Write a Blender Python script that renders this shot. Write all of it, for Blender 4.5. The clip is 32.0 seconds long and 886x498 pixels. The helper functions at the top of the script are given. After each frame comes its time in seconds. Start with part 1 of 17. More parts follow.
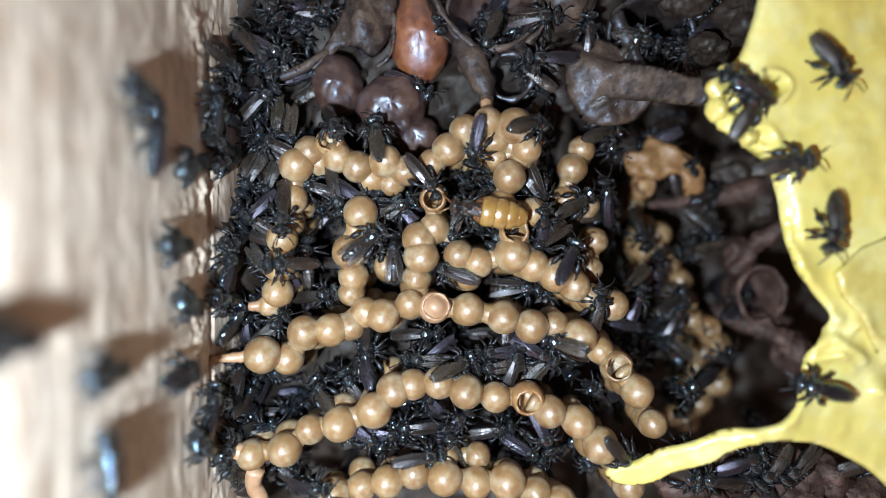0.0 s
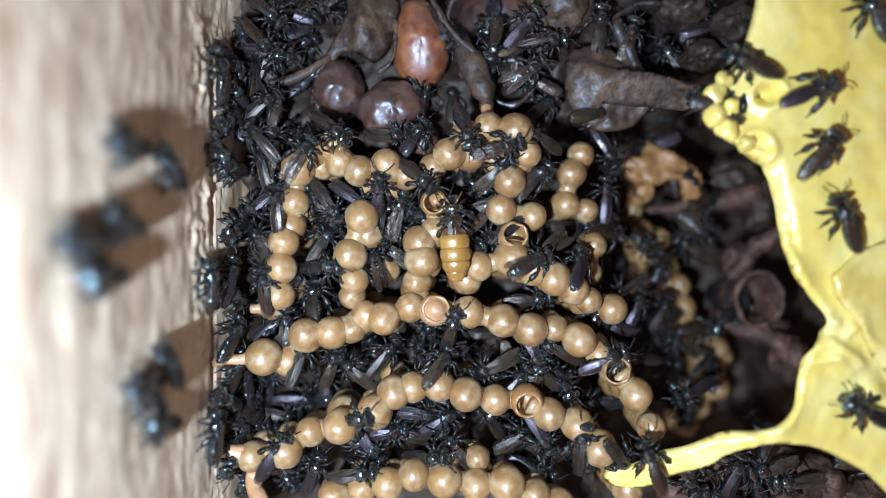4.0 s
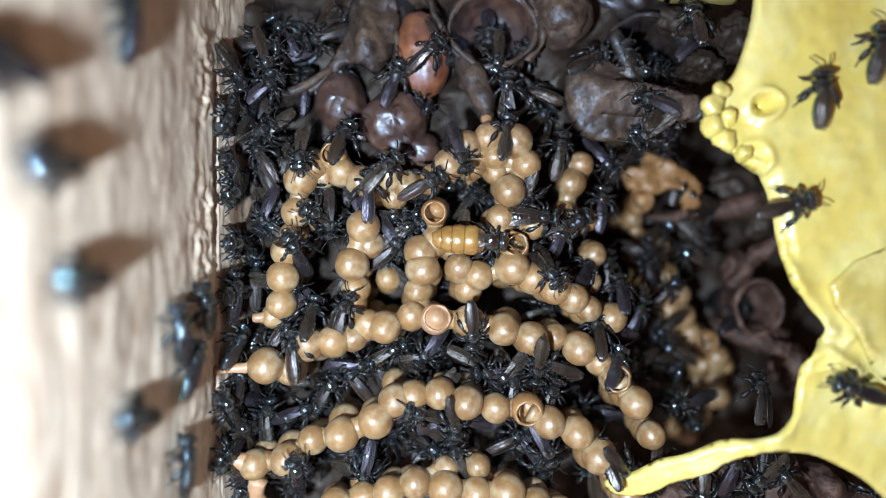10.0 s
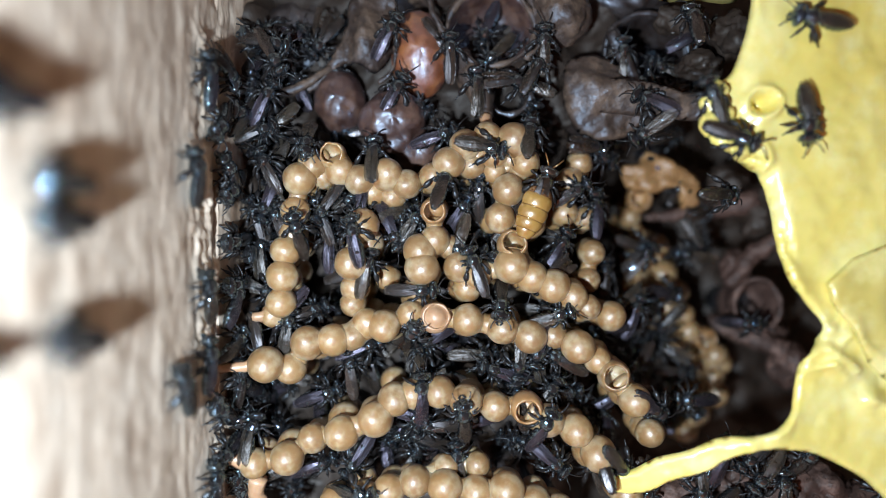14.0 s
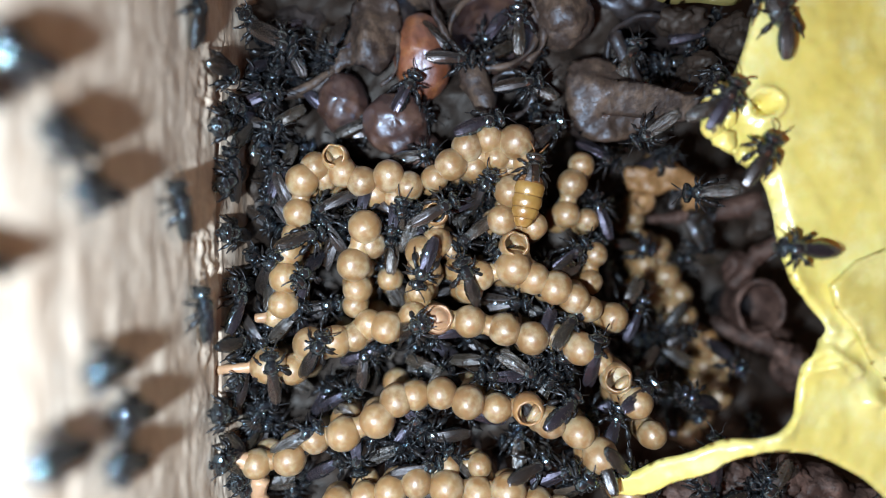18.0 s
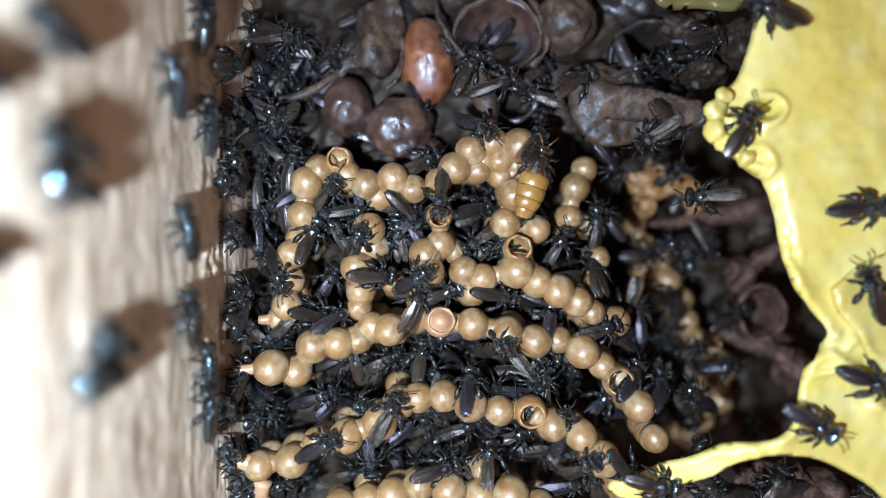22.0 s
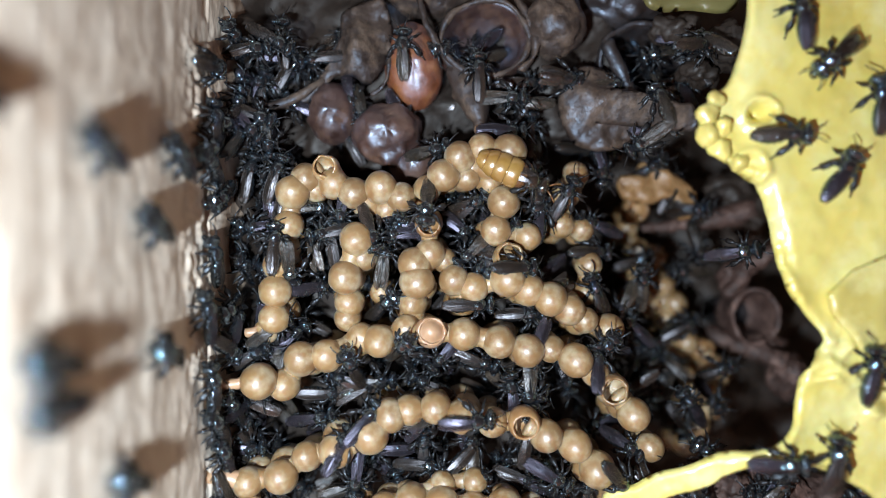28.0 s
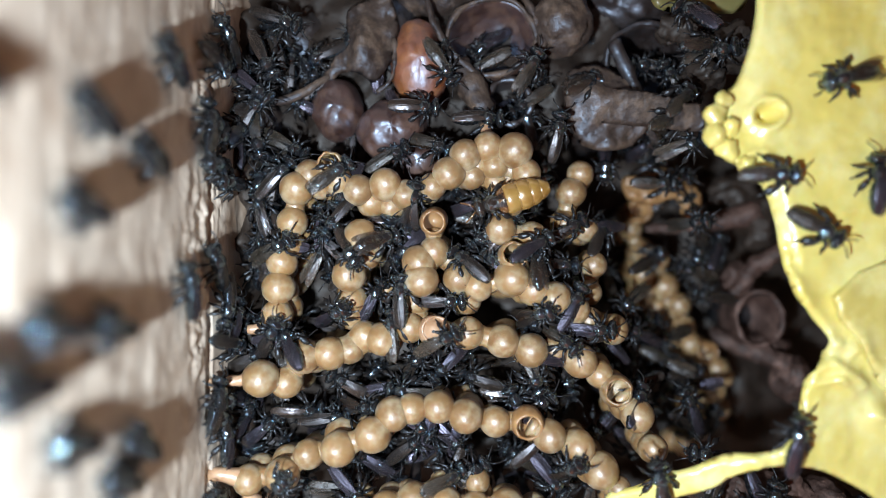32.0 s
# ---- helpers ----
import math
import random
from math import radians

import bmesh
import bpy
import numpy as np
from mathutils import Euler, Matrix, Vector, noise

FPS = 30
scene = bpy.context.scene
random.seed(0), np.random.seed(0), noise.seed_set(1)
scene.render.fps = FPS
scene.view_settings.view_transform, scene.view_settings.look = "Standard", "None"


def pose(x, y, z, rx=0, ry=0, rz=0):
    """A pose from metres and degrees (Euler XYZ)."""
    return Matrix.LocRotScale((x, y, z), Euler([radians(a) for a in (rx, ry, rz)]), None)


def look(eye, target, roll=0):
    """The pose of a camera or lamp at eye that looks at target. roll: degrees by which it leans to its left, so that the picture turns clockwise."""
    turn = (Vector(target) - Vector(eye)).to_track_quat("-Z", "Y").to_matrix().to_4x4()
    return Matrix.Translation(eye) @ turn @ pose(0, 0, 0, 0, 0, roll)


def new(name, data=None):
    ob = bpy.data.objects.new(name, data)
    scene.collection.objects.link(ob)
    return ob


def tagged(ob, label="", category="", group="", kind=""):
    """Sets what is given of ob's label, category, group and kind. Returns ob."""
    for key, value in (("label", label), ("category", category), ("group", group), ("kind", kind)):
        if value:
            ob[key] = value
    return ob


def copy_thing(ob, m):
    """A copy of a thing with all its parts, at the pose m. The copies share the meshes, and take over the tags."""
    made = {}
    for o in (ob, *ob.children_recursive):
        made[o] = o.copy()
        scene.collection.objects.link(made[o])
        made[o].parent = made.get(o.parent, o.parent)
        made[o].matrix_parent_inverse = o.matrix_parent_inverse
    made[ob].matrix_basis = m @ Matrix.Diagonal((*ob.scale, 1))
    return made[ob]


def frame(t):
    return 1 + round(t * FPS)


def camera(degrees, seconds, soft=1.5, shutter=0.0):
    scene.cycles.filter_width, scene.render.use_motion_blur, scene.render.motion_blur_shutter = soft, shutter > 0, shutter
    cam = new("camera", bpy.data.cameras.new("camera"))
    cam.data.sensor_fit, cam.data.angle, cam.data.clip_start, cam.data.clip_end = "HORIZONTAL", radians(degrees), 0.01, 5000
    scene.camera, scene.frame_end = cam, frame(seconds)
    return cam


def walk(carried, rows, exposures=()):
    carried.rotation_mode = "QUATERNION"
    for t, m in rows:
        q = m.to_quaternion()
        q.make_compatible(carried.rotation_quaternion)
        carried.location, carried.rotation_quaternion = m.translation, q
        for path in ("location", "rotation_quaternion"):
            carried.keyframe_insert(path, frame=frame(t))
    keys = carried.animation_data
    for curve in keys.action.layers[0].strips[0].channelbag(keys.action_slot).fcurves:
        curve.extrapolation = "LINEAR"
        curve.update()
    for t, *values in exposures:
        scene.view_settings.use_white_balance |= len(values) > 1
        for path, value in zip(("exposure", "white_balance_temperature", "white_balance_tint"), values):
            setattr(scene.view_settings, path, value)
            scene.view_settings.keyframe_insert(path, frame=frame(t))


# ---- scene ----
import itertools

cam = camera(65.0, 32.0, soft=0.9)
# the phone lens is close: what is nearer or farther than the brood goes soft
cam.data.dof.use_dof = True
cam.data.dof.focus_distance = 0.0490
cam.data.dof.aperture_fstop = 12.0
PATH = [
    (0.0, pose(0.000066, 0.000120, 0.048566, -0.857, -0.138, -0.221)),
    (0.5, pose(0.000049, 0.000118, 0.048648, -0.747, -0.166, -0.224)),
    (1.0, pose(0.000054, 0.000113, 0.048672, -0.699, -0.177, -0.090)),
    (1.5, pose(0.000022, 0.000128, 0.048649, -0.777, -0.272, -0.086)),
    (2.0, pose(0.000020, 0.000088, 0.048738, -0.704, -0.271, 0.003)),
    (2.5, pose(0.000029, 0.000052, 0.048675, -0.755, -0.227, -0.082)),
    (3.0, pose(0.000004, -0.000041, 0.048760, -0.583, -0.211, -0.042)),
    (3.5, pose(-0.000028, -0.000132, 0.048897, -0.369, -0.225, -0.041)),
    (5.5, pose(-0.000115, -0.000133, 0.049065, -0.145, -0.288, -0.044)),
    (6.0, pose(-0.000018, -0.000152, 0.049084, -0.041, -0.124, 0.096)),
    (6.5, pose(0.000054, -0.000134, 0.049170, 0.040, -0.063, 0.002)),
    (7.0, pose(0.000062, -0.000112, 0.049260, 0.188, -0.102, 0.048)),
    (7.5, pose(0.000065, -0.000030, 0.049155, 0.098, 0.051, 0.137)),
    (8.0, pose(0.000055, 0.000053, 0.049381, 0.208, -0.004, -0.004)),
    (8.5, pose(0.000138, 0.000051, 0.049312, 0.090, 0.030, -0.086)),
    (9.0, pose(0.000168, 0.000085, 0.049270, 0.091, -0.014, -0.177)),
    (9.5, pose(0.000166, 0.000002, 0.049421, 0.400, 0.008, -0.180)),
    (10.0, pose(0.000116, -0.000061, 0.049430, 0.419, 0.018, -0.114)),
    (10.5, pose(0.000002, -0.000141, 0.049610, 0.809, 0.012, 0.041)),
    (11.0, pose(-0.000006, -0.000135, 0.049545, 0.622, 0.087, 0.162)),
    (11.5, pose(0.000012, -0.000144, 0.049330, 0.422, 0.135, 0.011)),
    (12.0, pose(0.000040, -0.000230, 0.049243, 0.250, 0.165, 0.139)),
    (12.5, pose(-0.000093, -0.000096, 0.049347, 0.206, 0.115, 0.126)),
    (13.0, pose(-0.000000, 0.000000, 0.049200, 0.000, 0.000, 0.000)),
    (13.5, pose(0.000024, -0.000061, 0.049318, 0.318, -0.169, -0.272)),
    (14.0, pose(0.000076, -0.000074, 0.049518, 0.331, -0.098, -0.211)),
    (14.5, pose(0.000122, -0.000118, 0.049683, 0.458, 0.023, -0.210)),
    (16.5, pose(0.000237, -0.000155, 0.049574, 0.522, 0.179, -0.193)),
    (17.0, pose(0.000279, -0.000237, 0.049630, 0.618, 0.281, -0.149)),
    (17.5, pose(0.000340, -0.000190, 0.049583, 0.504, 0.361, -0.200)),
    (18.0, pose(0.000311, -0.000114, 0.049625, 0.507, 0.340, -0.151)),
    (18.5, pose(0.000281, -0.000126, 0.049804, 0.784, 0.353, -0.229)),
    (19.0, pose(0.000265, -0.000094, 0.049848, 0.762, 0.371, -0.158)),
    (19.5, pose(0.000191, -0.000076, 0.049720, 1.041, -0.044, -0.401)),
    (20.0, pose(0.000157, -0.000140, 0.049844, 1.144, -0.016, -0.257)),
    (20.5, pose(0.000103, -0.000244, 0.050225, 1.412, 0.317, -0.052)),
    (21.0, pose(0.000021, -0.000364, 0.050124, 1.419, 0.395, 0.031)),
    (21.5, pose(0.000099, -0.000380, 0.049616, 0.536, 0.378, -0.082)),
    (22.0, pose(0.000012, -0.000380, 0.049819, 1.047, 0.271, 0.110)),
    (22.5, pose(0.000028, -0.000341, 0.049620, 0.795, 0.296, 0.052)),
    (23.0, pose(-0.000024, -0.000054, 0.049188, 0.420, 0.017, -0.046)),
    (23.5, pose(-0.000181, 0.000055, 0.048712, -0.230, 0.053, 0.459)),
    (24.0, pose(-0.000209, 0.000074, 0.048623, -0.021, 0.094, 0.166)),
    (24.5, pose(-0.000150, 0.000171, 0.048585, -0.102, -0.111, 0.031)),
    (25.0, pose(-0.000069, 0.000234, 0.048553, 0.146, -0.152, -0.126)),
    (25.5, pose(-0.000002, 0.000189, 0.048768, 0.477, -0.075, -0.043)),
    (27.5, pose(0.000123, 0.000106, 0.048961, 0.991, -0.525, -0.475)),
    (28.0, pose(0.000104, 0.000268, 0.048899, 1.039, -0.463, -0.631)),
    (28.5, pose(-0.000017, 0.000456, 0.048800, 0.710, -0.352, -0.383)),
    (29.0, pose(-0.000131, 0.000484, 0.048668, 0.637, -0.468, -0.359)),
    (29.5, pose(-0.000267, 0.000381, 0.048621, 0.819, -0.675, -0.274)),
    (30.0, pose(-0.000337, 0.000358, 0.048536, 0.823, -0.791, -0.261)),
    (30.5, pose(-0.000361, 0.000255, 0.048606, 0.982, -0.781, -0.184)),
    (31.0, pose(-0.000400, 0.000139, 0.048906, 1.516, -0.726, -0.075)),
    (31.5, pose(-0.000347, 0.000136, 0.048821, 1.356, -0.703, -0.120)),
    (32.0, pose(-0.000340, 0.000094, 0.048657, 1.103, -0.630, -0.042)),
]
walk(cam, PATH)

# ---- light: the phone's flash beside the lens, and open sky over the hive ----
MM = 0.001
flash = new("flash", bpy.data.lights.new("flash", "AREA"))
flash.data.shape, flash.data.size = "DISK", 0.0032
flash.data.energy = 0.0645
flash.data.color = (0.83, 0.975, 1.10)
flash.matrix_world = look((-0.0117, -0.0090, 0.0520), (-0.010, -0.010, 0.0))

world = bpy.data.worlds.new("sky")
scene.world = world
world.use_nodes = True
wn = world.node_tree
sky = wn.nodes.new("ShaderNodeTexSky")
sky.sky_type, sky.sun_disc = "NISHITA", False
sky.sun_elevation, sky.sun_rotation = radians(50), radians(200)
wn.nodes["Background"].inputs["Strength"].default_value = 0.072
warm = wn.nodes.new("ShaderNodeMix")
warm.data_type, warm.blend_type = "RGBA", "MULTIPLY"
warm.inputs[0].default_value = 1.0
warm.inputs[7].default_value = (1.0, 0.30, 0.12, 1)
wn.links.new(sky.outputs[0], warm.inputs[6])
wn.links.new(warm.outputs[2], wn.nodes["Background"].inputs["Color"])
scene.view_settings.exposure = 0.0


# ---- materials ----
def material(name, rough=0.5, metal=0.0, **more):
    m = bpy.data.materials.new(name)
    m.use_nodes = True
    b = m.node_tree.nodes["Principled BSDF"]
    b.inputs["Roughness"].default_value = rough
    b.inputs["Metallic"].default_value = metal
    for k, v in more.items():
        b.inputs[k.replace("_", " ")].default_value = v
    return m, m.node_tree, b


def noise_node(nt, scale, detail=4, rough=0.55, stretch=None, dim="Object"):
    co = nt.nodes.new("ShaderNodeTexCoord")
    out = co.outputs[dim]
    if stretch:
        mp = nt.nodes.new("ShaderNodeMapping")
        mp.inputs["Scale"].default_value = stretch
        nt.links.new(out, mp.inputs["Vector"])
        out = mp.outputs[0]
    n = nt.nodes.new("ShaderNodeTexNoise")
    n.inputs["Scale"].default_value, n.inputs["Detail"].default_value, n.inputs["Roughness"].default_value = scale, detail, rough
    nt.links.new(out, n.inputs["Vector"])
    return n


def ramp(nt, source, stops):
    r = nt.nodes.new("ShaderNodeValToRGB")
    e = r.color_ramp.elements
    while len(e) < len(stops):
        e.new(0.5)
    for el, (p, c) in zip(e, stops):
        el.position, el.color = p, (*c, 1)
    nt.links.new(source, r.inputs[0])
    return r


def mix(nt, a, b, fac, mode="MIX"):
    x = nt.nodes.new("ShaderNodeMix")
    x.data_type, x.blend_type = "RGBA", mode
    for socket, v in ((x.inputs[0], fac), (x.inputs[6], a), (x.inputs[7], b)):
        if isinstance(v, bpy.types.NodeSocket):
            nt.links.new(v, socket)
        elif isinstance(v, tuple):
            socket.default_value = (*v, 1)
        else:
            socket.default_value = v
    return x.outputs[2]


def bump(nt, b, source, strength, distance):
    n = nt.nodes.new("ShaderNodeBump")
    n.inputs["Strength"].default_value, n.inputs["Distance"].default_value = strength, distance
    nt.links.new(source, n.inputs["Height"])
    nt.links.new(n.outputs[0], b.inputs["Normal"])
    nt.links.new(n.outputs[0], b.inputs["Coat Normal"])


def wax(name, light, dark, rough, scale, bump_mm, sss=0.0, coat=0.0, patch=None, gloss=0.3, sheen=None, ior=1.75):
    """Cerumen and wax: two scales of colour, each piece a little lighter or darker, soft relief."""
    m, nt, b = material(name, rough)
    fine, broad = noise_node(nt, scale * 5, 5), noise_node(nt, scale, 3)
    c = mix(nt, ramp(nt, broad.outputs[0], ((0.3, dark), (0.7, light))).outputs[0],
            ramp(nt, fine.outputs[0], ((0.35, dark), (0.6, light))).outputs[0], 0.35)
    info = nt.nodes.new("ShaderNodeObjectInfo")
    tone = ramp(nt, info.outputs["Random"], ((0.0, (0.78, 0.74, 0.7)), (1.0, (1.12, 1.1, 1.06)))).outputs[0]
    c = mix(nt, c, tone, 1.0, "MULTIPLY")
    if patch:
        spots = noise_node(nt, scale * 2.2, 6, 0.65)
        c = mix(nt, c, patch, ramp(nt, spots.outputs[0], ((0.47, (0, 0, 0)), (0.66, (0.85, 0.85, 0.85)))).outputs[0])
    nt.links.new(c, b.inputs["Base Color"])
    if sss:
        b.inputs["Subsurface Weight"].default_value = sss
        b.inputs["Subsurface Radius"].default_value = (1.0, 0.45, 0.15)
        b.inputs["Subsurface Scale"].default_value = 0.0006
    b.inputs["Coat Weight"].default_value = coat
    b.inputs["Coat Roughness"].default_value = gloss
    if sheen:
        b.inputs["Specular Tint"].default_value = (*sheen, 1)
        b.inputs["Specular IOR Level"].default_value, b.inputs["IOR"].default_value = 1.0, ior
    rr = ramp(nt, fine.outputs[0], ((0.3, (rough * 0.75,) * 3), (0.7, (min(1, rough * 1.3),) * 3)))
    nt.links.new(rr.outputs[0], b.inputs["Roughness"])
    bump(nt, b, fine.outputs[0], 0.5, bump_mm * MM)
    return m


BLUISH = (0.62, 0.78, 1.0)
CELL = wax("brood_wax", (0.355, 0.242, 0.117), (0.25, 0.118, 0.038), 0.5, 420, 0.1, 0.2, 1.0, patch=(0.46, 0.365, 0.232), gloss=0.42)
CELL.node_tree.nodes["Principled BSDF"].inputs["Coat IOR"].default_value = 1.72
CELL_PINK = wax("young_wax", (0.50, 0.32, 0.2), (0.36, 0.2, 0.11), 0.45, 400, 0.05, 0.08, 0.8, gloss=0.38)
CELL_RIM = wax("rim_wax", (0.42, 0.25, 0.115), (0.27, 0.135, 0.052), 0.42, 500, 0.05, 0.1, 0.8, gloss=0.35)
AMBER = wax("amber_pot_wax", (0.26, 0.075, 0.016), (0.08, 0.024, 0.01), 0.46, 260, 0.12, 0.08, 0.0, sheen=BLUISH, ior=1.95, patch=(0.34, 0.125, 0.028))
MAROON = wax("maroon_pot_wax", (0.085, 0.04, 0.028), (0.03, 0.014, 0.011), 0.42, 240, 0.14, 0.04, 0.0, sheen=BLUISH, patch=(0.13, 0.07, 0.045))
DARK = wax("dark_cerumen", (0.04, 0.026, 0.019), (0.014, 0.009, 0.008), 0.42, 240, 0.25, sheen=BLUISH)
GREY = wax("grey_cerumen", (0.07, 0.047, 0.035), (0.024, 0.016, 0.013), 0.5, 300, 0.3, patch=(0.14, 0.095, 0.066), sheen=BLUISH, ior=1.43)
SOIL = wax("propolis_soil", (0.085, 0.045, 0.036), (0.022, 0.013, 0.011), 0.6, 320, 0.5, 0.0, 0.0, patch=(0.17, 0.1, 0.08))
FLOOR = wax("hive_floor", (0.034, 0.022, 0.016), (0.013, 0.009, 0.007), 0.62, 130, 0.3)
TAN = wax("tan_cerumen", (0.42, 0.25, 0.11), (0.26, 0.14, 0.06), 0.5, 220, 0.15, 0.05)
YELLOW = wax("yellow_wax", (0.75, 0.665, 0.22), (0.70, 0.58, 0.14), 0.4, 110, 0.05, 0.15, 0.7, patch=(0.79, 0.735, 0.33), gloss=0.18)
OLIVE = wax("olive_wax", (0.2, 0.185, 0.07), (0.13, 0.115, 0.045), 0.42, 90, 0.06, 0.1, 0.2)


def wood_material():
    m, nt, b = material("pale_wood", 0.66)
    grain = noise_node(nt, 1, 6, 0.62, (1500, 650, 1000))
    streak = noise_node(nt, 1, 4, 0.6, (420, 60, 260))
    blotch = noise_node(nt, 1, 6, 0.65, (420, 210, 420))
    c = mix(nt, ramp(nt, grain.outputs[0], ((0.32, (0.58, 0.44, 0.33)), (0.6, (0.84, 0.73, 0.61)))).outputs[0],
            ramp(nt, streak.outputs[0], ((0.3, (0.72, 0.59, 0.47)), (0.68, (0.85, 0.75, 0.64)))).outputs[0], 0.5)
    c = mix(nt, c, (0.30, 0.18, 0.11), ramp(nt, blotch.outputs[0], ((0.5, (0, 0, 0)), (0.72, (0.75, 0.75, 0.75)))).outputs[0])
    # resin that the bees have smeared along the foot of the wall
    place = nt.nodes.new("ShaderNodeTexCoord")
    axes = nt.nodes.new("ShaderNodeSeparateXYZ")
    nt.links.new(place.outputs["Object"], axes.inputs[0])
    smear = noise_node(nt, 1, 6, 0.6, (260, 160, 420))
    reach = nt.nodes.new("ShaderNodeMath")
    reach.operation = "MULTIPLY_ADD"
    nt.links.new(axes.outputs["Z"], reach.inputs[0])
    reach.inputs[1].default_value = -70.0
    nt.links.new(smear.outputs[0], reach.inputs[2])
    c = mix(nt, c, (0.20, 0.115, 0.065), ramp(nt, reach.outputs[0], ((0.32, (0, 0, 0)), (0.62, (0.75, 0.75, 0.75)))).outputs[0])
    nt.links.new(c, b.inputs["Base Color"])
    b.inputs["Coat Weight"].default_value, b.inputs["Coat Roughness"].default_value = 0.25, 0.3
    bump(nt, b, grain.outputs[0], 0.5, 0.14 * MM)
    return m


def bee_material(name, light, dark, rough, scale=900, relief=0.12, sheen=(0.58, 0.82, 1.0)):
    """Hard shiny cuticle, finely pitted."""
    m, nt, b = material(name, rough)
    n = noise_node(nt, scale, 5)
    nt.links.new(ramp(nt, n.outputs[0], ((0.35, dark), (0.7, light))).outputs[0], b.inputs["Base Color"])
    b.inputs["Specular IOR Level"].default_value, b.inputs["IOR"].default_value = 1.0, 1.95
    b.inputs["Specular Tint"].default_value = (*sheen, 1)
    bump(nt, b, noise_node(nt, scale * 3.6, 1, 0.5).outputs[0], 0.75, relief * MM)
    return m


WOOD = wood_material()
BLACK = bee_material("bee_black", (0.016, 0.0155, 0.017), (0.005, 0.005, 0.006), 0.08)
BROWN = bee_material("bee_brown", (0.04, 0.022, 0.014), (0.012, 0.008, 0.006), 0.1)
LEG = bee_material("bee_leg", (0.018, 0.014, 0.013), (0.007, 0.006, 0.006), 0.42, sheen=(0.22, 0.26, 0.3))
EYE = bee_material("bee_eye", (0.02, 0.018, 0.02), (0.01, 0.009, 0.01), 0.14, relief=0.04)
AMBER_SKIN = bee_material("queen_amber", (0.42, 0.27, 0.075), (0.25, 0.12, 0.025), 0.24, 480, 0.05, (1.0, 0.95, 0.85))
AMBER_BAND = bee_material("queen_band", (0.20, 0.085, 0.025), (0.1, 0.035, 0.012), 0.22, 700, 0.03, (1.0, 0.95, 0.85))


def wing_material(name, tone, alpha, sheen, crinkle=0.12):
    """Thin veined skin; each wing a little darker or paler, glossier or duller."""
    m, nt, b = material(name, 0.3)
    n = noise_node(nt, 1000, 4, 0.6, (0.4, 2.2, 1.0))
    info = nt.nodes.new("ShaderNodeObjectInfo")
    c = ramp(nt, n.outputs[0], ((0.4, tuple(c * 0.4 for c in tone)), (0.62, tone))).outputs[0]
    c = mix(nt, c, ramp(nt, info.outputs["Random"], ((0.0, (0.6, 0.57, 0.54)), (0.75, (1, 1, 1)), (1.0, (2.0, 1.9, 2.0)))).outputs[0], 1.0, "MULTIPLY")
    nt.links.new(c, b.inputs["Base Color"])
    nt.links.new(ramp(nt, info.outputs["Random"], ((0.0, (0.48,) * 3), (0.6, (0.34,) * 3), (1.0, (0.2,) * 3))).outputs[0], b.inputs["Roughness"])
    nt.links.new(ramp(nt, n.outputs[0], ((0.35, (alpha + 0.2,) * 3), (0.65, (alpha - 0.15,) * 3))).outputs[0], b.inputs["Alpha"])
    b.inputs["Specular Tint"].default_value = (*sheen, 1)
    b.inputs["Specular IOR Level"].default_value = 1.0
    b.inputs["IOR"].default_value = 1.52
    bump(nt, b, noise_node(nt, 1300, 4, 0.6, (0.75, 1.2, 1.0)).outputs[0], 0.7, crinkle * MM)
    return m


WING = wing_material("smoky_wing", (0.055, 0.04, 0.03), 0.4, (0.9, 0.88, 0.96))
WING_LILAC = wing_material("lilac_wing", (0.05, 0.042, 0.05), 0.38, (0.78, 0.74, 1.0))
WING_DUSTY = wing_material("dusty_wing", (0.085, 0.068, 0.05), 0.38, (0.95, 0.94, 0.98), 0.32)


# ---- building helpers ----
def mesh_of(name, bm, mat, smooth=True):
    me = bpy.data.meshes.new(name)
    bm.to_mesh(me)
    bm.free()
    me.materials.append(mat)
    for p in me.polygons:
        p.use_smooth = smooth
    return me


def part(name, bm, mat, parent, label="", smooth=True):
    ob = new(name, mesh_of(name, bm, mat, smooth) if isinstance(bm, bmesh.types.BMesh) else bm)
    ob.parent = parent
    return tagged(ob, label)


def ellipsoid(bm, centre, radii, seg=16, rings=10, turn=None):
    m = Matrix.Translation(Vector(centre) * MM) @ (turn or Matrix()) @ Matrix.Diagonal((radii[0] * MM, radii[1] * MM, radii[2] * MM, 1))
    return bmesh.ops.create_uvsphere(bm, u_segments=seg, v_segments=rings, radius=1, matrix=m)["verts"]


def tube(bm, points, radii, seg=6, caps=True):
    """A round strip along points (mm), with a radius (mm) at each."""
    pts = [Vector(p) * MM for p in points]
    rings, side = [], None
    for i, p in enumerate(pts):
        d = (pts[min(i + 1, len(pts) - 1)] - pts[max(i - 1, 0)]).normalized()
        if side is None:
            side = d.orthogonal().normalized()
        side = (side - d * side.dot(d)).normalized()
        up = d.cross(side)
        rings.append([bm.verts.new(p + (side * math.cos(a) + up * math.sin(a)) * radii[i] * MM)
                      for a in (2 * math.pi * k / seg for k in range(seg))])
    for a, b in zip(rings, rings[1:]):
        for k in range(seg):
            bm.faces.new((a[k], a[(k + 1) % seg], b[(k + 1) % seg], b[k]))
    if caps:
        bm.faces.new(rings[0][::-1])
        bm.faces.new(rings[-1])


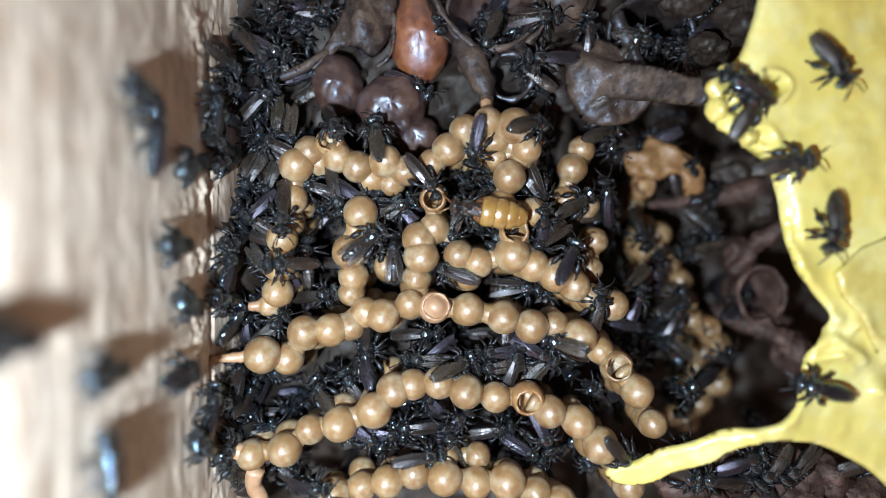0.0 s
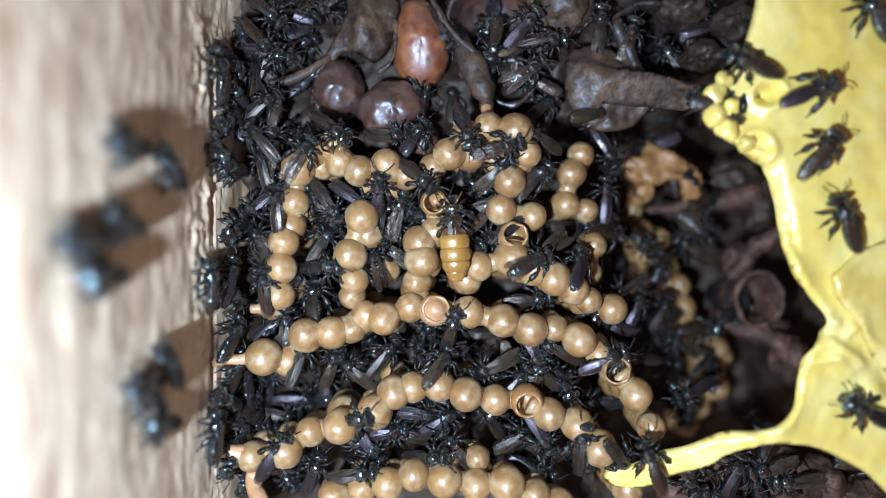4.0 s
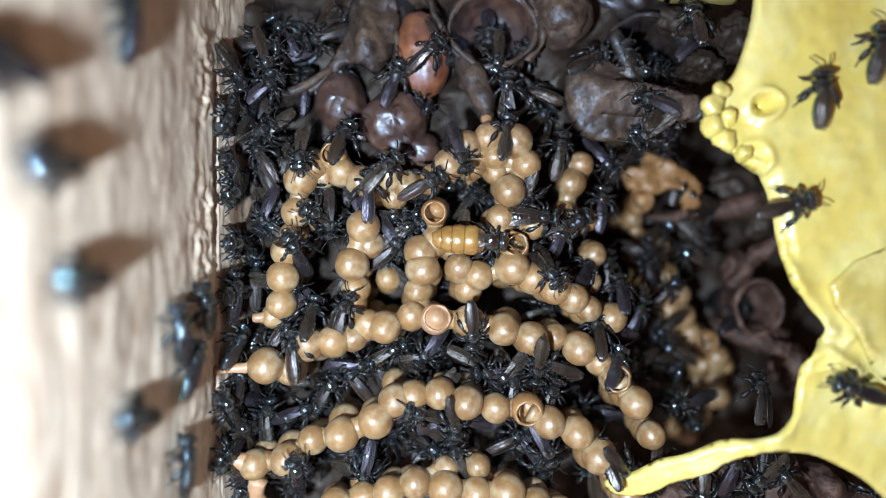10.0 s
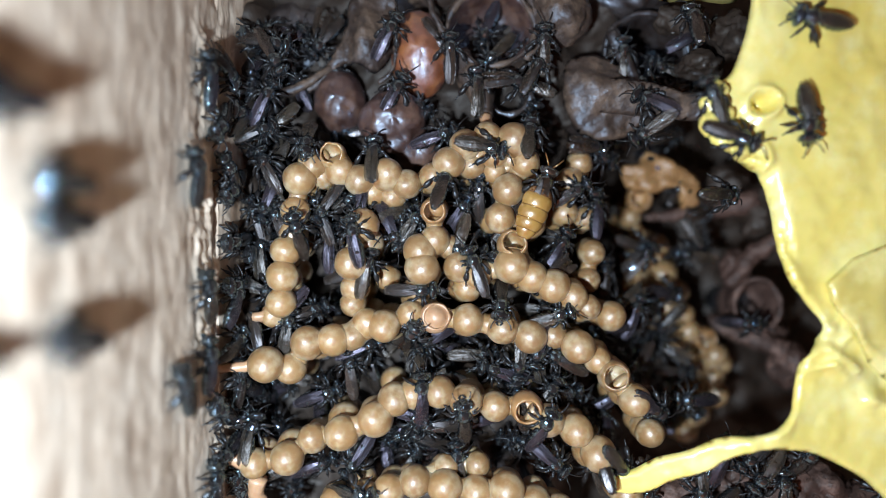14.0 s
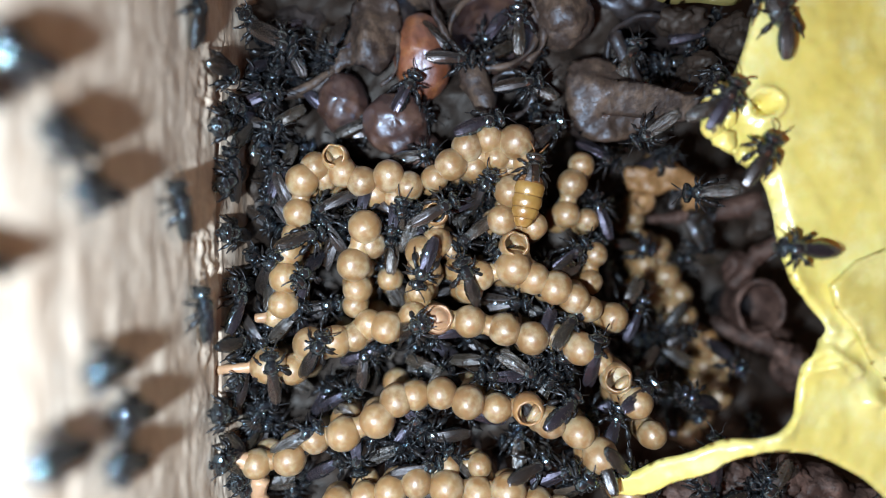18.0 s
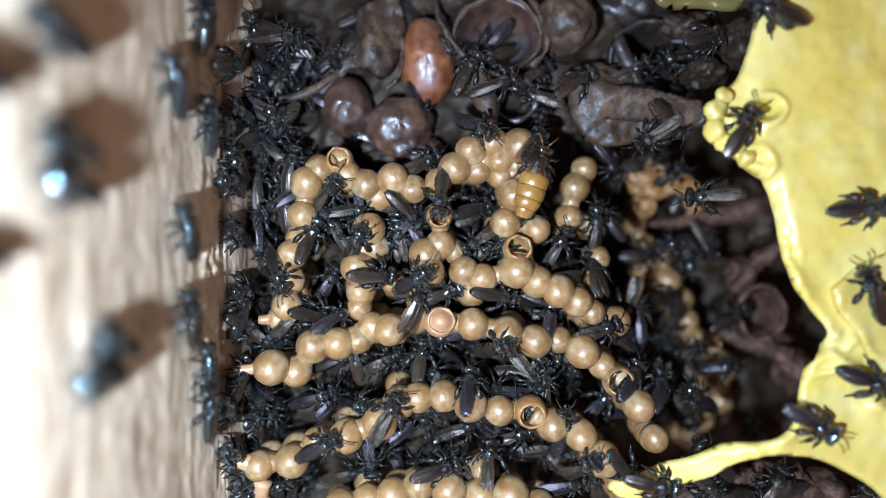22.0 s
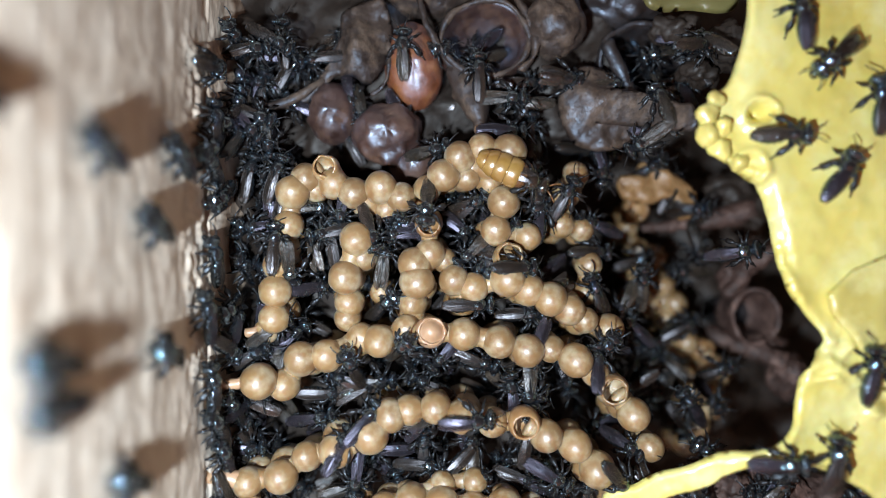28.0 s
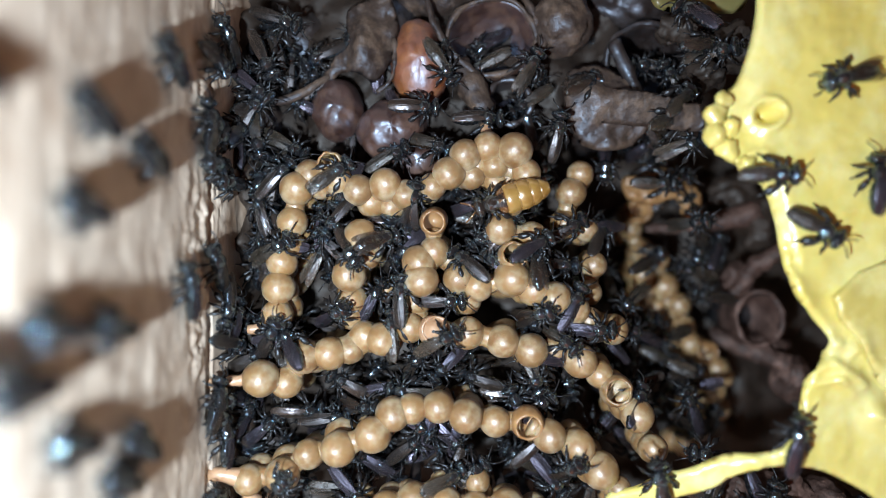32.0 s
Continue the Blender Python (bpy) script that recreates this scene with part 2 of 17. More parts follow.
def smooth_line(points, steps=5):
    """Points of a soft curve through the given ones."""
    v = [Vector(p) for p in points]
    v = [v[0] * 2 - v[1]] + v + [v[-1] * 2 - v[-2]]
    out = []
    for a, b, c, d in zip(v, v[1:], v[2:], v[3:]):
        for k in range(steps):
            t = k / steps
            out.append(0.5 * (2 * b + (c - a) * t + (2 * a - 5 * b + 4 * c - d) * t * t + (3 * b - a - 3 * c + d) * t ** 3))
    return out + [v[-2]]


def roughen(bm, amount, size, seed=0.0):
    """Pushes a mesh in and out by soft noise, in mm."""
    bm.normal_update()
    for v in bm.verts:
        v.co += v.normal * (noise.fractal(v.co / (size * MM) + Vector((seed, seed * 1.7, 0)), 0.8, 2.0, 3) * amount * MM)


def at(x, y, z, heading=0.0, pitch=0.0, roll=0.0, tilt=0.0):
    """A creature's pose: feet at x, y, z (mm), its head towards heading and raised by pitch, on a ground tilted about y."""
    return Matrix.Translation((x * MM, y * MM, z * MM)) @ pose(0, 0, 0, 0, tilt, 0) @ pose(0, 0, 0, 0, 0, heading) @ pose(0, 0, 0, roll, -pitch, 0)


# ---- the hive box ----
def sheet(name, x0, x1, y0, y1, nx, ny, height, mat, label):
    bm = bmesh.new()
    grid = [[bm.verts.new((x * MM, y * MM, height(x, y) * MM)) for y in np.linspace(y0, y1, ny)] for x in np.linspace(x0, x1, nx)]
    for a, b in zip(grid, grid[1:]):
        for k in range(ny - 1):
            bm.faces.new((a[k], b[k], b[k + 1], a[k + 1]))
    return tagged(part(name, bm, mat, None), label, name, kind="structure")


def soft(x, y, size, seed=0.0):
    return noise.fractal(Vector((x / size + seed, y / size, seed * 0.37)), 0.9, 2.0, 4)


def floor_height(x, y):
    h = -17.5 + 1.6 * soft(x, y, 5) + 10.2 * max(0.0, min(1.0, (13.5 - x) / 3))
    near = max(0.0, min(1.0, (-11.2 - x) / 2.6))
    return h + near * near * (5.0 + 1.5 * soft(x, y, 2.2, 4))


sheet("floor", -20, 60, -46, 46, 160, 180, floor_height, FLOOR, "dark sticky hive floor of resin and wax")


def wall_west():
    """The hollowed wooden side: steep below, its upper edge rounded over; grain runs along it."""
    profile = smooth_line([(-13.4, -14), (-13.7, -8), (-14.2, -4), (-15.0, 0), (-15.35, 2.2), (-15.75, 8), (-16.1, 14), (-16.4, 19),
                           (-16.8, 23), (-17.7, 26.5), (-20.5, 29.5), (-27, 31.5), (-36, 32.5)], 26)
    bm = bmesh.new()
    ys = np.concatenate([np.linspace(-46, -21, 20)[:-1], np.linspace(-21, 21, 300), np.linspace(21, 46, 20)[1:]])
    rows = []
    for p in profile:
        x, z = p[0], p[1]
        row = []
        for y in ys:
            d = 0.08 * soft(z * 0.9, y * 0.3, 2.0, 2) + 0.05 * soft(z * 1.6, y * 0.7, 1.2, 5)
            scuff = max(0.0, 1 - abs(z - 3.2) / 4.0) * max(0.0, min(1.0, 0.35 + 1.4 * soft(z * 0.4, y * 0.4, 2.4, 8)))
            d += scuff * (0.36 * soft(z, y * 0.8, 0.9, 6) + 0.18 * soft(z, y, 0.4, 3))
            if 1.7 < z < 2.6:
                d -= 0.3 * max(0.0, min(1.0, 0.5 + 2 * soft(0.3, y, 6.0, 3)))
            row.append(bm.verts.new(((x + d) * MM, y * MM, (z + d * 0.3) * MM)))
        rows.append(row)
    for a, b in zip(rows, rows[1:]):
        for k in range(len(ys) - 1):
            bm.faces.new((a[k], a[k + 1], b[k + 1], b[k]))
    back = [bm.verts.new((-0.036, y * MM, -0.014)) for y in (ys[0], ys[-1])]
    bm.faces.new((rows[0][0], *[r[0] for r in rows[1:]], back[0]))
    bm.faces.new((back[1], *[r[-1] for r in rows[::-1]]))
    bm.faces.new((back[0], *[rows[-1][k] for k in range(len(ys))], back[1]))
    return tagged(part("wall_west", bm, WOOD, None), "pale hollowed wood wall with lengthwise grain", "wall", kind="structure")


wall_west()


def plain_wall(name, x0, x1, y0, y1):
    bm = bmesh.new()
    bmesh.ops.create_cube(bm, size=1, matrix=Matrix.Translation(((x0 + x1) / 2 * MM, (y0 + y1) / 2 * MM, 2 * MM)) @ Matrix.Diagonal(((x1 - x0) * MM, (y1 - y0) * MM, 32 * MM, 1)))
    return tagged(part(name, bm, WOOD, None, smooth=False), "plain wooden side of the hive box", "wall", kind="structure")


plain_wall("wall_east", 60, 66, -46, 46)
plain_wall("wall_north", -36, 66, 46, 52)
plain_wall("wall_south", -36, 66, -52, -46)


# ---- brood cells ----
def cell_meshes():
    """Closed cells in four uneven shapes; a capped one, an open cup and a torn cup. Unit radius 1 mm."""
    made = {}
    for k in range(4):
        bm = bmesh.new()
        ellipsoid(bm, (0, 0, 0), (1, 1, 1.22), 24, 16)
        for v in bm.verts:
            n = v.co.normalized()
            v.co *= 1 + 0.035 * noise.noise(n * 1.7 + Vector((k * 9.0, 0, 0))) + 0.008 * noise.noise(n * 7 + Vector((0, k * 5.0, 0)))
        made["closed%d" % k] = mesh_of("cell", bm, CELL)
    bm = bmesh.new()
    ellipsoid(bm, (0, 0, 0), (1, 1, 1.2), 24, 16)
    for v in bm.verts:
        r = math.hypot(v.co.x, v.co.y) / MM
        if v.co.z > 0 and r < 0.78:
            v.co.z += (-0.16 if r > 0.5 else -0.03) * MM
    tube(bm, [(0.8 * math.cos(a), 0.8 * math.sin(a), 0.74 + 0.09 * math.sin(3 * a) + 0.05 * math.sin(5 * a + 1)) for a in np.linspace(0, 2 * math.pi, 21)], [0.09 + 0.04 * math.sin(k * 1.9) for k in range(20)] + [0.09], 6, False)
    made["capped"] = mesh_of("cell", bm, CELL_PINK)
    for kind, ragged in (("open", 0.1), ("torn", 0.22)):
        bm = bmesh.new()
        prof = [(0.05, -1.2), (0.55, -1.0), (0.92, -0.45), (1.0, 0.1), (0.92, 0.55), (0.80, 0.82), (0.74, 0.86), (0.66, 0.80), (0.76, 0.5), (0.8, 0.1), (0.7, -0.4), (0.3, -0.75), (0.02, -0.8)]
        rings = []
        for r, z in prof:
            ring = []
            for k in range(24):
                a = 2 * math.pi * k / 24
                dz = ragged * noise.noise(Vector((math.cos(a) * 1.6, math.sin(a) * 1.6, 3))) * (2 if z > 0.4 else 0.2)
                ring.append(bm.verts.new((r * math.cos(a) * MM, r * math.sin(a) * MM, (z + dz) * MM)))
            rings.append(ring)
        for a, b in zip(rings, rings[1:]):
            for k in range(24):
                bm.faces.new((a[k], a[(k + 1) % 24], b[(k + 1) % 24], b[k]))
        made[kind] = mesh_of("cell", bm, CELL_RIM if kind == "open" else CELL)
    return made


CELLS = cell_meshes()
PICK = random.Random(5)
SPOTS = []


def comb(label, cells, below=2):
    """A string of brood cells: x, y, z, radius in mm and the kind; more cells hang under it, joined by short stalks."""
    base = cells[0]
    thing = tagged(new("brood_comb"), label, "brood comb", "strings of brood cells")
    thing.location = (base[0] * MM, base[1] * MM, (base[2] - 2.2 * below) * MM)
    SPOTS.extend((c[0], c[1]) for c in cells)
    for a, b in itertools.combinations(cells, 2):
        gap = Vector(b[:3]) - Vector(a[:3])
        if gap.length < 1.25 * (a[3] + b[3]):
            # a fillet of wax where two cells grew together
            bm = bmesh.new()
            p, q = Vector(a[:3]) - Vector((0, 0, 0.25)), Vector(b[:3]) - Vector((0, 0, 0.25))
            r = min(a[3], b[3])
            tube(bm, [p.lerp(q, u) for u in (0.2, 0.35, 0.5, 0.65, 0.8)], (0.8 * r, 0.68 * r, 0.6 * r, 0.68 * r, 0.8 * r), 10)
            w = part("wax_joint", bm, CELL, thing)
            w.matrix_parent_inverse = Matrix.Translation(-thing.location)
    for x, y, z, r, *kind in cells:
        kind = kind[0] if kind else "closed%d" % PICK.randrange(4)
        c = part("cell", CELLS[kind], None, thing)
        c.location = Vector((x, y, z)) * MM - thing.location
        c.scale = (r, r, r)
        c.rotation_euler = (PICK.uniform(-0.2, 0.2), PICK.uniform(-0.2, 0.2), PICK.uniform(0, 6))
        if kind in ("capped", "open", "torn"):
            c.rotation_euler = (PICK.uniform(-0.25, 0.1), PICK.uniform(-0.2, 0.2), PICK.uniform(0, 6))
            tagged(c, {"capped": "pinkish cell with a ringed cap", "open": "open waxen cup", "torn": "torn open cell"}[kind])
        for k in range(below):
            d = part("cell", CELLS["closed%d" % PICK.randrange(4)], None, thing)
            q = r * PICK.uniform(0.85, 1.0)
            d.location = Vector((x + PICK.uniform(-0.45, 0.45), y + PICK.uniform(-0.45, 0.45), z - (k + 1) * 1.95 * r)) * MM - thing.location
            d.scale = (q, q, q)
        bm = bmesh.new()
        bottom = z - below * 1.95 * r
        tube(bm, [(x, y, bottom), (x, y, (bottom - 12) / 2), (x, y, floor_height(x, y) - 0.3)], (0.5, 0.35, 0.7))
        s = part("stalk", bm, DARK, thing)
        s.matrix_parent_inverse = Matrix.Translation(-thing.location)
    return thing


def peg(points, radii, label):
    bm = bmesh.new()
    line = smooth_line(points, 5)
    tube(bm, line, np.interp(np.linspace(0, 1, len(line)), np.linspace(0, 1, len(radii)), radii), 8)
    roughen(bm, 0.12, 0.6, len(points))
    return tagged(part("wax_peg", bm, CELL_PINK, None), label, "wax peg", "wax pegs")


comb("long bowed string of tan brood cells", [
    (-12.32, -7.86, 0.6, 1.28), (-10.80, -8.30, -0.6, 1.15), (-9.48, -6.44, 0.0, 1.25), (-7.68, -6.24, 0.0, 1.18), (-6.35, -6.03, -0.6, 1.04),
    (-5.34, -5.10, -0.6, 1.11), (-4.04, -5.24, 0.0, 1.18), (-2.13, -4.50, -0.3, 1.07), (-0.44, -4.66, 0.2, 1.13, 'capped'), (1.92, -4.84, 0.0, 1.18),
    (4.36, -5.40, 0.0, 1.18), (6.36, -6.04, 0.0, 1.22), (8.17, -6.05, -0.8, 1.00), (9.75, -6.76, 0.0, 1.22), (11.23, -7.79, -0.5, 1.00),
    (12.27, -8.84, 0.0, 1.18, 'torn'), (13.75, -10.59, 0.0, 1.18), (15.01, -13.07, -0.6, 1.04)], 2)
comb("bowed string of tan brood cells with an open cup", [
    (-13.14, -14.80, 0.5, 1.09), (-10.78, -14.36, 0.8, 1.20), (-9.06, -13.11, 0.3, 1.06), (-6.93, -12.57, 1.0, 1.23), (-4.57, -11.61, 1.1, 1.26),
    (-3.27, -10.29, 0.7, 1.20), (-1.94, -9.97, 0.5, 1.09), (-0.12, -9.83, 0.6, 1.13), (1.73, -10.42, 0.8, 1.20), (3.80, -10.88, 0.5, 1.09),
    (5.94, -10.85, 0.8, 1.16, 'open'), (7.45, -11.82, 0.7, 1.16), (9.46, -12.53, 0.7, 1.16), (10.95, -14.13, 0.9, 1.27), (12.42, -15.57, 0.2, 0.83),
    (13.11, -17.23, 0.0, 1.14)], 2)
comb("string of tan brood cells at the comb's lower edge", [
    (-7.36, -17.35, 1.0, 1.12), (-5.49, -17.02, 0.6, 1.05), (-3.68, -16.57, 1.0, 1.15), (-1.84, -15.94, 1.0, 1.12), (0.23, -16.23, 1.3, 1.22),
    (2.43, -16.65, 1.0, 1.12), (4.51, -16.43, 1.4, 1.25), (6.50, -17.35, 1.0, 1.12), (8.15, -17.98, 1.0, 1.12), (2.57, -15.13, -0.2, 0.92),
    (0.32, -15.23, 0.0, 0.91)], 1)
comb("upright string of tan brood cells near the wood wall", [
    (-10.08, 5.26, -0.2, 1.22), (-10.42, 2.95, -0.5, 1.11), (-10.71, 1.35, -1.1, 1.05), (-11.10, 0.16, -0.3, 1.11), (-11.27, -1.68, 0.0, 1.18),
    (-11.42, -3.58, -0.3, 1.11), (-12.14, -4.54, -1.1, 0.93)], 2)
comb("curved string of tan brood cells under the storage pots", [
    (-9.19, 6.31, -0.6, 1.11), (-7.70, 6.89, -0.4, 1.03, 'torn'), (-7.24, 5.87, -0.6, 1.11), (-5.83, 5.22, -0.6, 1.15), (-3.86, 5.55, -0.3, 1.18),
    (-4.94, 4.37, -1.5, 1.06), (-3.47, 4.17, -1.6, 1.02), (-2.43, 4.90, -0.6, 1.08), (-8.58, 5.58, -1.3, 0.97)], 2)
comb("short string of tan brood cells", [
    (-5.56, 1.92, 0.0, 1.22), (-5.17, 0.69, -0.9, 1.08), (-6.36, -0.80, 0.0, 1.22), (-6.23, -2.54, -1.2, 1.09), (-6.41, -3.74, -1.4, 0.98),
    (-3.94, -1.89, -2.4, 0.96)], 2)
comb("string of tan brood cells with an open cup on top", [
    (-0.48, 2.90, 0.3, 0.98, 'open'), (-0.40, 0.84, -0.3, 1.11), (0.61, 0.37, -1.1, 0.93), (-1.48, 0.12, 0.0, 1.22), (-1.35, -1.11, 0.4, 1.24),
    (-1.67, -2.69, -1.0, 1.05), (-1.76, -3.73, -1.3, 0.97)], 2)
comb("arched string of tan brood cells", [
    (1.29, -1.09, -0.3, 1.11), (2.65, -1.57, -0.3, 1.11), (1.92, -2.62, -1.2, 1.05), (4.99, -1.00, 0.1, 1.29), (5.10, 0.44, -0.2, 1.14, 'torn'),
    (6.50, -1.81, -0.2, 1.18), (8.05, -2.44, -0.1, 1.22), (9.45, -3.27, -0.5, 1.11), (10.61, -4.04, -1.0, 0.97)], 2)
comb("cluster of tan brood cells where the queen lays", [
    (-0.57, 5.45, -0.5, 1.00), (0.60, 6.36, 0.0, 1.18), (1.76, 7.60, 0.0, 1.14), (3.37, 8.21, -0.1, 1.10), (5.23, 7.94, 0.1, 1.29),
    (2.20, 6.31, -0.9, 1.04), (2.69, 7.06, -1.0, 1.01), (3.88, 7.00, -0.6, 1.04), (3.94, 5.91, -1.3, 0.94), (6.09, 6.41, -0.4, 1.07),
    (4.86, 4.42, -0.2, 1.18), (4.27, 2.42, -0.4, 1.11), (6.58, 2.00, -1.1, 1.05), (5.81, 5.81, -1.5, 0.94)], 2)
comb("small cluster of tan brood cells set lower", [
    (9.80, 5.30, -3.0, 1.13), (10.56, 6.71, -3.4, 1.02), (9.36, 2.99, -3.4, 1.10), (11.03, 2.54, -3.8, 0.94), (12.56, -4.78, -2.0, 1.15),
    (11.07, -2.16, -3.0, 0.97), (11.4, -0.1, -3.1, 1.02)], 1)
comb("low string of tan brood cells in the dark gap", [
    (17.57, -0.94, -11.5, 1.22), (19.39, -1.97, -11.5, 1.31), (18.05, -2.74, -12.2, 1.28), (16.82, -3.30, -12.4, 1.14), (17.37, 4.59, -11.5, 1.18, 'open'),
    (16.73, 3.04, -12.1, 1.04), (21.36, -5.52, -12.1, 1.04), (20.12, -4.95, -12.4, 1.14),
    (18.92, 0.44, -11.9, 1.12), (20.79, -3.63, -12.0, 1.10), (18.81, -3.85, -12.2, 1.06), (21.89, -7.04, -12.2, 1.10), (20.46, -6.60, -12.6, 1.08), (17.71, 1.10, -12.2, 1.04)], 1)
comb("deep string of tan brood cells by the wax strip", [
    (23.28, -7.76, -12.4, 1.09, 'open'), (24.41, -9.29, -12.6, 1.14), (23.22, -10.07, -13.1, 1.16), (24.01, -11.10, -12.6, 1.14), (25.14, -10.09, -13.2, 0.97),
    (24.54, -12.83, -13.0, 1.16), (22.70, -14.32, -12.6, 1.19), (21.70, -15.87, -12.6, 1.14), (22.63, -12.68, -13.5, 1.07), (21.12, -8.07, -13.3, 0.97)], 1)
peg([(-13.3, -7.9, 0.6), (-14.5, -8.0, 1.0), (-15.8, -8.0, 1.6)], (0.5, 0.3, 0.45), "pinkish wax peg from the comb to the wood wall")
peg([(-13.5, -14.6, 0.8), (-15.0, -14.2, 1.2), (-15.9, -14.0, 1.6), (-16.8, -13.7, 2.2)], (0.7, 0.45, 0.6, 1.1), "thick pinkish wax peg from the comb to the wood wall")
peg([(-11.5, -4.2, -0.8), (-12.5, -4.5, -0.6), (-13.5, -4.6, -0.4)], (0.7, 0.5, 0.3), "short pinkish wax peg joining cells")
peg([(-13.1, -16.1, -0.4), (-13.4, -17.4, -0.8), (-12.8, -18.7, -1.0)], (0.7, 0.6, 0.6), "short pinkish wax peg joining cells")
peg([(3.3, 9.9, -1.5), (3.4, 9.2, -1.0), (3.4, 8.5, -0.6)], (0.45, 0.4, 0.5), "short pinkish wax peg joining cells")



# ---- storage pots and cerumen sheets ----
def pot(name, label, centre, radii, mat, amount=0.2, size=2.5, spin=0.0, seed=1.0, tip=0.0):
    """A rounded honey or pollen pot, resting on a short foot."""
    bm = bmesh.new()
    ellipsoid(bm, (0, 0, 0), radii, 44, 28)
    for v in bm.verts:
        if v.co.y < 0 and tip:
            v.co.x *= 1 + tip * v.co.y / (radii[1] * MM)
    roughen(bm, amount * 1.15, size, seed)
    roughen(bm, 0.09, 0.7, seed + 5)
    bmesh.ops.transform(bm, matrix=Matrix.Translation(Vector(centre) * MM) @ pose(0, 0, 0, 0, 0, spin), verts=bm.verts)
    thing = tagged(new(name), label, "storage pot", "storage pots")
    part("body", bm, mat, thing)
    bm = bmesh.new()
    tube(bm, [(centre[0], centre[1], centre[2] - radii[2] * 0.7), (centre[0], centre[1], floor_height(centre[0], centre[1]) - 0.3)], (radii[0] * 0.5, radii[0] * 0.65), 12)
    part("foot", bm, DARK, thing)
    return thing


def open_pot(label, centre, rx, ry, depth, mat, rim, spin=0.0):
    """A pot broken open: a bowl with a raised uneven rim."""
    thing = tagged(new("open_pot"), label, "storage pot", "storage pots")
    bm, rings = bmesh.new(), []
    prof = [(1.06, -0.9), (1.12, -0.4), (1.06, -0.04), (1.0, 0.03), (0.93, -0.08), (0.86, -0.35), (0.7, -0.7), (0.4, -0.92), (0.02, -1.0)]
    for r, z in prof:
        ring = []
        for k in range(40):
            a = 2 * math.pi * k / 40
            w = 1 + 0.07 * noise.noise(Vector((math.cos(a) * 1.3, math.sin(a) * 1.3, centre[0])))
            ring.append(bm.verts.new(((centre[0] + rx * r * w * math.cos(a + spin)) * MM, (centre[1] + ry * r * w * math.sin(a + spin)) * MM,
                                      (centre[2] + z * depth + 0.3 * noise.noise(Vector((math.cos(a), math.sin(a), 7)))) * MM)))
        rings.append(ring)
    for a, b in zip(rings, rings[1:]):
        for k in range(40):
            bm.faces.new((a[k], a[(k + 1) % 40], b[(k + 1) % 40], b[k]))
    roughen(bm, 0.12, 1.6, centre[1])
    part("bowl", bm, mat, thing)
    bm = bmesh.new()
    loop = [(centre[0] + rx * 1.02 * (1 + 0.07 * noise.noise(Vector((math.cos(a) * 1.3, math.sin(a) * 1.3, centre[0])))) * math.cos(a + spin),
             centre[1] + ry * 1.02 * (1 + 0.07 * noise.noise(Vector((math.cos(a) * 1.3, math.sin(a) * 1.3, centre[0])))) * math.sin(a + spin),
             centre[2] + 0.05) for a in np.linspace(0, 2 * math.pi, 50)]
    tube(bm, loop, [0.22 + 0.08 * math.sin(k * 0.7) for k in range(50)], 6, False)
    roughen(bm, 0.1, 0.8, 3)
    part("rim", bm, rim, thing)
    bm = bmesh.new()
    tube(bm, [(centre[0], centre[1], centre[2] - depth * 0.9), (centre[0], centre[1], floor_height(centre[0], centre[1]) - 0.3)], (rx * 0.6, rx * 0.7), 12)
    part("foot", bm, DARK, thing)
    return thing


def cord(name, label, points, radii, mat, flat=1.0, category="cerumen strand", amount=0.1):
    bm = bmesh.new()
    line = smooth_line(points, 6)
    tube(bm, line, np.interp(np.linspace(0, 1, len(line)), np.linspace(0, 1, len(radii)), radii), 10)
    roughen(bm, amount, 0.9, points[0][0])
    return tagged(part(name, bm, mat, None), label, category)


def lump(name, label, category, centre, radii, mat, amount, size, seed, group="", fine=0.35):
    bm = bmesh.new()
    bmesh.ops.create_icosphere(bm, subdivisions=4 if fine > 0.2 else 3, radius=1, matrix=Matrix.Translation(Vector(centre) * MM) @ Matrix.Diagonal((*(r * MM for r in radii), 1)))
    roughen(bm, amount, size, seed)
    roughen(bm, amount * fine, size * 0.3, seed + 3)
    return tagged(part(name, bm, mat, None, smooth=True), label, category, group)


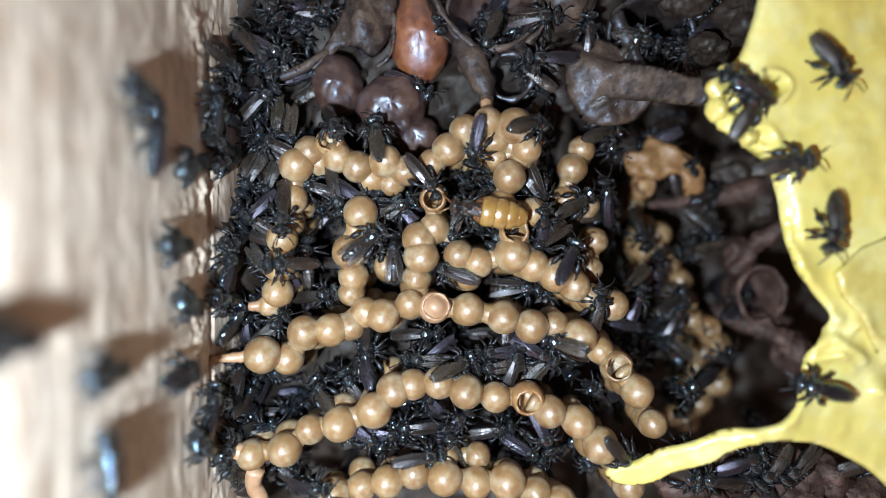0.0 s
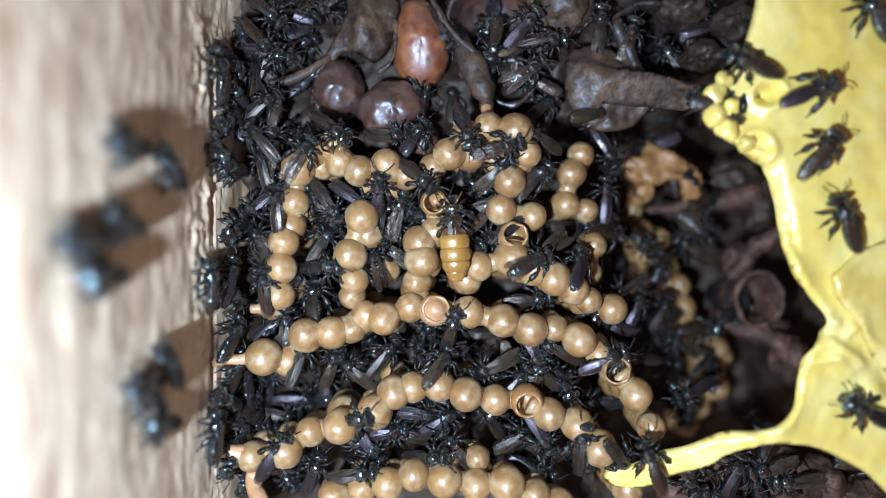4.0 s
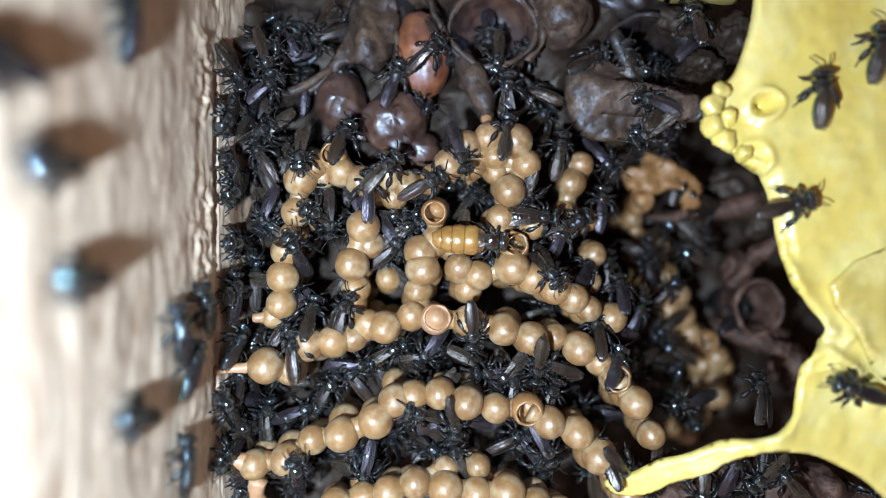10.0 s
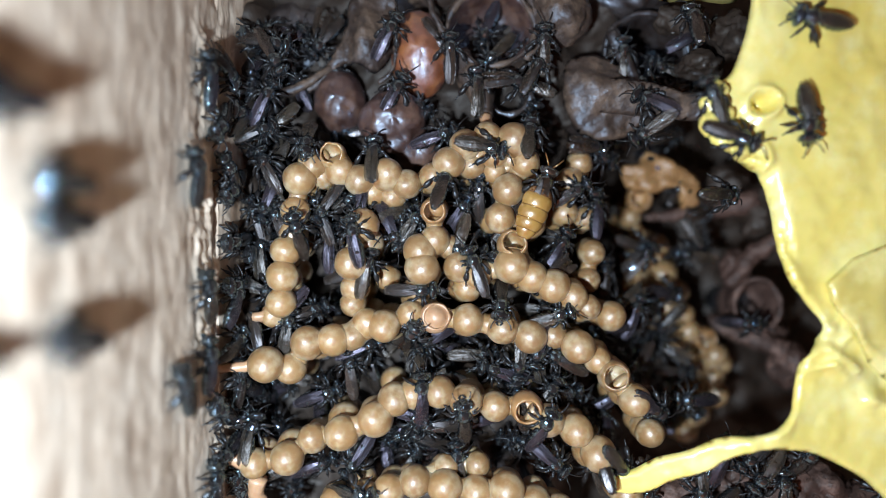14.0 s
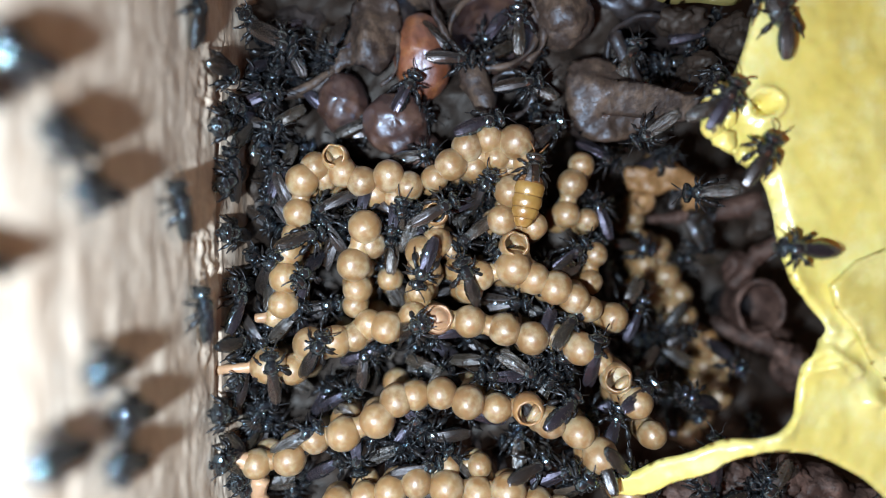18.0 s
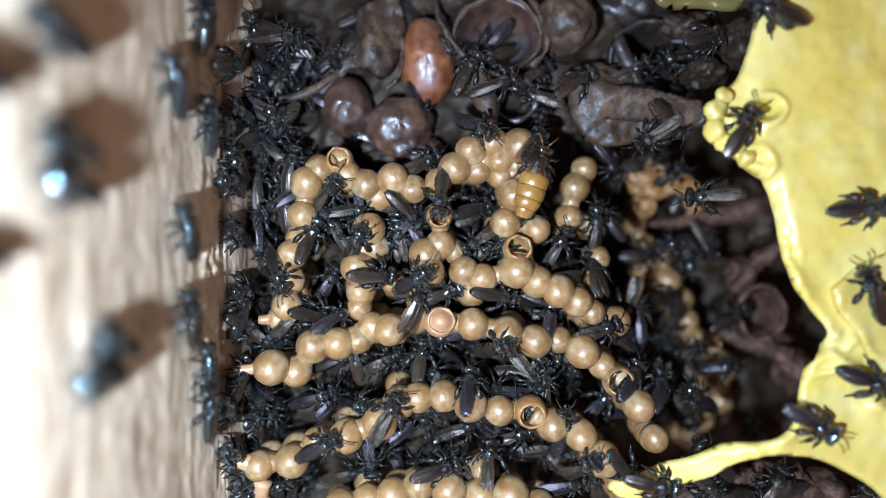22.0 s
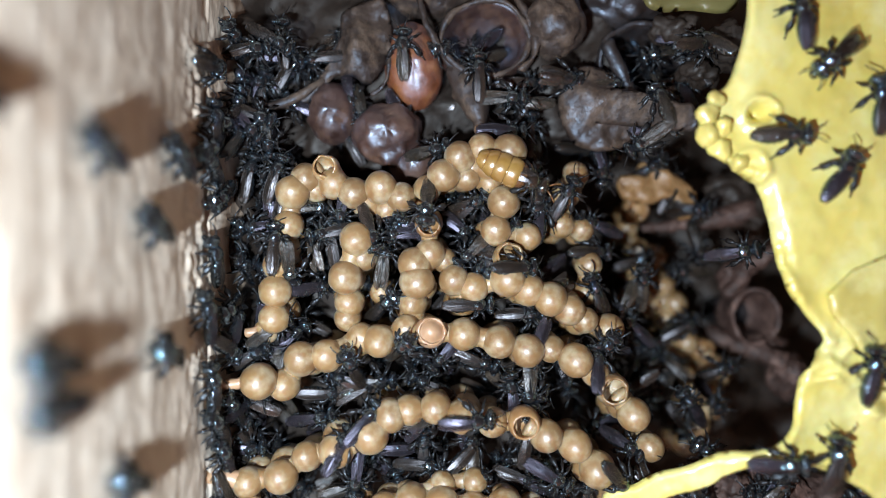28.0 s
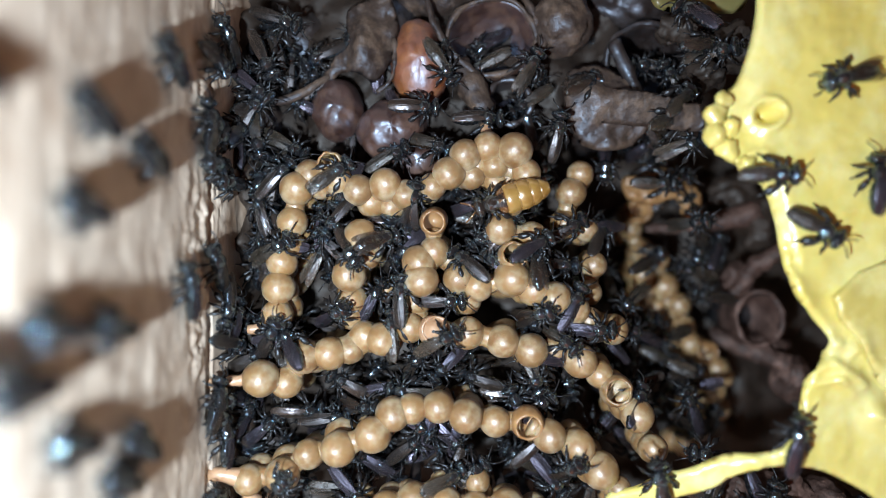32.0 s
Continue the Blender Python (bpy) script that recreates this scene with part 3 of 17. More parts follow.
def slab(name, label, outline, z0, thick, mat, relief, step=0.36, category="wax sheet"):
    """A wax sheet with rounded edges inside an outline (mm); relief(x, y) is its own uneven top."""
    ring = [Vector((p.x, p.y)) for p in smooth_line([(x, y, 0) for x, y in outline], 6)]
    a = np.array([(p.x, p.y) for p in ring])
    b = np.roll(a, -1, axis=0)
    xs = np.arange(a[:, 0].min() - step, a[:, 0].max() + step, step)
    ys = np.arange(a[:, 1].min() - step, a[:, 1].max() + step, step)
    gx, gy = np.meshgrid(xs, ys, indexing="ij")
    pts = np.stack([gx.ravel(), gy.ravel()], 1)
    inside = np.zeros(len(pts), bool)
    best = np.full(len(pts), 1e9)
    foot = pts.copy()
    for (x1, y1), (x2, y2) in zip(a, b):
        hit = ((y1 > pts[:, 1]) != (y2 > pts[:, 1])) & (pts[:, 0] < (x2 - x1) * (pts[:, 1] - y1) / ((y2 - y1) or 1e-9) + x1)
        inside ^= hit
        d = np.array([x2 - x1, y2 - y1])
        t = np.clip(((pts - (x1, y1)) @ d) / max(d @ d, 1e-9), 0, 1)
        q = np.array([x1, y1]) + t[:, None] * d
        dist = np.hypot(*(pts - q).T)
        near = dist < best
        best[near], foot[near] = dist[near], q[near]
    edge = best < step * 0.62
    keep = inside | edge
    pts[edge] = foot[edge]
    depth = np.where(edge, 0.0, best)
    n = len(ys)
    bm = bmesh.new()
    top, low = {}, {}
    for i in np.nonzero(keep)[0]:
        x, y = pts[i]
        u = min(1.0, depth[i] / (0.45 * thick))
        h = 0.5 * thick * math.sqrt(1 - (1 - u) ** 2)
        zc = z0 + relief(x, y)
        if depth[i] <= 0:
            top[i] = low[i] = bm.verts.new((x * MM, y * MM, zc * MM))
        else:
            top[i] = bm.verts.new((x * MM, y * MM, (zc + h) * MM))
            low[i] = bm.verts.new((x * MM, y * MM, (z0 + relief(x, y) - h) * MM))
    for i in range(len(xs) - 1):
        for j in range(n - 1):
            q = [i * n + j, (i + 1) * n + j, (i + 1) * n + j + 1, i * n + j + 1]
            q = [k for k in q if k in top]
            for tri in ((q[:3], [q[0], q[2], q[3]]) if len(q) == 4 else (q,) if len(q) == 3 else ()):
                if all(edge[k] for k in tri):
                    mx, my = pts[list(tri)].mean(axis=0)
                    cross = sum(((y1 > my) != (y2 > my)) and mx < (x2 - x1) * (my - y1) / ((y2 - y1) or 1e-9) + x1 for (x1, y1), (x2, y2) in zip(a, b))
                    if cross % 2 == 0:
                        continue
                if len({top[k] for k in tri}) == 3 and bm.faces.get([top[k] for k in tri]) is None:
                    bm.faces.new([top[k] for k in tri])
                if any(top[k] is not low[k] for k in tri):
                    bm.faces.new([low[k] for k in reversed(tri)])
    bmesh.ops.remove_doubles(bm, verts=bm.verts, dist=0.02 * MM)
    return tagged(part(name, bm, mat, None), label, category)


pot("honey_pot", "glossy orange-brown storage pot", (-1.5, 15.1, -4.0), (2.16, 3.37, 2.4), AMBER, 0.12, 2.5, 4, 1, 0)
pot("honey_pot", "glossy maroon storage pot with pale glints", (-3.5, 9.9, -3.2), (2.55, 2.38, 2.2), MAROON, 0.35, 1.8, 20, 2, 0.2)
pot("honey_pot", "dark reddish brown storage pot", (-7.7, 11.6, -4.0), (1.99, 2.38, 2.2), MAROON, 0.15, 2.2, 0, 3, 0)
pot("honey_pot", "grey-brown waxy storage pot", (9.2, 17.9, -3.0), (2.21, 2.55, 2.4), GREY, 0.3, 2, 10, 4, 0)
pot("honey_pot", "dark lumpy storage pot under a grey sheet", (12.9, 11.8, -6.5), (3.62, 2.49, 2.4), DARK, 0.5, 2.4, -12, 5, 0)
pot("honey_pot", "small dark storage pot in shade", (-1.7, 7.8, -4.5), (1.75, 1.75, 2.2), MAROON, 0.2, 2, 0, 6, 0)
pot("honey_pot", "dark storage pot behind the amber one", (-4.2, 17.8, -5.5), (2.67, 3.11, 2.4), DARK, 0.3, 2.2, 0, 7, 0)
pot("honey_pot", "dark brown lumpy storage pot", (-11.5, 17.2, -6.5), (3.17, 3.62, 2.6), DARK, 0.4, 2.4, 0, 8, 0)
pot("honey_pot", "dark brown lumpy storage pot", (14.9, 20.9, -5.5), (4.00, 2.22, 2.6), DARK, 0.5, 2.2, 0, 9, 0)
pot("honey_pot", "dark brown lumpy storage pot", (-0.2, 21.6, -5.0), (3.96, 2.64, 2.6), GREY, 0.4, 2.2, 0, 10, 0)
pot("honey_pot", "dark brown storage pot by the wood wall", (-14.1, 10.8, -6.0), (2.24, 2.69, 2.6), DARK, 0.4, 2.0, 0, 12, 0)
pot("honey_pot", "tan storage pot deep in the gap", (21.0, 17.5, -8.5), (1.69, 1.03, 1.8), TAN, 0.35, 1.8, 0, 14, 0)
open_pot("wide dark storage pot broken open, glossy inside", (3.8, 16.8, -2.6), 3.20, 2.86, 3.0, MAROON, GREY)
open_pot("small black storage pot broken open", (5.2, 12.1, -3.2), 1.62, 1.62, 3.2, DARK, DARK)
open_pot("black empty storage pot with a thin rim", (15.9, 15.3, -4.0), 3.11, 3.03, 5.0, DARK, DARK)
open_pot("black empty storage pot among soil lumps", (26.6, -4.6, -8.9), 1.92, 2.15, 3.6, SOIL, SOIL)
cord("cerumen_strand", "thin grey-brown cerumen strand", [(-12.7, 11.9, -2.4), (-11.0, 12.1, -2.2), (-9.4, 13.0, -2.4), (-8.2, 14.0, -3.0)], (0.22, 0.35, 0.3, 0.25), GREY, 1.0, "cerumen strand", 0.1)
cord("cerumen_strand", "thin pale ridge of cerumen", [(-1.0, 19.7, -2.4), (-0.4, 17.6, -2.2), (0.9, 15.5, -2.1), (2.7, 13.9, -2.2)], (0.2, 0.22, 0.2, 0.25), GREY, 1.0, "cerumen strand", 0.2)
cord("cerumen_strand", "thin pale ridge of cerumen", [(-3.6, 17.9, -3.0), (-3.3, 15.6, -2.6), (-3.7, 13.5, -2.6), (-4.7, 12.7, -2.8)], (0.14, 0.18, 0.18, 0.14), GREY, 1.0, "cerumen strand", 0.2)
cord("cerumen_sheet", "tapered grey cerumen stalk above the brood", [(1.5, 14.9, -3.2), (2.4, 13.1, -2.6), (3.1, 11.3, -2.2), (3.4, 9.8, -1.8)], (0.8, 1.1, 0.9, 0.4), GREY, 1.0, "cerumen sheet", 0.25)
cord("cerumen_strand", "dark glossy bridge of cerumen", [(13.0, 16.6, -3.0), (14.1, 13.9, -2.6), (15.3, 11.8, -2.4), (18.6, 11.5, -2.0)], (0.6, 0.5, 0.5, 0.4), DARK, 1.0, "cerumen strand", 0.2)
cord("cerumen_strand", "dark rib of glossy cerumen", [(6.5, 14.3, -2.4), (7.6, 15.9, -2.2), (7.2, 18.1, -2.4), (6.2, 20.0, -3.0)], (0.25, 0.3, 0.28, 0.25), GREY, 1.0, "cerumen strand", 0.3)
cord("soil_strand", "reddish soil strand crossing the gap", [(17.5, 2.9, -10.2), (20.0, 3.1, -10.0), (22.6, 3.4, -9.8), (26.6, 4.2, -9.1)], (0.32, 0.5, 0.75, 1.1), SOIL, 1.0, "soil strand", 0.25)
cord("soil_strand", "dull reddish brown strand of soil", [(24.3, -2.9, -9.3), (25.3, -1.3, -8.9), (26.3, 0.0, -8.4), (27.7, 1.0, -7.1)], (0.5, 0.75, 0.85, 0.6), SOIL, 1.0, "soil strand", 0.35)
cord("soil_strand", "dull reddish brown strand of soil", [(23.5, -5.8, -11.5), (25.0, -6.9, -10.4), (27.0, -7.6, -9.3), (28.5, -8.2, -7.7)], (0.5, 0.75, 0.9, 0.7), SOIL, 1.0, "soil strand", 0.35)
lump("soil_lump", "dull reddish brown lump of soil and resin", "soil lump", (25.2, -1.4, -10.4), (1.10, 1.76, 1.54), SOIL, 0.4, 1.9, 15, "soil lumps", 0.22)
lump("soil_lump", "dull reddish brown lump of soil and resin", "soil lump", (27.7, -7.0, -10.9), (2.53, 1.10, 1.54), SOIL, 0.4, 1.9, 37, "soil lumps", 0.22)
lump("soil_lump", "dull reddish brown lump of soil and resin", "soil lump", (29.0, -9.4, -8.8), (1.41, 1.88, 1.98), SOIL, 0.4, 1.9, 23, "soil lumps", 0.22)
lump("soil_lump", "black lump of resin in the gap", "soil lump", (25.4, 5.9, -11.5), (2.46, 1.68, 1.98), FLOOR, 0.6, 1.5, 30, "soil lumps")
lump("soil_lump", "black lump of resin in the gap", "soil lump", (27.0, 3.4, -10.0), (1.64, 2.21, 1.98), FLOOR, 0.6, 1.5, 37, "soil lumps")
lump("soil_lump", "black lump of resin in the gap", "soil lump", (22.8, 5.7, -14.3), (2.07, 1.75, 1.98), FLOOR, 0.6, 1.5, 4, "soil lumps")
lump("soil_lump", "dark maroon lump of soil and resin", "soil lump", (18.5, -18.2, -3.0), (2.55, 1.70, 1.8), SOIL, 0.6, 1.4, 38, "soil lumps")
lump("soil_lump", "dark maroon lump of soil and resin", "soil lump", (22.1, -17.5, -3.5), (2.36, 1.54, 1.8), SOIL, 0.6, 1.4, 0, "soil lumps")
lump("soil_lump", "dark maroon lump of soil and resin", "soil lump", (25.3, -17.1, -3.0), (2.33, 1.70, 1.8), SOIL, 0.6, 1.4, 30, "soil lumps")
lump("soil_lump", "dark maroon lump of soil and resin", "soil lump", (28.1, -17.7, -2.8), (2.54, 1.52, 1.8), SOIL, 0.6, 1.4, 16, "soil lumps")
lump("soil_lump", "dark maroon lump of soil and resin", "soil lump", (30.9, -18.9, -2.5), (2.52, 1.51, 1.8), SOIL, 0.6, 1.4, 35, "soil lumps")
lump("soil_lump", "dark maroon lump of soil and resin", "soil lump", (20.0, -19.7, -2.6), (2.95, 1.52, 1.8), SOIL, 0.6, 1.4, 14, "soil lumps")
lump("soil_lump", "dark maroon lump of soil and resin", "soil lump", (24.2, -19.5, -2.4), (2.52, 1.51, 1.8), SOIL, 0.6, 1.4, 12, "soil lumps")
lump("soil_lump", "dark maroon lump of soil and resin", "soil lump", (27.4, -19.4, -2.2), (2.51, 1.50, 1.8), SOIL, 0.6, 1.4, 30, "soil lumps")
slab("cerumen_sheet", "torn tan scrap of cerumen deep in the gap", [
    (16.88, 8.44), (18.75, 7.73), (21.23, 6.01), (21.54, 3.98), (19.98, 3.50), (19.34, 5.23), (17.52, 4.75), (15.32, 5.23),
    (14.99, 7.00), (16.29, 7.20)], -7.9, 0.8, TAN, lambda x, y: 0.5 * soft(x, y, 1.5, 3), 0.25, "cerumen sheet")
slab("cerumen_sheet", "thin grey sheet of cerumen stretched over pots, bluish sheen", [
    (-12.98, 12.09), (-11.62, 12.43), (-10.14, 12.77), (-8.99, 13.70), (-7.89, 15.31), (-7.04, 17.09), (-6.62, 19.13), (-3.99, 19.98),
    (-3.05, 17.86), (-3.39, 15.74), (-4.07, 14.25), (-4.92, 13.45), (-6.11, 14.04), (-7.30, 14.12), (-8.14, 13.40), (-9.08, 12.51),
    (-10.14, 11.92), (-11.83, 11.75)], -3.0, 0.5, GREY, lambda x, y: 0.45 * soft(x, y, 2.2, 3) + 0.15 * soft(x, y, 0.7, 5) + 1.6 * math.exp(-((x - -5.8) / 1.4) ** 2 - ((y - 16.0) / 2.2) ** 2) + -0.6 * math.exp(-((x - -6.9) / 0.5) ** 2 - ((y - 15.6) / 2.0) ** 2), 0.25, "cerumen sheet")
slab("cerumen_sheet", "grey-brown domed sheet of cerumen over a pot", [
    (9.20, 13.16), (9.79, 14.52), (11.84, 14.86), (13.97, 13.84), (15.6, 12.4), (15.9, 10.6), (15.3, 9.67), (14.39, 8.81), (12.18, 8.39), (10.30, 9.15), (9.32, 11.03)], -3.2, 0.7, GREY, lambda x, y: 0.45 * soft(x, y, 2.2, 3) + 0.15 * soft(x, y, 0.7, 5) + 1.5 * math.exp(-((x - 11.7) / 2.0) ** 2 - ((y - 12.2) / 1.8) ** 2) + 0.7 * math.exp(-((x - 13.7) / 1.2) ** 2 - ((y - 12.2) / 0.6) ** 2) + 1.2 * math.exp(-((x - 16.6) / 2.2) ** 2 - ((y - 11.0) / 0.5) ** 2) + 2.4 * math.exp(-((x - 19.4) / 2.0) ** 2 - ((y - 10.3) / 2.0) ** 2), 0.25, "cerumen sheet")
slab("cerumen_sheet", "dark brown bed of cerumen between the storage pots", [
    (-13.5, 9.0), (-9.0, 8.2), (-4.0, 7.2), (1.0, 8.8), (5.0, 10.2), (8.5, 9.6), (11.5, 10.5), (14.0, 15.0), (13.0, 21.0), (4.0, 24.0), (-6.0, 24.0), (-13.0, 22.0), (-14.5, 15.0)],
    -5.4, 1.0, FLOOR, lambda x, y: 0.9 * soft(x, y, 3.2, 6) + 0.3 * soft(x, y, 1.0, 2), 0.4, "cerumen sheet")
slab("cerumen_sheet", "smooth grey-brown cerumen strap rising to the yellow wax", [
    (11.6, 13.0), (13.4, 12.6), (15.2, 11.7), (16.4, 10.8), (17.1, 10.4), (17.2, 8.8), (16.4, 8.8), (15.0, 9.4), (13.2, 10.0), (11.8, 10.4)],
    -2.4, 0.6, GREY, lambda x, y: 7.2 * max(0.0, min(1.0, (x - 11.8) / 6.2)) ** 1.2 + 0.25 * soft(x, y, 1.8, 4), 0.22, "cerumen sheet")
lump("soil_lump", "broken black lump of dull cerumen", "soil lump", (21.1, 15.5, -1.0), (1.39, 1.63, 2.2), FLOOR, 0.7, 1.5, 21, "soil lumps")
lump("soil_lump", "broken black lump of dull cerumen", "soil lump", (19.3, 13.7, -2.2), (1.67, 1.00, 1.8), FLOOR, 0.6, 1.3, 22, "soil lumps")
lump("soil_lump", "broken black lump of dull cerumen", "soil lump", (18.2, 17.4, -2.8), (1.86, 0.93, 1.6), FLOOR, 0.6, 1.3, 23, "soil lumps")

for k, (x, y, r) in enumerate(((17.5, 9.4, 0.7), (17.4, 8.2, 0.75), (18.3, 7.2, 0.72), (18.4, 8.7, 0.6), (19.4, 6.4, 0.55), (18.0, 10.4, 0.5))):
    lump("wax_crumb", "rounded yellow crumb of wax at the sheet's torn edge", "wax crumb", (x, y, 4.75), (r, r * 1.1, 0.55), YELLOW, 0.3, 0.9, 3 * k, "wax crumbs", 0.1)


# ---- the yellow wax sheet ----

def yellow_relief(x, y):
    h = 0.3 * soft(x, y, 8, 1.5) + 0.05 * soft(x, y, 0.9, 2.5) + 0.12 * abs(soft(x, y, 3.5, 7))
    h -= 4.2 * max(0.0, min(1.0, (20 - x) / 9)) if y < -9 else max(0.0, min(1.0, (20.5 - x) / 3))
    for (ax, ay), (bx, by), high, wide in FOLDS:
        dx, dy = bx - ax, by - ay
        t = max(0.0, min(1.0, ((x - ax) * dx + (y - ay) * dy) / (dx * dx + dy * dy)))
        d = math.hypot(x - ax - t * dx, y - ay - t * dy)
        h += high * math.exp(-(d / wide) ** (1.15 if high > 0 else 2)) * (0.75 + 0.5 * soft(x, y, 1.1, 4))
    lumpy = math.exp(-((x - 18.7) / 2.4) ** 2 - ((y - 8.9) / 3.0) ** 2)
    for cx, cy, r, deep in ((20.05, 5.95, 0.85, 0.55), (20.75, 9.5, 0.75, 0.75), (21.15, 9.55, 0.6, 0.5)):
        u = math.hypot(x - cx, y - cy) / r
        h += deep * (0.5 * math.exp(-((u - 1.25) / 0.35) ** 2) - math.exp(-u ** 4))
    if -1 < y < 5.8:
        # the torn edge hangs a little below the sheet
        h -= 0.55 / (1 + math.exp(min(20.0, (x - 21.5 - (5.0 - y) * 0.24) / 0.09))) * min(1.0, (5.8 - y) / 0.8) * min(1.0, y + 1)
    return h + lumpy * 0.35 * abs(soft(x, y, 3.0, 9))


FOLDS = [((23.8, -4.7), (25.9, -5.3), 0.7, 0.5),
         ((25.9, -5.3), (29.6, -8.1), 0.8, 0.5),
         ((23.2, -6.7), (24.6, -6.2), 0.6, 0.4),
         ((24.6, -6.2), (26.5, -7.6), 0.7, 0.4),
         ((23.5, -7.6), (24.9, -7.2), 0.5, 0.3),
         ((24.9, -7.2), (25.9, -8.2), 0.5, 0.3),
         ((23.8, -5.7), (25.2, -5.8), -0.5, 0.3),
         ((27.4, -9.4), (29.6, -10.8), 1.0, 0.6),
         ((22.5, -10.5), (21.2, -11.9), 0.6, 0.6),
         ((17.8, 10.5), (17.4, 8.2), 0.7, 0.4),
         ((18.3, 6.9), (20.9, 5.5), 0.5, 0.4),
         ((17.5, 7.8), (19.8, 6.2), -0.4, 0.3),
         ((27.0, -5.8), (28.8, -9.0), -0.6, 0.9),
         ((20.9, 9.6), (21.3, 9.6), -0.6, 0.5),
         ((22.0, 0.8), (23.0, -2.9), 0.4, 0.4),
         ((15.4, -13.4), (19.8, -12.5), 0.2, 0.4)]
slab("wax_sheet", "thick glossy yellow wax sheet with a torn hole and folds", [
    (20.20, 18.56), (20.13, 16.03), (19.72, 13.71), (18.99, 11.58), (17.88, 10.75), (17.19, 9.30), (17.45, 7.89),
    (18.44, 6.59), (19.88, 5.57), (20.95, 4.46), (21.53, 2.57), (21.82, 0.40), (22.32, -1.78), (23.34, -3.23),
    (24.35, -4.60), (24.14, -5.83), (23.05, -7.21), (22.76, -8.73), (22.47, -10.18), (21.67, -11.20), (20.51, -11.85),
    (18.45, -12.19), (16.40, -13.31), (14.59, -14.05), (13.23, -15.02), (11.66, -15.64), (11.38, -16.40), (12.37, -16.87),
    (14.09, -16.51), (15.42, -15.61), (17.61, -14.56), (18.91, -13.53), (20.51, -12.90), (22.32, -12.83), (23.96, -13.08),
    (25.59, -13.81), (27.22, -14.75), (28.49, -15.91), (30.30, -17.72), (35.37, -18.81), (36.82, 0.04), (35.37, 18.88)], 4.6, 0.7, YELLOW, yellow_relief, 0.22)
slab("wax_sheet", "pale flake of yellow wax lying on the sheet", [(24.47, -2.10), (24.90, -3.53), (25.97, -4.89), (26.75, -6.46), (28.11, -8.10), (30.89, -9.42), (33.75, -5.67), (32.68, -1.03), (29.11, 0.39), (26.26, -0.50)], 4.6+0.75, 0.5, YELLOW, lambda x, y: yellow_relief(x, y) * 0.8 + 0.12 * soft(x, y, 3, 6), 0.25)
slab("wax_sheet", "broad plain yellow wax sheet reaching the box side", [(39.0, -24), (39.0, -8), (38.5, 8), (39.0, 28), (50, 29), (60.2, 28), (60.3, 2), (60.2, -24), (50, -25)], 4.2, 0.8, YELLOW, lambda x, y: 0.3 * soft(x, y, 8, 1.5), 0.7)
slab("wax_sheet", "thin olive-yellow wax flap behind the yellow sheet", [(14.78, 19.83), (15.19, 18.38), (16.40, 17.97), (18.42, 18.05), (20.44, 17.81), (21.65, 18.21), (22.45, 19.83)], -0.5, 0.6, OLIVE, lambda x, y: 0.2 * soft(x, y, 2, 3))



# ---- bees ----
JOINTS = {}


def leg_mesh(side, fore, reach, hind=False, name="leg"):
    """One leg from the chest to the ground: thigh up and out, broad shin, thin foot. All in mm, in the bee's space."""
    bm = bmesh.new()
    hip = (0.62 + fore * 0.16, side * 0.36, 0.58)
    knee = (0.55 + fore * 0.5, side * (0.78 + reach * 0.2), 0.9)
    ankle = (0.4 + fore * 0.9, side * (1.08 + reach * 0.35), 0.3)
    toe = (0.3 + fore * 1.25, side * (1.28 + reach * 0.5), 0.03)
    tube(bm, smooth_line([hip, knee], 3), (0.1, 0.14, 0.13, 0.09), 6)
    w = 0.22 if hind else 0.13
    tube(bm, smooth_line([knee, ankle], 4), (0.07, w * 0.7, w, w * 1.05, w * 0.75), 7)
    tube(bm, smooth_line([ankle, toe], 3), (0.09, 0.065, 0.05, 0.045), 6)
    me = mesh_of(name, bm, LEG)
    JOINTS[me.name] = (Vector(hip) * MM, side * (1 if abs(fore) > 0.5 else -1), 13.0)
    return me


def wing_mesh(side, spread, length=2.95, skin=WING, name="wing"):
    """A folded wing: a thin ribbed blade, rounded at the tip, from the chest back past the tail."""
    bm = bmesh.new()
    n, m = 14, 6
    grid = []
    for i in range(n + 1):
        u = i / n
        width = 0.1 + 0.5 * math.sin(math.pi * min(0.5, u * 0.72)) * math.sqrt(max(0.02, 1 - max(0, (u - 0.72) / 0.29) ** 2))
        row = []
        for j in range(m + 1):
            w = j / m - 0.5
            x = 0.62 - u * length + 0.12 * w * side
            y = side * (0.25 + spread * u - 0.16 * u + w * width)
            z = 1.38 + 0.08 * math.sin(u * 3) - 0.5 * u * u + (0.014 if j % 2 else -0.01) * (1 - 0.5 * u) - 0.3 * abs(y) + (0.05 if side > 0 else 0)
            row.append(bm.verts.new((x * MM, y * MM, z * MM)))
        grid.append(row)
    for a, b in zip(grid, grid[1:]):
        for j in range(m):
            bm.faces.new((a[j], a[j + 1], b[j + 1], b[j]))
    geo = bmesh.ops.extrude_face_region(bm, geom=bm.faces[:])
    bmesh.ops.translate(bm, vec=(0, 0, -0.025 * MM), verts=[v for v in geo["geom"] if isinstance(v, bmesh.types.BMVert)])
    return mesh_of(name, bm, skin)


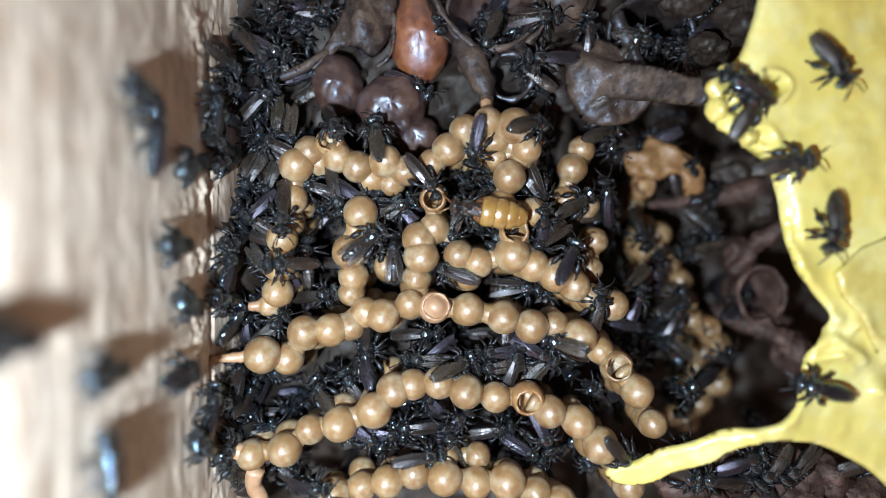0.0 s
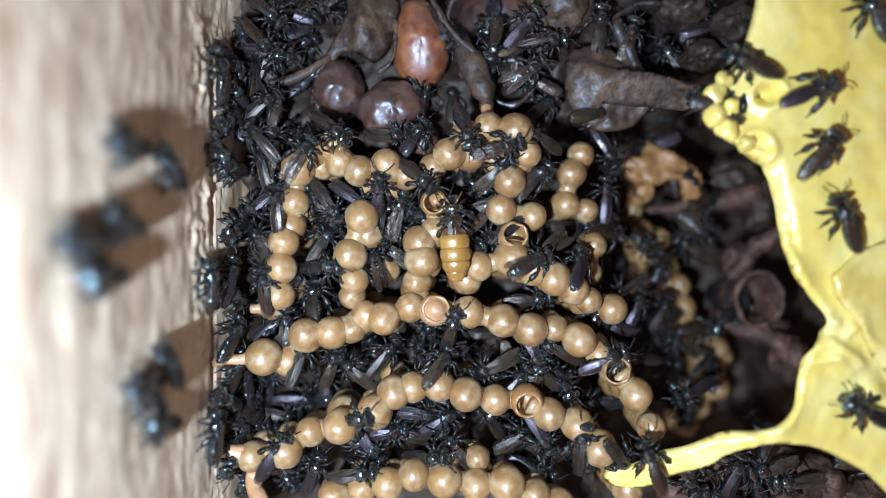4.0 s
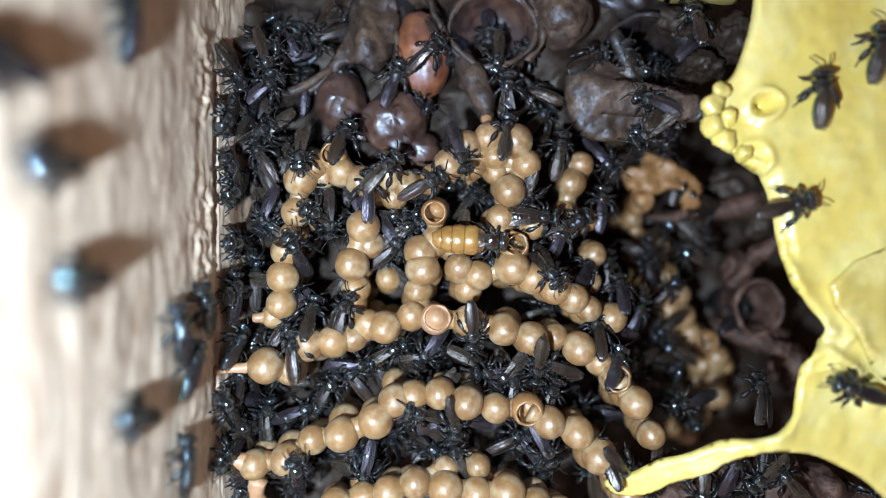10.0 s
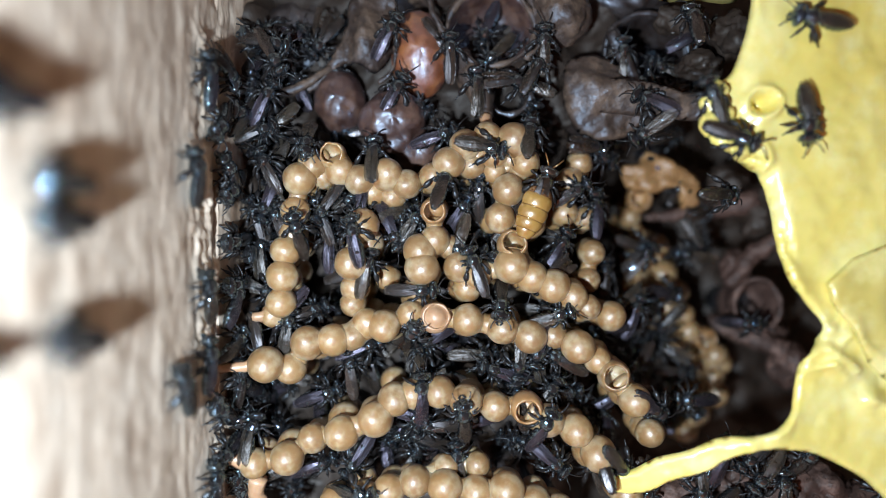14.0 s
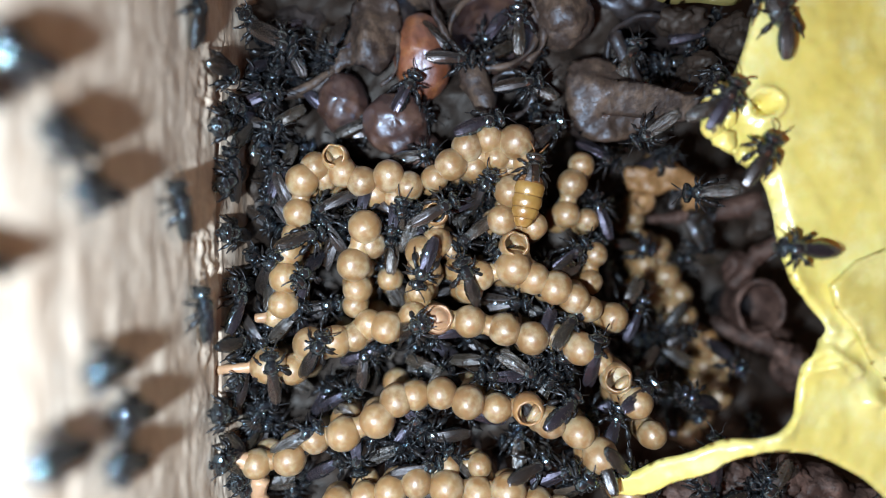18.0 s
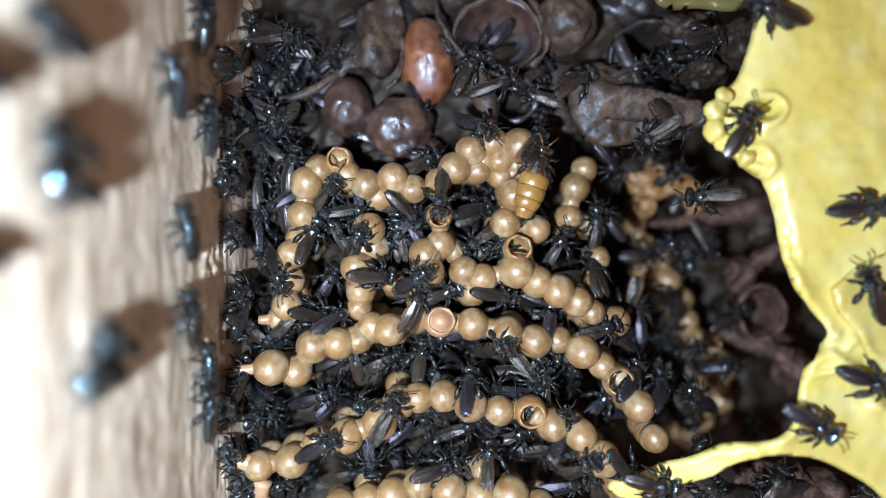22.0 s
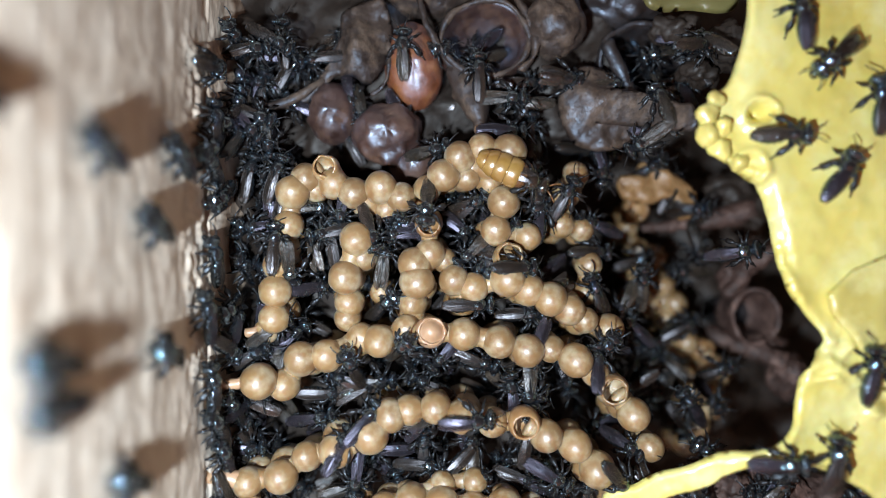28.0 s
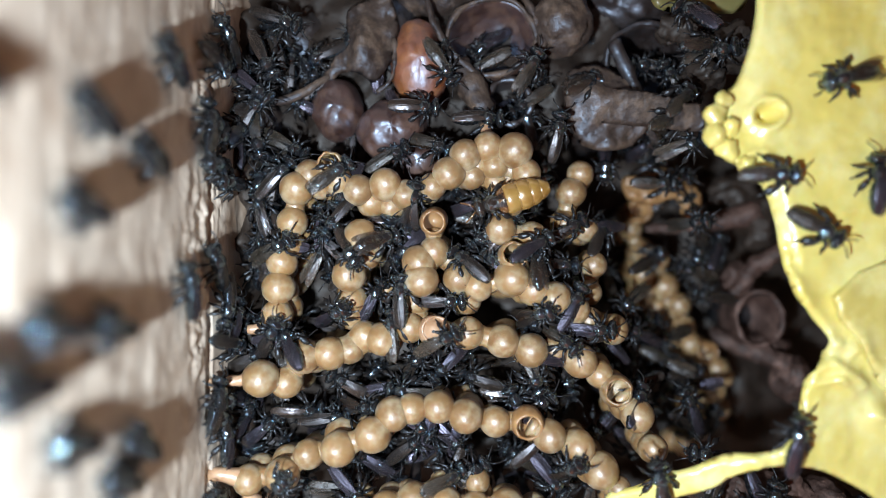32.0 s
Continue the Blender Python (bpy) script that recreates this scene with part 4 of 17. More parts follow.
def rings_mesh(bm, spans, width, height, axis, seg=18, flare=0.07):
    """Overlapping body rings along -x: each widens towards its hind edge and steps in to the next."""
    loops = []
    for x0, x1 in spans:
        for j in range(4):
            u = j / 3
            x = x0 + (x1 - x0) * u
            k = 1 - flare + 2 * flare * u if j < 3 else 1 + flare * 0.6
            loops.append([bm.verts.new((x * MM, width(x) * k * math.cos(a) * MM, (axis(x) + height(x) * k * math.sin(a)) * MM))
                          for a in (2 * math.pi * i / seg for i in range(seg))])
    for p, q in zip(loops, loops[1:]):
        for i in range(seg):
            bm.faces.new((p[i], p[(i + 1) % seg], q[(i + 1) % seg], q[i]))
    bm.faces.new(loops[0][::-1])
    bm.faces.new(loops[-1])


def bee(name, body, skin, spread=0.08, bulge=1.0, stride=0.0):
    """A small stingless bee, under 5 mm long, standing at the origin with its head along x."""
    b = new(name)
    bm = bmesh.new()
    ellipsoid(bm, (1.46, 0, 0.8), (0.38, 0.72, 0.58), 20, 14)
    ellipsoid(bm, (1.72, 0, 0.62), (0.17, 0.34, 0.26), 12, 8)
    for s in (-1, 1):
        tube(bm, smooth_line([(1.78, s * 0.24, 0.42), (1.92, s * 0.14, 0.3), (1.95, s * 0.02, 0.24)], 2), (0.11, 0.1, 0.08, 0.06, 0.04), 6)
        ellipsoid(bm, (1.42, s * 0.16, 1.36), (0.07, 0.07, 0.06), 8, 6)
    ellipsoid(bm, (1.52, 0, 1.37), (0.07, 0.07, 0.06), 8, 6)
    head = part("head", bm, BLACK, b)
    for s in (-1, 1):
        bm = bmesh.new()
        ellipsoid(bm, (1.5, s * 0.58, 0.84), (0.23, 0.18, 0.42), 12, 8)
        part("eye", bm, EYE, head)
        bm = bmesh.new()
        tube(bm, smooth_line([(1.8, s * 0.14, 0.9), (2.0, s * 0.32, 1.15), (2.4, s * (0.56 + stride * 0.2), 0.98), (2.7, s * 0.72, 0.75)], 4), [0.05] * 13, 5)
        feeler = part("antenna", bm, LEG, head)
        JOINTS[feeler.data.name] = (Vector((1.8, s * 0.14, 0.9)) * MM, s, 0.0)
    bm = bmesh.new()
    ellipsoid(bm, (0.55, 0, 0.92), (0.64, 0.57, 0.58), 20, 14)
    ellipsoid(bm, (-0.02, 0, 1.1), (0.24, 0.38, 0.22), 14, 8)
    for s in (-1, 1):
        ellipsoid(bm, (0.45, s * 0.5, 1.08), (0.2, 0.14, 0.16), 10, 7)
    part("thorax", bm, BLACK, b)
    bm = bmesh.new()
    shape = lambda x: 0.56 * bulge * max(0.1, math.sin(math.pi * min(1, 0.13 + 0.83 * (-x + 0.05) / 2.3)) ** 0.62)
    rings_mesh(bm, [(0.05, -0.35), (-0.38, -0.78), (-0.8, -1.2), (-1.22, -1.6), (-1.62, -1.95), (-1.97, -2.2)],
               shape, lambda x: 0.86 * shape(x), lambda x: 0.84 - 0.07 * x * x)
    part("abdomen", bm, body, b)
    for s in (-1, 1):
        part("wing", wing_mesh(s, spread + (0.05 * s if stride else 0), skin=skin), None, b)
        for fore, reach, hind in ((0.75 + stride * s * 0.2, 0.1, False), (-0.15 - stride * s * 0.25, 0.35, False), (-0.95 + stride * s * 0.2, 0.15, True)):
            part("leg", leg_mesh(s, fore, reach, hind), None, b)
    return b


def queen():
    """The laying queen: dark head and chest, swollen amber abdomen in banded rings, short wings."""
    q = tagged(new("queen_bee"), "queen bee with swollen glossy amber abdomen on brood cells", "bee")
    bm = bmesh.new()
    ellipsoid(bm, (2.0, 0, 0.85), (0.4, 0.68, 0.55), 18, 12)
    head = part("head", bm, BROWN, q)
    for s in (-1, 1):
        bm = bmesh.new()
        ellipsoid(bm, (2.05, s * 0.54, 0.9), (0.23, 0.18, 0.36), 12, 8)
        part("eye", bm, EYE, head)
        bm = bmesh.new()
        tube(bm, smooth_line([(2.35, s * 0.16, 0.95), (2.6, s * 0.36, 1.2), (3.15, s * 0.7, 0.85)], 4), [0.055] * 9, 5)
        part("antenna", bm, AMBER_BAND, head)
    bm = bmesh.new()
    ellipsoid(bm, (1.15, 0, 0.95), (0.68, 0.66, 0.6), 20, 14)
    ellipsoid(bm, (0.6, 0, 1.1), (0.24, 0.4, 0.24), 14, 8)
    part("thorax", bm, BROWN, q)
    spans = [(0.7, 0.2), (0.25, -0.75), (-0.68, -1.62), (-1.55, -2.35), (-2.28, -2.95)]
    width = lambda x: 1.0 * min(1.0, 0.62 + 0.55 * (0.75 - x)) * (1.0 if x > -1.1 else 1 - 0.62 * ((-1.1 - x) / 1.85) ** 2)
    for k, (x0, x1) in enumerate(spans):
        bm, rings = bmesh.new(), []
        for j in range(7):
            u = j / 6
            x = x0 + (x1 - x0) * u
            r = width(x) * (0.93 + 0.13 * math.sin(math.pi * (0.12 + 0.8 * u)))
            rings.append([bm.verts.new((x * MM, r * math.cos(a) * MM, (1.0 + 0.86 * r * math.sin(a)) * MM)) for a in (2 * math.pi * i / 20 for i in range(20))])
        for p, r in zip(rings, rings[1:]):
            for i in range(20):
                bm.faces.new((p[i], p[(i + 1) % 20], r[(i + 1) % 20], r[i]))
        bm.faces.new(rings[0][::-1])
        bm.faces.new(rings[-1])
        part("abdomen_ring", bm, AMBER_BAND if k == 0 else AMBER_SKIN, q)
        bm = bmesh.new()
        r = width(x1) * 0.985
        tube(bm, [(x1 + 0.02, r * math.cos(a), 1.0 + 0.86 * r * math.sin(a)) for a in np.linspace(0, 2 * math.pi, 25)], [0.022] * 25, 5, False)
        part("abdomen_band", bm, AMBER_BAND, q)
    for s in (-1, 1):
        w = part("wing", wing_mesh(s, 0.22, 2.3), None, q)
        w.location = (0.6 * MM, 0, 0.42 * MM)
        for fore, reach, hind in ((0.8, 0.1, False), (-0.15, 0.3, False), (-0.95, 0.2, True)):
            l = part("leg", leg_mesh(s, fore, reach, hind), None, q)
            l.location = (0.6 * MM, 0, 0)
    return q


QUEEN = queen()
BEES = [bee("worker_bee", BLACK, WING, 0.03, 1.0, 0.3), bee("worker_bee", BLACK, WING_LILAC, 0.12, 0.95, -0.4), bee("worker_bee", BROWN, WING_DUSTY, 0.06, 1.05, 0.0),
        bee("worker_bee", BROWN, WING, 0.45, 1.0, 0.5), bee("worker_bee", BLACK, WING_DUSTY, 0.2, 0.9, -0.2), bee("worker_bee", BLACK, WING_LILAC, 0.02, 1.08, 0.15)]
LABELS = ["glossy black stingless bee, smoky folded wings,", "black stingless bee, violet-sheened parted wings,",
          "brownish black stingless bee, dusty folded wings,", "brownish black stingless bee, spread wings,",
          "slim black stingless bee, dusty parted wings,", "stout black stingless bee, lilac folded wings,"]
for b, text in zip(BEES, LABELS):
    b.scale = (0.93, 0.93, 0.93)
    tagged(b, text + " on comb", "bee", "worker bees")
def worker(kind, where, last=False):
    """A worker bee of that look; the last of each look is the one that was built, the others are its copies."""
    b = BEES[kind] if last else copy_thing(BEES[kind], Matrix())
    return tagged(b, LABELS[kind] + " " + where)


def strides(rows, joint, beat, swing, luck):
    """Rows for a leg, swung to and fro about its joint as the bee crawls; for an antenna, which only feels about."""
    out, k = [], 0
    for (t0, a), (t1, b) in zip(rows, rows[1:]):
        way = (b.translation - a.translation).length / (0.5 * MM) if swing else (t1 - t0) / 0.8
        n = max(1, min(int(way), int((t1 - t0) / 0.15)))
        for i in range(n):
            k += 1
            turn = beat * (swing * (1 if k % 2 else -1) * luck.uniform(0.6, 1.1) if swing else luck.uniform(-14, 22))
            out.append((t0 + (t1 - t0) * i / n, turn))
    out.append((rows[-1][0], out[-1][1] * 0.5))
    return [(t, Matrix.Translation(joint) @ pose(0, 0, 0, 0, 0, turn) @ Matrix.Translation(-joint)) for t, turn in out]


def crawl(kind, where, rows, last=False, lively=True):
    b = worker(kind, where, last)
    walk(b, rows)
    luck = random.Random(len(rows) * 7 + kind)
    for ob in b.children_recursive if lively else ():
        if ob.data.name in JOINTS:
            walk(ob, strides(rows, *JOINTS[ob.data.name], luck))



def idle(count, where, spot, z, seed):
    """Bees that keep to the dark below the comb and hardly move."""
    luck = random.Random(seed)
    while count:
        x, y = spot(luck)
        if min(math.hypot(x - a, y - b) for a, b in SPOTS) < 1.3:
            continue
        SPOTS.append((x, y))
        h, d = luck.uniform(0, 360), z + luck.uniform(-0.6, 0.6)
        rows = [(0, at(x, y, d, h, luck.uniform(-25, 25), luck.uniform(-15, 15)))]
        for t in (7 + luck.uniform(-3, 3), 15 + luck.uniform(-3, 3), 24 + luck.uniform(-3, 3), 32):
            h += luck.uniform(-50, 50)
            rows.append((t, at(x + luck.uniform(-0.5, 0.5), y + luck.uniform(-0.5, 0.5), d, h, luck.uniform(-25, 25), luck.uniform(-15, 15))))
        crawl(luck.choice((0, 0, 2, 4, 5)), where, rows, lively=False)
        count -= 1


def motions():
    """Where the creatures crawl, row by row: seconds, then x, y, z in mm and the heading."""
    idle(44, "low among brood cells", lambda luck: (luck.uniform(-13.5, 13), luck.uniform(-18, 8)), -4.6, 3)
    idle(16, "deep in the dark gap", lambda luck: (luck.uniform(13, 23), luck.uniform(-14, 8)), -9.0, 4)
    idle(5, "in the dark gap", lambda luck: (luck.uniform(13, 20.5), luck.uniform(-13, -3)), -5.2, 6)
    idle(12, "between storage pots", lambda luck: (luck.uniform(-14, 8), luck.uniform(8.5, 19)), -3.9, 5)
    walk(QUEEN, [(0, at(3.0, 2.0, 0.3, 170)), (1, at(0.9, 1.4, 0.3, 162)), (1.5, at(0.3, 1.4, 0.3, 150)), (2, at(0.2, 1.1, 0.6, 128)), (2.5, at(0.6, 0.4, 0.6, 116)), (3.5, at(0.9, 0.4, 0.5, 100)), (5.5, at(1.0, 0.7, 0.3, 82)), (6, at(1.0, 1.2, 0.3, 82)), (7, at(1.9, 1.2, 0.3, 30)), (8, at(1.7, 1.9, 0.3, -5)), (9, at(1.6, 1.7, 0.3, 0)), (10, at(2.3, 0.9, 0.3, -3)), (11, at(2.8, 1.1, 0.3, 10)), (12, at(4.2, 2.4, 0.3, 45)), (13, at(5.9, 3.2, 0.3, 5)), (14, at(6.8, 3.7, 0.3, 68)), (14.5, at(6.7, 3.6, 0.3, 60)), (18, at(6.1, 4.7, 0.3, 78)), (19, at(6.1, 4.2, 0.3, 45)), (20, at(6.4, 4.3, 0.3, 35)), (21, at(5.8, 4.4, 0.3, 78)), (22, at(6.2, 5.5, 0.3, 72)), (23, at(5.9, 6.5, 0.7, 80)), (25, at(5.5, 6.0, 0.7, 65)), (26.3, at(5.9, 6.6, 0.3, 25)), (27.5, at(5.7, 6.2, 0.4, -20)), (28, at(5.6, 6.2, 0.5, -25)), (29, at(4.9, 5.9, 0.9, -95)), (30, at(4.1, 4.5, 0.5, -125)), (31, at(4.7, 4.3, 0.3, -160)), (32, at(4.6, 4.4, 0.3, -163))])
    crawl(2, "on yellow wax", [(0, at(24.0, 10.8, 5.3, -55)), (1, at(23.2, 12.0, 5.3, -130)), (2, at(25.6, 13.5, 5.3, -100)), (2.5, at(26.1, 13.6, 5.3, -155, 7, -6)), (3, at(26.7, 13.8, 5.3, -210)), (6, at(26.9, 14.6, 5.3, -270)), (7, at(26.9, 12.1, 5.3, -330)), (7.5, at(26.5, 12.6, 5.3, -262, -6, 12)), (8, at(26.0, 13.1, 5.3, -195)), (8.5, at(26.7, 13.3, 5.3, -238, -9, -1)), (9, at(27.3, 13.5, 5.3, -280)), (10, at(27.4, 12.6, 5.3, -280)), (11, at(26.8, 12.3, 5.3, -250)), (12, at(26.8, 13.0, 5.3, -280)), (13, at(26.5, 14.4, 5.3, -250)), (14, at(23.8, 14.5, 5.3, -190)), (17, at(34.7, 15.0, 5.3, -190)), (18, at(20.5, 15.8, 5.3, -235)), (19, at(20.4, 16.0, 5.3, -214)), (20, at(20.7, 16.5, 5.3, -226)), (21, at(20.5, 16.5, 5.3, -236)), (22, at(20.5, 16.0, 5.3, -229)), (23, at(20.1, 16.2, 0.6, -223, -37, 4)), (24, at(20.8, 16.7, -6.1, -223, -30, 0)), (25, at(20.8, 16.7, -6.1, -223, -30, 0)), (28, at(19.6, 14.8, 0.6, -229, -47, 5)), (29, at(19.0, 14.0, -2.6, -195, -38, 13)), (29.5, at(19.5, 14.8, -1.0, -258, -11, 16)), (30, at(19.9, 15.6, 0.6, -320, 30, 11)), (31, at(20.6, 16.1, -6.1, -320, -30, 0)), (32, at(19.4, 14.8, 0.6, -355, 38, 12))])
    crawl(2, "on yellow wax", [(0, at(24.1, 0.8, 5.3, -95)), (1, at(24.2, 0.1, 5.3, -95)), (2, at(23.5, 2.9, 5.3, -50)), (3, at(22.4, 5.4, 5.3, 10)), (6, at(27.1, 5.7, 5.3, 80)), (7, at(24.1, 4.3, 5.3, 40)), (8, at(26.5, 7.1, 5.3, 40)), (9, at(24.5, 8.4, 5.3, 75)), (10, at(23.8, 9.8, 5.3, 88)), (11, at(23.8, 8.4, 5.3, 80)), (11.5, at(23.5, 8.6, 5.3, 40, -8, -6)), (12, at(23.3, 8.8, 5.3, 0)), (13, at(23.4, 9.5, 5.3, 5)), (13.5, at(23.2, 9.0, 5.3, -40, -10, 10)), (14, at(23.0, 8.4, 5.3, -85)), (17, at(33.3, 9.1, 5.3, -85)), (25, at(33.3, 9.1, 5.3, -85)), (26.5, at(27.5, 8.5, 5.3, -42, 1, -11)), (28, at(21.8, 7.9, 5.3, 0)), (29, at(21.0, 7.5, 5.3, -5)), (30, at(19.7, 5.8, 5.1, 30)), (31, at(17.2, 5.5, 1.0, 30, -35, 0)), (32, at(20.5, 5.5, 5.3, 0))])
    crawl(5, "on yellow wax", [(0, at(23.4, -9.2, 5.3, 165)), (1, at(23.7, -9.1, 5.3, 170)), (1.333, at(24.2, -9.1, 5.3, 112, -7, -15)), (1.667, at(24.7, -9.1, 5.3, 53, -7, 2)), (2, at(25.2, -9.1, 5.3, -5)), (2.333, at(25.5, -9.5, 5.3, 53, -1, 7)), (2.667, at(25.8, -9.9, 5.3, 112, -10, 12)), (3, at(26.2, -10.2, 5.3, 170)), (6, at(26.7, -10.6, 5.3, 100)), (7, at(25.6, -8.7, 5.3, 165)), (8, at(25.4, -8.4, 5.3, 170)), (9, at(24.9, -8.5, 5.3, 165)), (10, at(26.0, -8.6, 5.3, 160)), (11, at(25.5, -8.4, 5.3, 150)), (12, at(25.9, -8.7, 5.3, 170)), (13, at(24.1, -8.6, 5.3, 170)), (14, at(34.9, -7.7, 5.3, 170)), (20, at(34.9, -7.7, 5.3, 170)), (21, at(26.7, -8.1, 5.3, 170)), (21.33, at(26.7, -8.0, 5.3, 227, 12, 9)), (21.67, at(26.6, -7.9, 5.3, 283, 6, 13)), (22, at(26.5, -7.8, 5.3, 340)), (22.5, at(26.7, -8.0, 5.3, 395, -10, -1)), (23, at(26.8, -8.1, 5.3, 450)), (24, at(26.2, -7.4, 5.3, 420)), (24.5, at(26.3, -7.3, 5.3, 460, -10, 10)), (25, at(26.3, -7.1, 5.3, 500)), (28, at(26.9, -6.9, 5.3, 440)), (29, at(34.9, -6.0, 5.3, 440)), (32, at(34.9, -6.0, 5.3, 440))])
    crawl(2, "on yellow wax", [(0, at(19.1, 8.0, 4.9, 60)), (1, at(19.0, 8.0, 4.9, 50)), (1.5, at(19.0, 8.1, 4.9, 110, 1, -14)), (2, at(19.0, 8.2, 4.9, 170)), (3, at(18.8, 8.8, 4.8, 150)), (6, at(15.1, 8.6, 1.0, 150, -35, 0)), (7, at(15.1, 8.6, 1.0, 150, -35, 0)), (8, at(19.5, 8.9, 5.0, 215)), (9, at(14.9, 8.7, 1.0, 215, -35, 0)), (28, at(14.9, 8.7, 1.0, 215, -35, 0)), (29, at(21.4, 11.1, 5.3, 200)), (30, at(15.9, 10.9, 1.0, 200, -35, 0)), (30.33, at(17.4, 11.0, 2.4, 148, -19, 10)), (30.67, at(19.0, 11.1, 3.9, 97, -16, -14)), (31, at(20.5, 11.2, 5.3, 45)), (32, at(16.2, 10.9, 1.0, 45, -35, 0))])
    crawl(2, "on yellow wax", [(0, at(21.2, 4.6, 5.3, 10)), (1, at(21.5, 5.8, 5.3, 0)), (2, at(21.1, 9.7, 5.3, 0)), (3, at(19.9, 9.1, 5.1, 0)), (6, at(15.0, 8.9, 1.0, 0, -35, 0)), (8, at(15.0, 8.9, 1.0, 0, -35, 0)), (9, at(18.0, 9.6, 4.5, 40)), (10, at(14.9, 9.4, 1.0, 40, -35, 0)), (10.5, at(16.3, 9.4, 2.7, -10, -7, -16)), (11, at(17.8, 9.5, 4.5, -60)), (11.33, at(17.8, 9.6, 4.4, -7, 8, 17)), (11.67, at(17.7, 9.6, 4.4, 47, 6, 16)), (12, at(17.7, 9.7, 4.4, 100)), (12.33, at(17.6, 9.6, 4.4, 40, 1, -10)), (12.67, at(17.6, 9.5, 4.4, -20, -1, 9)), (13, at(17.6, 9.4, 4.4, -80)), (13.33, at(17.6, 9.4, 4.4, -137, 6, -4)), (13.67, at(17.6, 9.5, 4.4, -193, 11, -17)), (14, at(17.6, 9.6, 4.4, -250)), (15.5, at(17.9, 9.0, 4.5, -290, -0, -17)), (17, at(18.3, 8.5, 4.6, -330)), (18, at(17.6, 9.4, 4.4, -340)), (19, at(15.1, 9.2, 1.0, -340, -35, 0)), (20, at(18.9, 11.0, 4.8, -360)), (21, at(17.9, 10.0, 4.5, -390)), (22, at(15.1, 9.7, 1.0, -390, -35, 0)), (22.5, at(16.4, 9.6, 2.7, -330, -21, 18)), (23, at(17.8, 9.6, 4.4, -270)), (25, at(18.2, 10.9, 4.6, -260)), (28, at(15.7, 10.6, 1.0, -260, -35, 0)), (30, at(15.7, 10.6, 1.0, -260, -35, 0)), (30.5, at(17.2, 10.3, 2.9, -300, -27, 17)), (31, at(18.6, 9.9, 4.7, -340)), (32, at(15.2, 9.6, 1.0, -340, -35, 0))])
    crawl(3, "in the dark gap", [(0, at(18.0, 12.4, -3.0, 100, -20, 7)), (1, at(17.0, 7.8, -8.9, 150, -11, -1)), (2, at(17.1, 7.6, -8.9, 150, 5, -15)), (2.5, at(17.1, 7.5, -8.9, 105, -5, -15)), (3, at(17.2, 7.3, -8.9, 60, 8, 15)), (7, at(17.4, 7.7, -10.1, 60, -30, 0)), (8, at(20.5, 3.6, -8.9, 20, 10, 9)), (9, at(17.7, 1.1, -8.9, 30, 2, -16)), (10, at(18.0, 1.6, -10.1, 30, -30, 0)), (12, at(18.0, 1.6, -10.1, 30, -30, 0)), (13, at(19.9, -1.8, -8.4, 20, -16, 9)), (14, at(16.7, -0.7, -8.4, 45, 6, -17)), (17, at(17.0, -0.2, -10.1, 45, -30, 0)), (18, at(13.6, -2.4, -8.6, 85, -38, -15)), (19, at(12.9, -2.5, -8.6, 95, -16, -14)), (20, at(11.1, -2.0, -2.2, 100, -23, -1)), (21, at(10.8, -2.6, -2.0, 110, -20, -13)), (22, at(10.9, -1.5, -2.5, 100, -31, 10)), (23, at(13.2, -0.5, -8.9, 90, -10, -12)), (24, at(12.4, 0.1, -7.0, 60, -40, 16)), (25, at(11.4, -0.9, -2.8, 90, -31, 0)), (28, at(11.5, -2.2, -2.8, 110, 13, 17)), (29, at(11.1, -2.5, -2.6, 110, 16, 4)), (30, at(11.7, -1.4, -2.8, 60, -38, -8)), (31, at(12.4, -3.4, -2.5, 60, -30, -14)), (32, at(13.7, -1.1, -8.9, 100, 3, -7))])
    crawl(0, "on yellow wax", [(0, at(18.9, 9.5, 4.8, 150)), (0.5, at(19.4, 11.6, 5.0, 85, -5, -2)), (1, at(19.9, 13.7, 5.1, 20)), (2, at(21.0, 14.7, 5.3, 30)), (2.5, at(19.8, 12.6, 5.0, 95, -7, 3)), (3, at(18.7, 10.4, 4.7, 160)), (6, at(21.4, 14.4, 5.3, 150)), (7, at(20.7, 14.7, 5.3, 210)), (8, at(21.6, 15.2, 5.3, 180)), (8.5, at(21.7, 15.1, 5.3, 135, -10, -17)), (9, at(21.9, 15.1, 5.3, 90)), (10, at(17.6, 15.4, 1.0, 90, -35, 0)), (14, at(17.6, 15.4, 1.0, 90, -35, 0)), (17, at(22.1, 13.7, 5.3, 100)), (18, at(21.5, 14.2, 5.3, 95)), (19, at(21.6, 14.5, 5.3, 130)), (20, at(17.6, 14.8, 1.0, 130, -35, 0)), (21, at(21.0, 15.2, 5.3, 130)), (22, at(20.9, 15.5, 5.3, 160)), (23, at(22.3, 15.0, 5.3, 170)), (23.5, at(22.3, 14.0, 5.3, 222, -9, -15)), (24, at(22.4, 12.9, 5.3, 275)), (24.5, at(21.8, 13.7, 5.3, 322, 9, 0)), (25, at(21.2, 14.5, 5.3, 370)), (28, at(17.5, 14.8, 1.0, 370, -35, 0)), (32, at(17.5, 14.8, 1.0, 370, -35, 0))])
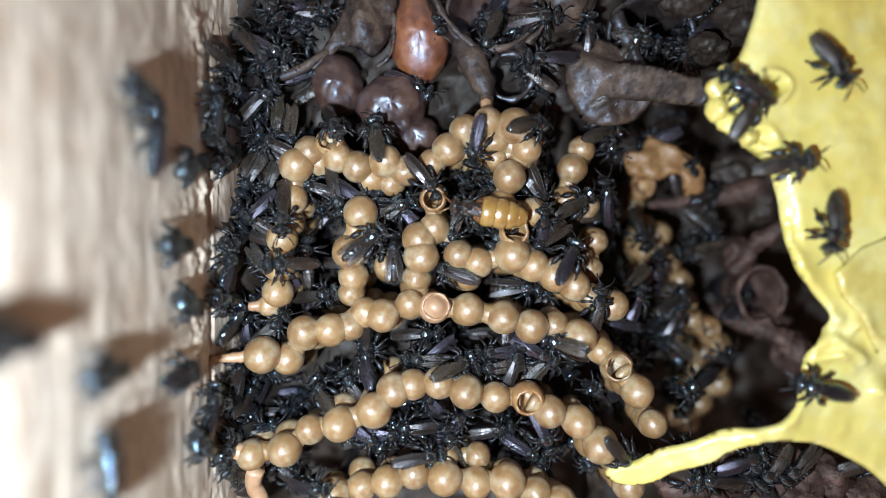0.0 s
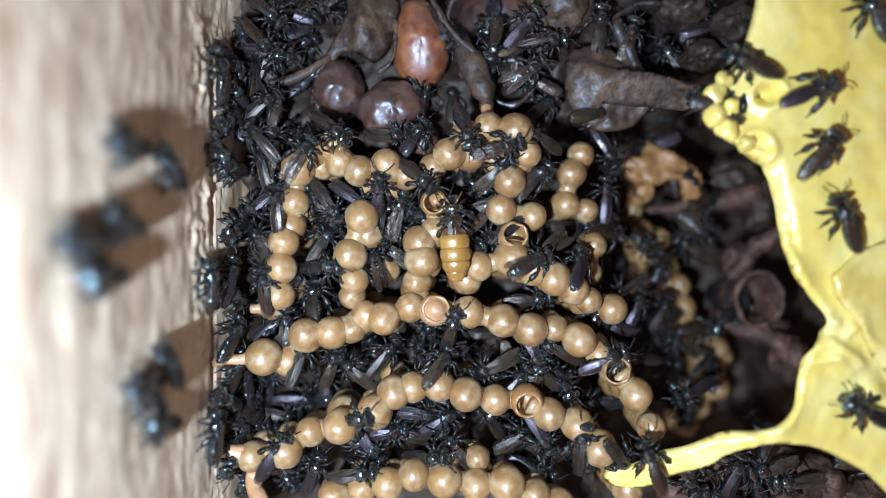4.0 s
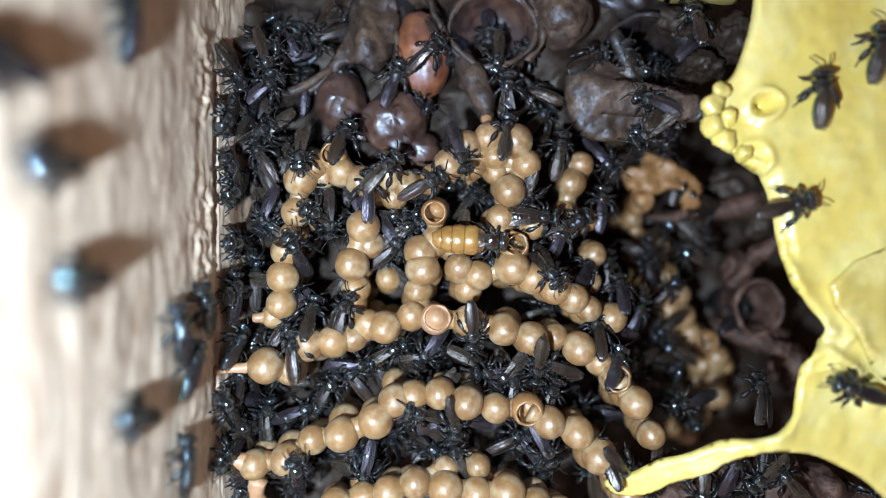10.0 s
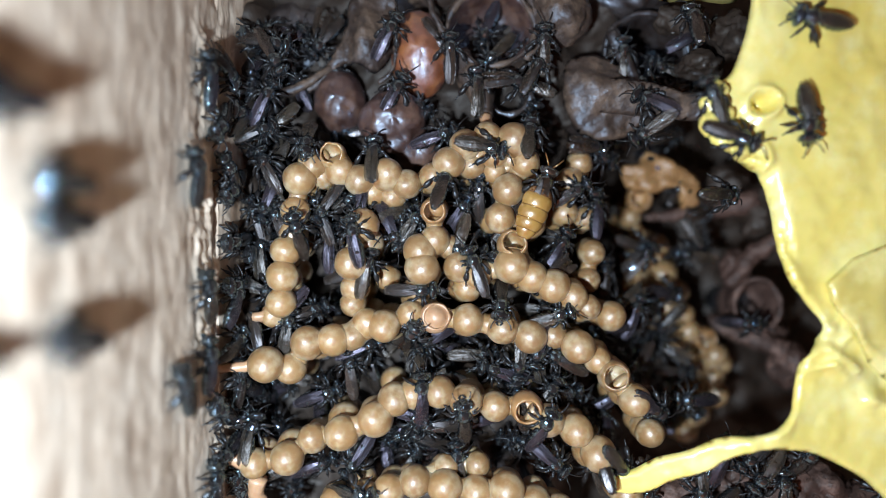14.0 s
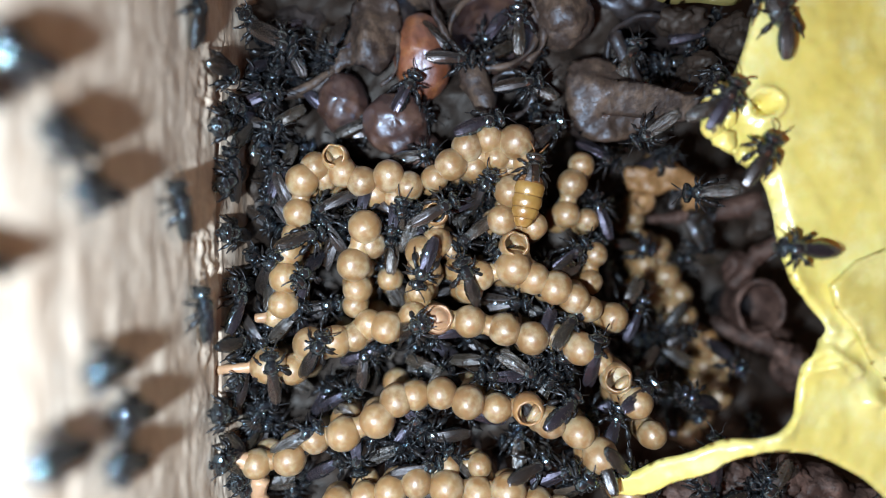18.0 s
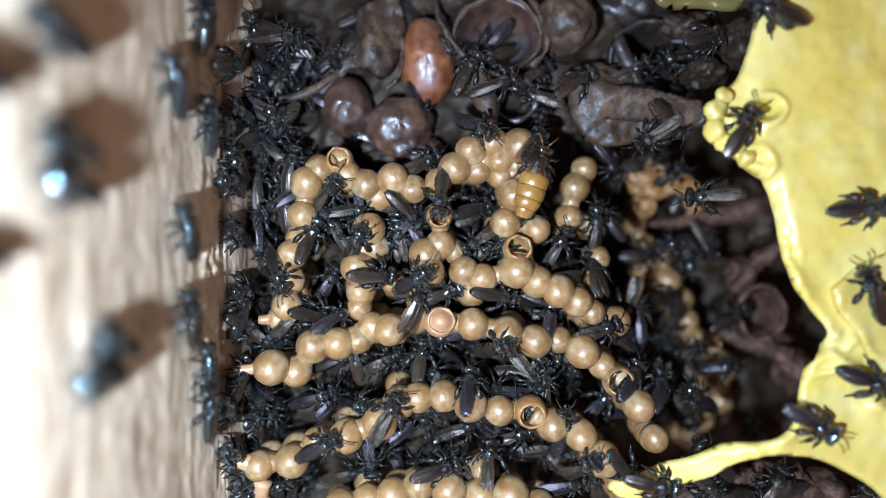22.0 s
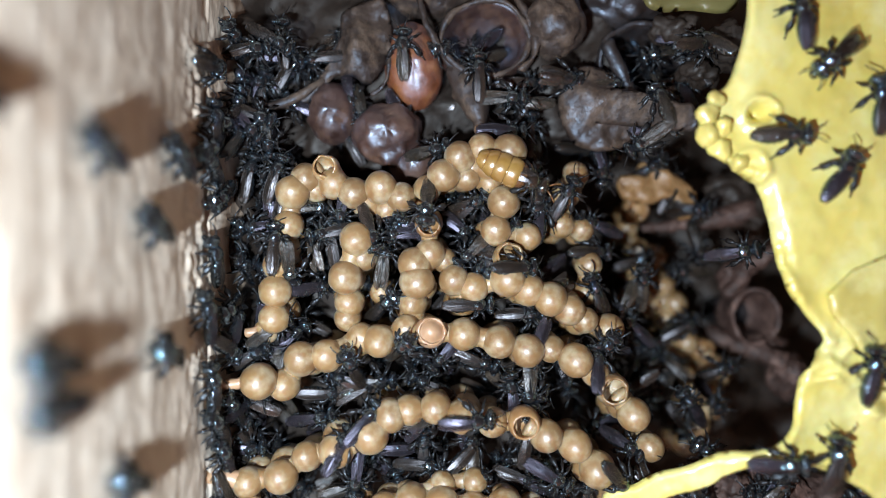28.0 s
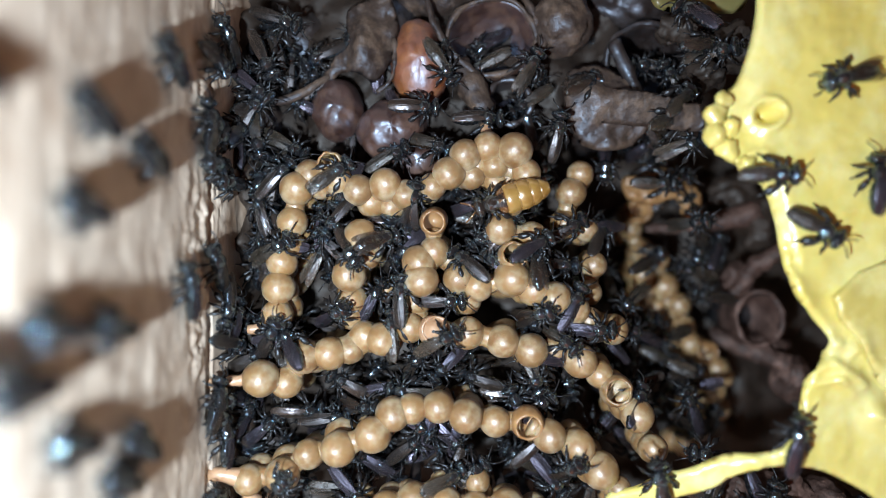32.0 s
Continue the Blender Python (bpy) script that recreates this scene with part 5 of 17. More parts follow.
    crawl(2, "on storage pots", [(0, at(12.7, 10.8, -3.3, 30, 4, 10)), (1, at(13.8, 11.6, -3.3, 60, -8, 16)), (2, at(14.3, 10.8, -3.4, 90, 12, -1)), (3, at(16.1, 11.3, -3.3, 20, -0, 7)), (6, at(15.7, 10.6, -6.5, 20, -30, 0)), (7, at(15.7, 10.6, -6.5, 20, -30, 0)), (7.5, at(15.6, 12.0, -4.9, -20, -9, -11)), (8, at(15.5, 13.4, -3.3, -60, 8, -3)), (9, at(14.8, 14.1, -3.3, -30, -6, 13)), (10, at(14.8, 13.7, -3.3, 0, 9, 13)), (11, at(14.6, 14.5, -3.3, 0, -4, 15)), (12, at(15.7, 13.6, -3.3, 0, 7, 17)), (13, at(15.8, 13.5, -3.3, 0, 6, 18)), (14, at(14.5, 12.5, -3.3, 30, -1, 9)), (17, at(12.9, 15.2, -3.3, 0, 7, 1)), (18, at(14.1, 14.6, -3.3, 60, 0, -4)), (19, at(13.7, 13.9, -6.5, 60, -30, 0)), (20, at(13.7, 13.9, -6.5, 60, -30, 0)), (21, at(14.1, 15.6, -3.3, 60, 9, -4)), (22, at(13.8, 14.9, -6.5, 60, -30, 0)), (23, at(15.4, 16.4, -3.3, 90, 6, 2)), (24, at(14.9, 15.9, -3.3, 60, 5, -7)), (25, at(14.9, 17.4, -3.3, 20, -10, 6)), (28, at(14.6, 16.7, -6.5, 20, -30, 0)), (29, at(14.6, 16.7, -6.5, 20, -30, 0)), (30, at(13.3, 17.8, -3.3, 60, -9, -5)), (31, at(11.5, 18.4, -3.2, 10, -3, -16)), (32, at(11.2, 17.7, -6.5, 10, -30, 0))])
    crawl(3, "on brood cells", [(0, at(7.1, 15.9, -1.9, 0, 10, 3)), (1, at(7.5, 14.9, -1.9, 20, 1, 6)), (2, at(7.6, 12.5, -1.9, 30, -11, -17)), (3, at(6.3, 12.7, -1.9, 90, 5, 3)), (4, at(6.2, 12.6, -1.9, 33, 3, 12)), (5, at(6.0, 12.6, -1.9, -23, -5, -12)), (6, at(5.8, 12.5, -1.9, -80, 11, -16)), (7, at(5.9, 12.8, -1.9, -70, 0, 4)), (7.5, at(6.0, 12.7, -1.9, -5, 11, -15)), (8, at(6.1, 12.6, -1.9, 60, 5, -15)), (9, at(2.5, 11.7, -1.9, 20, -1, 4)), (10, at(5.1, 11.7, -1.9, 90, 8, -16)), (11, at(4.7, 12.5, -1.9, 20, 6, -13)), (12, at(4.6, 12.1, -1.9, 0, -2, 17)), (13, at(4.8, 11.9, -1.9, 10, 8, -15)), (14, at(5.0, 12.2, -1.9, 0, -12, -17)), (17, at(6.5, 9.6, -1.9, 0, 7, -17)), (18, at(7.3, 8.8, -1.6, 40, -24, 11)), (19, at(7.0, 7.0, -0.3, 60, -30, 16)), (20, at(6.2, 7.5, 0.0, 50, -35, 12)), (21, at(6.1, 6.5, 0.3, 60, -29, 6)), (22, at(5.9, 7.5, 0.5, 60, -39, 2)), (23, at(2.2, 5.0, -0.9, 60, 45, -4)), (24, at(3.1, 5.3, -0.9, 60, 41, -12)), (25, at(2.6, 6.2, -5.7, 60, -30, 0)), (28, at(2.8, 4.5, -2.1, 30, 23, 1)), (29, at(4.6, 5.3, 0.4, 80, -22, -6)), (30, at(3.0, 4.3, -1.9, 30, 31, -11)), (31, at(2.9, 1.5, -1.9, 60, 33, 16)), (32, at(6.6, -0.5, 0.1, 90, -41, 6))])
    crawl(4, "on storage pots", [(0, at(14.6, 14.5, -3.3, -20, 1, -11)), (1, at(14.6, 14.5, -3.3, -20, 5, -10)), (1.5, at(14.4, 15.3, -3.3, 35, 3, 18)), (2, at(14.2, 16.1, -3.3, 90, -5, 6)), (3, at(12.9, 16.7, -3.3, 90, -4, 5)), (6, at(10.8, 14.3, -3.1, 40, -25, 0)), (7, at(13.5, 15.1, -3.3, 20, 7, -10)), (8, at(13.4, 13.4, -3.3, 0, -3, -10)), (9, at(13.3, 13.1, -5.7, 0, -30, 0)), (9.5, at(15.2, 11.8, -4.2, 50, -42, 6)), (10, at(17.1, 10.5, -2.6, 100, -30, 1)), (11, at(17.1, 10.7, -3.0, 100, -31, -7)), (12, at(17.1, 10.4, -5.7, 100, -30, 0)), (13, at(17.1, 10.4, -5.7, 100, -30, 0)), (14, at(18.5, 11.5, -2.6, 60, -44, 16)), (17, at(17.3, 11.2, -2.6, 110, -38, 7)), (18, at(17.3, 11.0, -5.7, 110, -30, 0)), (19, at(18.1, 12.1, -3.3, 74, -5, -12)), (21, at(18.3, 12.5, -3.3, 76, -12, -7)), (22, at(18.2, 11.8, -3.0, 72, -32, 1)), (23, at(18.0, 11.1, -3.3, 61, 3, 7)), (24, at(17.9, 12.9, -3.3, 87, 9, 11)), (25, at(15.3, 11.4, -3.3, 110, 4, 11)), (28, at(17.3, 10.4, -2.6, 100, -37, -1)), (29, at(15.6, 7.9, -5.6, 40, 10, 14)), (30, at(17.5, 5.8, -5.6, -30, -3, 13)), (30.5, at(18.8, 3.7, -5.6, 15, -2, 9)), (31, at(20.0, 1.6, -5.6, 60, -11, 3)), (32, at(19.9, 3.2, -5.1, 10, 48, -2))])
    crawl(0, "on storage pots", [(0, at(10.8, 15.1, -3.3, 90, 9, 7)), (0.3333, at(10.9, 15.2, -3.3, 32, -12, -15)), (0.6667, at(10.9, 15.2, -3.3, -27, -4, 17)), (1, at(10.9, 15.3, -3.3, -85, 4, 4)), (2, at(11.5, 15.3, -3.3, -80, 9, -5)), (2.5, at(9.4, 14.9, -2.6, -40, -8, -2)), (3, at(7.3, 14.5, -1.9, 0, 10, -12)), (6, at(9.3, 15.2, -2.1, 10, -18, -7)), (6.5, at(9.9, 16.1, -2.7, 50, -12, -15)), (7, at(10.5, 17.0, -3.3, 90, 10, -9)), (8, at(10.3, 13.1, -2.3, 20, -18, -12)), (9, at(8.7, 14.4, -2.0, 20, -11, -17)), (10, at(10.9, 14.3, -3.1, 30, -16, 0)), (11, at(9.7, 13.8, -2.2, 10, -27, -11)), (11.5, at(8.5, 13.3, -2.0, 50, -9, -17)), (12, at(7.3, 12.8, -1.9, 90, 10, -1)), (13, at(7.4, 9.5, -2.0, 80, 11, -3)), (14, at(7.1, 13.0, -1.9, 60, -11, -17)), (17, at(6.5, 12.3, -1.9, 60, 5, -0)), (18, at(5.7, 12.4, -1.9, 10, -5, 1)), (19, at(5.2, 12.3, -1.9, 10, 9, 0)), (20, at(5.9, 12.6, -1.9, 10, 0, 3)), (21, at(7.0, 11.8, -1.9, 0, 9, -17)), (22, at(3.7, 12.7, -1.9, 20, 4, 3)), (23, at(6.4, 11.6, -1.9, 0, 5, -12)), (24, at(5.6, 12.7, -1.9, 20, 8, 11)), (25, at(10.8, 9.2, -3.6, 0, -32, 16)), (28, at(10.9, 9.0, -6.4, 0, -30, 0)), (29, at(11.8, 8.4, -4.0, 20, -43, 2)), (30, at(12.0, 8.3, -6.4, 20, -30, 0)), (31, at(9.6, 10.8, -2.1, 30, -28, -11)), (32, at(8.4, 9.5, -2.0, 80, 11, 7))])
    crawl(1, "on storage pots", [(0, at(7.7, 13.1, -1.9, 180, -0, -9)), (0.3333, at(7.3, 13.3, -1.9, 120, 1, -2)), (0.6667, at(6.9, 13.5, -1.9, 60, -3, -3)), (1, at(6.5, 13.7, -1.9, 0, -1, -5)), (2, at(6.2, 14.5, -1.9, 0, -9, -0)), (3, at(6.1, 15.5, -1.9, 20, -5, 11)), (6, at(5.4, 16.2, -1.9, 90, 11, 9)), (7, at(5.1, 16.9, -1.9, 60, -4, -1)), (8, at(5.0, 17.1, -6.9, 60, -30, 0)), (9, at(0.9, 17.4, -1.9, 20, 6, -10)), (10, at(0.8, 17.6, -6.9, 20, -30, 0)), (11, at(-1.1, 17.8, -1.9, 20, 7, -16)), (12, at(-1.2, 18.0, -6.9, 20, -30, 0)), (13, at(-1.0, 14.2, -1.9, -20, 11, 2)), (13.5, at(-2.3, 15.1, -1.9, 20, 7, 4)), (14, at(-3.7, 16.0, -1.9, 60, 8, -3)), (17, at(-5.7, 16.1, -3.8, 0, 3, -11)), (18, at(-7.0, 15.9, -3.9, 40, 6, 17)), (19, at(-7.1, 16.3, -3.9, 80, -7, -0)), (20, at(-7.3, 15.7, -3.9, 60, 7, -7)), (21, at(-7.3, 15.9, -3.9, 90, -6, 10)), (22, at(-8.2, 15.4, -3.9, 40, -9, -6)), (23, at(-8.3, 15.5, -6.9, 40, -30, 0)), (24, at(-10.2, 13.5, -3.9, 40, 2, -0)), (25, at(-10.3, 13.7, -6.9, 40, -30, 0)), (30, at(-10.3, 13.7, -6.9, 40, -30, 0)), (31, at(-14.4, 9.4, -2.7, 80, -17, -1)), (32, at(-14.3, 8.5, -2.5, 90, -22, -11))])
    crawl(0, "on storage pots", [(0, at(-7.4, 7.7, -0.3, -60, 45, -16)), (2, at(-7.3, 7.5, -0.0, -90, 26, -5)), (3, at(-7.4, 7.7, -0.1, -85, 45, -9)), (4.5, at(-7.7, 7.7, -0.2, -12, -1, -15)), (6, at(-8.0, 7.7, -0.2, 60, -43, 16)), (7, at(-7.5, 7.6, -0.1, 60, -29, -15)), (8, at(-7.7, 7.7, -0.6, 0, 11, -1)), (9, at(-8.2, 8.3, -2.3, 0, -9, -5)), (10, at(-7.0, 7.7, -0.3, 70, -27, -11)), (11, at(-7.0, 11.6, -3.9, 0, 6, 16)), (11.33, at(-6.4, 11.4, -3.8, 53, -2, 9)), (11.67, at(-5.9, 11.3, -3.7, 107, -2, -14)), (12, at(-5.4, 11.1, -3.6, 160, -20, 17)), (13, at(-2.6, 10.1, -1.9, 190, 1, -17)), (14, at(-2.7, 10.4, -6.5, 190, -30, 0)), (15.5, at(-1.9, 11.4, -4.2, 230, -20, -2)), (17, at(-1.1, 12.4, -1.9, 270, -2, 8)), (18, at(-1.2, 12.7, -6.5, 270, -30, 0)), (18.33, at(-1.3, 12.4, -5.0, 320, -23, -18)), (18.67, at(-1.5, 12.1, -3.4, 370, -11, 18)), (19, at(-1.7, 11.9, -1.9, 420, -0, 7)), (20, at(-0.8, 11.3, -1.9, 370, 5, 6)), (21, at(-1.3, 11.4, -1.9, 340, 7, -17)), (22, at(-1.4, 11.8, -6.5, 340, -30, 0)), (22.33, at(-0.9, 11.8, -5.0, 287, -10, -2)), (22.67, at(-0.3, 11.9, -3.4, 233, -18, 11)), (23, at(0.2, 12.0, -1.9, 180, -9, 15)), (24, at(0.2, 12.4, -6.5, 180, -30, 0)), (28, at(0.2, 12.4, -6.5, 180, -30, 0)), (28.33, at(-0.2, 11.6, -5.0, 127, -8, 12)), (28.67, at(-0.6, 10.9, -3.4, 73, -5, -10)), (29, at(-1.0, 10.2, -1.9, 20, 2, 15)), (30, at(0.6, 11.2, -1.9, 60, 1, 7)), (31, at(-1.3, 11.3, -1.9, 60, -9, 6)), (32, at(-1.8, 11.3, -1.9, 0, -11, 0))])
    crawl(4, "on brood cells", [(0, at(-10.8, 7.6, -2.1, -90, 7, -7)), (1, at(-10.9, 7.7, -2.3, -90, 14, -8)), (2, at(-11.4, 8.1, -6.5, -90, -30, 0)), (2.5, at(-10.5, 7.1, -2.9, -35, -26, 7)), (3, at(-9.6, 6.1, 0.6, 20, -4, 10)), (4.5, at(-9.9, 6.0, 0.6, 70, -13, 8)), (6, at(-10.2, 5.9, 0.5, 120, -33, 1)), (7, at(-8.9, 6.2, -0.0, 90, 6, -2)), (7.5, at(-9.9, 6.8, -1.1, 45, 4, -4)), (8, at(-10.9, 7.3, -2.2, 0, 3, -10)), (8.5, at(-10.4, 6.7, -0.8, -48, 25, -4)), (9, at(-9.9, 6.1, 0.6, -95, 29, -15)), (11, at(-9.7, 7.4, -0.3, -80, 30, 13)), (12, at(-9.1, 6.9, 0.1, -95, 43, -5)), (13, at(-8.9, 7.6, -0.4, -95, 48, 3)), (14, at(-9.6, 7.5, -0.3, -90, 44, -12)), (17, at(-10.0, 7.8, -6.5, -90, -30, 0)), (21, at(-10.0, 7.8, -6.5, -90, -30, 0)), (21.5, at(-9.1, 6.2, -3.6, -22, 15, -2)), (22, at(-8.1, 4.6, -0.6, 45, 29, -16)), (23, at(-7.4, 4.3, -0.6, 90, 28, -18)), (24, at(-7.9, 4.7, -6.5, 90, -30, 0)), (25, at(-7.8, 1.2, -2.3, 90, 7, 11)), (28, at(-8.7, 1.7, -2.3, 100, -6, -7)), (29, at(-8.4, 1.7, -2.3, 90, 10, -10)), (30, at(-8.7, 1.2, -2.3, 90, 10, 12)), (31, at(-8.9, -0.1, -2.3, 40, -2, -2)), (32, at(-8.7, 0.3, -2.3, 60, -2, -5))])
    crawl(4, "on brood cells", [(0, at(-4.4, 6.8, -0.1, 100, -33, 6)), (1, at(-4.8, 7.3, -2.1, 60, -6, -14)), (2, at(-5.2, 7.4, -2.2, 10, -19, 1)), (3, at(-4.9, 7.7, -2.3, 0, 7, 18)), (6, at(-0.6, 8.4, -2.1, 0, 25, -15)), (7, at(-1.7, 7.3, -2.1, 0, 22, -10)), (8, at(-3.4, 7.7, -2.3, 0, -2, -15)), (9, at(-4.9, 6.8, -1.9, 60, -43, -3)), (10, at(-4.0, 5.6, 0.5, 45, -5, -8)), (11, at(-4.8, 6.0, -6.5, 45, -30, 0)), (12, at(-6.0, 7.4, -2.0, 60, -41, 7)), (13, at(-5.3, 6.6, -0.4, 0, -1, -15)), (13.5, at(-5.1, 6.5, -0.5, 45, -24, 14)), (14, at(-4.8, 6.5, -0.6, 90, -28, -0)), (17, at(-3.7, 4.7, 0.4, 90, 33, 7)), (18, at(-4.4, 5.1, -6.5, 90, -30, 0)), (19, at(-5.6, 5.6, 0.0, 60, -33, -4)), (20, at(-3.5, 5.3, 0.3, 60, 3, 6)), (21, at(-2.2, 6.6, -1.9, 90, -21, 3)), (22, at(-2.1, 6.8, -1.9, 30, -23, 12)), (23, at(-3.9, 7.4, -2.3, 0, -6, 5)), (24, at(-5.1, 7.0, -2.0, -20, 31, -12)), (25, at(-5.4, 7.1, -2.1, 0, -24, -4)), (28, at(-9.0, 4.0, -2.0, 0, -15, -17)), (29, at(-8.2, 5.8, 0.1, 60, 40, 16)), (30, at(-8.5, 6.9, 0.4, 0, 6, 4)), (31, at(-7.0, 6.3, 0.2, 0, -29, -16)), (32, at(-7.7, 6.1, 0.1, 40, -22, 8))])
    crawl(0, "on brood cells", [(0, at(-1.1, 4.3, 0.1, -50, -8, 0)), (1, at(-0.5, 4.2, 0.6, -100, 9, -18)), (2, at(-0.7, 3.8, 0.2, -120, 9, -1)), (3, at(-0.9, 4.6, 0.3, -90, 4, 1)), (4, at(-1.4, 4.5, 0.1, -37, 18, -4)), (5, at(-1.9, 4.4, -0.0, 17, 15, 1)), (6, at(-2.4, 4.4, -0.2, 70, 10, 15)), (7, at(-2.4, 4.2, -0.2, 60, 27, 3)), (8, at(-1.7, 4.6, -0.1, 60, 27, -18)), (9, at(-2.3, 4.5, 0.2, 20, 19, -16)), (10, at(-1.2, 4.9, 0.4, 30, -0, 10)), (10.5, at(-0.8, 4.6, 0.5, -32, 5, -6)), (11, at(-0.4, 4.4, 0.5, -95, 5, -1)), (13, at(0.0, 3.9, 0.5, -95, 35, -6)), (13.33, at(0.0, 4.0, 0.5, -40, -9, 2)), (13.67, at(0.0, 4.1, 0.6, 15, -3, 14)), (14, at(0.0, 4.2, 0.6, 70, -38, -3)), (17, at(0.3, 3.1, -0.2, 80, -35, 11)), (18, at(-0.5, 3.1, 0.3, 30, -8, 10)), (19, at(-1.2, 1.0, 1.1, 60, -11, 12)), (20, at(-1.6, 2.2, -1.9, 0, 41, 0)), (21, at(-2.2, 1.8, -1.9, -50, 41, -13)), (22, at(-3.2, 3.4, -1.0, -45, -25, -10)), (23, at(-3.3, 5.4, 0.5, -50, 13, -12)), (24, at(-2.4, 4.4, -6.6, -50, -30, 0)), (25, at(-2.4, 4.4, -6.6, -50, -30, 0)), (28, at(-4.6, 2.4, -0.7, -70, 8, -4)), (29, at(-4.4, 1.5, 0.2, -20, -34, 0)), (30, at(-3.4, 0.5, -6.6, -20, -30, 0)), (31, at(-6.4, -0.1, 0.2, -20, 25, -11)), (32, at(-6.2, 0.7, 0.2, -60, 31, -4))])
    crawl(5, "on brood cells", [(0, at(2.7, 6.8, 0.2, -100, -23, 16)), (1, at(2.0, 7.0, 0.8, -80, -14, 9)), (2, at(2.4, 7.2, 0.5, -70, -1, -1)), (3, at(1.8, 7.4, 0.7, -70, 21, -1)), (6, at(1.7, 7.8, 0.5, -80, 20, -7)), (6.5, at(2.0, 7.9, 0.6, -10, 3, -17)), (7, at(2.3, 8.1, 0.7, 60, -33, 3)), (8, at(2.5, 6.6, 0.1, 60, 17, 16)), (8.5, at(1.6, 6.9, 0.3, -12, 22, -7)), (9, at(0.8, 7.2, 0.5, -85, 27, -4)), (10, at(1.3, 7.2, 0.5, -70, -0, 4)), (11, at(1.3, 7.1, 0.4, -40, 20, -14)), (11.5, at(0.3, 7.8, -0.9, 0, 14, -14)), (12, at(-0.7, 8.5, -2.2, 40, -1, 16)), (13, at(-0.8, 7.7, -2.3, 40, -4, 7)), (14, at(-0.2, 8.6, -2.3, 20, 4, 6)), (17, at(1.5, 9.3, -2.0, 20, 7, -2)), (18, at(2.7, 8.9, 0.1, 20, -11, -13)), (19, at(2.4, 8.9, -6.1, 20, -30, 0)), (20, at(2.4, 7.6, 0.6, -40, -4, -14)), (21, at(2.3, 7.5, 0.6, -50, -9, -1)), (22, at(2.4, 9.0, 0.1, -30, 28, -2)), (23, at(2.2, 8.9, -0.4, 10, 40, -9)), (24, at(1.8, 8.4, 0.6, 20, 22, 0)), (25, at(2.0, 8.2, 0.7, 0, 19, 1)), (28, at(4.9, 9.7, -1.9, 0, -11, 2)), (29, at(8.3, 9.6, -2.0, 20, -2, 16)), (30, at(8.0, 11.8, -1.9, 60, 1, 1)), (31, at(5.8, 12.4, -1.9, 20, -7, -15)), (32, at(5.6, 12.3, -6.1, 20, -30, 0))])
    crawl(5, "on brood cells", [(0, at(-4.2, 2.1, -2.2, 95, 1, -5)), (1, at(-4.3, 2.2, -1.2, 90, -25, 14)), (2, at(-3.6, 2.4, -2.1, 90, 16, -3)), (3, at(-3.6, 2.9, -1.2, 80, 28, -5)), (6, at(-6.2, 5.0, -0.2, 90, 10, 7)), (7, at(-5.1, 4.4, 0.1, 120, 39, 2)), (7.333, at(-5.3, 3.8, 0.4, 170, 22, 10)), (7.667, at(-5.4, 3.2, 0.6, 220, 17, 7)), (8, at(-5.5, 2.6, 0.9, 270, 24, -11)), (9, at(-5.5, 3.2, -6.9, 270, -30, 0)), (11, at(-5.5, 3.2, -6.9, 270, -30, 0)), (11.5, at(-5.7, 2.7, -3.3, 330, 7, -15)), (12, at(-5.9, 2.2, 0.4, 390, 17, 6)), (13, at(-6.4, 2.0, 0.3, 390, 27, 9)), (14, at(-5.8, 1.0, 0.9, 460, -1, -12)), (15.5, at(-3.6, 0.3, 1.1, 520, 18, -16)), (17, at(-1.3, -0.5, 1.3, 580, 17, -12)), (18, at(-1.3, -0.8, 1.3, 610, -4, -7)), (19, at(-2.0, -1.2, 1.0, 590, -34, 5)), (20, at(-1.9, -0.6, -6.9, 590, -30, 0)), (21, at(-1.9, -0.6, -6.9, 590, -30, 0)), (21.33, at(-1.9, -0.8, -4.3, 643, -4, -9)), (21.67, at(-1.9, -1.1, -1.6, 697, 4, 15)), (22, at(-1.9, -1.4, 1.1, 750, 37, 5)), (23, at(-3.8, -3.7, -0.1, 820, -31, 6)), (23.5, at(-4.7, -3.0, -0.3, 780, -24, -4)), (24, at(-5.6, -2.3, -0.6, 740, -22, -14)), (25, at(-6.4, -1.5, 0.5, 760, 28, -16)), (28, at(-6.4, -0.9, -6.9, 760, -30, 0)), (29, at(-6.7, -0.8, 0.4, 730, 31, -12)), (30, at(-6.0, -1.2, 0.3, 725, -23, -6)), (31, at(-4.0, -2.9, -1.7, 780, -9, -13)), (32, at(-4.8, -2.5, -1.7, 780, 3, -0))])
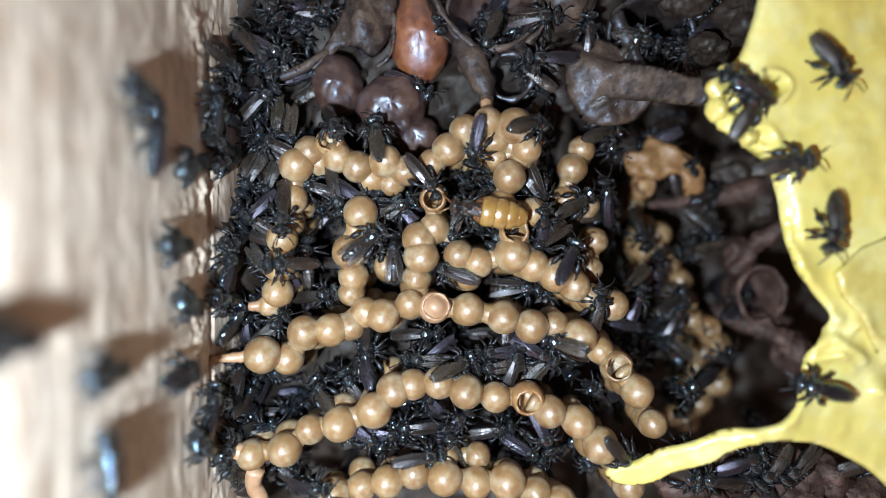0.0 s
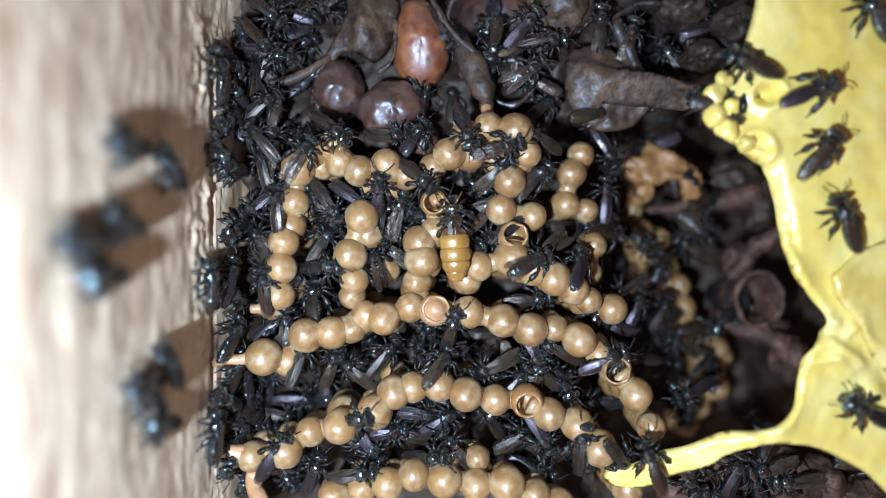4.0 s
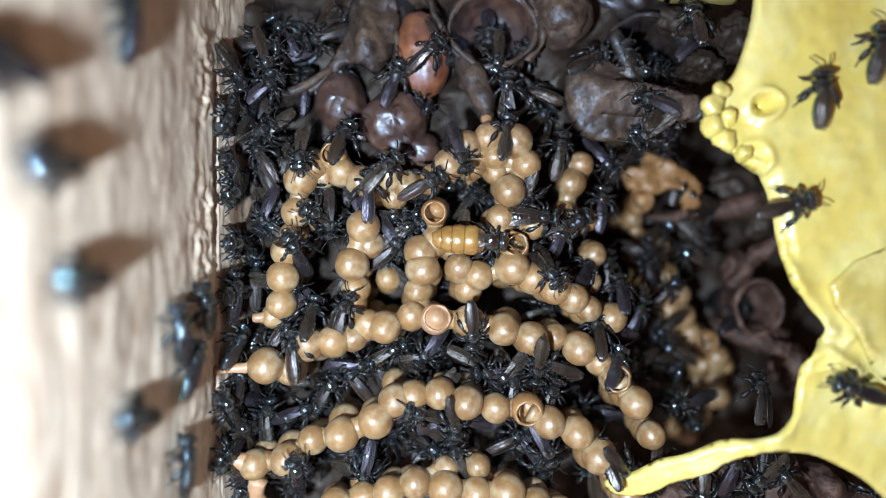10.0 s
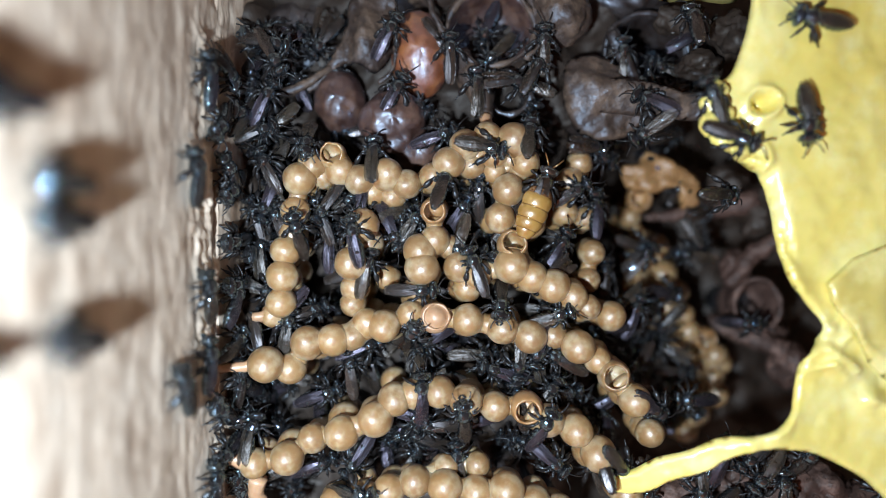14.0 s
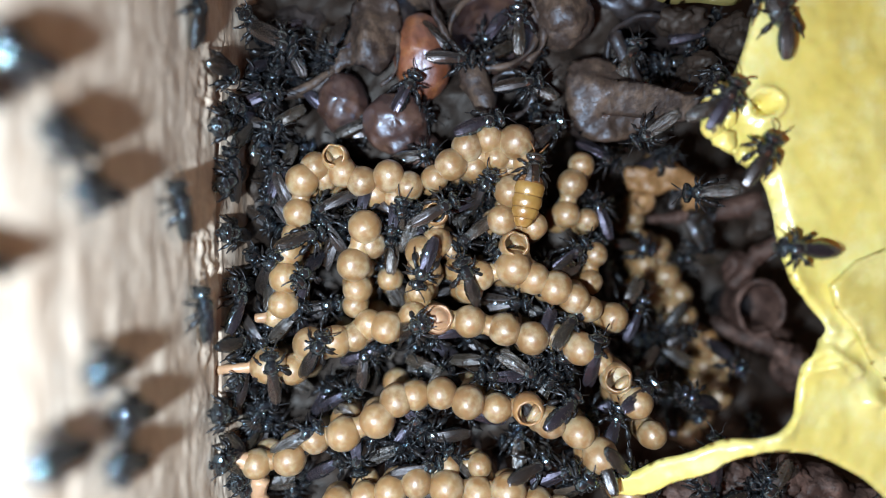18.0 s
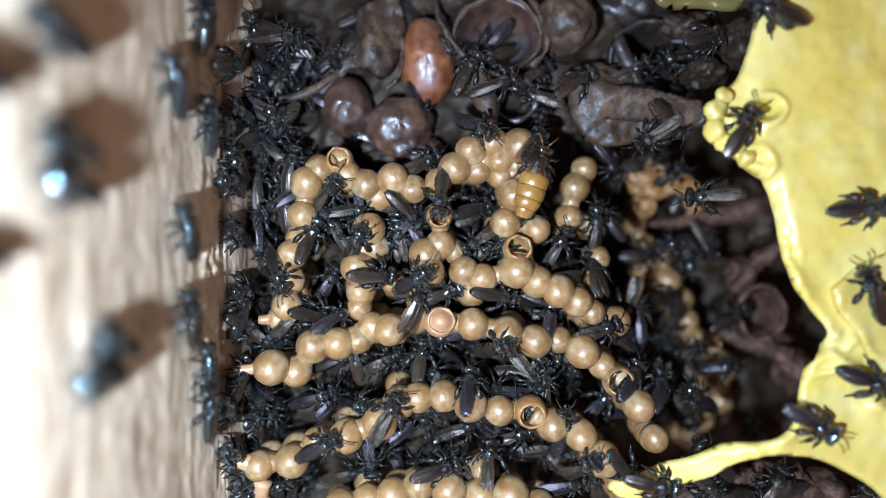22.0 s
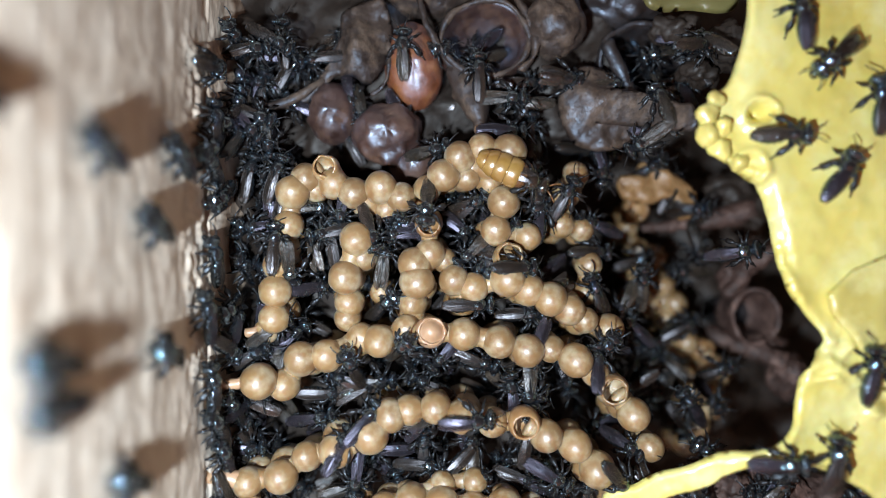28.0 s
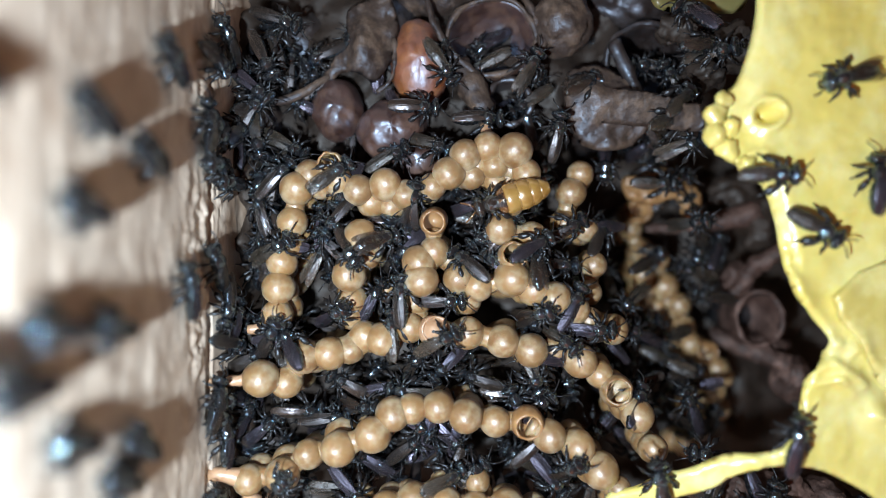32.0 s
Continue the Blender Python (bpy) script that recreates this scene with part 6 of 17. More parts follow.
    crawl(3, "on brood cells", [(0, at(-5.3, -0.2, 0.8, 40, -26, 6)), (1, at(-5.9, -1.2, 0.7, 55, 13, 1)), (1.5, at(-5.8, -1.8, 0.3, -12, -9, -12)), (2, at(-5.8, -2.4, -0.1, -80, -27, -7)), (2.333, at(-5.7, -2.4, -0.2, -27, -2, -13)), (2.667, at(-5.6, -2.4, -0.3, 27, -8, -10)), (3, at(-5.5, -2.5, -0.4, 80, 19, -12)), (6, at(-6.1, -2.1, -6.0, 80, -30, 0)), (8, at(-6.1, -2.1, -6.0, 80, -30, 0)), (9, at(-5.4, -5.2, 0.8, 30, 8, -7)), (10, at(-6.8, -4.4, -0.2, 70, -1, -17)), (11, at(-5.9, -3.2, -0.6, 70, 1, -8)), (12, at(-6.4, -3.2, -0.1, 90, 12, 3)), (13, at(-6.3, -3.3, -0.1, 85, 24, 2)), (14, at(-6.9, -3.0, -6.0, 85, -30, 0)), (17, at(-6.9, -3.0, -6.0, 85, -30, 0)), (18, at(-7.7, 0.8, -2.3, 60, 1, -15)), (19, at(-7.5, 1.1, -2.1, 90, -24, -12)), (20, at(-5.5, 3.3, 0.6, 90, -14, -17)), (20.33, at(-5.5, 2.9, 0.6, 148, 9, -6)), (20.67, at(-5.5, 2.5, 0.7, 207, 8, -1)), (21, at(-5.4, 2.1, 0.7, 265, 35, -4)), (21.33, at(-5.7, 1.8, 0.7, 317, 23, -5)), (21.67, at(-6.0, 1.6, 0.6, 368, 34, -13)), (22, at(-6.3, 1.3, 0.6, 420, 41, 12)), (23, at(-7.2, 1.6, -2.1, 450, -29, 17)), (24, at(-3.7, 0.9, -2.3, 450, -4, 3)), (24.5, at(-3.7, 1.9, -2.1, 405, -6, 5)), (25, at(-3.7, 2.8, -1.9, 360, -21, 9)), (28, at(-2.9, 2.9, -2.0, 420, 35, 10)), (29, at(-2.6, 3.5, -0.7, 420, 37, -10)), (30, at(-2.8, 3.9, -0.8, 360, -16, 12)), (31, at(-3.4, 4.2, -6.0, 360, -30, 0)), (31.5, at(-2.6, 4.3, -3.4, 400, -13, 11)), (32, at(-1.7, 4.5, -0.9, 440, 24, -10))])
    crawl(3, "on brood cells", [(0, at(-3.5, -1.2, -2.0, 95, -19, 9)), (1, at(-3.6, -1.3, -1.9, 95, -12, -17)), (1.5, at(-3.1, -1.7, -1.2, 30, 4, -16)), (2, at(-2.7, -2.1, -0.6, -35, 25, -12)), (2.5, at(-3.8, -1.6, -1.3, 28, 27, -15)), (3, at(-4.9, -1.1, -2.0, 90, 16, 6)), (6, at(-4.1, -1.4, -1.6, 120, 15, 8)), (7, at(-3.7, -1.1, -1.9, 90, -22, 17)), (8, at(-3.8, -1.8, -1.8, 90, 7, 16)), (9, at(-2.9, -6.3, -1.9, 60, 29, 1)), (10, at(-1.3, -7.3, -2.3, 20, 3, 18)), (11, at(-1.5, -7.0, -2.3, 20, 11, -6)), (12, at(-1.3, -7.4, -2.3, 10, -11, 3)), (13, at(-2.9, -5.0, 0.5, 60, 23, -15)), (14, at(-1.8, -5.7, -0.4, 60, 47, -15)), (15, at(-1.6, -5.3, -0.1, 8, 12, 10)), (16, at(-1.4, -4.8, 0.1, -43, 19, -8)), (17, at(-1.1, -4.4, 0.3, -95, -22, -14)), (17.5, at(-1.3, -4.8, 0.5, -32, 13, 17)), (18, at(-1.5, -5.1, 0.7, 30, 48, -17)), (19, at(-1.8, -3.9, 0.5, 5, 11, 18)), (20, at(-2.8, -3.5, -0.8, 10, 44, 9)), (21, at(-2.1, -3.2, -0.7, 10, 33, -3)), (22, at(-2.3, -3.4, 0.4, 70, 1, 15)), (23, at(-3.9, -5.5, 0.5, 60, 29, -4)), (24, at(-5.0, -4.9, 0.6, 20, 5, -2)), (25, at(-5.8, -7.1, -2.3, 20, 2, -10)), (28, at(-5.5, -8.9, -2.3, 20, -9, -10)), (29, at(-6.9, -10.3, -2.3, 20, -9, -13)), (30, at(-6.7, -10.4, -2.3, 40, -2, 9)), (31, at(-5.6, -8.3, -2.3, 10, -3, 6)), (32, at(-5.2, -10.2, -1.8, 0, 38, 1))])
    crawl(0, "on brood cells", [(0, at(-10.9, 1.9, 0.5, -90, 12, -13)), (1, at(-10.6, 1.5, 0.6, -90, 6, -7)), (2, at(-10.3, 1.9, 0.4, -90, -15, 4)), (2.333, at(-10.4, 2.1, 0.4, -150, 8, -17)), (2.667, at(-10.5, 2.3, 0.4, -210, -8, 15)), (3, at(-10.6, 2.4, 0.4, -270, -4, -2)), (6, at(-12.4, 3.1, -2.3, -270, -6, -13)), (7, at(-12.4, 3.4, -2.3, -270, 5, 14)), (8, at(-11.3, 2.7, -0.3, -210, -32, 8)), (8.5, at(-10.5, 2.9, -0.2, -270, -42, 13)), (9, at(-9.8, 3.2, -0.0, -330, -42, -10)), (9.5, at(-9.5, 3.1, -0.3, -270, 2, -11)), (10, at(-9.1, 3.0, -0.5, -210, 46, -4)), (11, at(-9.6, 2.9, -0.3, -250, 46, 5)), (12, at(-9.8, 1.5, -0.6, -300, -27, -12)), (13, at(-10.1, 1.6, -0.4, -320, -44, 4)), (14, at(-10.1, 1.7, -0.0, -260, 28, 2)), (15, at(-10.1, 1.4, -0.2, -317, -3, 6)), (16, at(-10.2, 1.1, -0.3, -373, 10, 15)), (17, at(-10.2, 0.8, -0.4, -430, -24, -11)), (17.5, at(-10.1, 0.8, -0.2, -385, -40, 15)), (18, at(-10.1, 0.8, 0.0, -340, -34, -14)), (19, at(-10.1, 0.9, -0.1, -280, 10, -8)), (20, at(-10.2, 0.7, 0.1, -300, -30, -15)), (20.5, at(-10.1, 0.8, -0.2, -365, -28, -7)), (21, at(-10.0, 0.9, -0.5, -430, -25, 16)), (21.5, at(-10.0, 0.9, -0.3, -360, -37, 12)), (22, at(-10.0, 1.0, -0.1, -290, -28, 16)), (23, at(-9.9, 0.4, -0.4, -300, -40, 6)), (25, at(-10.2, 0.4, 0.1, -300, -27, -16)), (28, at(-11.3, 1.3, 0.5, -270, -15, 16)), (29, at(-10.4, 1.7, -6.6, -270, -30, 0)), (30, at(-10.4, 4.0, 0.6, -250, 16, 15)), (31, at(-13.0, 4.8, -2.3, -270, 3, 9)), (32, at(-13.0, 5.2, -2.3, -270, 9, -1))])
    crawl(0, "on brood cells", [(0, at(-10.7, -1.7, 0.6, 180, 25, 10)), (1, at(-10.9, -0.8, -0.3, 170, 11, -1)), (2, at(-11.6, -2.4, -0.1, 160, 2, -16)), (3, at(-11.1, -2.4, 1.0, 100, 21, -1)), (6, at(-15.1, -4.3, -2.3, 90, -8, -7)), (8, at(-14.2, -3.9, -2.3, 90, -6, -4)), (8.5, at(-13.9, -4.9, -2.3, 45, -1, 7)), (9, at(-13.6, -5.9, -2.3, 0, 8, -15)), (9.5, at(-11.9, -6.5, -0.9, 48, -2, 9)), (10, at(-10.2, -7.1, 0.5, 95, -12, -6)), (11, at(-11.7, -7.7, 1.5, 30, -41, 0)), (12, at(-12.4, -7.3, -6.5, 30, -30, 0)), (14, at(-12.4, -7.3, -6.5, 30, -30, 0)), (17, at(-10.9, -7.6, -0.1, 90, -47, 5)), (18, at(-12.0, -8.2, 0.9, 95, 14, 16)), (19, at(-11.6, -8.0, 0.9, 95, 14, -12)), (20, at(-12.4, -5.9, -0.2, 90, -15, -8)), (21, at(-13.5, -5.7, -2.1, 100, -24, 12)), (21.5, at(-13.3, -5.9, -2.2, 50, -4, 4)), (22, at(-13.1, -6.1, -2.3, 0, 5, 3)), (23, at(-13.6, -4.6, -2.3, 60, -11, 17)), (24, at(-13.9, -6.9, -2.3, 60, -9, 9)), (25, at(-13.4, -6.4, -1.8, 100, -38, 13)), (28, at(-13.2, -9.9, -2.3, 160, -6, 9)), (28.33, at(-13.3, -9.8, -2.3, 213, 9, -8)), (28.67, at(-13.3, -9.8, -2.3, 267, -5, 12)), (29, at(-13.4, -9.8, -2.3, 320, -1, -4)), (30, at(-14.0, -9.4, -6.5, 320, -30, 0)), (31, at(-11.3, -11.7, -2.3, 370, 2, 9)), (32, at(-10.1, -10.3, -2.3, 360, -12, 17))])
    crawl(2, "on brood cells", [(0, at(-9.4, -1.3, -2.3, 90, -1, -18)), (1, at(-9.4, -2.1, -2.3, 90, 2, -2)), (2, at(-9.6, -0.7, -2.0, 120, 27, 2)), (3, at(-9.4, -0.5, -2.1, 60, -26, 5)), (6, at(-7.5, 1.1, -2.3, 60, -4, 7)), (7, at(-8.1, 0.9, -2.3, 60, -5, -7)), (8, at(-7.6, 2.8, -2.3, 70, 12, 12)), (9, at(-7.4, 3.9, -2.0, 40, 33, -5)), (10, at(-8.7, 4.1, -2.0, 90, 18, 3)), (10.5, at(-8.4, 4.5, -0.9, 45, 8, 11)), (11, at(-8.2, 5.0, 0.2, 0, -19, 3)), (12, at(-7.1, 3.9, -2.0, 30, 19, 0)), (13, at(-5.8, 4.0, -0.7, 30, 33, -4)), (14, at(-6.8, 3.6, -2.0, 30, 16, -8)), (17, at(-4.7, 7.3, -2.3, 10, -9, -9)), (18, at(-6.2, 9.6, -3.8, 20, -4, -8)), (19, at(-5.2, 8.9, -5.5, 20, -30, 0)), (23, at(-5.2, 8.9, -5.5, 20, -30, 0)), (24, at(-5.0, 9.7, -2.6, 55, 14, -5)), (25, at(-4.1, 9.0, -5.5, 55, -30, 0)), (26.5, at(-4.9, 10.3, -4.7, -12, -3, -14)), (28, at(-5.7, 11.5, -3.9, -80, 1, -14)), (29, at(-4.3, 10.5, -2.3, -20, 38, -12)), (30, at(-4.2, 10.7, -2.3, -50, 30, 14)), (31, at(-4.7, 9.4, -2.7, -80, 22, -4)), (31.5, at(-4.2, 8.5, -2.5, -25, 5, 8)), (32, at(-3.6, 7.7, -2.3, 30, 1, -5))])
    crawl(0, "on brood cells", [(0, at(-8.7, -3.8, -2.2, 10, 14, 4)), (1, at(-8.9, -3.7, -2.1, 10, -7, 15)), (1.333, at(-8.9, -4.0, -2.2, 63, -5, 5)), (1.667, at(-8.9, -4.3, -2.2, 117, -17, -18)), (2, at(-8.9, -4.6, -2.3, 170, -8, 2)), (2.5, at(-8.9, -4.5, -2.1, 130, -9, 7)), (3, at(-8.9, -4.4, -1.9, 90, -37, -8)), (6, at(-9.1, -4.3, -2.1, 110, -9, -17)), (6.5, at(-8.8, -4.4, -2.2, 55, 6, 10)), (7, at(-8.5, -4.4, -2.2, 0, 2, 12)), (8, at(-9.4, -4.1, -2.0, 5, -26, -2)), (9, at(-9.9, -4.5, -2.2, 20, -18, 17)), (10, at(-9.4, -4.8, -0.1, 80, -39, 10)), (11, at(-9.6, -4.5, -2.3, 10, -10, 2)), (11.5, at(-10.0, -4.3, -1.2, 60, 5, -13)), (12, at(-10.3, -4.2, -0.1, 110, 34, 3)), (13, at(-10.1, -5.4, 0.7, 120, -38, -17)), (13.5, at(-10.0, -4.9, -0.8, 70, -17, 8)), (14, at(-10.0, -4.5, -2.2, 20, -23, -5)), (17, at(-8.9, -4.2, -2.3, 0, 2, -7)), (18, at(-8.9, -4.0, -2.2, 10, 6, -12)), (19, at(-8.1, -3.1, -2.0, 20, 30, -8)), (20, at(-9.5, -5.3, -1.9, 20, -8, -3)), (21, at(-10.0, -4.2, -0.5, 0, -27, -16)), (22, at(-9.9, -4.0, -0.5, -10, -45, 10)), (23, at(-9.3, -2.9, -2.1, 0, -25, -14)), (24, at(-6.7, -4.6, -0.5, 0, 35, 10)), (25, at(-5.6, -3.7, -0.7, 60, -29, 8)), (28, at(-6.0, -6.6, -0.2, 110, 38, -0)), (29, at(-1.6, -7.0, -2.1, 75, 13, -3)), (30, at(-0.9, -7.0, -2.1, 60, 14, 3)), (31, at(-1.6, -7.0, -2.1, 70, 29, 6)), (32, at(-1.6, -7.0, -2.1, 60, 29, -9))])
    crawl(0, "on brood cells", [(0, at(1.0, -2.2, -0.4, 160, -18, -5)), (1, at(0.2, -2.4, -0.8, 140, 36, -9)), (2, at(0.7, -1.7, -5.8, 140, -30, 0)), (3, at(0.0, -5.8, -0.1, 70, 38, -12)), (6, at(3.6, -5.2, -0.0, 88, -13, 15)), (6.333, at(3.1, -5.2, 0.1, 30, -20, -8)), (6.667, at(2.5, -5.2, 0.3, -27, -6, -14)), (7, at(1.9, -5.2, 0.5, -85, -37, -16)), (8, at(2.4, -4.6, 0.5, -80, -3, -9)), (9, at(2.0, -4.1, 0.8, -85, 19, 18)), (10, at(2.1, -5.0, 0.5, -85, -21, -2)), (11, at(2.3, -4.9, 0.4, -60, -25, -12)), (11.5, at(2.6, -5.3, -0.9, 5, -1, 9)), (12, at(2.8, -5.7, -2.1, 70, 14, 6)), (13, at(3.8, -4.6, 0.4, 15, -11, -15)), (13.5, at(3.9, -4.3, 0.1, -40, 9, -12)), (14, at(4.1, -3.9, -0.1, -95, 41, -5)), (15.5, at(3.8, -3.6, -1.1, -148, 38, 2)), (17, at(3.6, -3.4, -2.0, -200, 27, -13)), (18, at(4.0, -2.7, -5.8, -200, -30, 0)), (18.5, at(4.4, -3.1, -2.8, -148, -3, -4)), (19, at(4.7, -3.6, 0.1, -95, 25, 17)), (19.5, at(4.9, -3.6, -1.1, -48, 16, 12)), (20, at(5.0, -3.7, -2.3, 0, 4, -8)), (21, at(6.2, -3.9, -2.3, 0, -10, 3)), (22, at(7.1, -3.6, -2.3, -25, -9, -18)), (23, at(5.6, -3.4, -2.3, 0, -10, 18)), (24, at(6.1, -3.1, -2.3, -20, 5, -2)), (25, at(6.5, -2.5, -5.8, -20, -30, 0)), (28, at(6.3, -3.8, -2.3, 0, -2, -12)), (29, at(6.2, -3.7, -2.3, -10, 1, 2)), (30, at(4.7, -3.6, -2.3, -10, -11, -15)), (31, at(7.4, 0.3, -2.1, -10, -25, -3)), (32, at(9.1, 2.7, -2.4, 30, -0, 17))])
    crawl(0, "on brood cells", [(0, at(-5.2, -6.7, -1.9, -90, -42, 12)), (0.5, at(-6.2, -6.6, -0.6, -25, -13, 1)), (1, at(-7.3, -6.6, 0.7, 40, 25, -3)), (2, at(-9.9, -8.3, -0.2, 110, 43, 9)), (3, at(-10.6, -7.5, -0.2, 100, -43, -9)), (4.5, at(-9.5, -8.9, -1.2, 50, -8, 6)), (6, at(-8.5, -10.2, -2.3, 0, -7, -15)), (6.5, at(-8.3, -10.1, -2.3, 45, -1, 5)), (7, at(-8.1, -10.0, -2.3, 90, 8, -15)), (7.5, at(-8.2, -10.0, -2.3, 45, 9, -11)), (8, at(-8.4, -10.1, -2.3, 0, 2, 17)), (9, at(-8.5, -10.1, -2.3, 60, -1, -5)), (10, at(-8.2, -10.2, -2.3, 60, 2, -15)), (11, at(-7.7, -10.1, -2.1, 90, -32, 9)), (12, at(-8.3, -9.9, -2.3, 90, -4, 2)), (13, at(-8.0, -8.2, -2.3, 40, -5, 7)), (14, at(-8.3, -7.4, -6.8, 40, -30, 0)), (17, at(-8.7, -6.3, 1.1, 30, -14, -16)), (18, at(-8.8, -6.7, 0.7, 60, 16, 1)), (18.5, at(-8.1, -6.2, 0.6, 100, -1, 6)), (19, at(-7.3, -5.7, 0.4, 140, -38, -7)), (19.5, at(-6.4, -5.4, 0.6, 80, -3, 13)), (20, at(-5.5, -5.0, 0.7, 20, 8, 13)), (21, at(-6.4, -7.4, -2.3, 0, 4, -12)), (22, at(-7.9, -7.8, -2.3, 20, 9, -14)), (23, at(-8.0, -8.7, -2.3, 40, -8, 9)), (24, at(-9.0, -9.7, -2.3, 50, 9, 8)), (25, at(-7.9, -8.1, -2.3, 0, 6, -7)), (28, at(-8.3, -8.9, -2.2, 0, -16, 12)), (29, at(-9.5, -9.4, -2.3, 30, -3, -14)), (30, at(-9.6, -10.8, -2.3, 10, -5, -14)), (31, at(-7.3, -11.1, -2.3, 10, -4, -9)), (32, at(-8.1, -11.3, -2.3, 5, -4, -14))])
    crawl(0, "on brood cells", [(0, at(-1.4, -7.0, -2.3, 5, 11, -15)), (2, at(-1.5, -7.0, -2.3, 10, -4, 14)), (3, at(-4.1, -7.9, -2.3, 20, 1, -0)), (4.5, at(-4.3, -8.1, -2.2, 75, -7, 17)), (6, at(-4.6, -8.3, -2.0, 130, -29, 2)), (7, at(-1.7, -12.7, -2.3, 120, -1, -14)), (8, at(-1.8, -12.5, -2.1, 130, 20, -14)), (8.333, at(-1.5, -12.8, -2.1, 70, 20, 11)), (8.667, at(-1.2, -13.1, -2.1, 10, 27, -14)), (9, at(-0.8, -13.4, -2.1, -50, 16, -8)), (10, at(-0.5, -14.0, -1.9, -30, 34, 13)), (11, at(-1.9, -13.6, -2.3, 20, 3, -12)), (12, at(-1.9, -14.4, -2.3, 0, -11, -12)), (13, at(-5.1, -14.8, -2.3, 10, -3, -12)), (13.33, at(-3.9, -14.4, -2.3, 60, -10, -8)), (13.67, at(-2.7, -14.0, -2.3, 110, -8, 8)), (14, at(-1.5, -13.6, -2.3, 160, 11, 5)), (15, at(-1.8, -13.7, -2.3, 107, -7, -12)), (16, at(-2.0, -13.7, -2.3, 53, 12, 13)), (17, at(-2.3, -13.8, -2.3, 0, -0, 6)), (18, at(-0.6, -13.3, -2.3, -30, 11, 7)), (19, at(-0.3, -13.1, -2.3, 20, 3, 2)), (20, at(-0.5, -13.0, -2.3, 60, -4, -2)), (21, at(1.2, -13.0, -2.3, 0, -2, 5)), (22, at(1.3, -12.9, -2.3, 20, 4, -17)), (23, at(-1.9, -13.4, -2.3, 20, 8, 6)), (24, at(-2.0, -13.6, -2.3, 60, 1, 16)), (25, at(-0.9, -13.4, -2.3, 0, -1, -7)), (28, at(-1.0, -14.4, -2.1, 0, 9, -7)), (29, at(-1.5, -14.6, -2.1, 0, 21, 1)), (30, at(-3.1, -13.1, -2.3, 30, -3, 3)), (31, at(-2.4, -12.7, -2.3, 60, 7, 14)), (32, at(-2.0, -13.1, -2.3, 40, 12, -9))])
    crawl(2, "on brood cells", [(0, at(4.6, -7.9, -2.1, -90, -10, -8)), (1, at(4.3, -8.0, -2.1, -90, -19, -15)), (1.5, at(4.1, -7.7, -2.2, -35, -5, 5)), (2, at(3.8, -7.5, -2.3, 20, 6, 13)), (3, at(2.1, -8.3, -2.3, 0, -9, -15)), (6, at(-1.7, -8.0, -2.3, 20, 2, 1)), (7, at(-1.2, -8.2, -2.3, 0, -6, -5)), (8, at(-0.9, -7.8, -2.3, 0, -3, 8)), (9, at(0.2, -8.1, -2.3, 0, -0, -7)), (10, at(2.0, -8.1, -2.3, -30, -7, -16)), (11, at(3.1, -8.2, -2.3, -10, 2, -10)), (12, at(2.0, -7.6, -2.3, -80, -2, -12)), (12.5, at(2.2, -7.8, -2.3, -30, 3, 15)), (13, at(2.3, -8.0, -2.3, 20, 2, -1)), (14, at(2.5, -7.6, -2.3, 0, -7, -5)), (15, at(2.8, -7.7, -2.3, 53, 4, 5)), (16, at(3.2, -7.7, -2.3, 107, 1, 10)), (17, at(3.6, -7.8, -2.3, 160, -1, 12)), (17.33, at(3.3, -7.9, -2.3, 107, 10, -11)), (17.67, at(3.0, -8.0, -2.3, 53, 5, -3)), (18, at(2.7, -8.1, -2.3, 0, 11, -16)), (18.33, at(2.6, -7.9, -2.3, 50, -5, 2)), (18.67, at(2.4, -7.6, -2.3, 100, 10, -10)), (19, at(2.2, -7.3, -2.3, 150, -9, 12)), (19.5, at(2.8, -7.5, -2.2, 105, 7, -18)), (20, at(3.3, -7.6, -2.1, 60, 19, 8)), (21, at(4.1, -6.7, -0.3, 30, 43, 7)), (22, at(4.0, -6.2, 0.3, 20, 48, 6)), (23, at(7.2, -5.5, 0.7, 20, -30, 17)), (24, at(7.5, -5.1, -6.9, 20, -30, 0)), (25, at(8.1, -5.1, -0.4, -45, 46, -10)), (28, at(8.4, -4.7, -6.9, -45, -30, 0)), (29, at(6.2, -5.9, 0.9, 20, -11, 8)), (30, at(6.4, -6.4, 0.7, 20, 20, -1)), (31, at(8.1, -6.1, 0.9, 0, 5, -12)), (32, at(8.6, -5.6, 0.0, -40, 37, -13))])
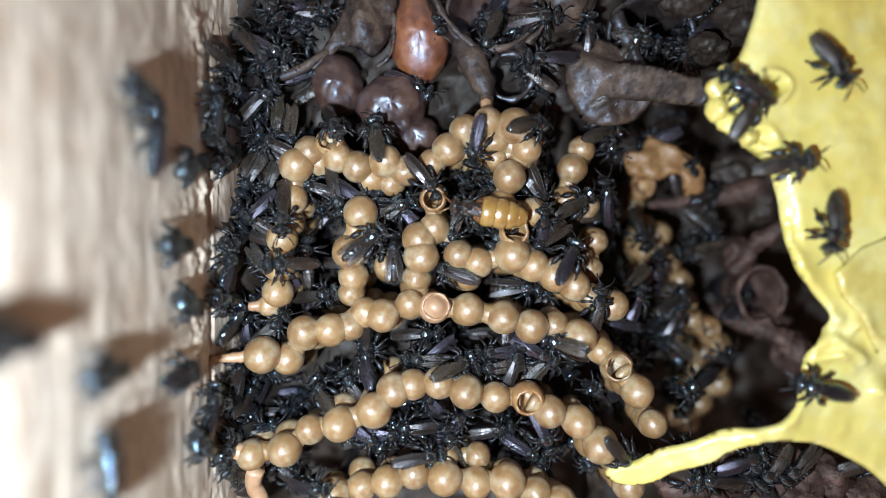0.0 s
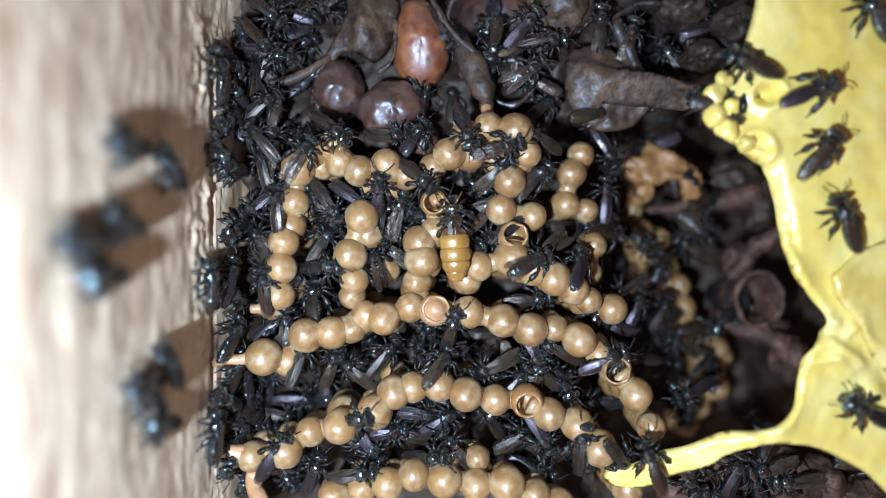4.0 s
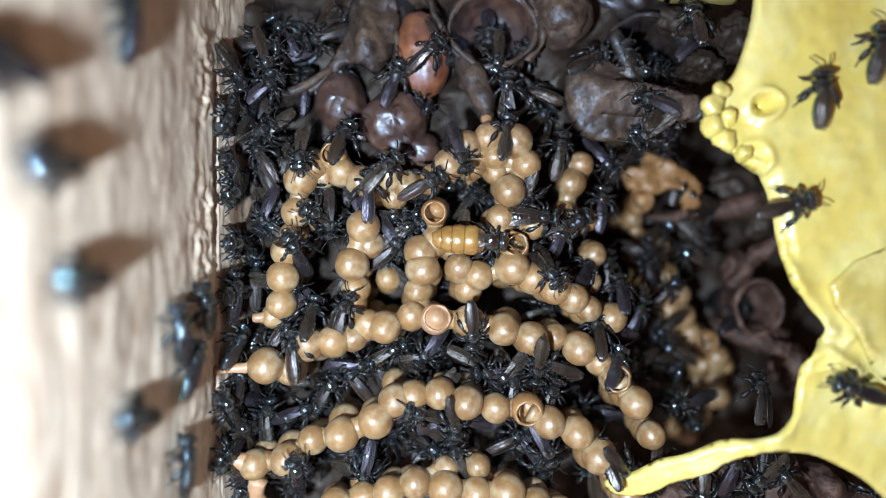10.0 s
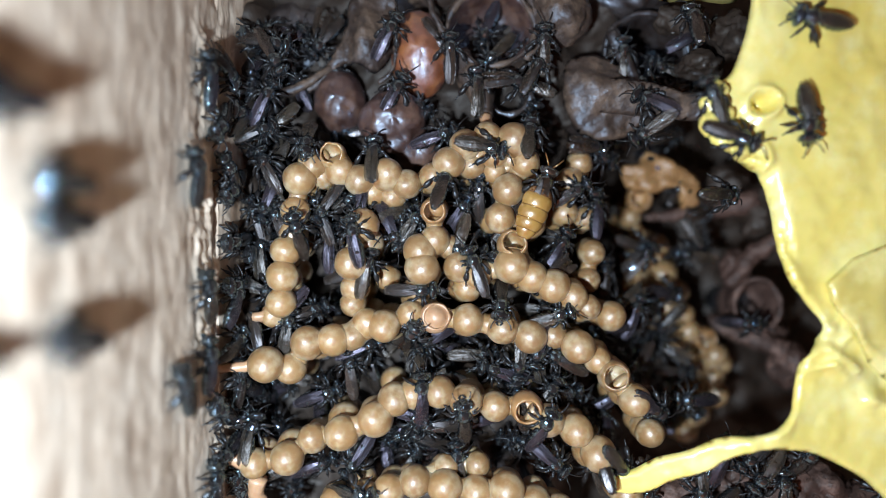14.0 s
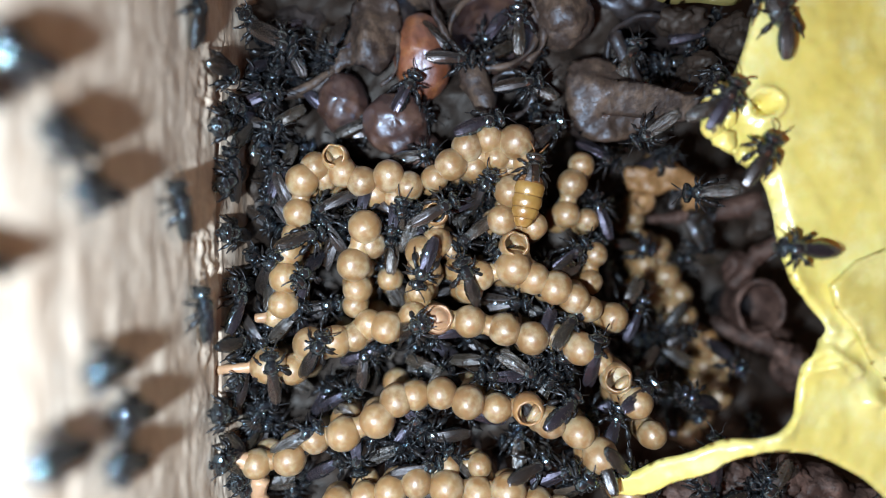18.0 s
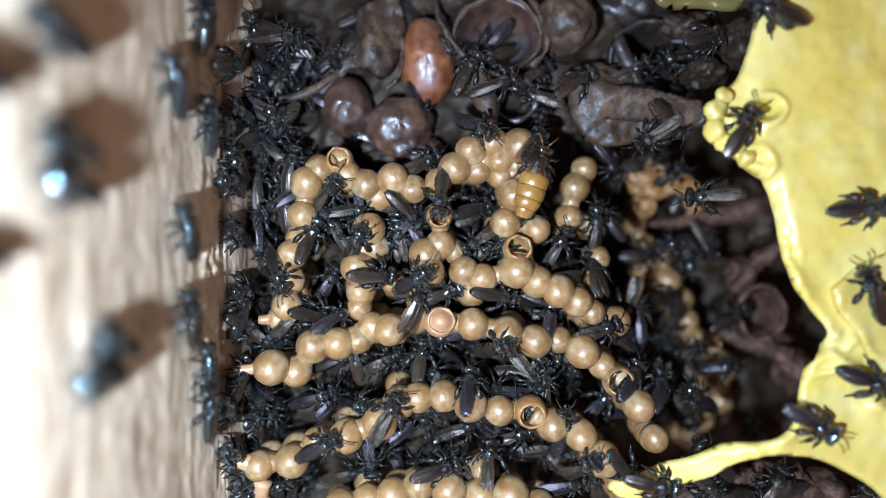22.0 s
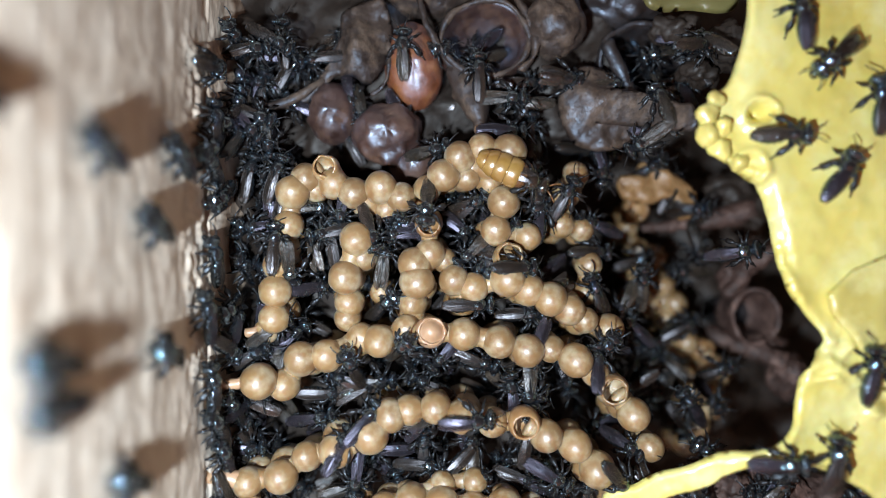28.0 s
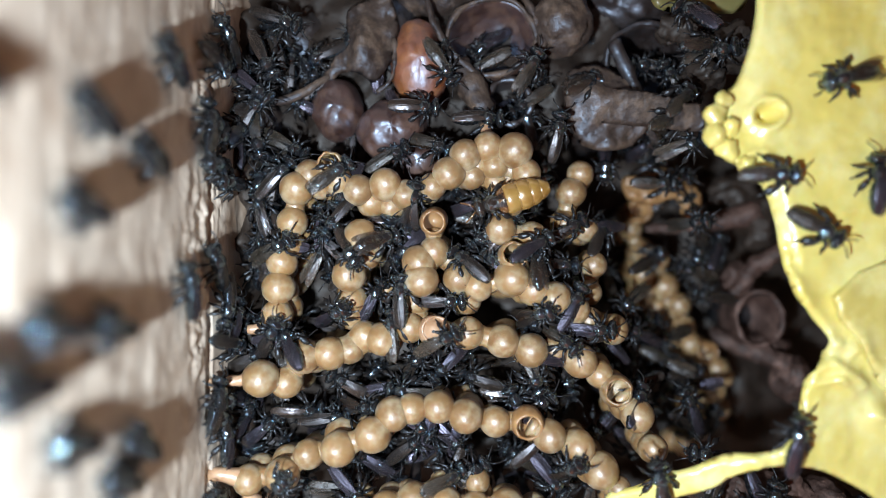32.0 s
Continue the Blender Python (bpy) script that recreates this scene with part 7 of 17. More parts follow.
    crawl(2, "on brood cells", [(0, at(0.6, -8.8, 0.3, 20, -36, 2)), (1, at(0.8, -8.8, 0.4, 40, -45, 9)), (1.5, at(0.9, -8.7, -0.8, 95, -36, -16)), (2, at(0.9, -8.6, -2.1, 150, -27, 10)), (2.5, at(0.7, -8.6, -0.8, 95, -23, -4)), (3, at(0.4, -8.6, 0.4, 40, -33, -10)), (6, at(-1.2, -9.5, 0.3, 85, -43, -11)), (7, at(-1.6, -9.6, 0.6, 80, -20, 3)), (8, at(-2.3, -10.4, -6.4, 80, -30, 0)), (9, at(-0.2, -10.5, 0.9, 90, 44, 3)), (10, at(-1.6, -11.1, 0.3, 160, 33, 6)), (10.5, at(-1.1, -10.3, 0.7, 105, 14, -12)), (11, at(-0.6, -9.6, 1.2, 50, -23, 0)), (12, at(-1.8, -9.3, 0.5, 110, -32, 17)), (13, at(-1.8, -8.5, 0.2, 60, -44, -16)), (14, at(-1.3, -8.4, -1.8, 85, -47, -13)), (15.5, at(-0.9, -8.5, -2.1, 42, -9, -11)), (18, at(-0.6, -8.5, -2.1, -20, 14, -2)), (18.5, at(-0.8, -8.1, -2.1, 32, -0, 9)), (19, at(-1.1, -7.7, -2.1, 85, -16, -12)), (20, at(-1.7, -8.4, -1.9, 40, -40, 5)), (21, at(-0.9, -7.6, -2.3, 15, -4, 10)), (22, at(-1.8, -8.1, -1.8, 80, -38, -7)), (23, at(-1.4, -7.8, -1.9, 80, -44, -17)), (24, at(-2.1, -8.1, -2.3, 20, 2, -3)), (25, at(-2.1, -8.1, -1.9, 70, -35, -0)), (28, at(-2.1, -5.4, 0.0, 40, 49, -5)), (29, at(-0.5, -4.7, 0.6, 60, 21, 11)), (30, at(-1.2, -5.1, 0.2, 80, 39, 16)), (31, at(-0.7, -4.7, 0.5, 40, 18, -1)), (32, at(0.2, -5.1, 0.8, 30, 20, -0))])
    crawl(5, "on brood cells", [(0, at(-5.0, -9.3, -1.8, 100, -39, -13)), (1, at(-5.1, -8.8, -2.3, 110, 7, 1)), (1.333, at(-5.3, -8.8, -2.3, 53, 11, -10)), (1.667, at(-5.5, -8.7, -2.3, -3, -8, 11)), (2, at(-5.6, -8.7, -2.3, -60, -11, -6)), (3, at(-5.8, -11.1, 0.8, 0, 42, -7)), (6, at(-4.6, -12.4, 1.3, 20, -5, -11)), (7, at(-10.8, -8.0, 1.1, 20, -17, 3)), (8, at(-9.6, -7.9, -0.1, 20, -22, -17)), (9, at(-6.3, -6.5, 0.1, 60, 27, 8)), (10, at(-6.5, -7.9, -2.3, 0, -5, 18)), (11, at(-6.4, -8.2, -6.8, 0, -30, 0)), (12, at(-6.4, -7.8, -2.3, 30, -10, -5)), (13, at(-5.9, -7.4, -2.3, 40, -11, 3)), (14, at(-5.8, -7.2, -2.3, 20, -7, -14)), (17, at(-6.8, -7.9, -2.3, 0, -1, 17)), (18, at(-5.6, -7.1, -2.3, 20, -3, 16)), (19, at(-5.5, -7.4, -6.8, 20, -30, 0)), (20, at(-9.2, -11.1, -2.3, 20, 1, 15)), (21, at(-8.9, -9.5, -2.3, 0, -9, 1)), (22, at(-9.5, -10.3, -2.3, 20, 7, 5)), (23, at(-9.4, -10.6, -6.8, 20, -30, 0)), (24, at(-11.0, -11.4, -2.3, 20, 10, -9)), (25, at(-11.5, -9.7, -2.3, 0, -6, 4)), (28, at(-8.8, -10.9, -2.3, 10, 9, -1)), (29, at(-9.2, -11.8, 0.1, 85, -44, -2)), (30, at(-8.7, -7.3, 0.5, 120, 42, 9)), (31, at(-9.2, -7.0, 0.6, 80, 41, -8)), (32, at(-10.1, -5.8, 0.6, 120, -33, 4))])
    crawl(2, "on brood cells", [(0, at(-8.1, -11.3, -1.8, 130, -42, -9)), (1, at(-9.2, -10.7, -2.3, 120, 2, 2)), (1.333, at(-8.7, -10.5, -2.2, 170, 22, 5)), (1.667, at(-8.3, -10.4, -2.1, 220, 2, 11)), (2, at(-7.9, -10.3, -2.1, 270, 19, 9)), (2.333, at(-8.1, -9.7, -2.1, 210, 21, 10)), (2.667, at(-8.3, -9.2, -2.1, 150, 22, -11)), (3, at(-8.6, -8.7, -2.1, 90, 25, 17)), (6, at(-6.4, -8.4, -2.3, 50, -8, 2)), (7, at(-6.2, -7.8, -2.3, 10, 3, 7)), (8, at(-5.5, -8.2, -2.3, 30, -7, 5)), (9, at(-3.7, -8.0, -2.3, 20, -5, 11)), (10, at(-3.8, -7.5, -2.3, 30, 5, -17)), (11, at(-4.4, -7.8, -2.3, 0, 9, 2)), (12, at(-4.0, -7.0, -2.3, 20, 2, -13)), (13, at(-3.7, -6.3, -0.0, 60, 37, -4)), (14, at(-3.6, -6.7, -5.5, 60, -30, 0)), (18, at(-3.6, -6.7, -5.5, 60, -30, 0)), (19, at(-4.2, -6.1, 0.2, 40, 30, -18)), (20, at(-3.4, -7.0, -2.3, 20, -2, -15)), (21, at(-4.3, -7.4, -2.3, 40, 6, -1)), (22, at(-4.6, -7.7, -2.3, 30, 8, 2)), (23, at(-5.2, -8.7, -2.3, 0, -2, 5)), (24, at(-5.3, -8.1, -2.3, 0, -11, -4)), (25, at(-4.6, -8.5, -2.3, 0, 8, 3)), (28, at(-4.6, -8.1, -2.3, 0, -2, 15)), (29, at(-5.6, -7.8, -2.3, 30, 5, -3)), (30, at(-2.7, -7.4, -2.3, 0, 9, -6)), (31, at(-3.2, -7.1, -2.3, 30, 3, 12)), (32, at(-3.1, -4.8, -0.2, 90, -10, -17))])
    crawl(3, "on brood cells", [(0, at(5.6, -3.7, -2.3, 0, -2, -14)), (0.5, at(5.7, -3.5, -1.3, -42, -12, 2)), (1, at(5.7, -3.4, -0.3, -85, -27, 2)), (2, at(6.5, -2.0, 0.2, -90, -12, 3)), (2.5, at(6.2, -1.1, 0.4, -30, -36, -8)), (3, at(5.8, -0.1, 0.5, 30, -38, -13)), (6, at(6.9, -5.8, 0.6, -30, 10, -1)), (7, at(6.5, -4.6, -0.1, -60, 43, -16)), (8, at(5.8, -2.9, -0.1, -80, -42, -4)), (8.5, at(5.8, -3.2, -0.3, -25, -3, -13)), (9, at(5.8, -3.5, -0.6, 30, 7, -1)), (9.5, at(6.7, -2.6, 0.0, -15, 35, -4)), (10, at(7.6, -1.6, 0.6, -60, 40, -5)), (10.5, at(7.0, -2.0, 0.5, 0, 29, -3)), (11, at(6.5, -2.3, 0.4, 60, 31, -3)), (12, at(5.5, -3.1, -6.1, 60, -30, 0)), (13, at(6.1, -5.8, 0.4, 60, -24, -1)), (14, at(5.1, -6.6, -6.1, 60, -30, 0)), (17, at(4.6, -4.8, 0.6, 80, -44, 16)), (17.5, at(4.7, -4.3, -0.9, 40, -10, -4)), (18, at(4.8, -3.8, -2.3, 0, 7, -10)), (19, at(7.2, -1.8, 1.0, 0, -7, 13)), (20, at(5.5, -0.3, 0.7, 30, -32, 18)), (21, at(4.5, -1.1, -6.1, 30, -30, 0)), (24, at(4.5, -1.1, -6.1, 30, -30, 0)), (25, at(6.9, -1.9, 0.2, 80, 20, -17)), (28, at(5.9, -2.7, -6.1, 80, -30, 0)), (29, at(5.9, -2.7, -6.1, 80, -30, 0)), (30, at(7.1, -3.6, 0.1, 60, 39, -7)), (30.5, at(7.3, -3.9, -0.3, 0, 20, -13)), (31, at(7.4, -4.2, -0.8, -60, 22, 2)), (31.5, at(7.2, -3.8, -0.4, -20, 32, 2)), (32, at(7.1, -3.4, -0.0, 20, 46, -3))])
    crawl(2, "on brood cells", [(0, at(5.6, 7.5, 0.7, 15, -46, -17)), (1, at(5.6, 8.0, 0.8, 10, -38, 14)), (1.5, at(6.4, 7.8, -0.5, 80, 10, -4)), (2, at(7.2, 7.6, -1.9, 150, 26, -18)), (3, at(6.9, 7.7, -0.1, 150, 44, 12)), (6, at(6.0, 7.1, -6.0, 150, -30, 0)), (7, at(4.1, 10.8, -1.9, 120, 3, -8)), (8, at(3.2, 10.2, -6.0, 120, -30, 0)), (8.5, at(2.5, 9.7, -4.0, 80, -2, 7)), (9, at(1.7, 9.2, -2.0, 40, 18, 14)), (10, at(0.8, 8.7, -6.0, 40, -30, 0)), (11, at(-2.1, 8.4, -2.3, 40, 4, -12)), (12, at(-2.7, 7.0, -1.9, 30, -27, -12)), (13, at(-3.7, 5.5, 0.5, 60, -24, -17)), (14, at(-3.3, 3.0, -2.1, 20, -32, 10)), (17, at(-2.8, 2.6, -2.0, 90, 30, -18)), (18, at(-2.8, 3.0, -1.4, 80, 33, -9)), (19, at(-2.0, 4.2, -0.1, 30, 9, -13)), (19.5, at(-1.6, 4.3, -0.0, -10, -0, -16)), (20, at(-1.2, 4.5, 0.0, -50, -7, 9)), (21, at(-0.9, 3.9, 0.4, -95, 29, -6)), (22, at(-0.4, 4.1, 0.7, -95, 18, -1)), (25, at(-0.9, 4.0, 0.6, -95, 15, 15)), (28, at(-0.6, 3.9, 0.6, -95, 27, -0)), (31, at(-0.1, 4.7, 0.7, -95, -11, -14)), (32, at(-1.0, 4.2, -6.0, -95, -30, 0))])
    crawl(3, "on brood cells", [(0, at(7.0, 3.7, -2.2, -60, -14, 6)), (1, at(7.0, 3.6, -2.0, -80, 21, 14)), (2, at(6.4, 3.3, -0.8, -90, 29, 11)), (2.333, at(6.6, 3.8, -1.3, -40, 15, -6)), (2.667, at(6.7, 4.3, -1.8, 10, 22, -0)), (3, at(6.8, 4.8, -2.3, 60, 10, -12)), (6, at(6.0, 4.4, 0.2, -10, -32, -6)), (7, at(5.9, 4.8, 0.5, 60, -24, 15)), (8, at(6.3, 3.1, -0.7, 90, -43, 3)), (9, at(6.5, 3.0, -1.2, 30, -20, -4)), (10, at(6.6, 2.5, -0.6, 0, -14, -2)), (11, at(7.0, 2.5, -0.8, 0, -9, 9)), (12, at(7.2, 2.7, -6.7, 0, -30, 0)), (13, at(7.0, 2.0, -0.4, 20, -24, -17)), (14, at(7.1, 2.3, -6.7, 20, -30, 0)), (17, at(7.2, 3.2, -0.9, 90, -25, 7)), (18, at(7.3, 3.4, -6.7, 90, -30, 0)), (22, at(7.3, 3.4, -6.7, 90, -30, 0)), (23, at(6.6, 2.5, -0.4, 60, -22, -5)), (24, at(6.7, 2.8, -6.7, 60, -30, 0)), (25, at(7.0, 0.4, -0.7, 90, 3, 4)), (26.5, at(5.1, 0.5, -1.3, 130, -12, 12)), (28, at(3.2, 0.6, -1.9, 170, -44, 3)), (28.5, at(2.4, 0.0, -0.9, 130, -35, 0)), (29, at(1.7, -0.5, 0.0, 90, -48, -10)), (30, at(0.5, -0.3, 0.2, 90, -0, -1)), (31, at(-1.7, -0.1, 1.2, 90, -37, 11)), (32, at(-4.6, 1.4, 0.1, 20, -41, -8))])
    crawl(2, "on brood cells", [(0, at(9.5, 2.6, -2.5, 30, -26, 12)), (1, at(9.7, 2.8, -2.4, 20, -11, -10)), (2, at(10.0, 1.4, -2.6, 0, -28, 1)), (3, at(10.0, 1.5, -6.8, 0, -30, 0)), (6, at(9.0, 0.7, -2.5, 0, -10, 6)), (7, at(10.0, 0.5, -2.6, 0, -34, 14)), (7.5, at(10.4, 2.7, -2.7, 45, -6, 4)), (8, at(10.8, 4.9, -2.8, 90, 16, -11)), (9, at(8.3, 7.2, -2.3, 80, 3, -12)), (10, at(8.5, 7.4, -2.3, 80, 2, 10)), (11, at(7.2, 8.8, -2.0, 80, -0, 2)), (12, at(6.9, 7.6, -0.6, 80, -39, 8)), (13, at(7.2, 7.8, -1.7, 80, -30, -13)), (14, at(6.3, 7.7, 0.3, 80, -39, -13)), (15.5, at(5.9, 7.2, 0.5, 20, -12, 4)), (17, at(5.4, 6.6, 0.7, -40, -5, -11)), (18, at(5.5, 6.8, -6.8, -40, -30, 0)), (23, at(5.5, 6.8, -6.8, -40, -30, 0)), (23.5, at(5.8, 7.3, -3.2, 10, -38, -0)), (24, at(6.1, 7.8, 0.4, 60, -44, -12)), (25, at(6.2, 8.0, -6.8, 60, -30, 0)), (26.5, at(6.4, 6.7, -3.5, -5, -40, 14)), (28, at(6.7, 5.5, -0.2, -70, -47, -11)), (29, at(4.4, 4.3, 0.6, -80, -1, 4)), (30, at(4.4, 4.5, -6.8, -80, -30, 0)), (32, at(4.4, 4.5, -6.8, -80, -30, 0))])
    crawl(1, "on brood cells", [(0, at(8.7, -1.7, 0.4, 60, -31, -6)), (1, at(9.0, -2.0, 0.2, 60, -42, 15)), (2, at(9.9, -1.5, -1.9, 90, -42, -17)), (3, at(9.5, -2.1, -0.2, 90, -34, 12)), (6, at(9.5, -1.5, -2.0, 40, -42, -5)), (7, at(8.6, -2.7, 0.2, 60, -12, -2)), (7.5, at(8.8, -3.6, -1.1, 20, -28, 2)), (8, at(9.0, -4.5, -2.5, -20, -14, 10)), (8.5, at(9.8, -4.3, -1.4, 45, 15, -2)), (9, at(10.6, -4.0, -0.4, 110, 27, -11)), (10, at(13.3, -3.4, -2.7, 90, -45, -1)), (11, at(13.4, -2.9, -6.6, 90, -30, 0)), (12, at(13.4, -2.9, -6.6, 90, -30, 0)), (13, at(13.5, -7.5, -4.7, 40, -30, 0)), (14, at(13.5, -7.0, -6.6, 40, -30, 0)), (17, at(10.6, -8.0, -0.1, 90, 29, 13)), (18, at(10.6, -7.2, -0.2, 80, 10, 4)), (19, at(11.0, -6.7, -1.6, 60, -37, -7)), (20, at(11.1, -6.2, -6.6, 60, -30, 0)), (23, at(11.1, -6.2, -6.6, 60, -30, 0)), (24, at(13.4, -8.2, -0.9, 60, -48, 8)), (25, at(11.5, -7.8, 0.1, 0, -28, -7)), (26.5, at(11.4, -7.7, -0.2, 40, -27, -3)), (28, at(11.3, -7.6, -0.5, 80, -34, -8)), (29, at(9.3, -7.1, 0.7, 40, 36, -1)), (30, at(11.2, -5.3, -1.5, 60, -32, 14)), (31, at(10.4, -4.5, -0.8, 30, 11, 7)), (32, at(10.7, -4.5, -0.6, 0, 7, 8))])
    crawl(5, "on brood cells", [(0, at(7.4, 1.0, -1.2, 90, 20, -9)), (1, at(7.8, 0.3, -2.2, 80, -6, 8)), (2, at(7.4, 1.3, -6.9, 80, -30, 0)), (3, at(7.4, 1.3, -6.9, 80, -30, 0)), (6, at(7.1, 0.3, -0.5, 90, -21, 16)), (7, at(7.2, 0.1, -2.1, 20, -24, -2)), (8, at(7.3, -0.1, -2.1, -40, -12, 0)), (8.5, at(8.5, -1.0, -1.4, 0, -32, -11)), (9, at(9.6, -1.8, -0.6, 40, -31, 13)), (10, at(10.3, -1.7, -2.4, 60, -39, 5)), (11, at(10.6, -1.6, -2.6, 110, -16, -8)), (12, at(10.9, -1.6, -2.3, 90, -32, -14)), (13, at(10.2, 0.0, -2.6, 60, -14, 4)), (14, at(8.5, 0.2, -2.3, 60, -10, 11)), (17, at(9.2, 0.3, -2.4, 60, -2, 5)), (18, at(9.4, -0.1, -2.5, 40, -6, 5)), (19, at(9.4, 1.4, -2.5, 0, -25, 4)), (20, at(9.7, 1.7, -2.5, 20, -9, -18)), (21, at(10.1, 1.4, -2.6, 0, -28, 8)), (22, at(9.7, 2.4, -6.9, 0, -30, 0)), (23, at(9.7, 2.0, -2.4, 30, -25, 5)), (24, at(8.9, 0.9, -2.4, 40, -7, 5)), (25, at(8.6, 1.9, -6.9, 40, -30, 0)), (28, at(7.8, 3.2, -2.1, 80, -16, -17)), (29, at(6.9, 3.2, -1.0, 40, -26, -18)), (30, at(7.4, 2.7, -1.2, 0, -31, -11)), (32, at(6.2, 1.0, 0.3, 30, -25, -4))])
    crawl(5, "on brood cells", [(0, at(11.4, -11.6, -3.9, 130, 29, 11)), (1, at(11.4, -10.6, -3.9, 125, 31, 5)), (2, at(11.5, -7.9, -0.2, 80, -20, -1)), (3, at(11.8, -8.4, -0.2, 20, 15, 2)), (6, at(11.1, -7.3, -0.6, 60, -31, 1)), (7, at(14.4, -9.5, -0.7, 80, -28, -14)), (8, at(12.8, -9.9, 0.5, 90, 27, 1)), (9, at(13.1, -8.6, -0.3, 40, -44, 13)), (10, at(12.2, -8.4, -0.2, 60, -40, -13)), (11, at(11.0, -8.4, -0.7, 40, 31, 16)), (12, at(9.1, -7.8, 0.4, 40, 39, -7)), (13, at(10.4, -8.0, -0.7, 60, 24, -10)), (14, at(7.0, -11.9, 0.8, 60, 20, 12)), (17, at(6.8, -10.7, 1.0, 10, -48, 13)), (18, at(8.0, -10.9, 0.9, 40, -31, 10)), (19, at(7.2, -13.2, 0.6, 80, 28, 6)), (20, at(8.2, -10.7, 0.5, 40, -36, -6)), (21, at(7.4, -10.9, 0.8, 20, -44, -5)), (22, at(8.3, -12.1, 0.3, 80, 13, -16)), (23, at(8.0, -14.8, -2.1, 60, 28, 5)), (24, at(6.5, -13.8, -2.3, 20, 9, 6)), (25, at(7.6, -15.3, -2.3, 0, 2, -13)), (28, at(7.5, -16.0, -2.3, -20, -8, 8)), (29, at(7.9, -16.8, -6.4, -20, -30, 0)), (30, at(7.9, -16.8, -6.4, -20, -30, 0)), (31, at(7.4, -14.8, -2.3, 30, -12, 16)), (32, at(7.8, -15.6, -6.4, 30, -30, 0))])
    crawl(4, "on brood cells", [(0, at(8.9, -7.4, 0.1, 170, -47, 9)), (1, at(6.8, -7.6, -2.1, 150, 27, 10)), (1.333, at(7.0, -8.0, -2.2, 90, -3, -17)), (1.667, at(7.2, -8.5, -2.2, 30, 13, 10)), (2, at(7.5, -8.9, -2.3, -30, -9, -10)), (3, at(8.2, -9.5, -2.3, -40, 2, -11)), (6, at(6.9, -8.4, -2.3, 20, -0, 10)), (7, at(7.0, -8.4, -2.3, -10, 3, 12)), (8, at(5.7, -8.6, -2.3, 0, 12, 7)), (9, at(8.7, -8.5, -2.4, 20, -11, -11)), (10, at(9.0, -8.7, -6.6, 20, -30, 0)), (11, at(6.1, -12.1, 0.5, 0, 40, 4)), (11.33, at(5.9, -12.1, 0.5, 53, 13, 17)), (11.67, at(5.8, -12.1, 0.4, 107, 5, 4)), (12, at(5.6, -12.1, 0.4, 160, -23, -1)), (13, at(6.4, -14.0, -2.3, 170, -9, 16)), (14, at(6.6, -14.3, -2.3, 160, -2, 14)), (15.5, at(5.9, -14.0, -2.3, 110, 9, -4)), (17, at(5.2, -13.8, -2.3, 60, -11, -17)), (18, at(5.6, -14.3, -2.0, 90, -27, -6)), (18.5, at(4.9, -14.3, -2.1, 45, -21, 13)), (19, at(4.3, -14.3, -2.1, 0, -10, 1)), (20, at(3.7, -13.0, -2.3, 20, -9, -12)), (21, at(3.6, -12.9, -1.8, 90, 28, 11)), (22, at(3.2, -14.9, 0.1, 80, -40, -17)), (23, at(2.5, -14.5, 0.3, 90, -38, 5)), (24, at(2.8, -14.7, -6.6, 90, -30, 0)), (25, at(2.6, -14.9, 0.1, 20, -37, -8)), (28, at(2.2, -13.6, -1.9, 90, -27, 16)), (29, at(2.5, -14.0, -2.3, 20, -8, 2)), (30, at(2.0, -14.8, 0.0, 30, -28, -3)), (31, at(-0.7, -14.4, -2.1, 20, -23, 13)), (32, at(0.0, -14.9, 0.5, 20, -36, -5))])
    crawl(4, "in the dark gap", [(0, at(17.6, -10.2, -8.9, 80, -5, 16)), (1, at(18.1, -9.3, -8.9, 85, 7, 15)), (2, at(17.7, -9.9, -8.9, 80, 5, 4)), (3, at(17.1, -10.1, -9.1, 80, -30, 0)), (4.5, at(16.6, -10.0, -9.0, 40, -21, -5)), (6, at(16.2, -9.9, -8.9, 0, 7, -9)), (6.5, at(17.0, -11.3, -8.7, 40, -9, -7)), (7, at(17.8, -12.8, -8.4, 80, -28, -12)), (8, at(18.2, -13.0, -7.8, 80, -46, 3)), (9, at(14.9, -11.9, -1.6, 60, -36, -11)), (10, at(15.2, -12.9, -9.1, 60, -30, 0)), (11, at(12.5, -12.2, -1.0, 70, 26, -10)), (11.5, at(12.9, -13.3, -0.5, 5, 41, -11)), (12, at(13.4, -14.4, -0.0, -60, 31, -9)), (13, at(13.6, -15.5, -9.1, -60, -30, 0)), (14, at(13.6, -15.5, -9.1, -60, -30, 0)), (17, at(13.5, -14.6, 0.2, -60, 31, 1)), (17.5, at(11.5, -15.2, 0.3, -10, 38, -6)), (18, at(9.5, -15.9, 0.3, 40, 33, 7)), (19, at(9.2, -15.5, 0.3, 60, 22, -3)), (20, at(10.0, -14.7, 1.1, 20, 38, 12)), (21, at(11.6, -13.7, 1.1, -30, -39, 11)), (22, at(9.8, -14.2, 1.0, 40, 43, -1)), (23, at(10.0, -16.4, -1.1, 60, 13, -11)), (24, at(10.8, -16.2, -1.2, 40, 35, -3)), (25, at(10.3, -16.0, -1.4, 110, -19, 8)), (28, at(10.3, -17.3, -9.1, 110, -30, 0)), (32, at(10.3, -17.3, -9.1, 110, -30, 0))])
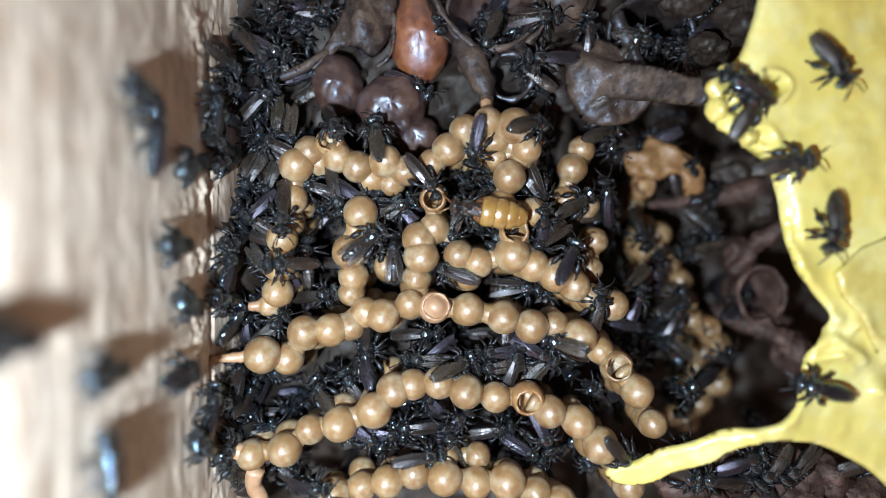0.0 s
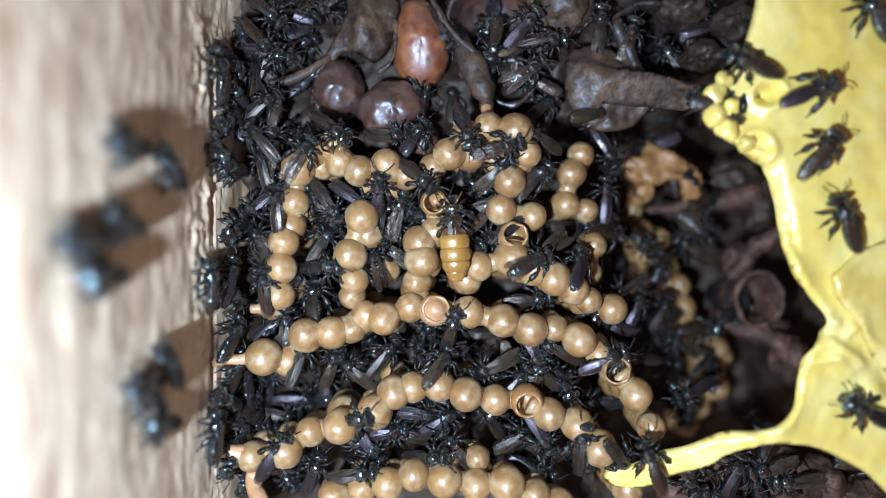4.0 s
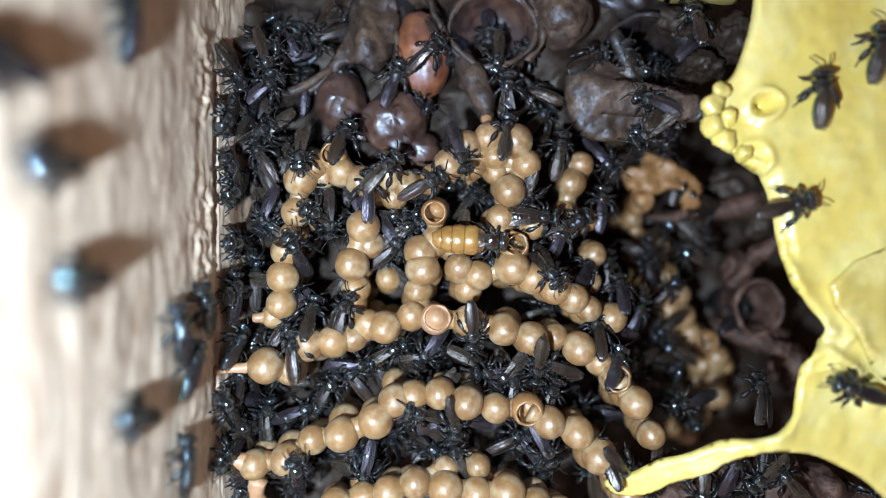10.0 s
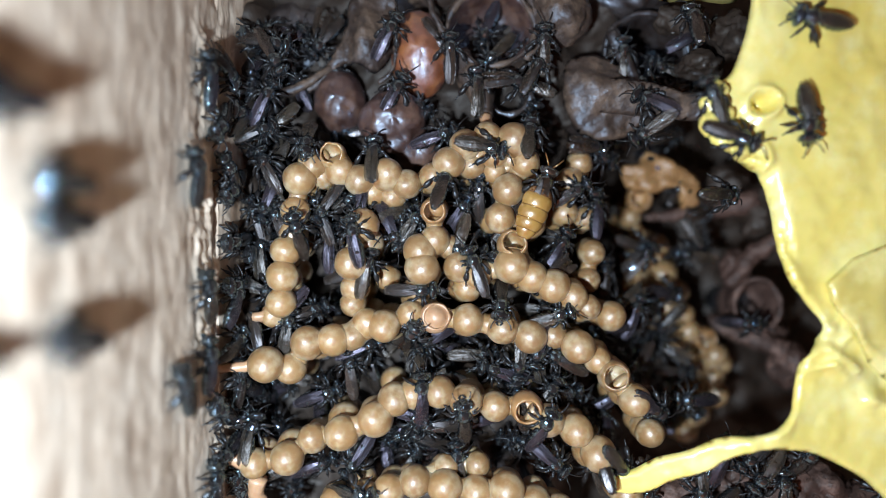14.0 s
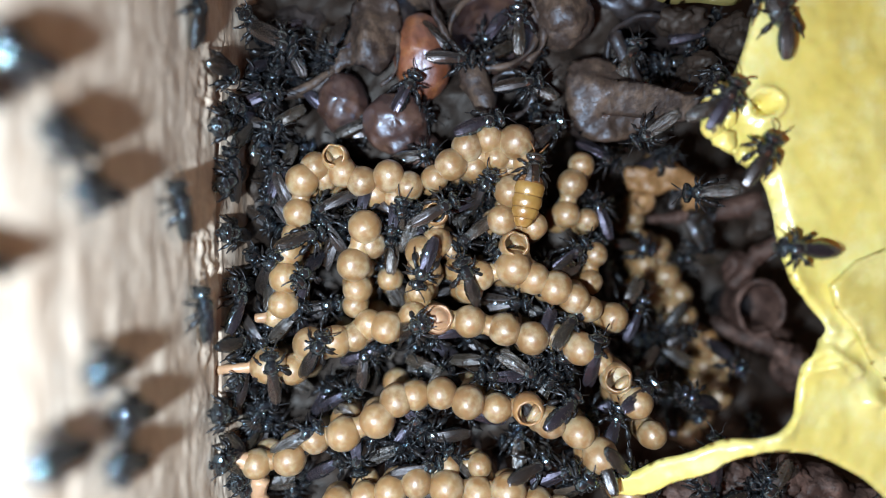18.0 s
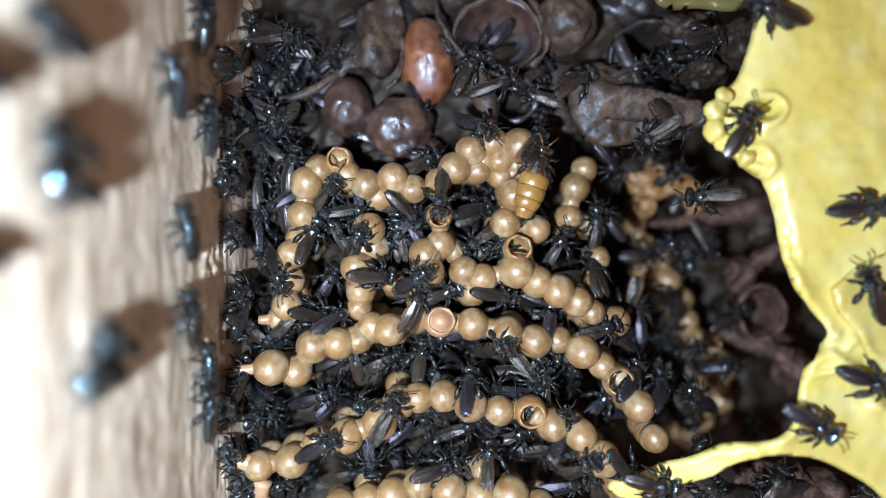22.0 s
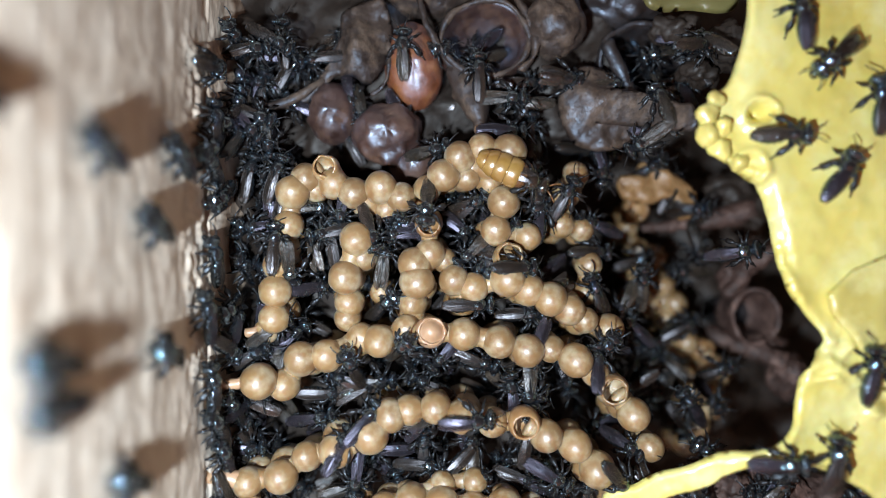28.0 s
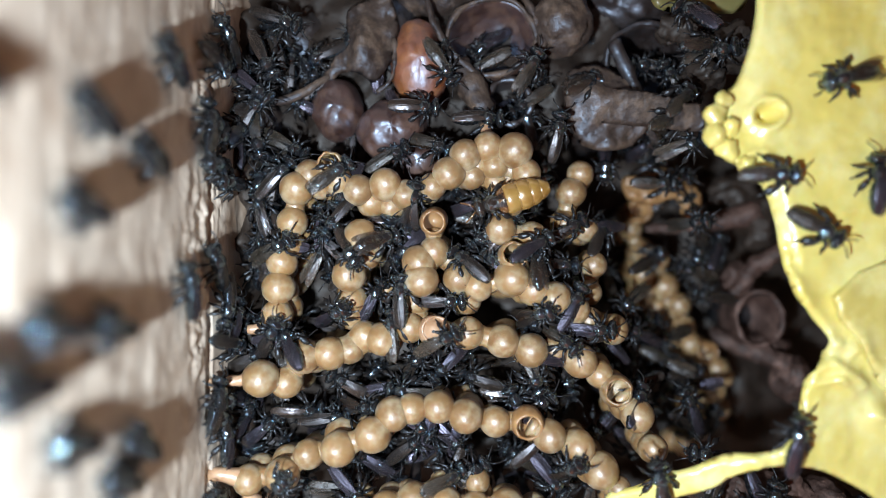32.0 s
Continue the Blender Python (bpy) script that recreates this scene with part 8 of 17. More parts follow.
    crawl(1, "in the dark gap", [(0, at(17.7, -2.5, -8.6, 90, 16, -5)), (2, at(18.0, -1.9, -8.5, 60, 13, 14)), (3, at(17.7, -2.4, -8.5, 60, 12, 9)), (6, at(18.0, -1.5, -8.6, 90, -14, -15)), (7, at(17.9, -0.7, -8.8, 90, -30, 0)), (8, at(17.9, -0.7, -8.8, 90, -30, 0)), (9, at(16.6, -1.7, -8.5, 110, -3, -15)), (10, at(16.9, -1.5, -8.4, 100, 5, 7)), (11, at(16.7, -0.6, -8.8, 100, -30, 0)), (12, at(16.7, -0.6, -8.8, 100, -30, 0)), (12.5, at(17.6, -2.4, -8.9, 45, -6, -14)), (13, at(18.4, -4.1, -8.9, -10, -9, 3)), (14, at(18.3, -3.4, -8.8, -10, -30, 0)), (17, at(18.6, -7.1, -8.9, 20, 1, 5)), (18, at(15.7, -7.5, -8.9, 30, 7, 7)), (19, at(15.6, -6.8, -8.8, 30, -30, 0)), (20, at(17.4, -8.4, -8.9, 30, -1, 3)), (21, at(17.4, -10.0, -8.9, 0, -5, -14)), (22, at(17.0, -7.7, -8.9, 20, -7, -14)), (22.5, at(16.7, -8.3, -8.9, 65, -0, 13)), (23, at(16.5, -8.9, -8.9, 110, -2, -12)), (24, at(16.4, -8.1, -8.8, 110, -30, 0)), (25, at(16.2, -9.2, -8.9, 90, 5, -1)), (26.5, at(16.1, -9.9, -8.9, 20, -4, 15)), (28, at(16.0, -10.4, -8.9, -50, 9, 6)), (28.5, at(16.6, -11.4, -8.5, 5, -28, -14)), (29, at(17.4, -12.6, -8.1, 60, -34, 16)), (30, at(13.8, -10.3, -0.3, 60, -32, -11)), (31, at(14.6, -10.8, -0.4, 30, -35, -8)), (32, at(13.4, -10.0, -0.5, 60, -38, 16))])
    crawl(0, "on brood cells", [(0, at(3.7, -13.8, -2.3, 10)), (1, at(5.1, -12.0, 0.5, 60, 32, -14)), (1.333, at(5.2, -11.8, 0.7, 7, 3, 5)), (1.667, at(5.3, -11.5, 0.8, -47, 13, -14)), (2, at(5.5, -11.2, 0.9, -100, -32, 16)), (2.333, at(5.3, -11.4, 0.0, -153, 6, -17)), (2.667, at(5.1, -11.7, -0.9, -207, -1, -2)), (3, at(4.9, -11.9, -1.9, -260, 26, -11)), (6, at(2.0, -13.1, -2.3, -200, 12, -1)), (6.333, at(2.0, -13.1, -2.3, -253, 0, 6)), (6.667, at(2.0, -13.0, -2.3, -307, 8, 17)), (7, at(2.1, -12.9, -2.3, -360, 8, -1)), (8, at(2.0, -13.4, -2.3, -360, -7, -8)), (8.333, at(2.1, -13.5, -2.3, -307, -6, 16)), (8.667, at(2.3, -13.6, -2.3, -253, 7, 10)), (9, at(2.5, -13.6, -2.3, -200, -2, -9)), (9.5, at(3.7, -13.6, -2.3, -265, 9, 15)), (10, at(4.9, -13.5, -2.3, -330, -3, 13)), (11, at(2.7, -13.0, -2.3, -340, -8, 5)), (12, at(4.3, -8.6, -2.3, -360, 8, 7)), (13, at(5.0, -8.8, -2.3, -360, -1, -9)), (14, at(4.7, -8.5, -2.3, -360, -1, -12)), (17, at(6.1, -8.8, -2.3, -360, 2, 8)), (18, at(5.6, -8.8, -2.3, -360, -4, -7)), (19, at(5.2, -8.3, -2.3, -360, -5, 8)), (20, at(5.4, -9.1, -2.3, -360, -12, 5)), (21, at(6.2, -9.1, -2.3, -360, -9, -7)), (22, at(5.7, -8.8, -2.3, -365, 3, -16)), (23, at(6.4, -8.7, -2.3, -360, -9, -13)), (24, at(6.3, -9.1, -2.3, -360, 11, -4)), (25, at(6.4, -8.2, -2.3, -390, -12, -1)), (28, at(6.4, -9.1, -2.3, -375, -0, -14)), (29, at(5.8, -9.2, -2.3, -360, 2, -10)), (31, at(5.8, -8.3, -2.3, -350, -12, 6)), (32, at(5.7, -9.3, -2.3, -340, 6, 5))])
    crawl(1, "on brood cells", [(0, at(-1.9, -14.0, -2.3, 0, -10, 13)), (1, at(-2.0, -12.7, -2.3, 0, 3, -7)), (2, at(-2.4, -12.9, -2.0, -20, -19, -7)), (3, at(-1.2, -12.6, -2.3, 10, 6, -12)), (6, at(-3.2, -11.8, 0.6, -60, -38, -4)), (7, at(-3.9, -11.5, 1.1, -50, -14, 10)), (8, at(-3.6, -12.4, -5.9, -50, -30, 0)), (11, at(-3.6, -12.4, -5.9, -50, -30, 0)), (11.33, at(-2.8, -12.0, -3.8, -107, 1, -7)), (11.67, at(-2.1, -11.6, -1.7, -163, 6, 1)), (12, at(-1.4, -11.1, 0.4, -220, 33, -10)), (13, at(-1.3, -9.7, 0.4, -275, -17, -4)), (14, at(-1.6, -9.9, 0.5, -270, 3, 17)), (17, at(-1.3, -10.9, -5.9, -270, -30, 0)), (19, at(-1.3, -10.9, -5.9, -270, -30, 0)), (20, at(-0.4, -10.1, 0.8, -300, 16, -2)), (21, at(0.1, -9.7, 0.8, -285, -23, -0)), (22, at(1.6, -9.6, 1.0, -280, -41, -9)), (23, at(1.7, -9.3, 1.0, -270, -36, -1)), (24, at(-0.0, -9.4, 1.0, -325, -27, -16)), (25, at(0.3, -9.6, 0.7, -280, -28, 17)), (28, at(2.1, -10.2, 1.7, -355, -3, 16)), (29, at(3.1, -11.6, 0.7, -330, 38, -16)), (30, at(3.4, -12.7, -2.3, -360, -4, 15)), (31, at(1.7, -13.2, -2.3, -360, 11, 17)), (32, at(0.9, -12.5, -2.3, -400, -2, 9))])
    crawl(0, "on brood cells", [(0, at(-1.5, -15.1, 0.8, 5, -18, -18)), (1, at(-1.3, -15.2, 1.3, 20, -43, -0)), (2, at(0.1, -16.3, 1.9, 0, -7, -9)), (3, at(-0.4, -14.7, -0.1, -20, 48, -15)), (4.5, at(-0.5, -15.2, 0.3, 30, 21, -7)), (6, at(-0.6, -15.8, 0.7, 80, 18, 2)), (7, at(-0.8, -16.1, 1.1, 60, 33, -5)), (8, at(-1.7, -15.7, -5.7, 60, -30, 0)), (9, at(-1.0, -15.6, -1.8, 90, -16, -1)), (10, at(-1.9, -15.2, -5.7, 90, -30, 0)), (11, at(-2.5, -15.4, 1.3, 20, 7, -14)), (12, at(-3.4, -15.0, -5.7, 20, -30, 0)), (14, at(-3.4, -15.0, -5.7, 20, -30, 0)), (17, at(-2.5, -15.2, 0.7, 0, 34, 12)), (18, at(-1.7, -15.1, 0.1, 10, -10, -2)), (19, at(-2.6, -15.3, 0.8, 0, 31, 15)), (20, at(-3.5, -14.9, -5.7, 0, -30, 0)), (21, at(-3.5, -14.9, -5.7, 0, -30, 0)), (22, at(-0.8, -15.0, 1.1, 10, -27, -14)), (23, at(-0.6, -14.9, -0.1, 30, -41, -4)), (24, at(0.8, -12.5, -2.1, 40, 29, -1)), (25, at(-0.1, -12.1, -5.7, 40, -30, 0)), (28, at(-1.0, -13.1, -2.3, 90, 8, -1)), (29, at(-0.8, -13.6, -2.3, 20, 5, -6)), (30, at(-0.7, -13.5, -2.3, 40, 12, 9)), (31, at(-1.6, -12.3, -2.3, 30, 1, -16)), (32, at(-2.5, -11.9, -5.7, 30, -30, 0))])
    crawl(4, "on brood cells", [(0, at(-13.5, -13.6, -2.3, 20, -2, 18)), (1, at(-14.3, -13.1, -2.3, 80, -0, -8)), (2, at(-13.8, -13.6, 0.3, 140, -39, -17)), (3, at(-13.9, -12.3, -2.1, 100, -10, 6)), (6, at(-15.3, -12.7, -2.3, 90, 0, 7)), (7, at(-15.3, -12.7, -2.3, 60, -8, 13)), (8, at(-13.9, -13.5, 0.1, 100, -42, 3)), (9, at(-15.7, -13.4, -2.3, 60, 1, 7)), (10, at(-15.0, -16.6, -2.3, 90, 7, 4)), (11, at(-12.6, -16.6, -2.3, 40, -5, -5)), (12, at(-12.9, -16.4, -1.9, 60, 29, 11)), (13, at(-12.3, -14.9, 0.2, 80, 5, 7)), (14, at(-13.2, -13.2, 0.0, 80, -31, -18)), (17, at(-13.4, -13.2, -6.8, 80, -30, 0)), (18, at(-10.1, -12.9, 0.4, 30, -12, -2)), (19, at(-6.1, -16.4, 1.3, 20, -23, 3)), (20, at(-5.9, -16.1, 0.1, 20, -29, 2)), (21, at(-7.2, -16.2, -2.3, 10, -3, 7)), (22, at(-7.0, -16.0, -2.3, 20, 10, -0)), (23, at(-8.0, -16.5, -1.8, 20, 19, -9)), (24, at(-8.2, -16.7, 0.3, 20, 43, 3)), (25, at(-7.9, -16.7, 0.3, 20, 9, 12)), (28, at(-8.1, -16.6, -6.8, 20, -30, 0)), (29, at(-4.1, -16.0, 1.5, 20, -32, 11)), (30, at(-4.2, -15.9, -6.8, 20, -30, 0)), (32, at(-4.2, -15.9, -6.8, 20, -30, 0))])
    crawl(1, "on the wooden wall", [(0, at(-15.5, -10.7, 3.9, 60, 0, 0, 86)), (1, at(-15.4, -11.2, 3.2, 60, 0, 0, 86)), (1.333, at(-15.6, -10.0, 6.0, 100, 0, 0, 86)), (1.667, at(-15.8, -9.0, 8.5, 140, 0, 0, 87)), (2, at(-15.9, -8.1, 10.9, 180, 0, 0, 87)), (3, at(-16.0, -9.3, 13.0, 160, 0, 0, 87)), (6, at(-16.0, -3.0, 12.9, 150, 0, 0, 87)), (7, at(-16.1, -2.8, 14.0, 170, 0, 0, 87)), (9, at(-16.4, -0.5, 19.0, 180, 0, 0, 84)), (10, at(-16.4, -1.1, 18.8, 180, 0, 0, 87)), (11, at(-16.5, -2.7, 19.8, 175, 0, 0, 84)), (12, at(-16.7, -3.8, 22.4, 180, 0, 0, 84)), (13, at(-16.9, -3.8, 23.3, 175, 0, 0, 76)), (14, at(-16.5, 1.4, 19.9, 180, 0, 0, 84)), (17, at(-16.6, -0.2, 21.3, 180, 0, 0, 84)), (18, at(-16.3, 2.8, 17.7, 180, 0, 0, 87)), (19, at(-16.3, -2.2, 17.2, 170, 0, 0, 87)), (20, at(-16.2, -1.0, 15.9, 160, 0, 0, 87)), (21, at(-16.3, 3.4, 17.5, 160, 0, 0, 87)), (22, at(-16.5, 2.8, 20.4, 170, 0, 0, 84)), (23, at(-16.7, 2.4, 22.0, 170, 0, 0, 84)), (24, at(-17.3, 1.8, 24.9, 170, 0, 0, 76)), (24.09, at(-16.7, 1.7, 22.1, 170, 0, 0, 84)), (24.27, at(-16.2, 1.9, 15.9, 170, 0, 0, 87)), (24.82, at(-14.8, 1.6, -0.9, 170, 0, 0, 76)), (25, at(-14.0, 1.5, -5.5, 170, 0, 0, 80)), (32, at(-14.0, 1.5, -5.5, 170, 0, 0, 80))])
    crawl(5, "on brood cells", [(0, at(-13.9, -6.0, -2.3, 90, 7, -7)), (1, at(-13.1, -6.2, -6.4, 90, -30, 0)), (2, at(-11.1, -4.7, -1.0, 20, -21, -12)), (3, at(-11.8, -5.8, -2.1, 40, -13, -10)), (6, at(-12.0, -5.9, -2.3, 30, -10, -18)), (7, at(-13.2, -6.5, -2.3, 40, 10, -12)), (8, at(-12.4, -6.7, -6.4, 40, -30, 0)), (9, at(-14.5, -10.1, -2.3, 40, 3, -6)), (10, at(-14.6, -11.6, -2.3, 90, 6, -17)), (11, at(-14.7, -10.0, -2.3, 20, 7, -5)), (12, at(-14.7, -9.9, -2.3, 90, 8, -3)), (13, at(-14.6, -10.3, -2.3, 40, 9, -17)), (14, at(-15.0, -9.6, -2.3, 90, -10, 5)), (17, at(-16.0, -6.3, -2.3, 80, -10, 7)), (18, at(-15.2, -5.4, -2.3, 90, -5, -8)), (19, at(-15.3, -2.7, -2.3, 90, 0, 9)), (20, at(-14.6, -2.3, -2.3, 95, -3, 15)), (21, at(-15.2, -0.7, -2.3, 90, -8, 9)), (22, at(-14.2, 2.3, -2.3, 95, -7, 14)), (23, at(-15.1, 2.8, -2.3, 100, -11, 12)), (24, at(-14.7, 0.1, -2.3, 95, -10, -3)), (25, at(-14.4, -2.8, -2.3, 60, -4, 9)), (28, at(-13.6, -3.0, -6.4, 60, -30, 0)), (29, at(-13.7, -0.5, -2.3, 90, 10, 3)), (30, at(-13.0, -0.7, -6.4, 90, -30, 0)), (31, at(-15.4, -0.9, -2.3, 100, -5, -9)), (32, at(-15.4, -3.0, -2.3, 100, 2, -14))])
    crawl(1, "on brood cells", [(0, at(-8.5, -16.7, 0.7, 0, 29, 7)), (1, at(-8.6, -17.3, 0.8, 20, 43, -12)), (2, at(-8.8, -15.1, -1.8, 0, -36, -12)), (3, at(-9.0, -16.5, -2.3, 40, 8, 0)), (6, at(-9.5, -16.4, -2.3, 90, 3, 6)), (7, at(-9.6, -14.3, 1.3, 40, -14, -5)), (8, at(-10.0, -16.3, -2.3, 60, 4, 18)), (9, at(-10.0, -16.7, -2.3, 40, 3, -9)), (10, at(-10.2, -16.8, -6.2, 40, -30, 0)), (11, at(-10.1, -16.0, -1.8, 80, 44, 10)), (12, at(-12.6, -11.6, -2.3, 80, -6, 1)), (13, at(-12.5, -10.7, -2.3, 30, 10, -12)), (14, at(-12.8, -10.8, -6.2, 30, -30, 0)), (17, at(-11.4, -10.8, -2.3, 0, -1, 11)), (18, at(-14.7, -9.1, -2.1, 20, 19, 3)), (19, at(-12.0, -11.0, -2.3, 30, 3, 2)), (20, at(-14.2, -11.1, -2.3, 20, 3, -6)), (21, at(-13.5, -10.4, -2.3, 30, 1, -13)), (22, at(-14.1, -11.1, -2.3, 50, 1, 7)), (23, at(-14.6, -9.9, -2.3, 0, 9, -9)), (24, at(-14.7, -10.6, -2.3, 20, -8, -3)), (25, at(-13.6, -11.0, -2.3, 60, -6, 14)), (28, at(-14.1, -12.9, -2.3, 0, -7, 7)), (29, at(-13.0, -12.3, -2.3, 20, -11, 0)), (30, at(-12.8, -12.6, -2.3, 30, -3, 5)), (31, at(-14.6, -12.3, -2.3, 30, -1, 4)), (32, at(-12.7, -11.7, -2.3, 40, 2, 6))])
    crawl(5, "on brood cells", [(0, at(6.1, -15.4, -2.3, -30, 6, -8)), (1, at(6.6, -16.1, -2.0, -25, -34, 13)), (2, at(7.1, -16.1, -2.3, -20, -5, 18)), (3, at(6.6, -16.0, -2.0, -25, -22, 13)), (6, at(7.3, -16.3, -1.8, -30, 37, 18)), (7, at(7.4, -16.2, -1.8, -50, 48, -9)), (8, at(6.7, -15.0, -2.3, -60, -0, -6)), (9, at(6.4, -14.7, -2.1, -80, 20, -1)), (10, at(6.9, -15.0, -2.3, -60, 3, 4)), (10.5, at(7.1, -15.1, -2.3, -10, -6, 4)), (11, at(7.2, -15.3, -2.3, 40, -6, -9)), (12, at(9.8, -16.5, -1.1, 60, 18, 4)), (13, at(9.9, -17.2, -6.6, 60, -30, 0)), (14, at(12.2, -13.4, -3.6, 100, -36, 13)), (17, at(12.3, -14.2, -6.6, 100, -30, 0)), (18, at(12.2, -12.8, -0.8, 60, -32, -15)), (19, at(12.6, -9.0, -0.3, 90, 34, 5)), (20, at(12.7, -9.8, -6.6, 90, -30, 0)), (20.5, at(12.0, -9.4, -3.3, 25, -11, 8)), (21, at(11.4, -9.0, 0.0, -40, 6, -10)), (21.5, at(12.1, -9.0, -0.1, 5, -28, -12)), (22, at(12.8, -9.0, -0.3, 50, -38, 3)), (23, at(12.9, -9.7, -6.6, 50, -30, 0)), (24, at(13.0, -12.5, -1.0, 50, 35, -2)), (24.5, at(13.2, -11.9, -0.3, -5, -8, -15)), (25, at(13.4, -11.2, 0.3, -60, -49, 15)), (28, at(13.7, -13.2, -1.5, -30, 36, -7)), (29, at(13.1, -13.3, -5.0, -40, 29, -6)), (30, at(14.4, -13.1, -0.3, -50, 36, 4)), (31, at(14.5, -13.8, -6.6, -50, -30, 0)), (32, at(14.5, -13.8, -6.6, -50, -30, 0))])
    crawl(5, "in the dark gap", [(0, at(13.6, 0.2, -8.9, 80, 4, -15)), (1, at(13.9, -1.5, -8.9, 85, -10, -6)), (2, at(12.9, -1.7, -9.0, 85, -30, 0)), (6, at(12.9, -1.7, -9.0, 85, -30, 0)), (7, at(14.4, 0.1, -8.9, 60, -2, -2)), (8, at(12.1, -0.6, -7.0, 20, -42, 1)), (9, at(11.4, -0.0, -6.8, 30, -16, 8)), (10, at(8.6, 0.8, -2.3, 60, -8, -0)), (11, at(9.3, 0.5, -2.5, 40, -24, 9)), (12, at(10.9, 1.8, -3.3, 60, 8, -3)), (13, at(12.4, 2.8, -6.7, 80, -8, -8)), (14, at(11.5, 2.8, -3.4, 88, -15, 13)), (17, at(11.3, 3.3, -3.4, 40, -39, -3)), (18, at(13.5, 3.2, -8.9, 80, 3, -13)), (19, at(12.5, 3.1, -9.0, 80, -30, 0)), (20, at(14.1, 1.5, -8.8, 20, -6, 9)), (21, at(17.9, 1.6, -8.9, 0, -1, -5)), (22, at(18.3, 0.7, -8.9, 20, 1, -10)), (23, at(16.9, -0.3, -8.5, 60, -8, 6)), (24, at(13.7, -3.5, -8.3, 30, -36, -3)), (25, at(12.8, -4.5, -1.7, -40, -11, 7)), (28, at(12.6, -4.9, -9.0, -40, -30, 0)), (29, at(13.4, -3.7, -2.4, 20, -29, -9)), (30, at(15.9, -3.9, -8.9, 40, -5, 17)), (31, at(14.9, -4.1, -9.0, 40, -30, 0)), (32, at(16.7, -5.2, -8.9, 20, 2, -4))])
    crawl(0, "on brood cells", [(0, at(10.9, -4.8, -0.8, 80, 7, 10)), (1, at(14.8, -4.2, -5.3, 30, -16, -8)), (2, at(12.5, -5.2, -1.9, 80, 18, -7)), (3, at(11.4, -5.4, -1.8, 70, 17, 4)), (6, at(11.4, -5.9, -6.5, 70, -30, 0)), (7, at(13.5, -4.2, -1.9, 30, -43, 12)), (8, at(10.9, -7.9, -0.5, 30, -1, -1)), (9, at(10.8, -6.5, 0.3, 30, -48, -13)), (10, at(11.2, -6.3, -0.9, 90, -40, 1)), (11, at(12.0, -6.4, -1.3, 70, -22, -4)), (12, at(7.6, -7.6, -2.1, 20, 9, -11)), (13, at(8.9, -10.2, -2.2, 20, -26, -5)), (14, at(8.7, -10.2, -2.4, 0, -13, 12)), (17, at(8.6, -7.2, 0.1, 50, 42, 18)), (18, at(8.1, -9.2, -2.3, 20, 10, -10)), (19, at(6.8, -9.4, -2.3, 0, 5, -8)), (20, at(6.8, -9.9, -6.5, 0, -30, 0)), (29, at(6.8, -9.9, -6.5, 0, -30, 0)), (30, at(9.1, -9.1, -2.5, -30, -12, 13)), (31, at(9.0, -10.7, -1.9, 30, -29, -1)), (32, at(9.0, -11.1, -6.5, 30, -30, 0))])
    crawl(0, "in the dark gap", [(0, at(19.2, -6.6, -8.9, 60, -10, -3)), (1, at(19.0, -7.0, -8.9, 60, -2, -18)), (2, at(18.4, -7.0, -9.0, 60, -30, 0)), (3, at(21.3, -7.1, -8.9, 0, -11, -3)), (7, at(20.8, -7.1, -9.0, 0, -30, 0)), (8, at(19.5, -8.6, -8.9, 0, 8, -3)), (9, at(19.0, -8.6, -9.0, 0, -30, 0)), (10, at(19.0, -8.6, -9.0, 0, -30, 0)), (11, at(23.3, -5.5, -8.9, 20, 6, -15)), (12, at(18.8, -6.9, -8.9, 60, -7, -16)), (13, at(20.8, -7.4, -8.9, 60, -8, 13)), (14, at(19.4, -10.1, -8.9, 0, 2, -7)), (17, at(19.9, -8.1, -8.9, 0, -4, -8)), (18, at(19.4, -7.1, -8.9, 30, 5, 1)), (19, at(21.8, -4.2, -8.9, 0, 0, 16)), (20, at(23.0, -3.7, -8.4, 20, 40, 6)), (21, at(22.5, -3.7, -9.0, 20, -30, 0)), (22, at(23.5, -4.9, -8.9, 30, -11, 18)), (23, at(22.2, -4.2, -8.9, 0, 7, 8)), (24, at(22.6, -5.4, -8.9, 20, 1, 17)), (25, at(22.0, -6.0, -8.9, 0, 8, -1)), (28, at(23.0, -8.6, -8.4, 30, 28, 8)), (29, at(22.5, -8.6, -9.0, 30, -30, 0)), (30, at(20.5, -9.0, -8.9, 0, -6, -9)), (31, at(19.9, -9.0, -9.0, 0, -30, 0)), (32, at(19.9, -9.0, -9.0, 0, -30, 0))])
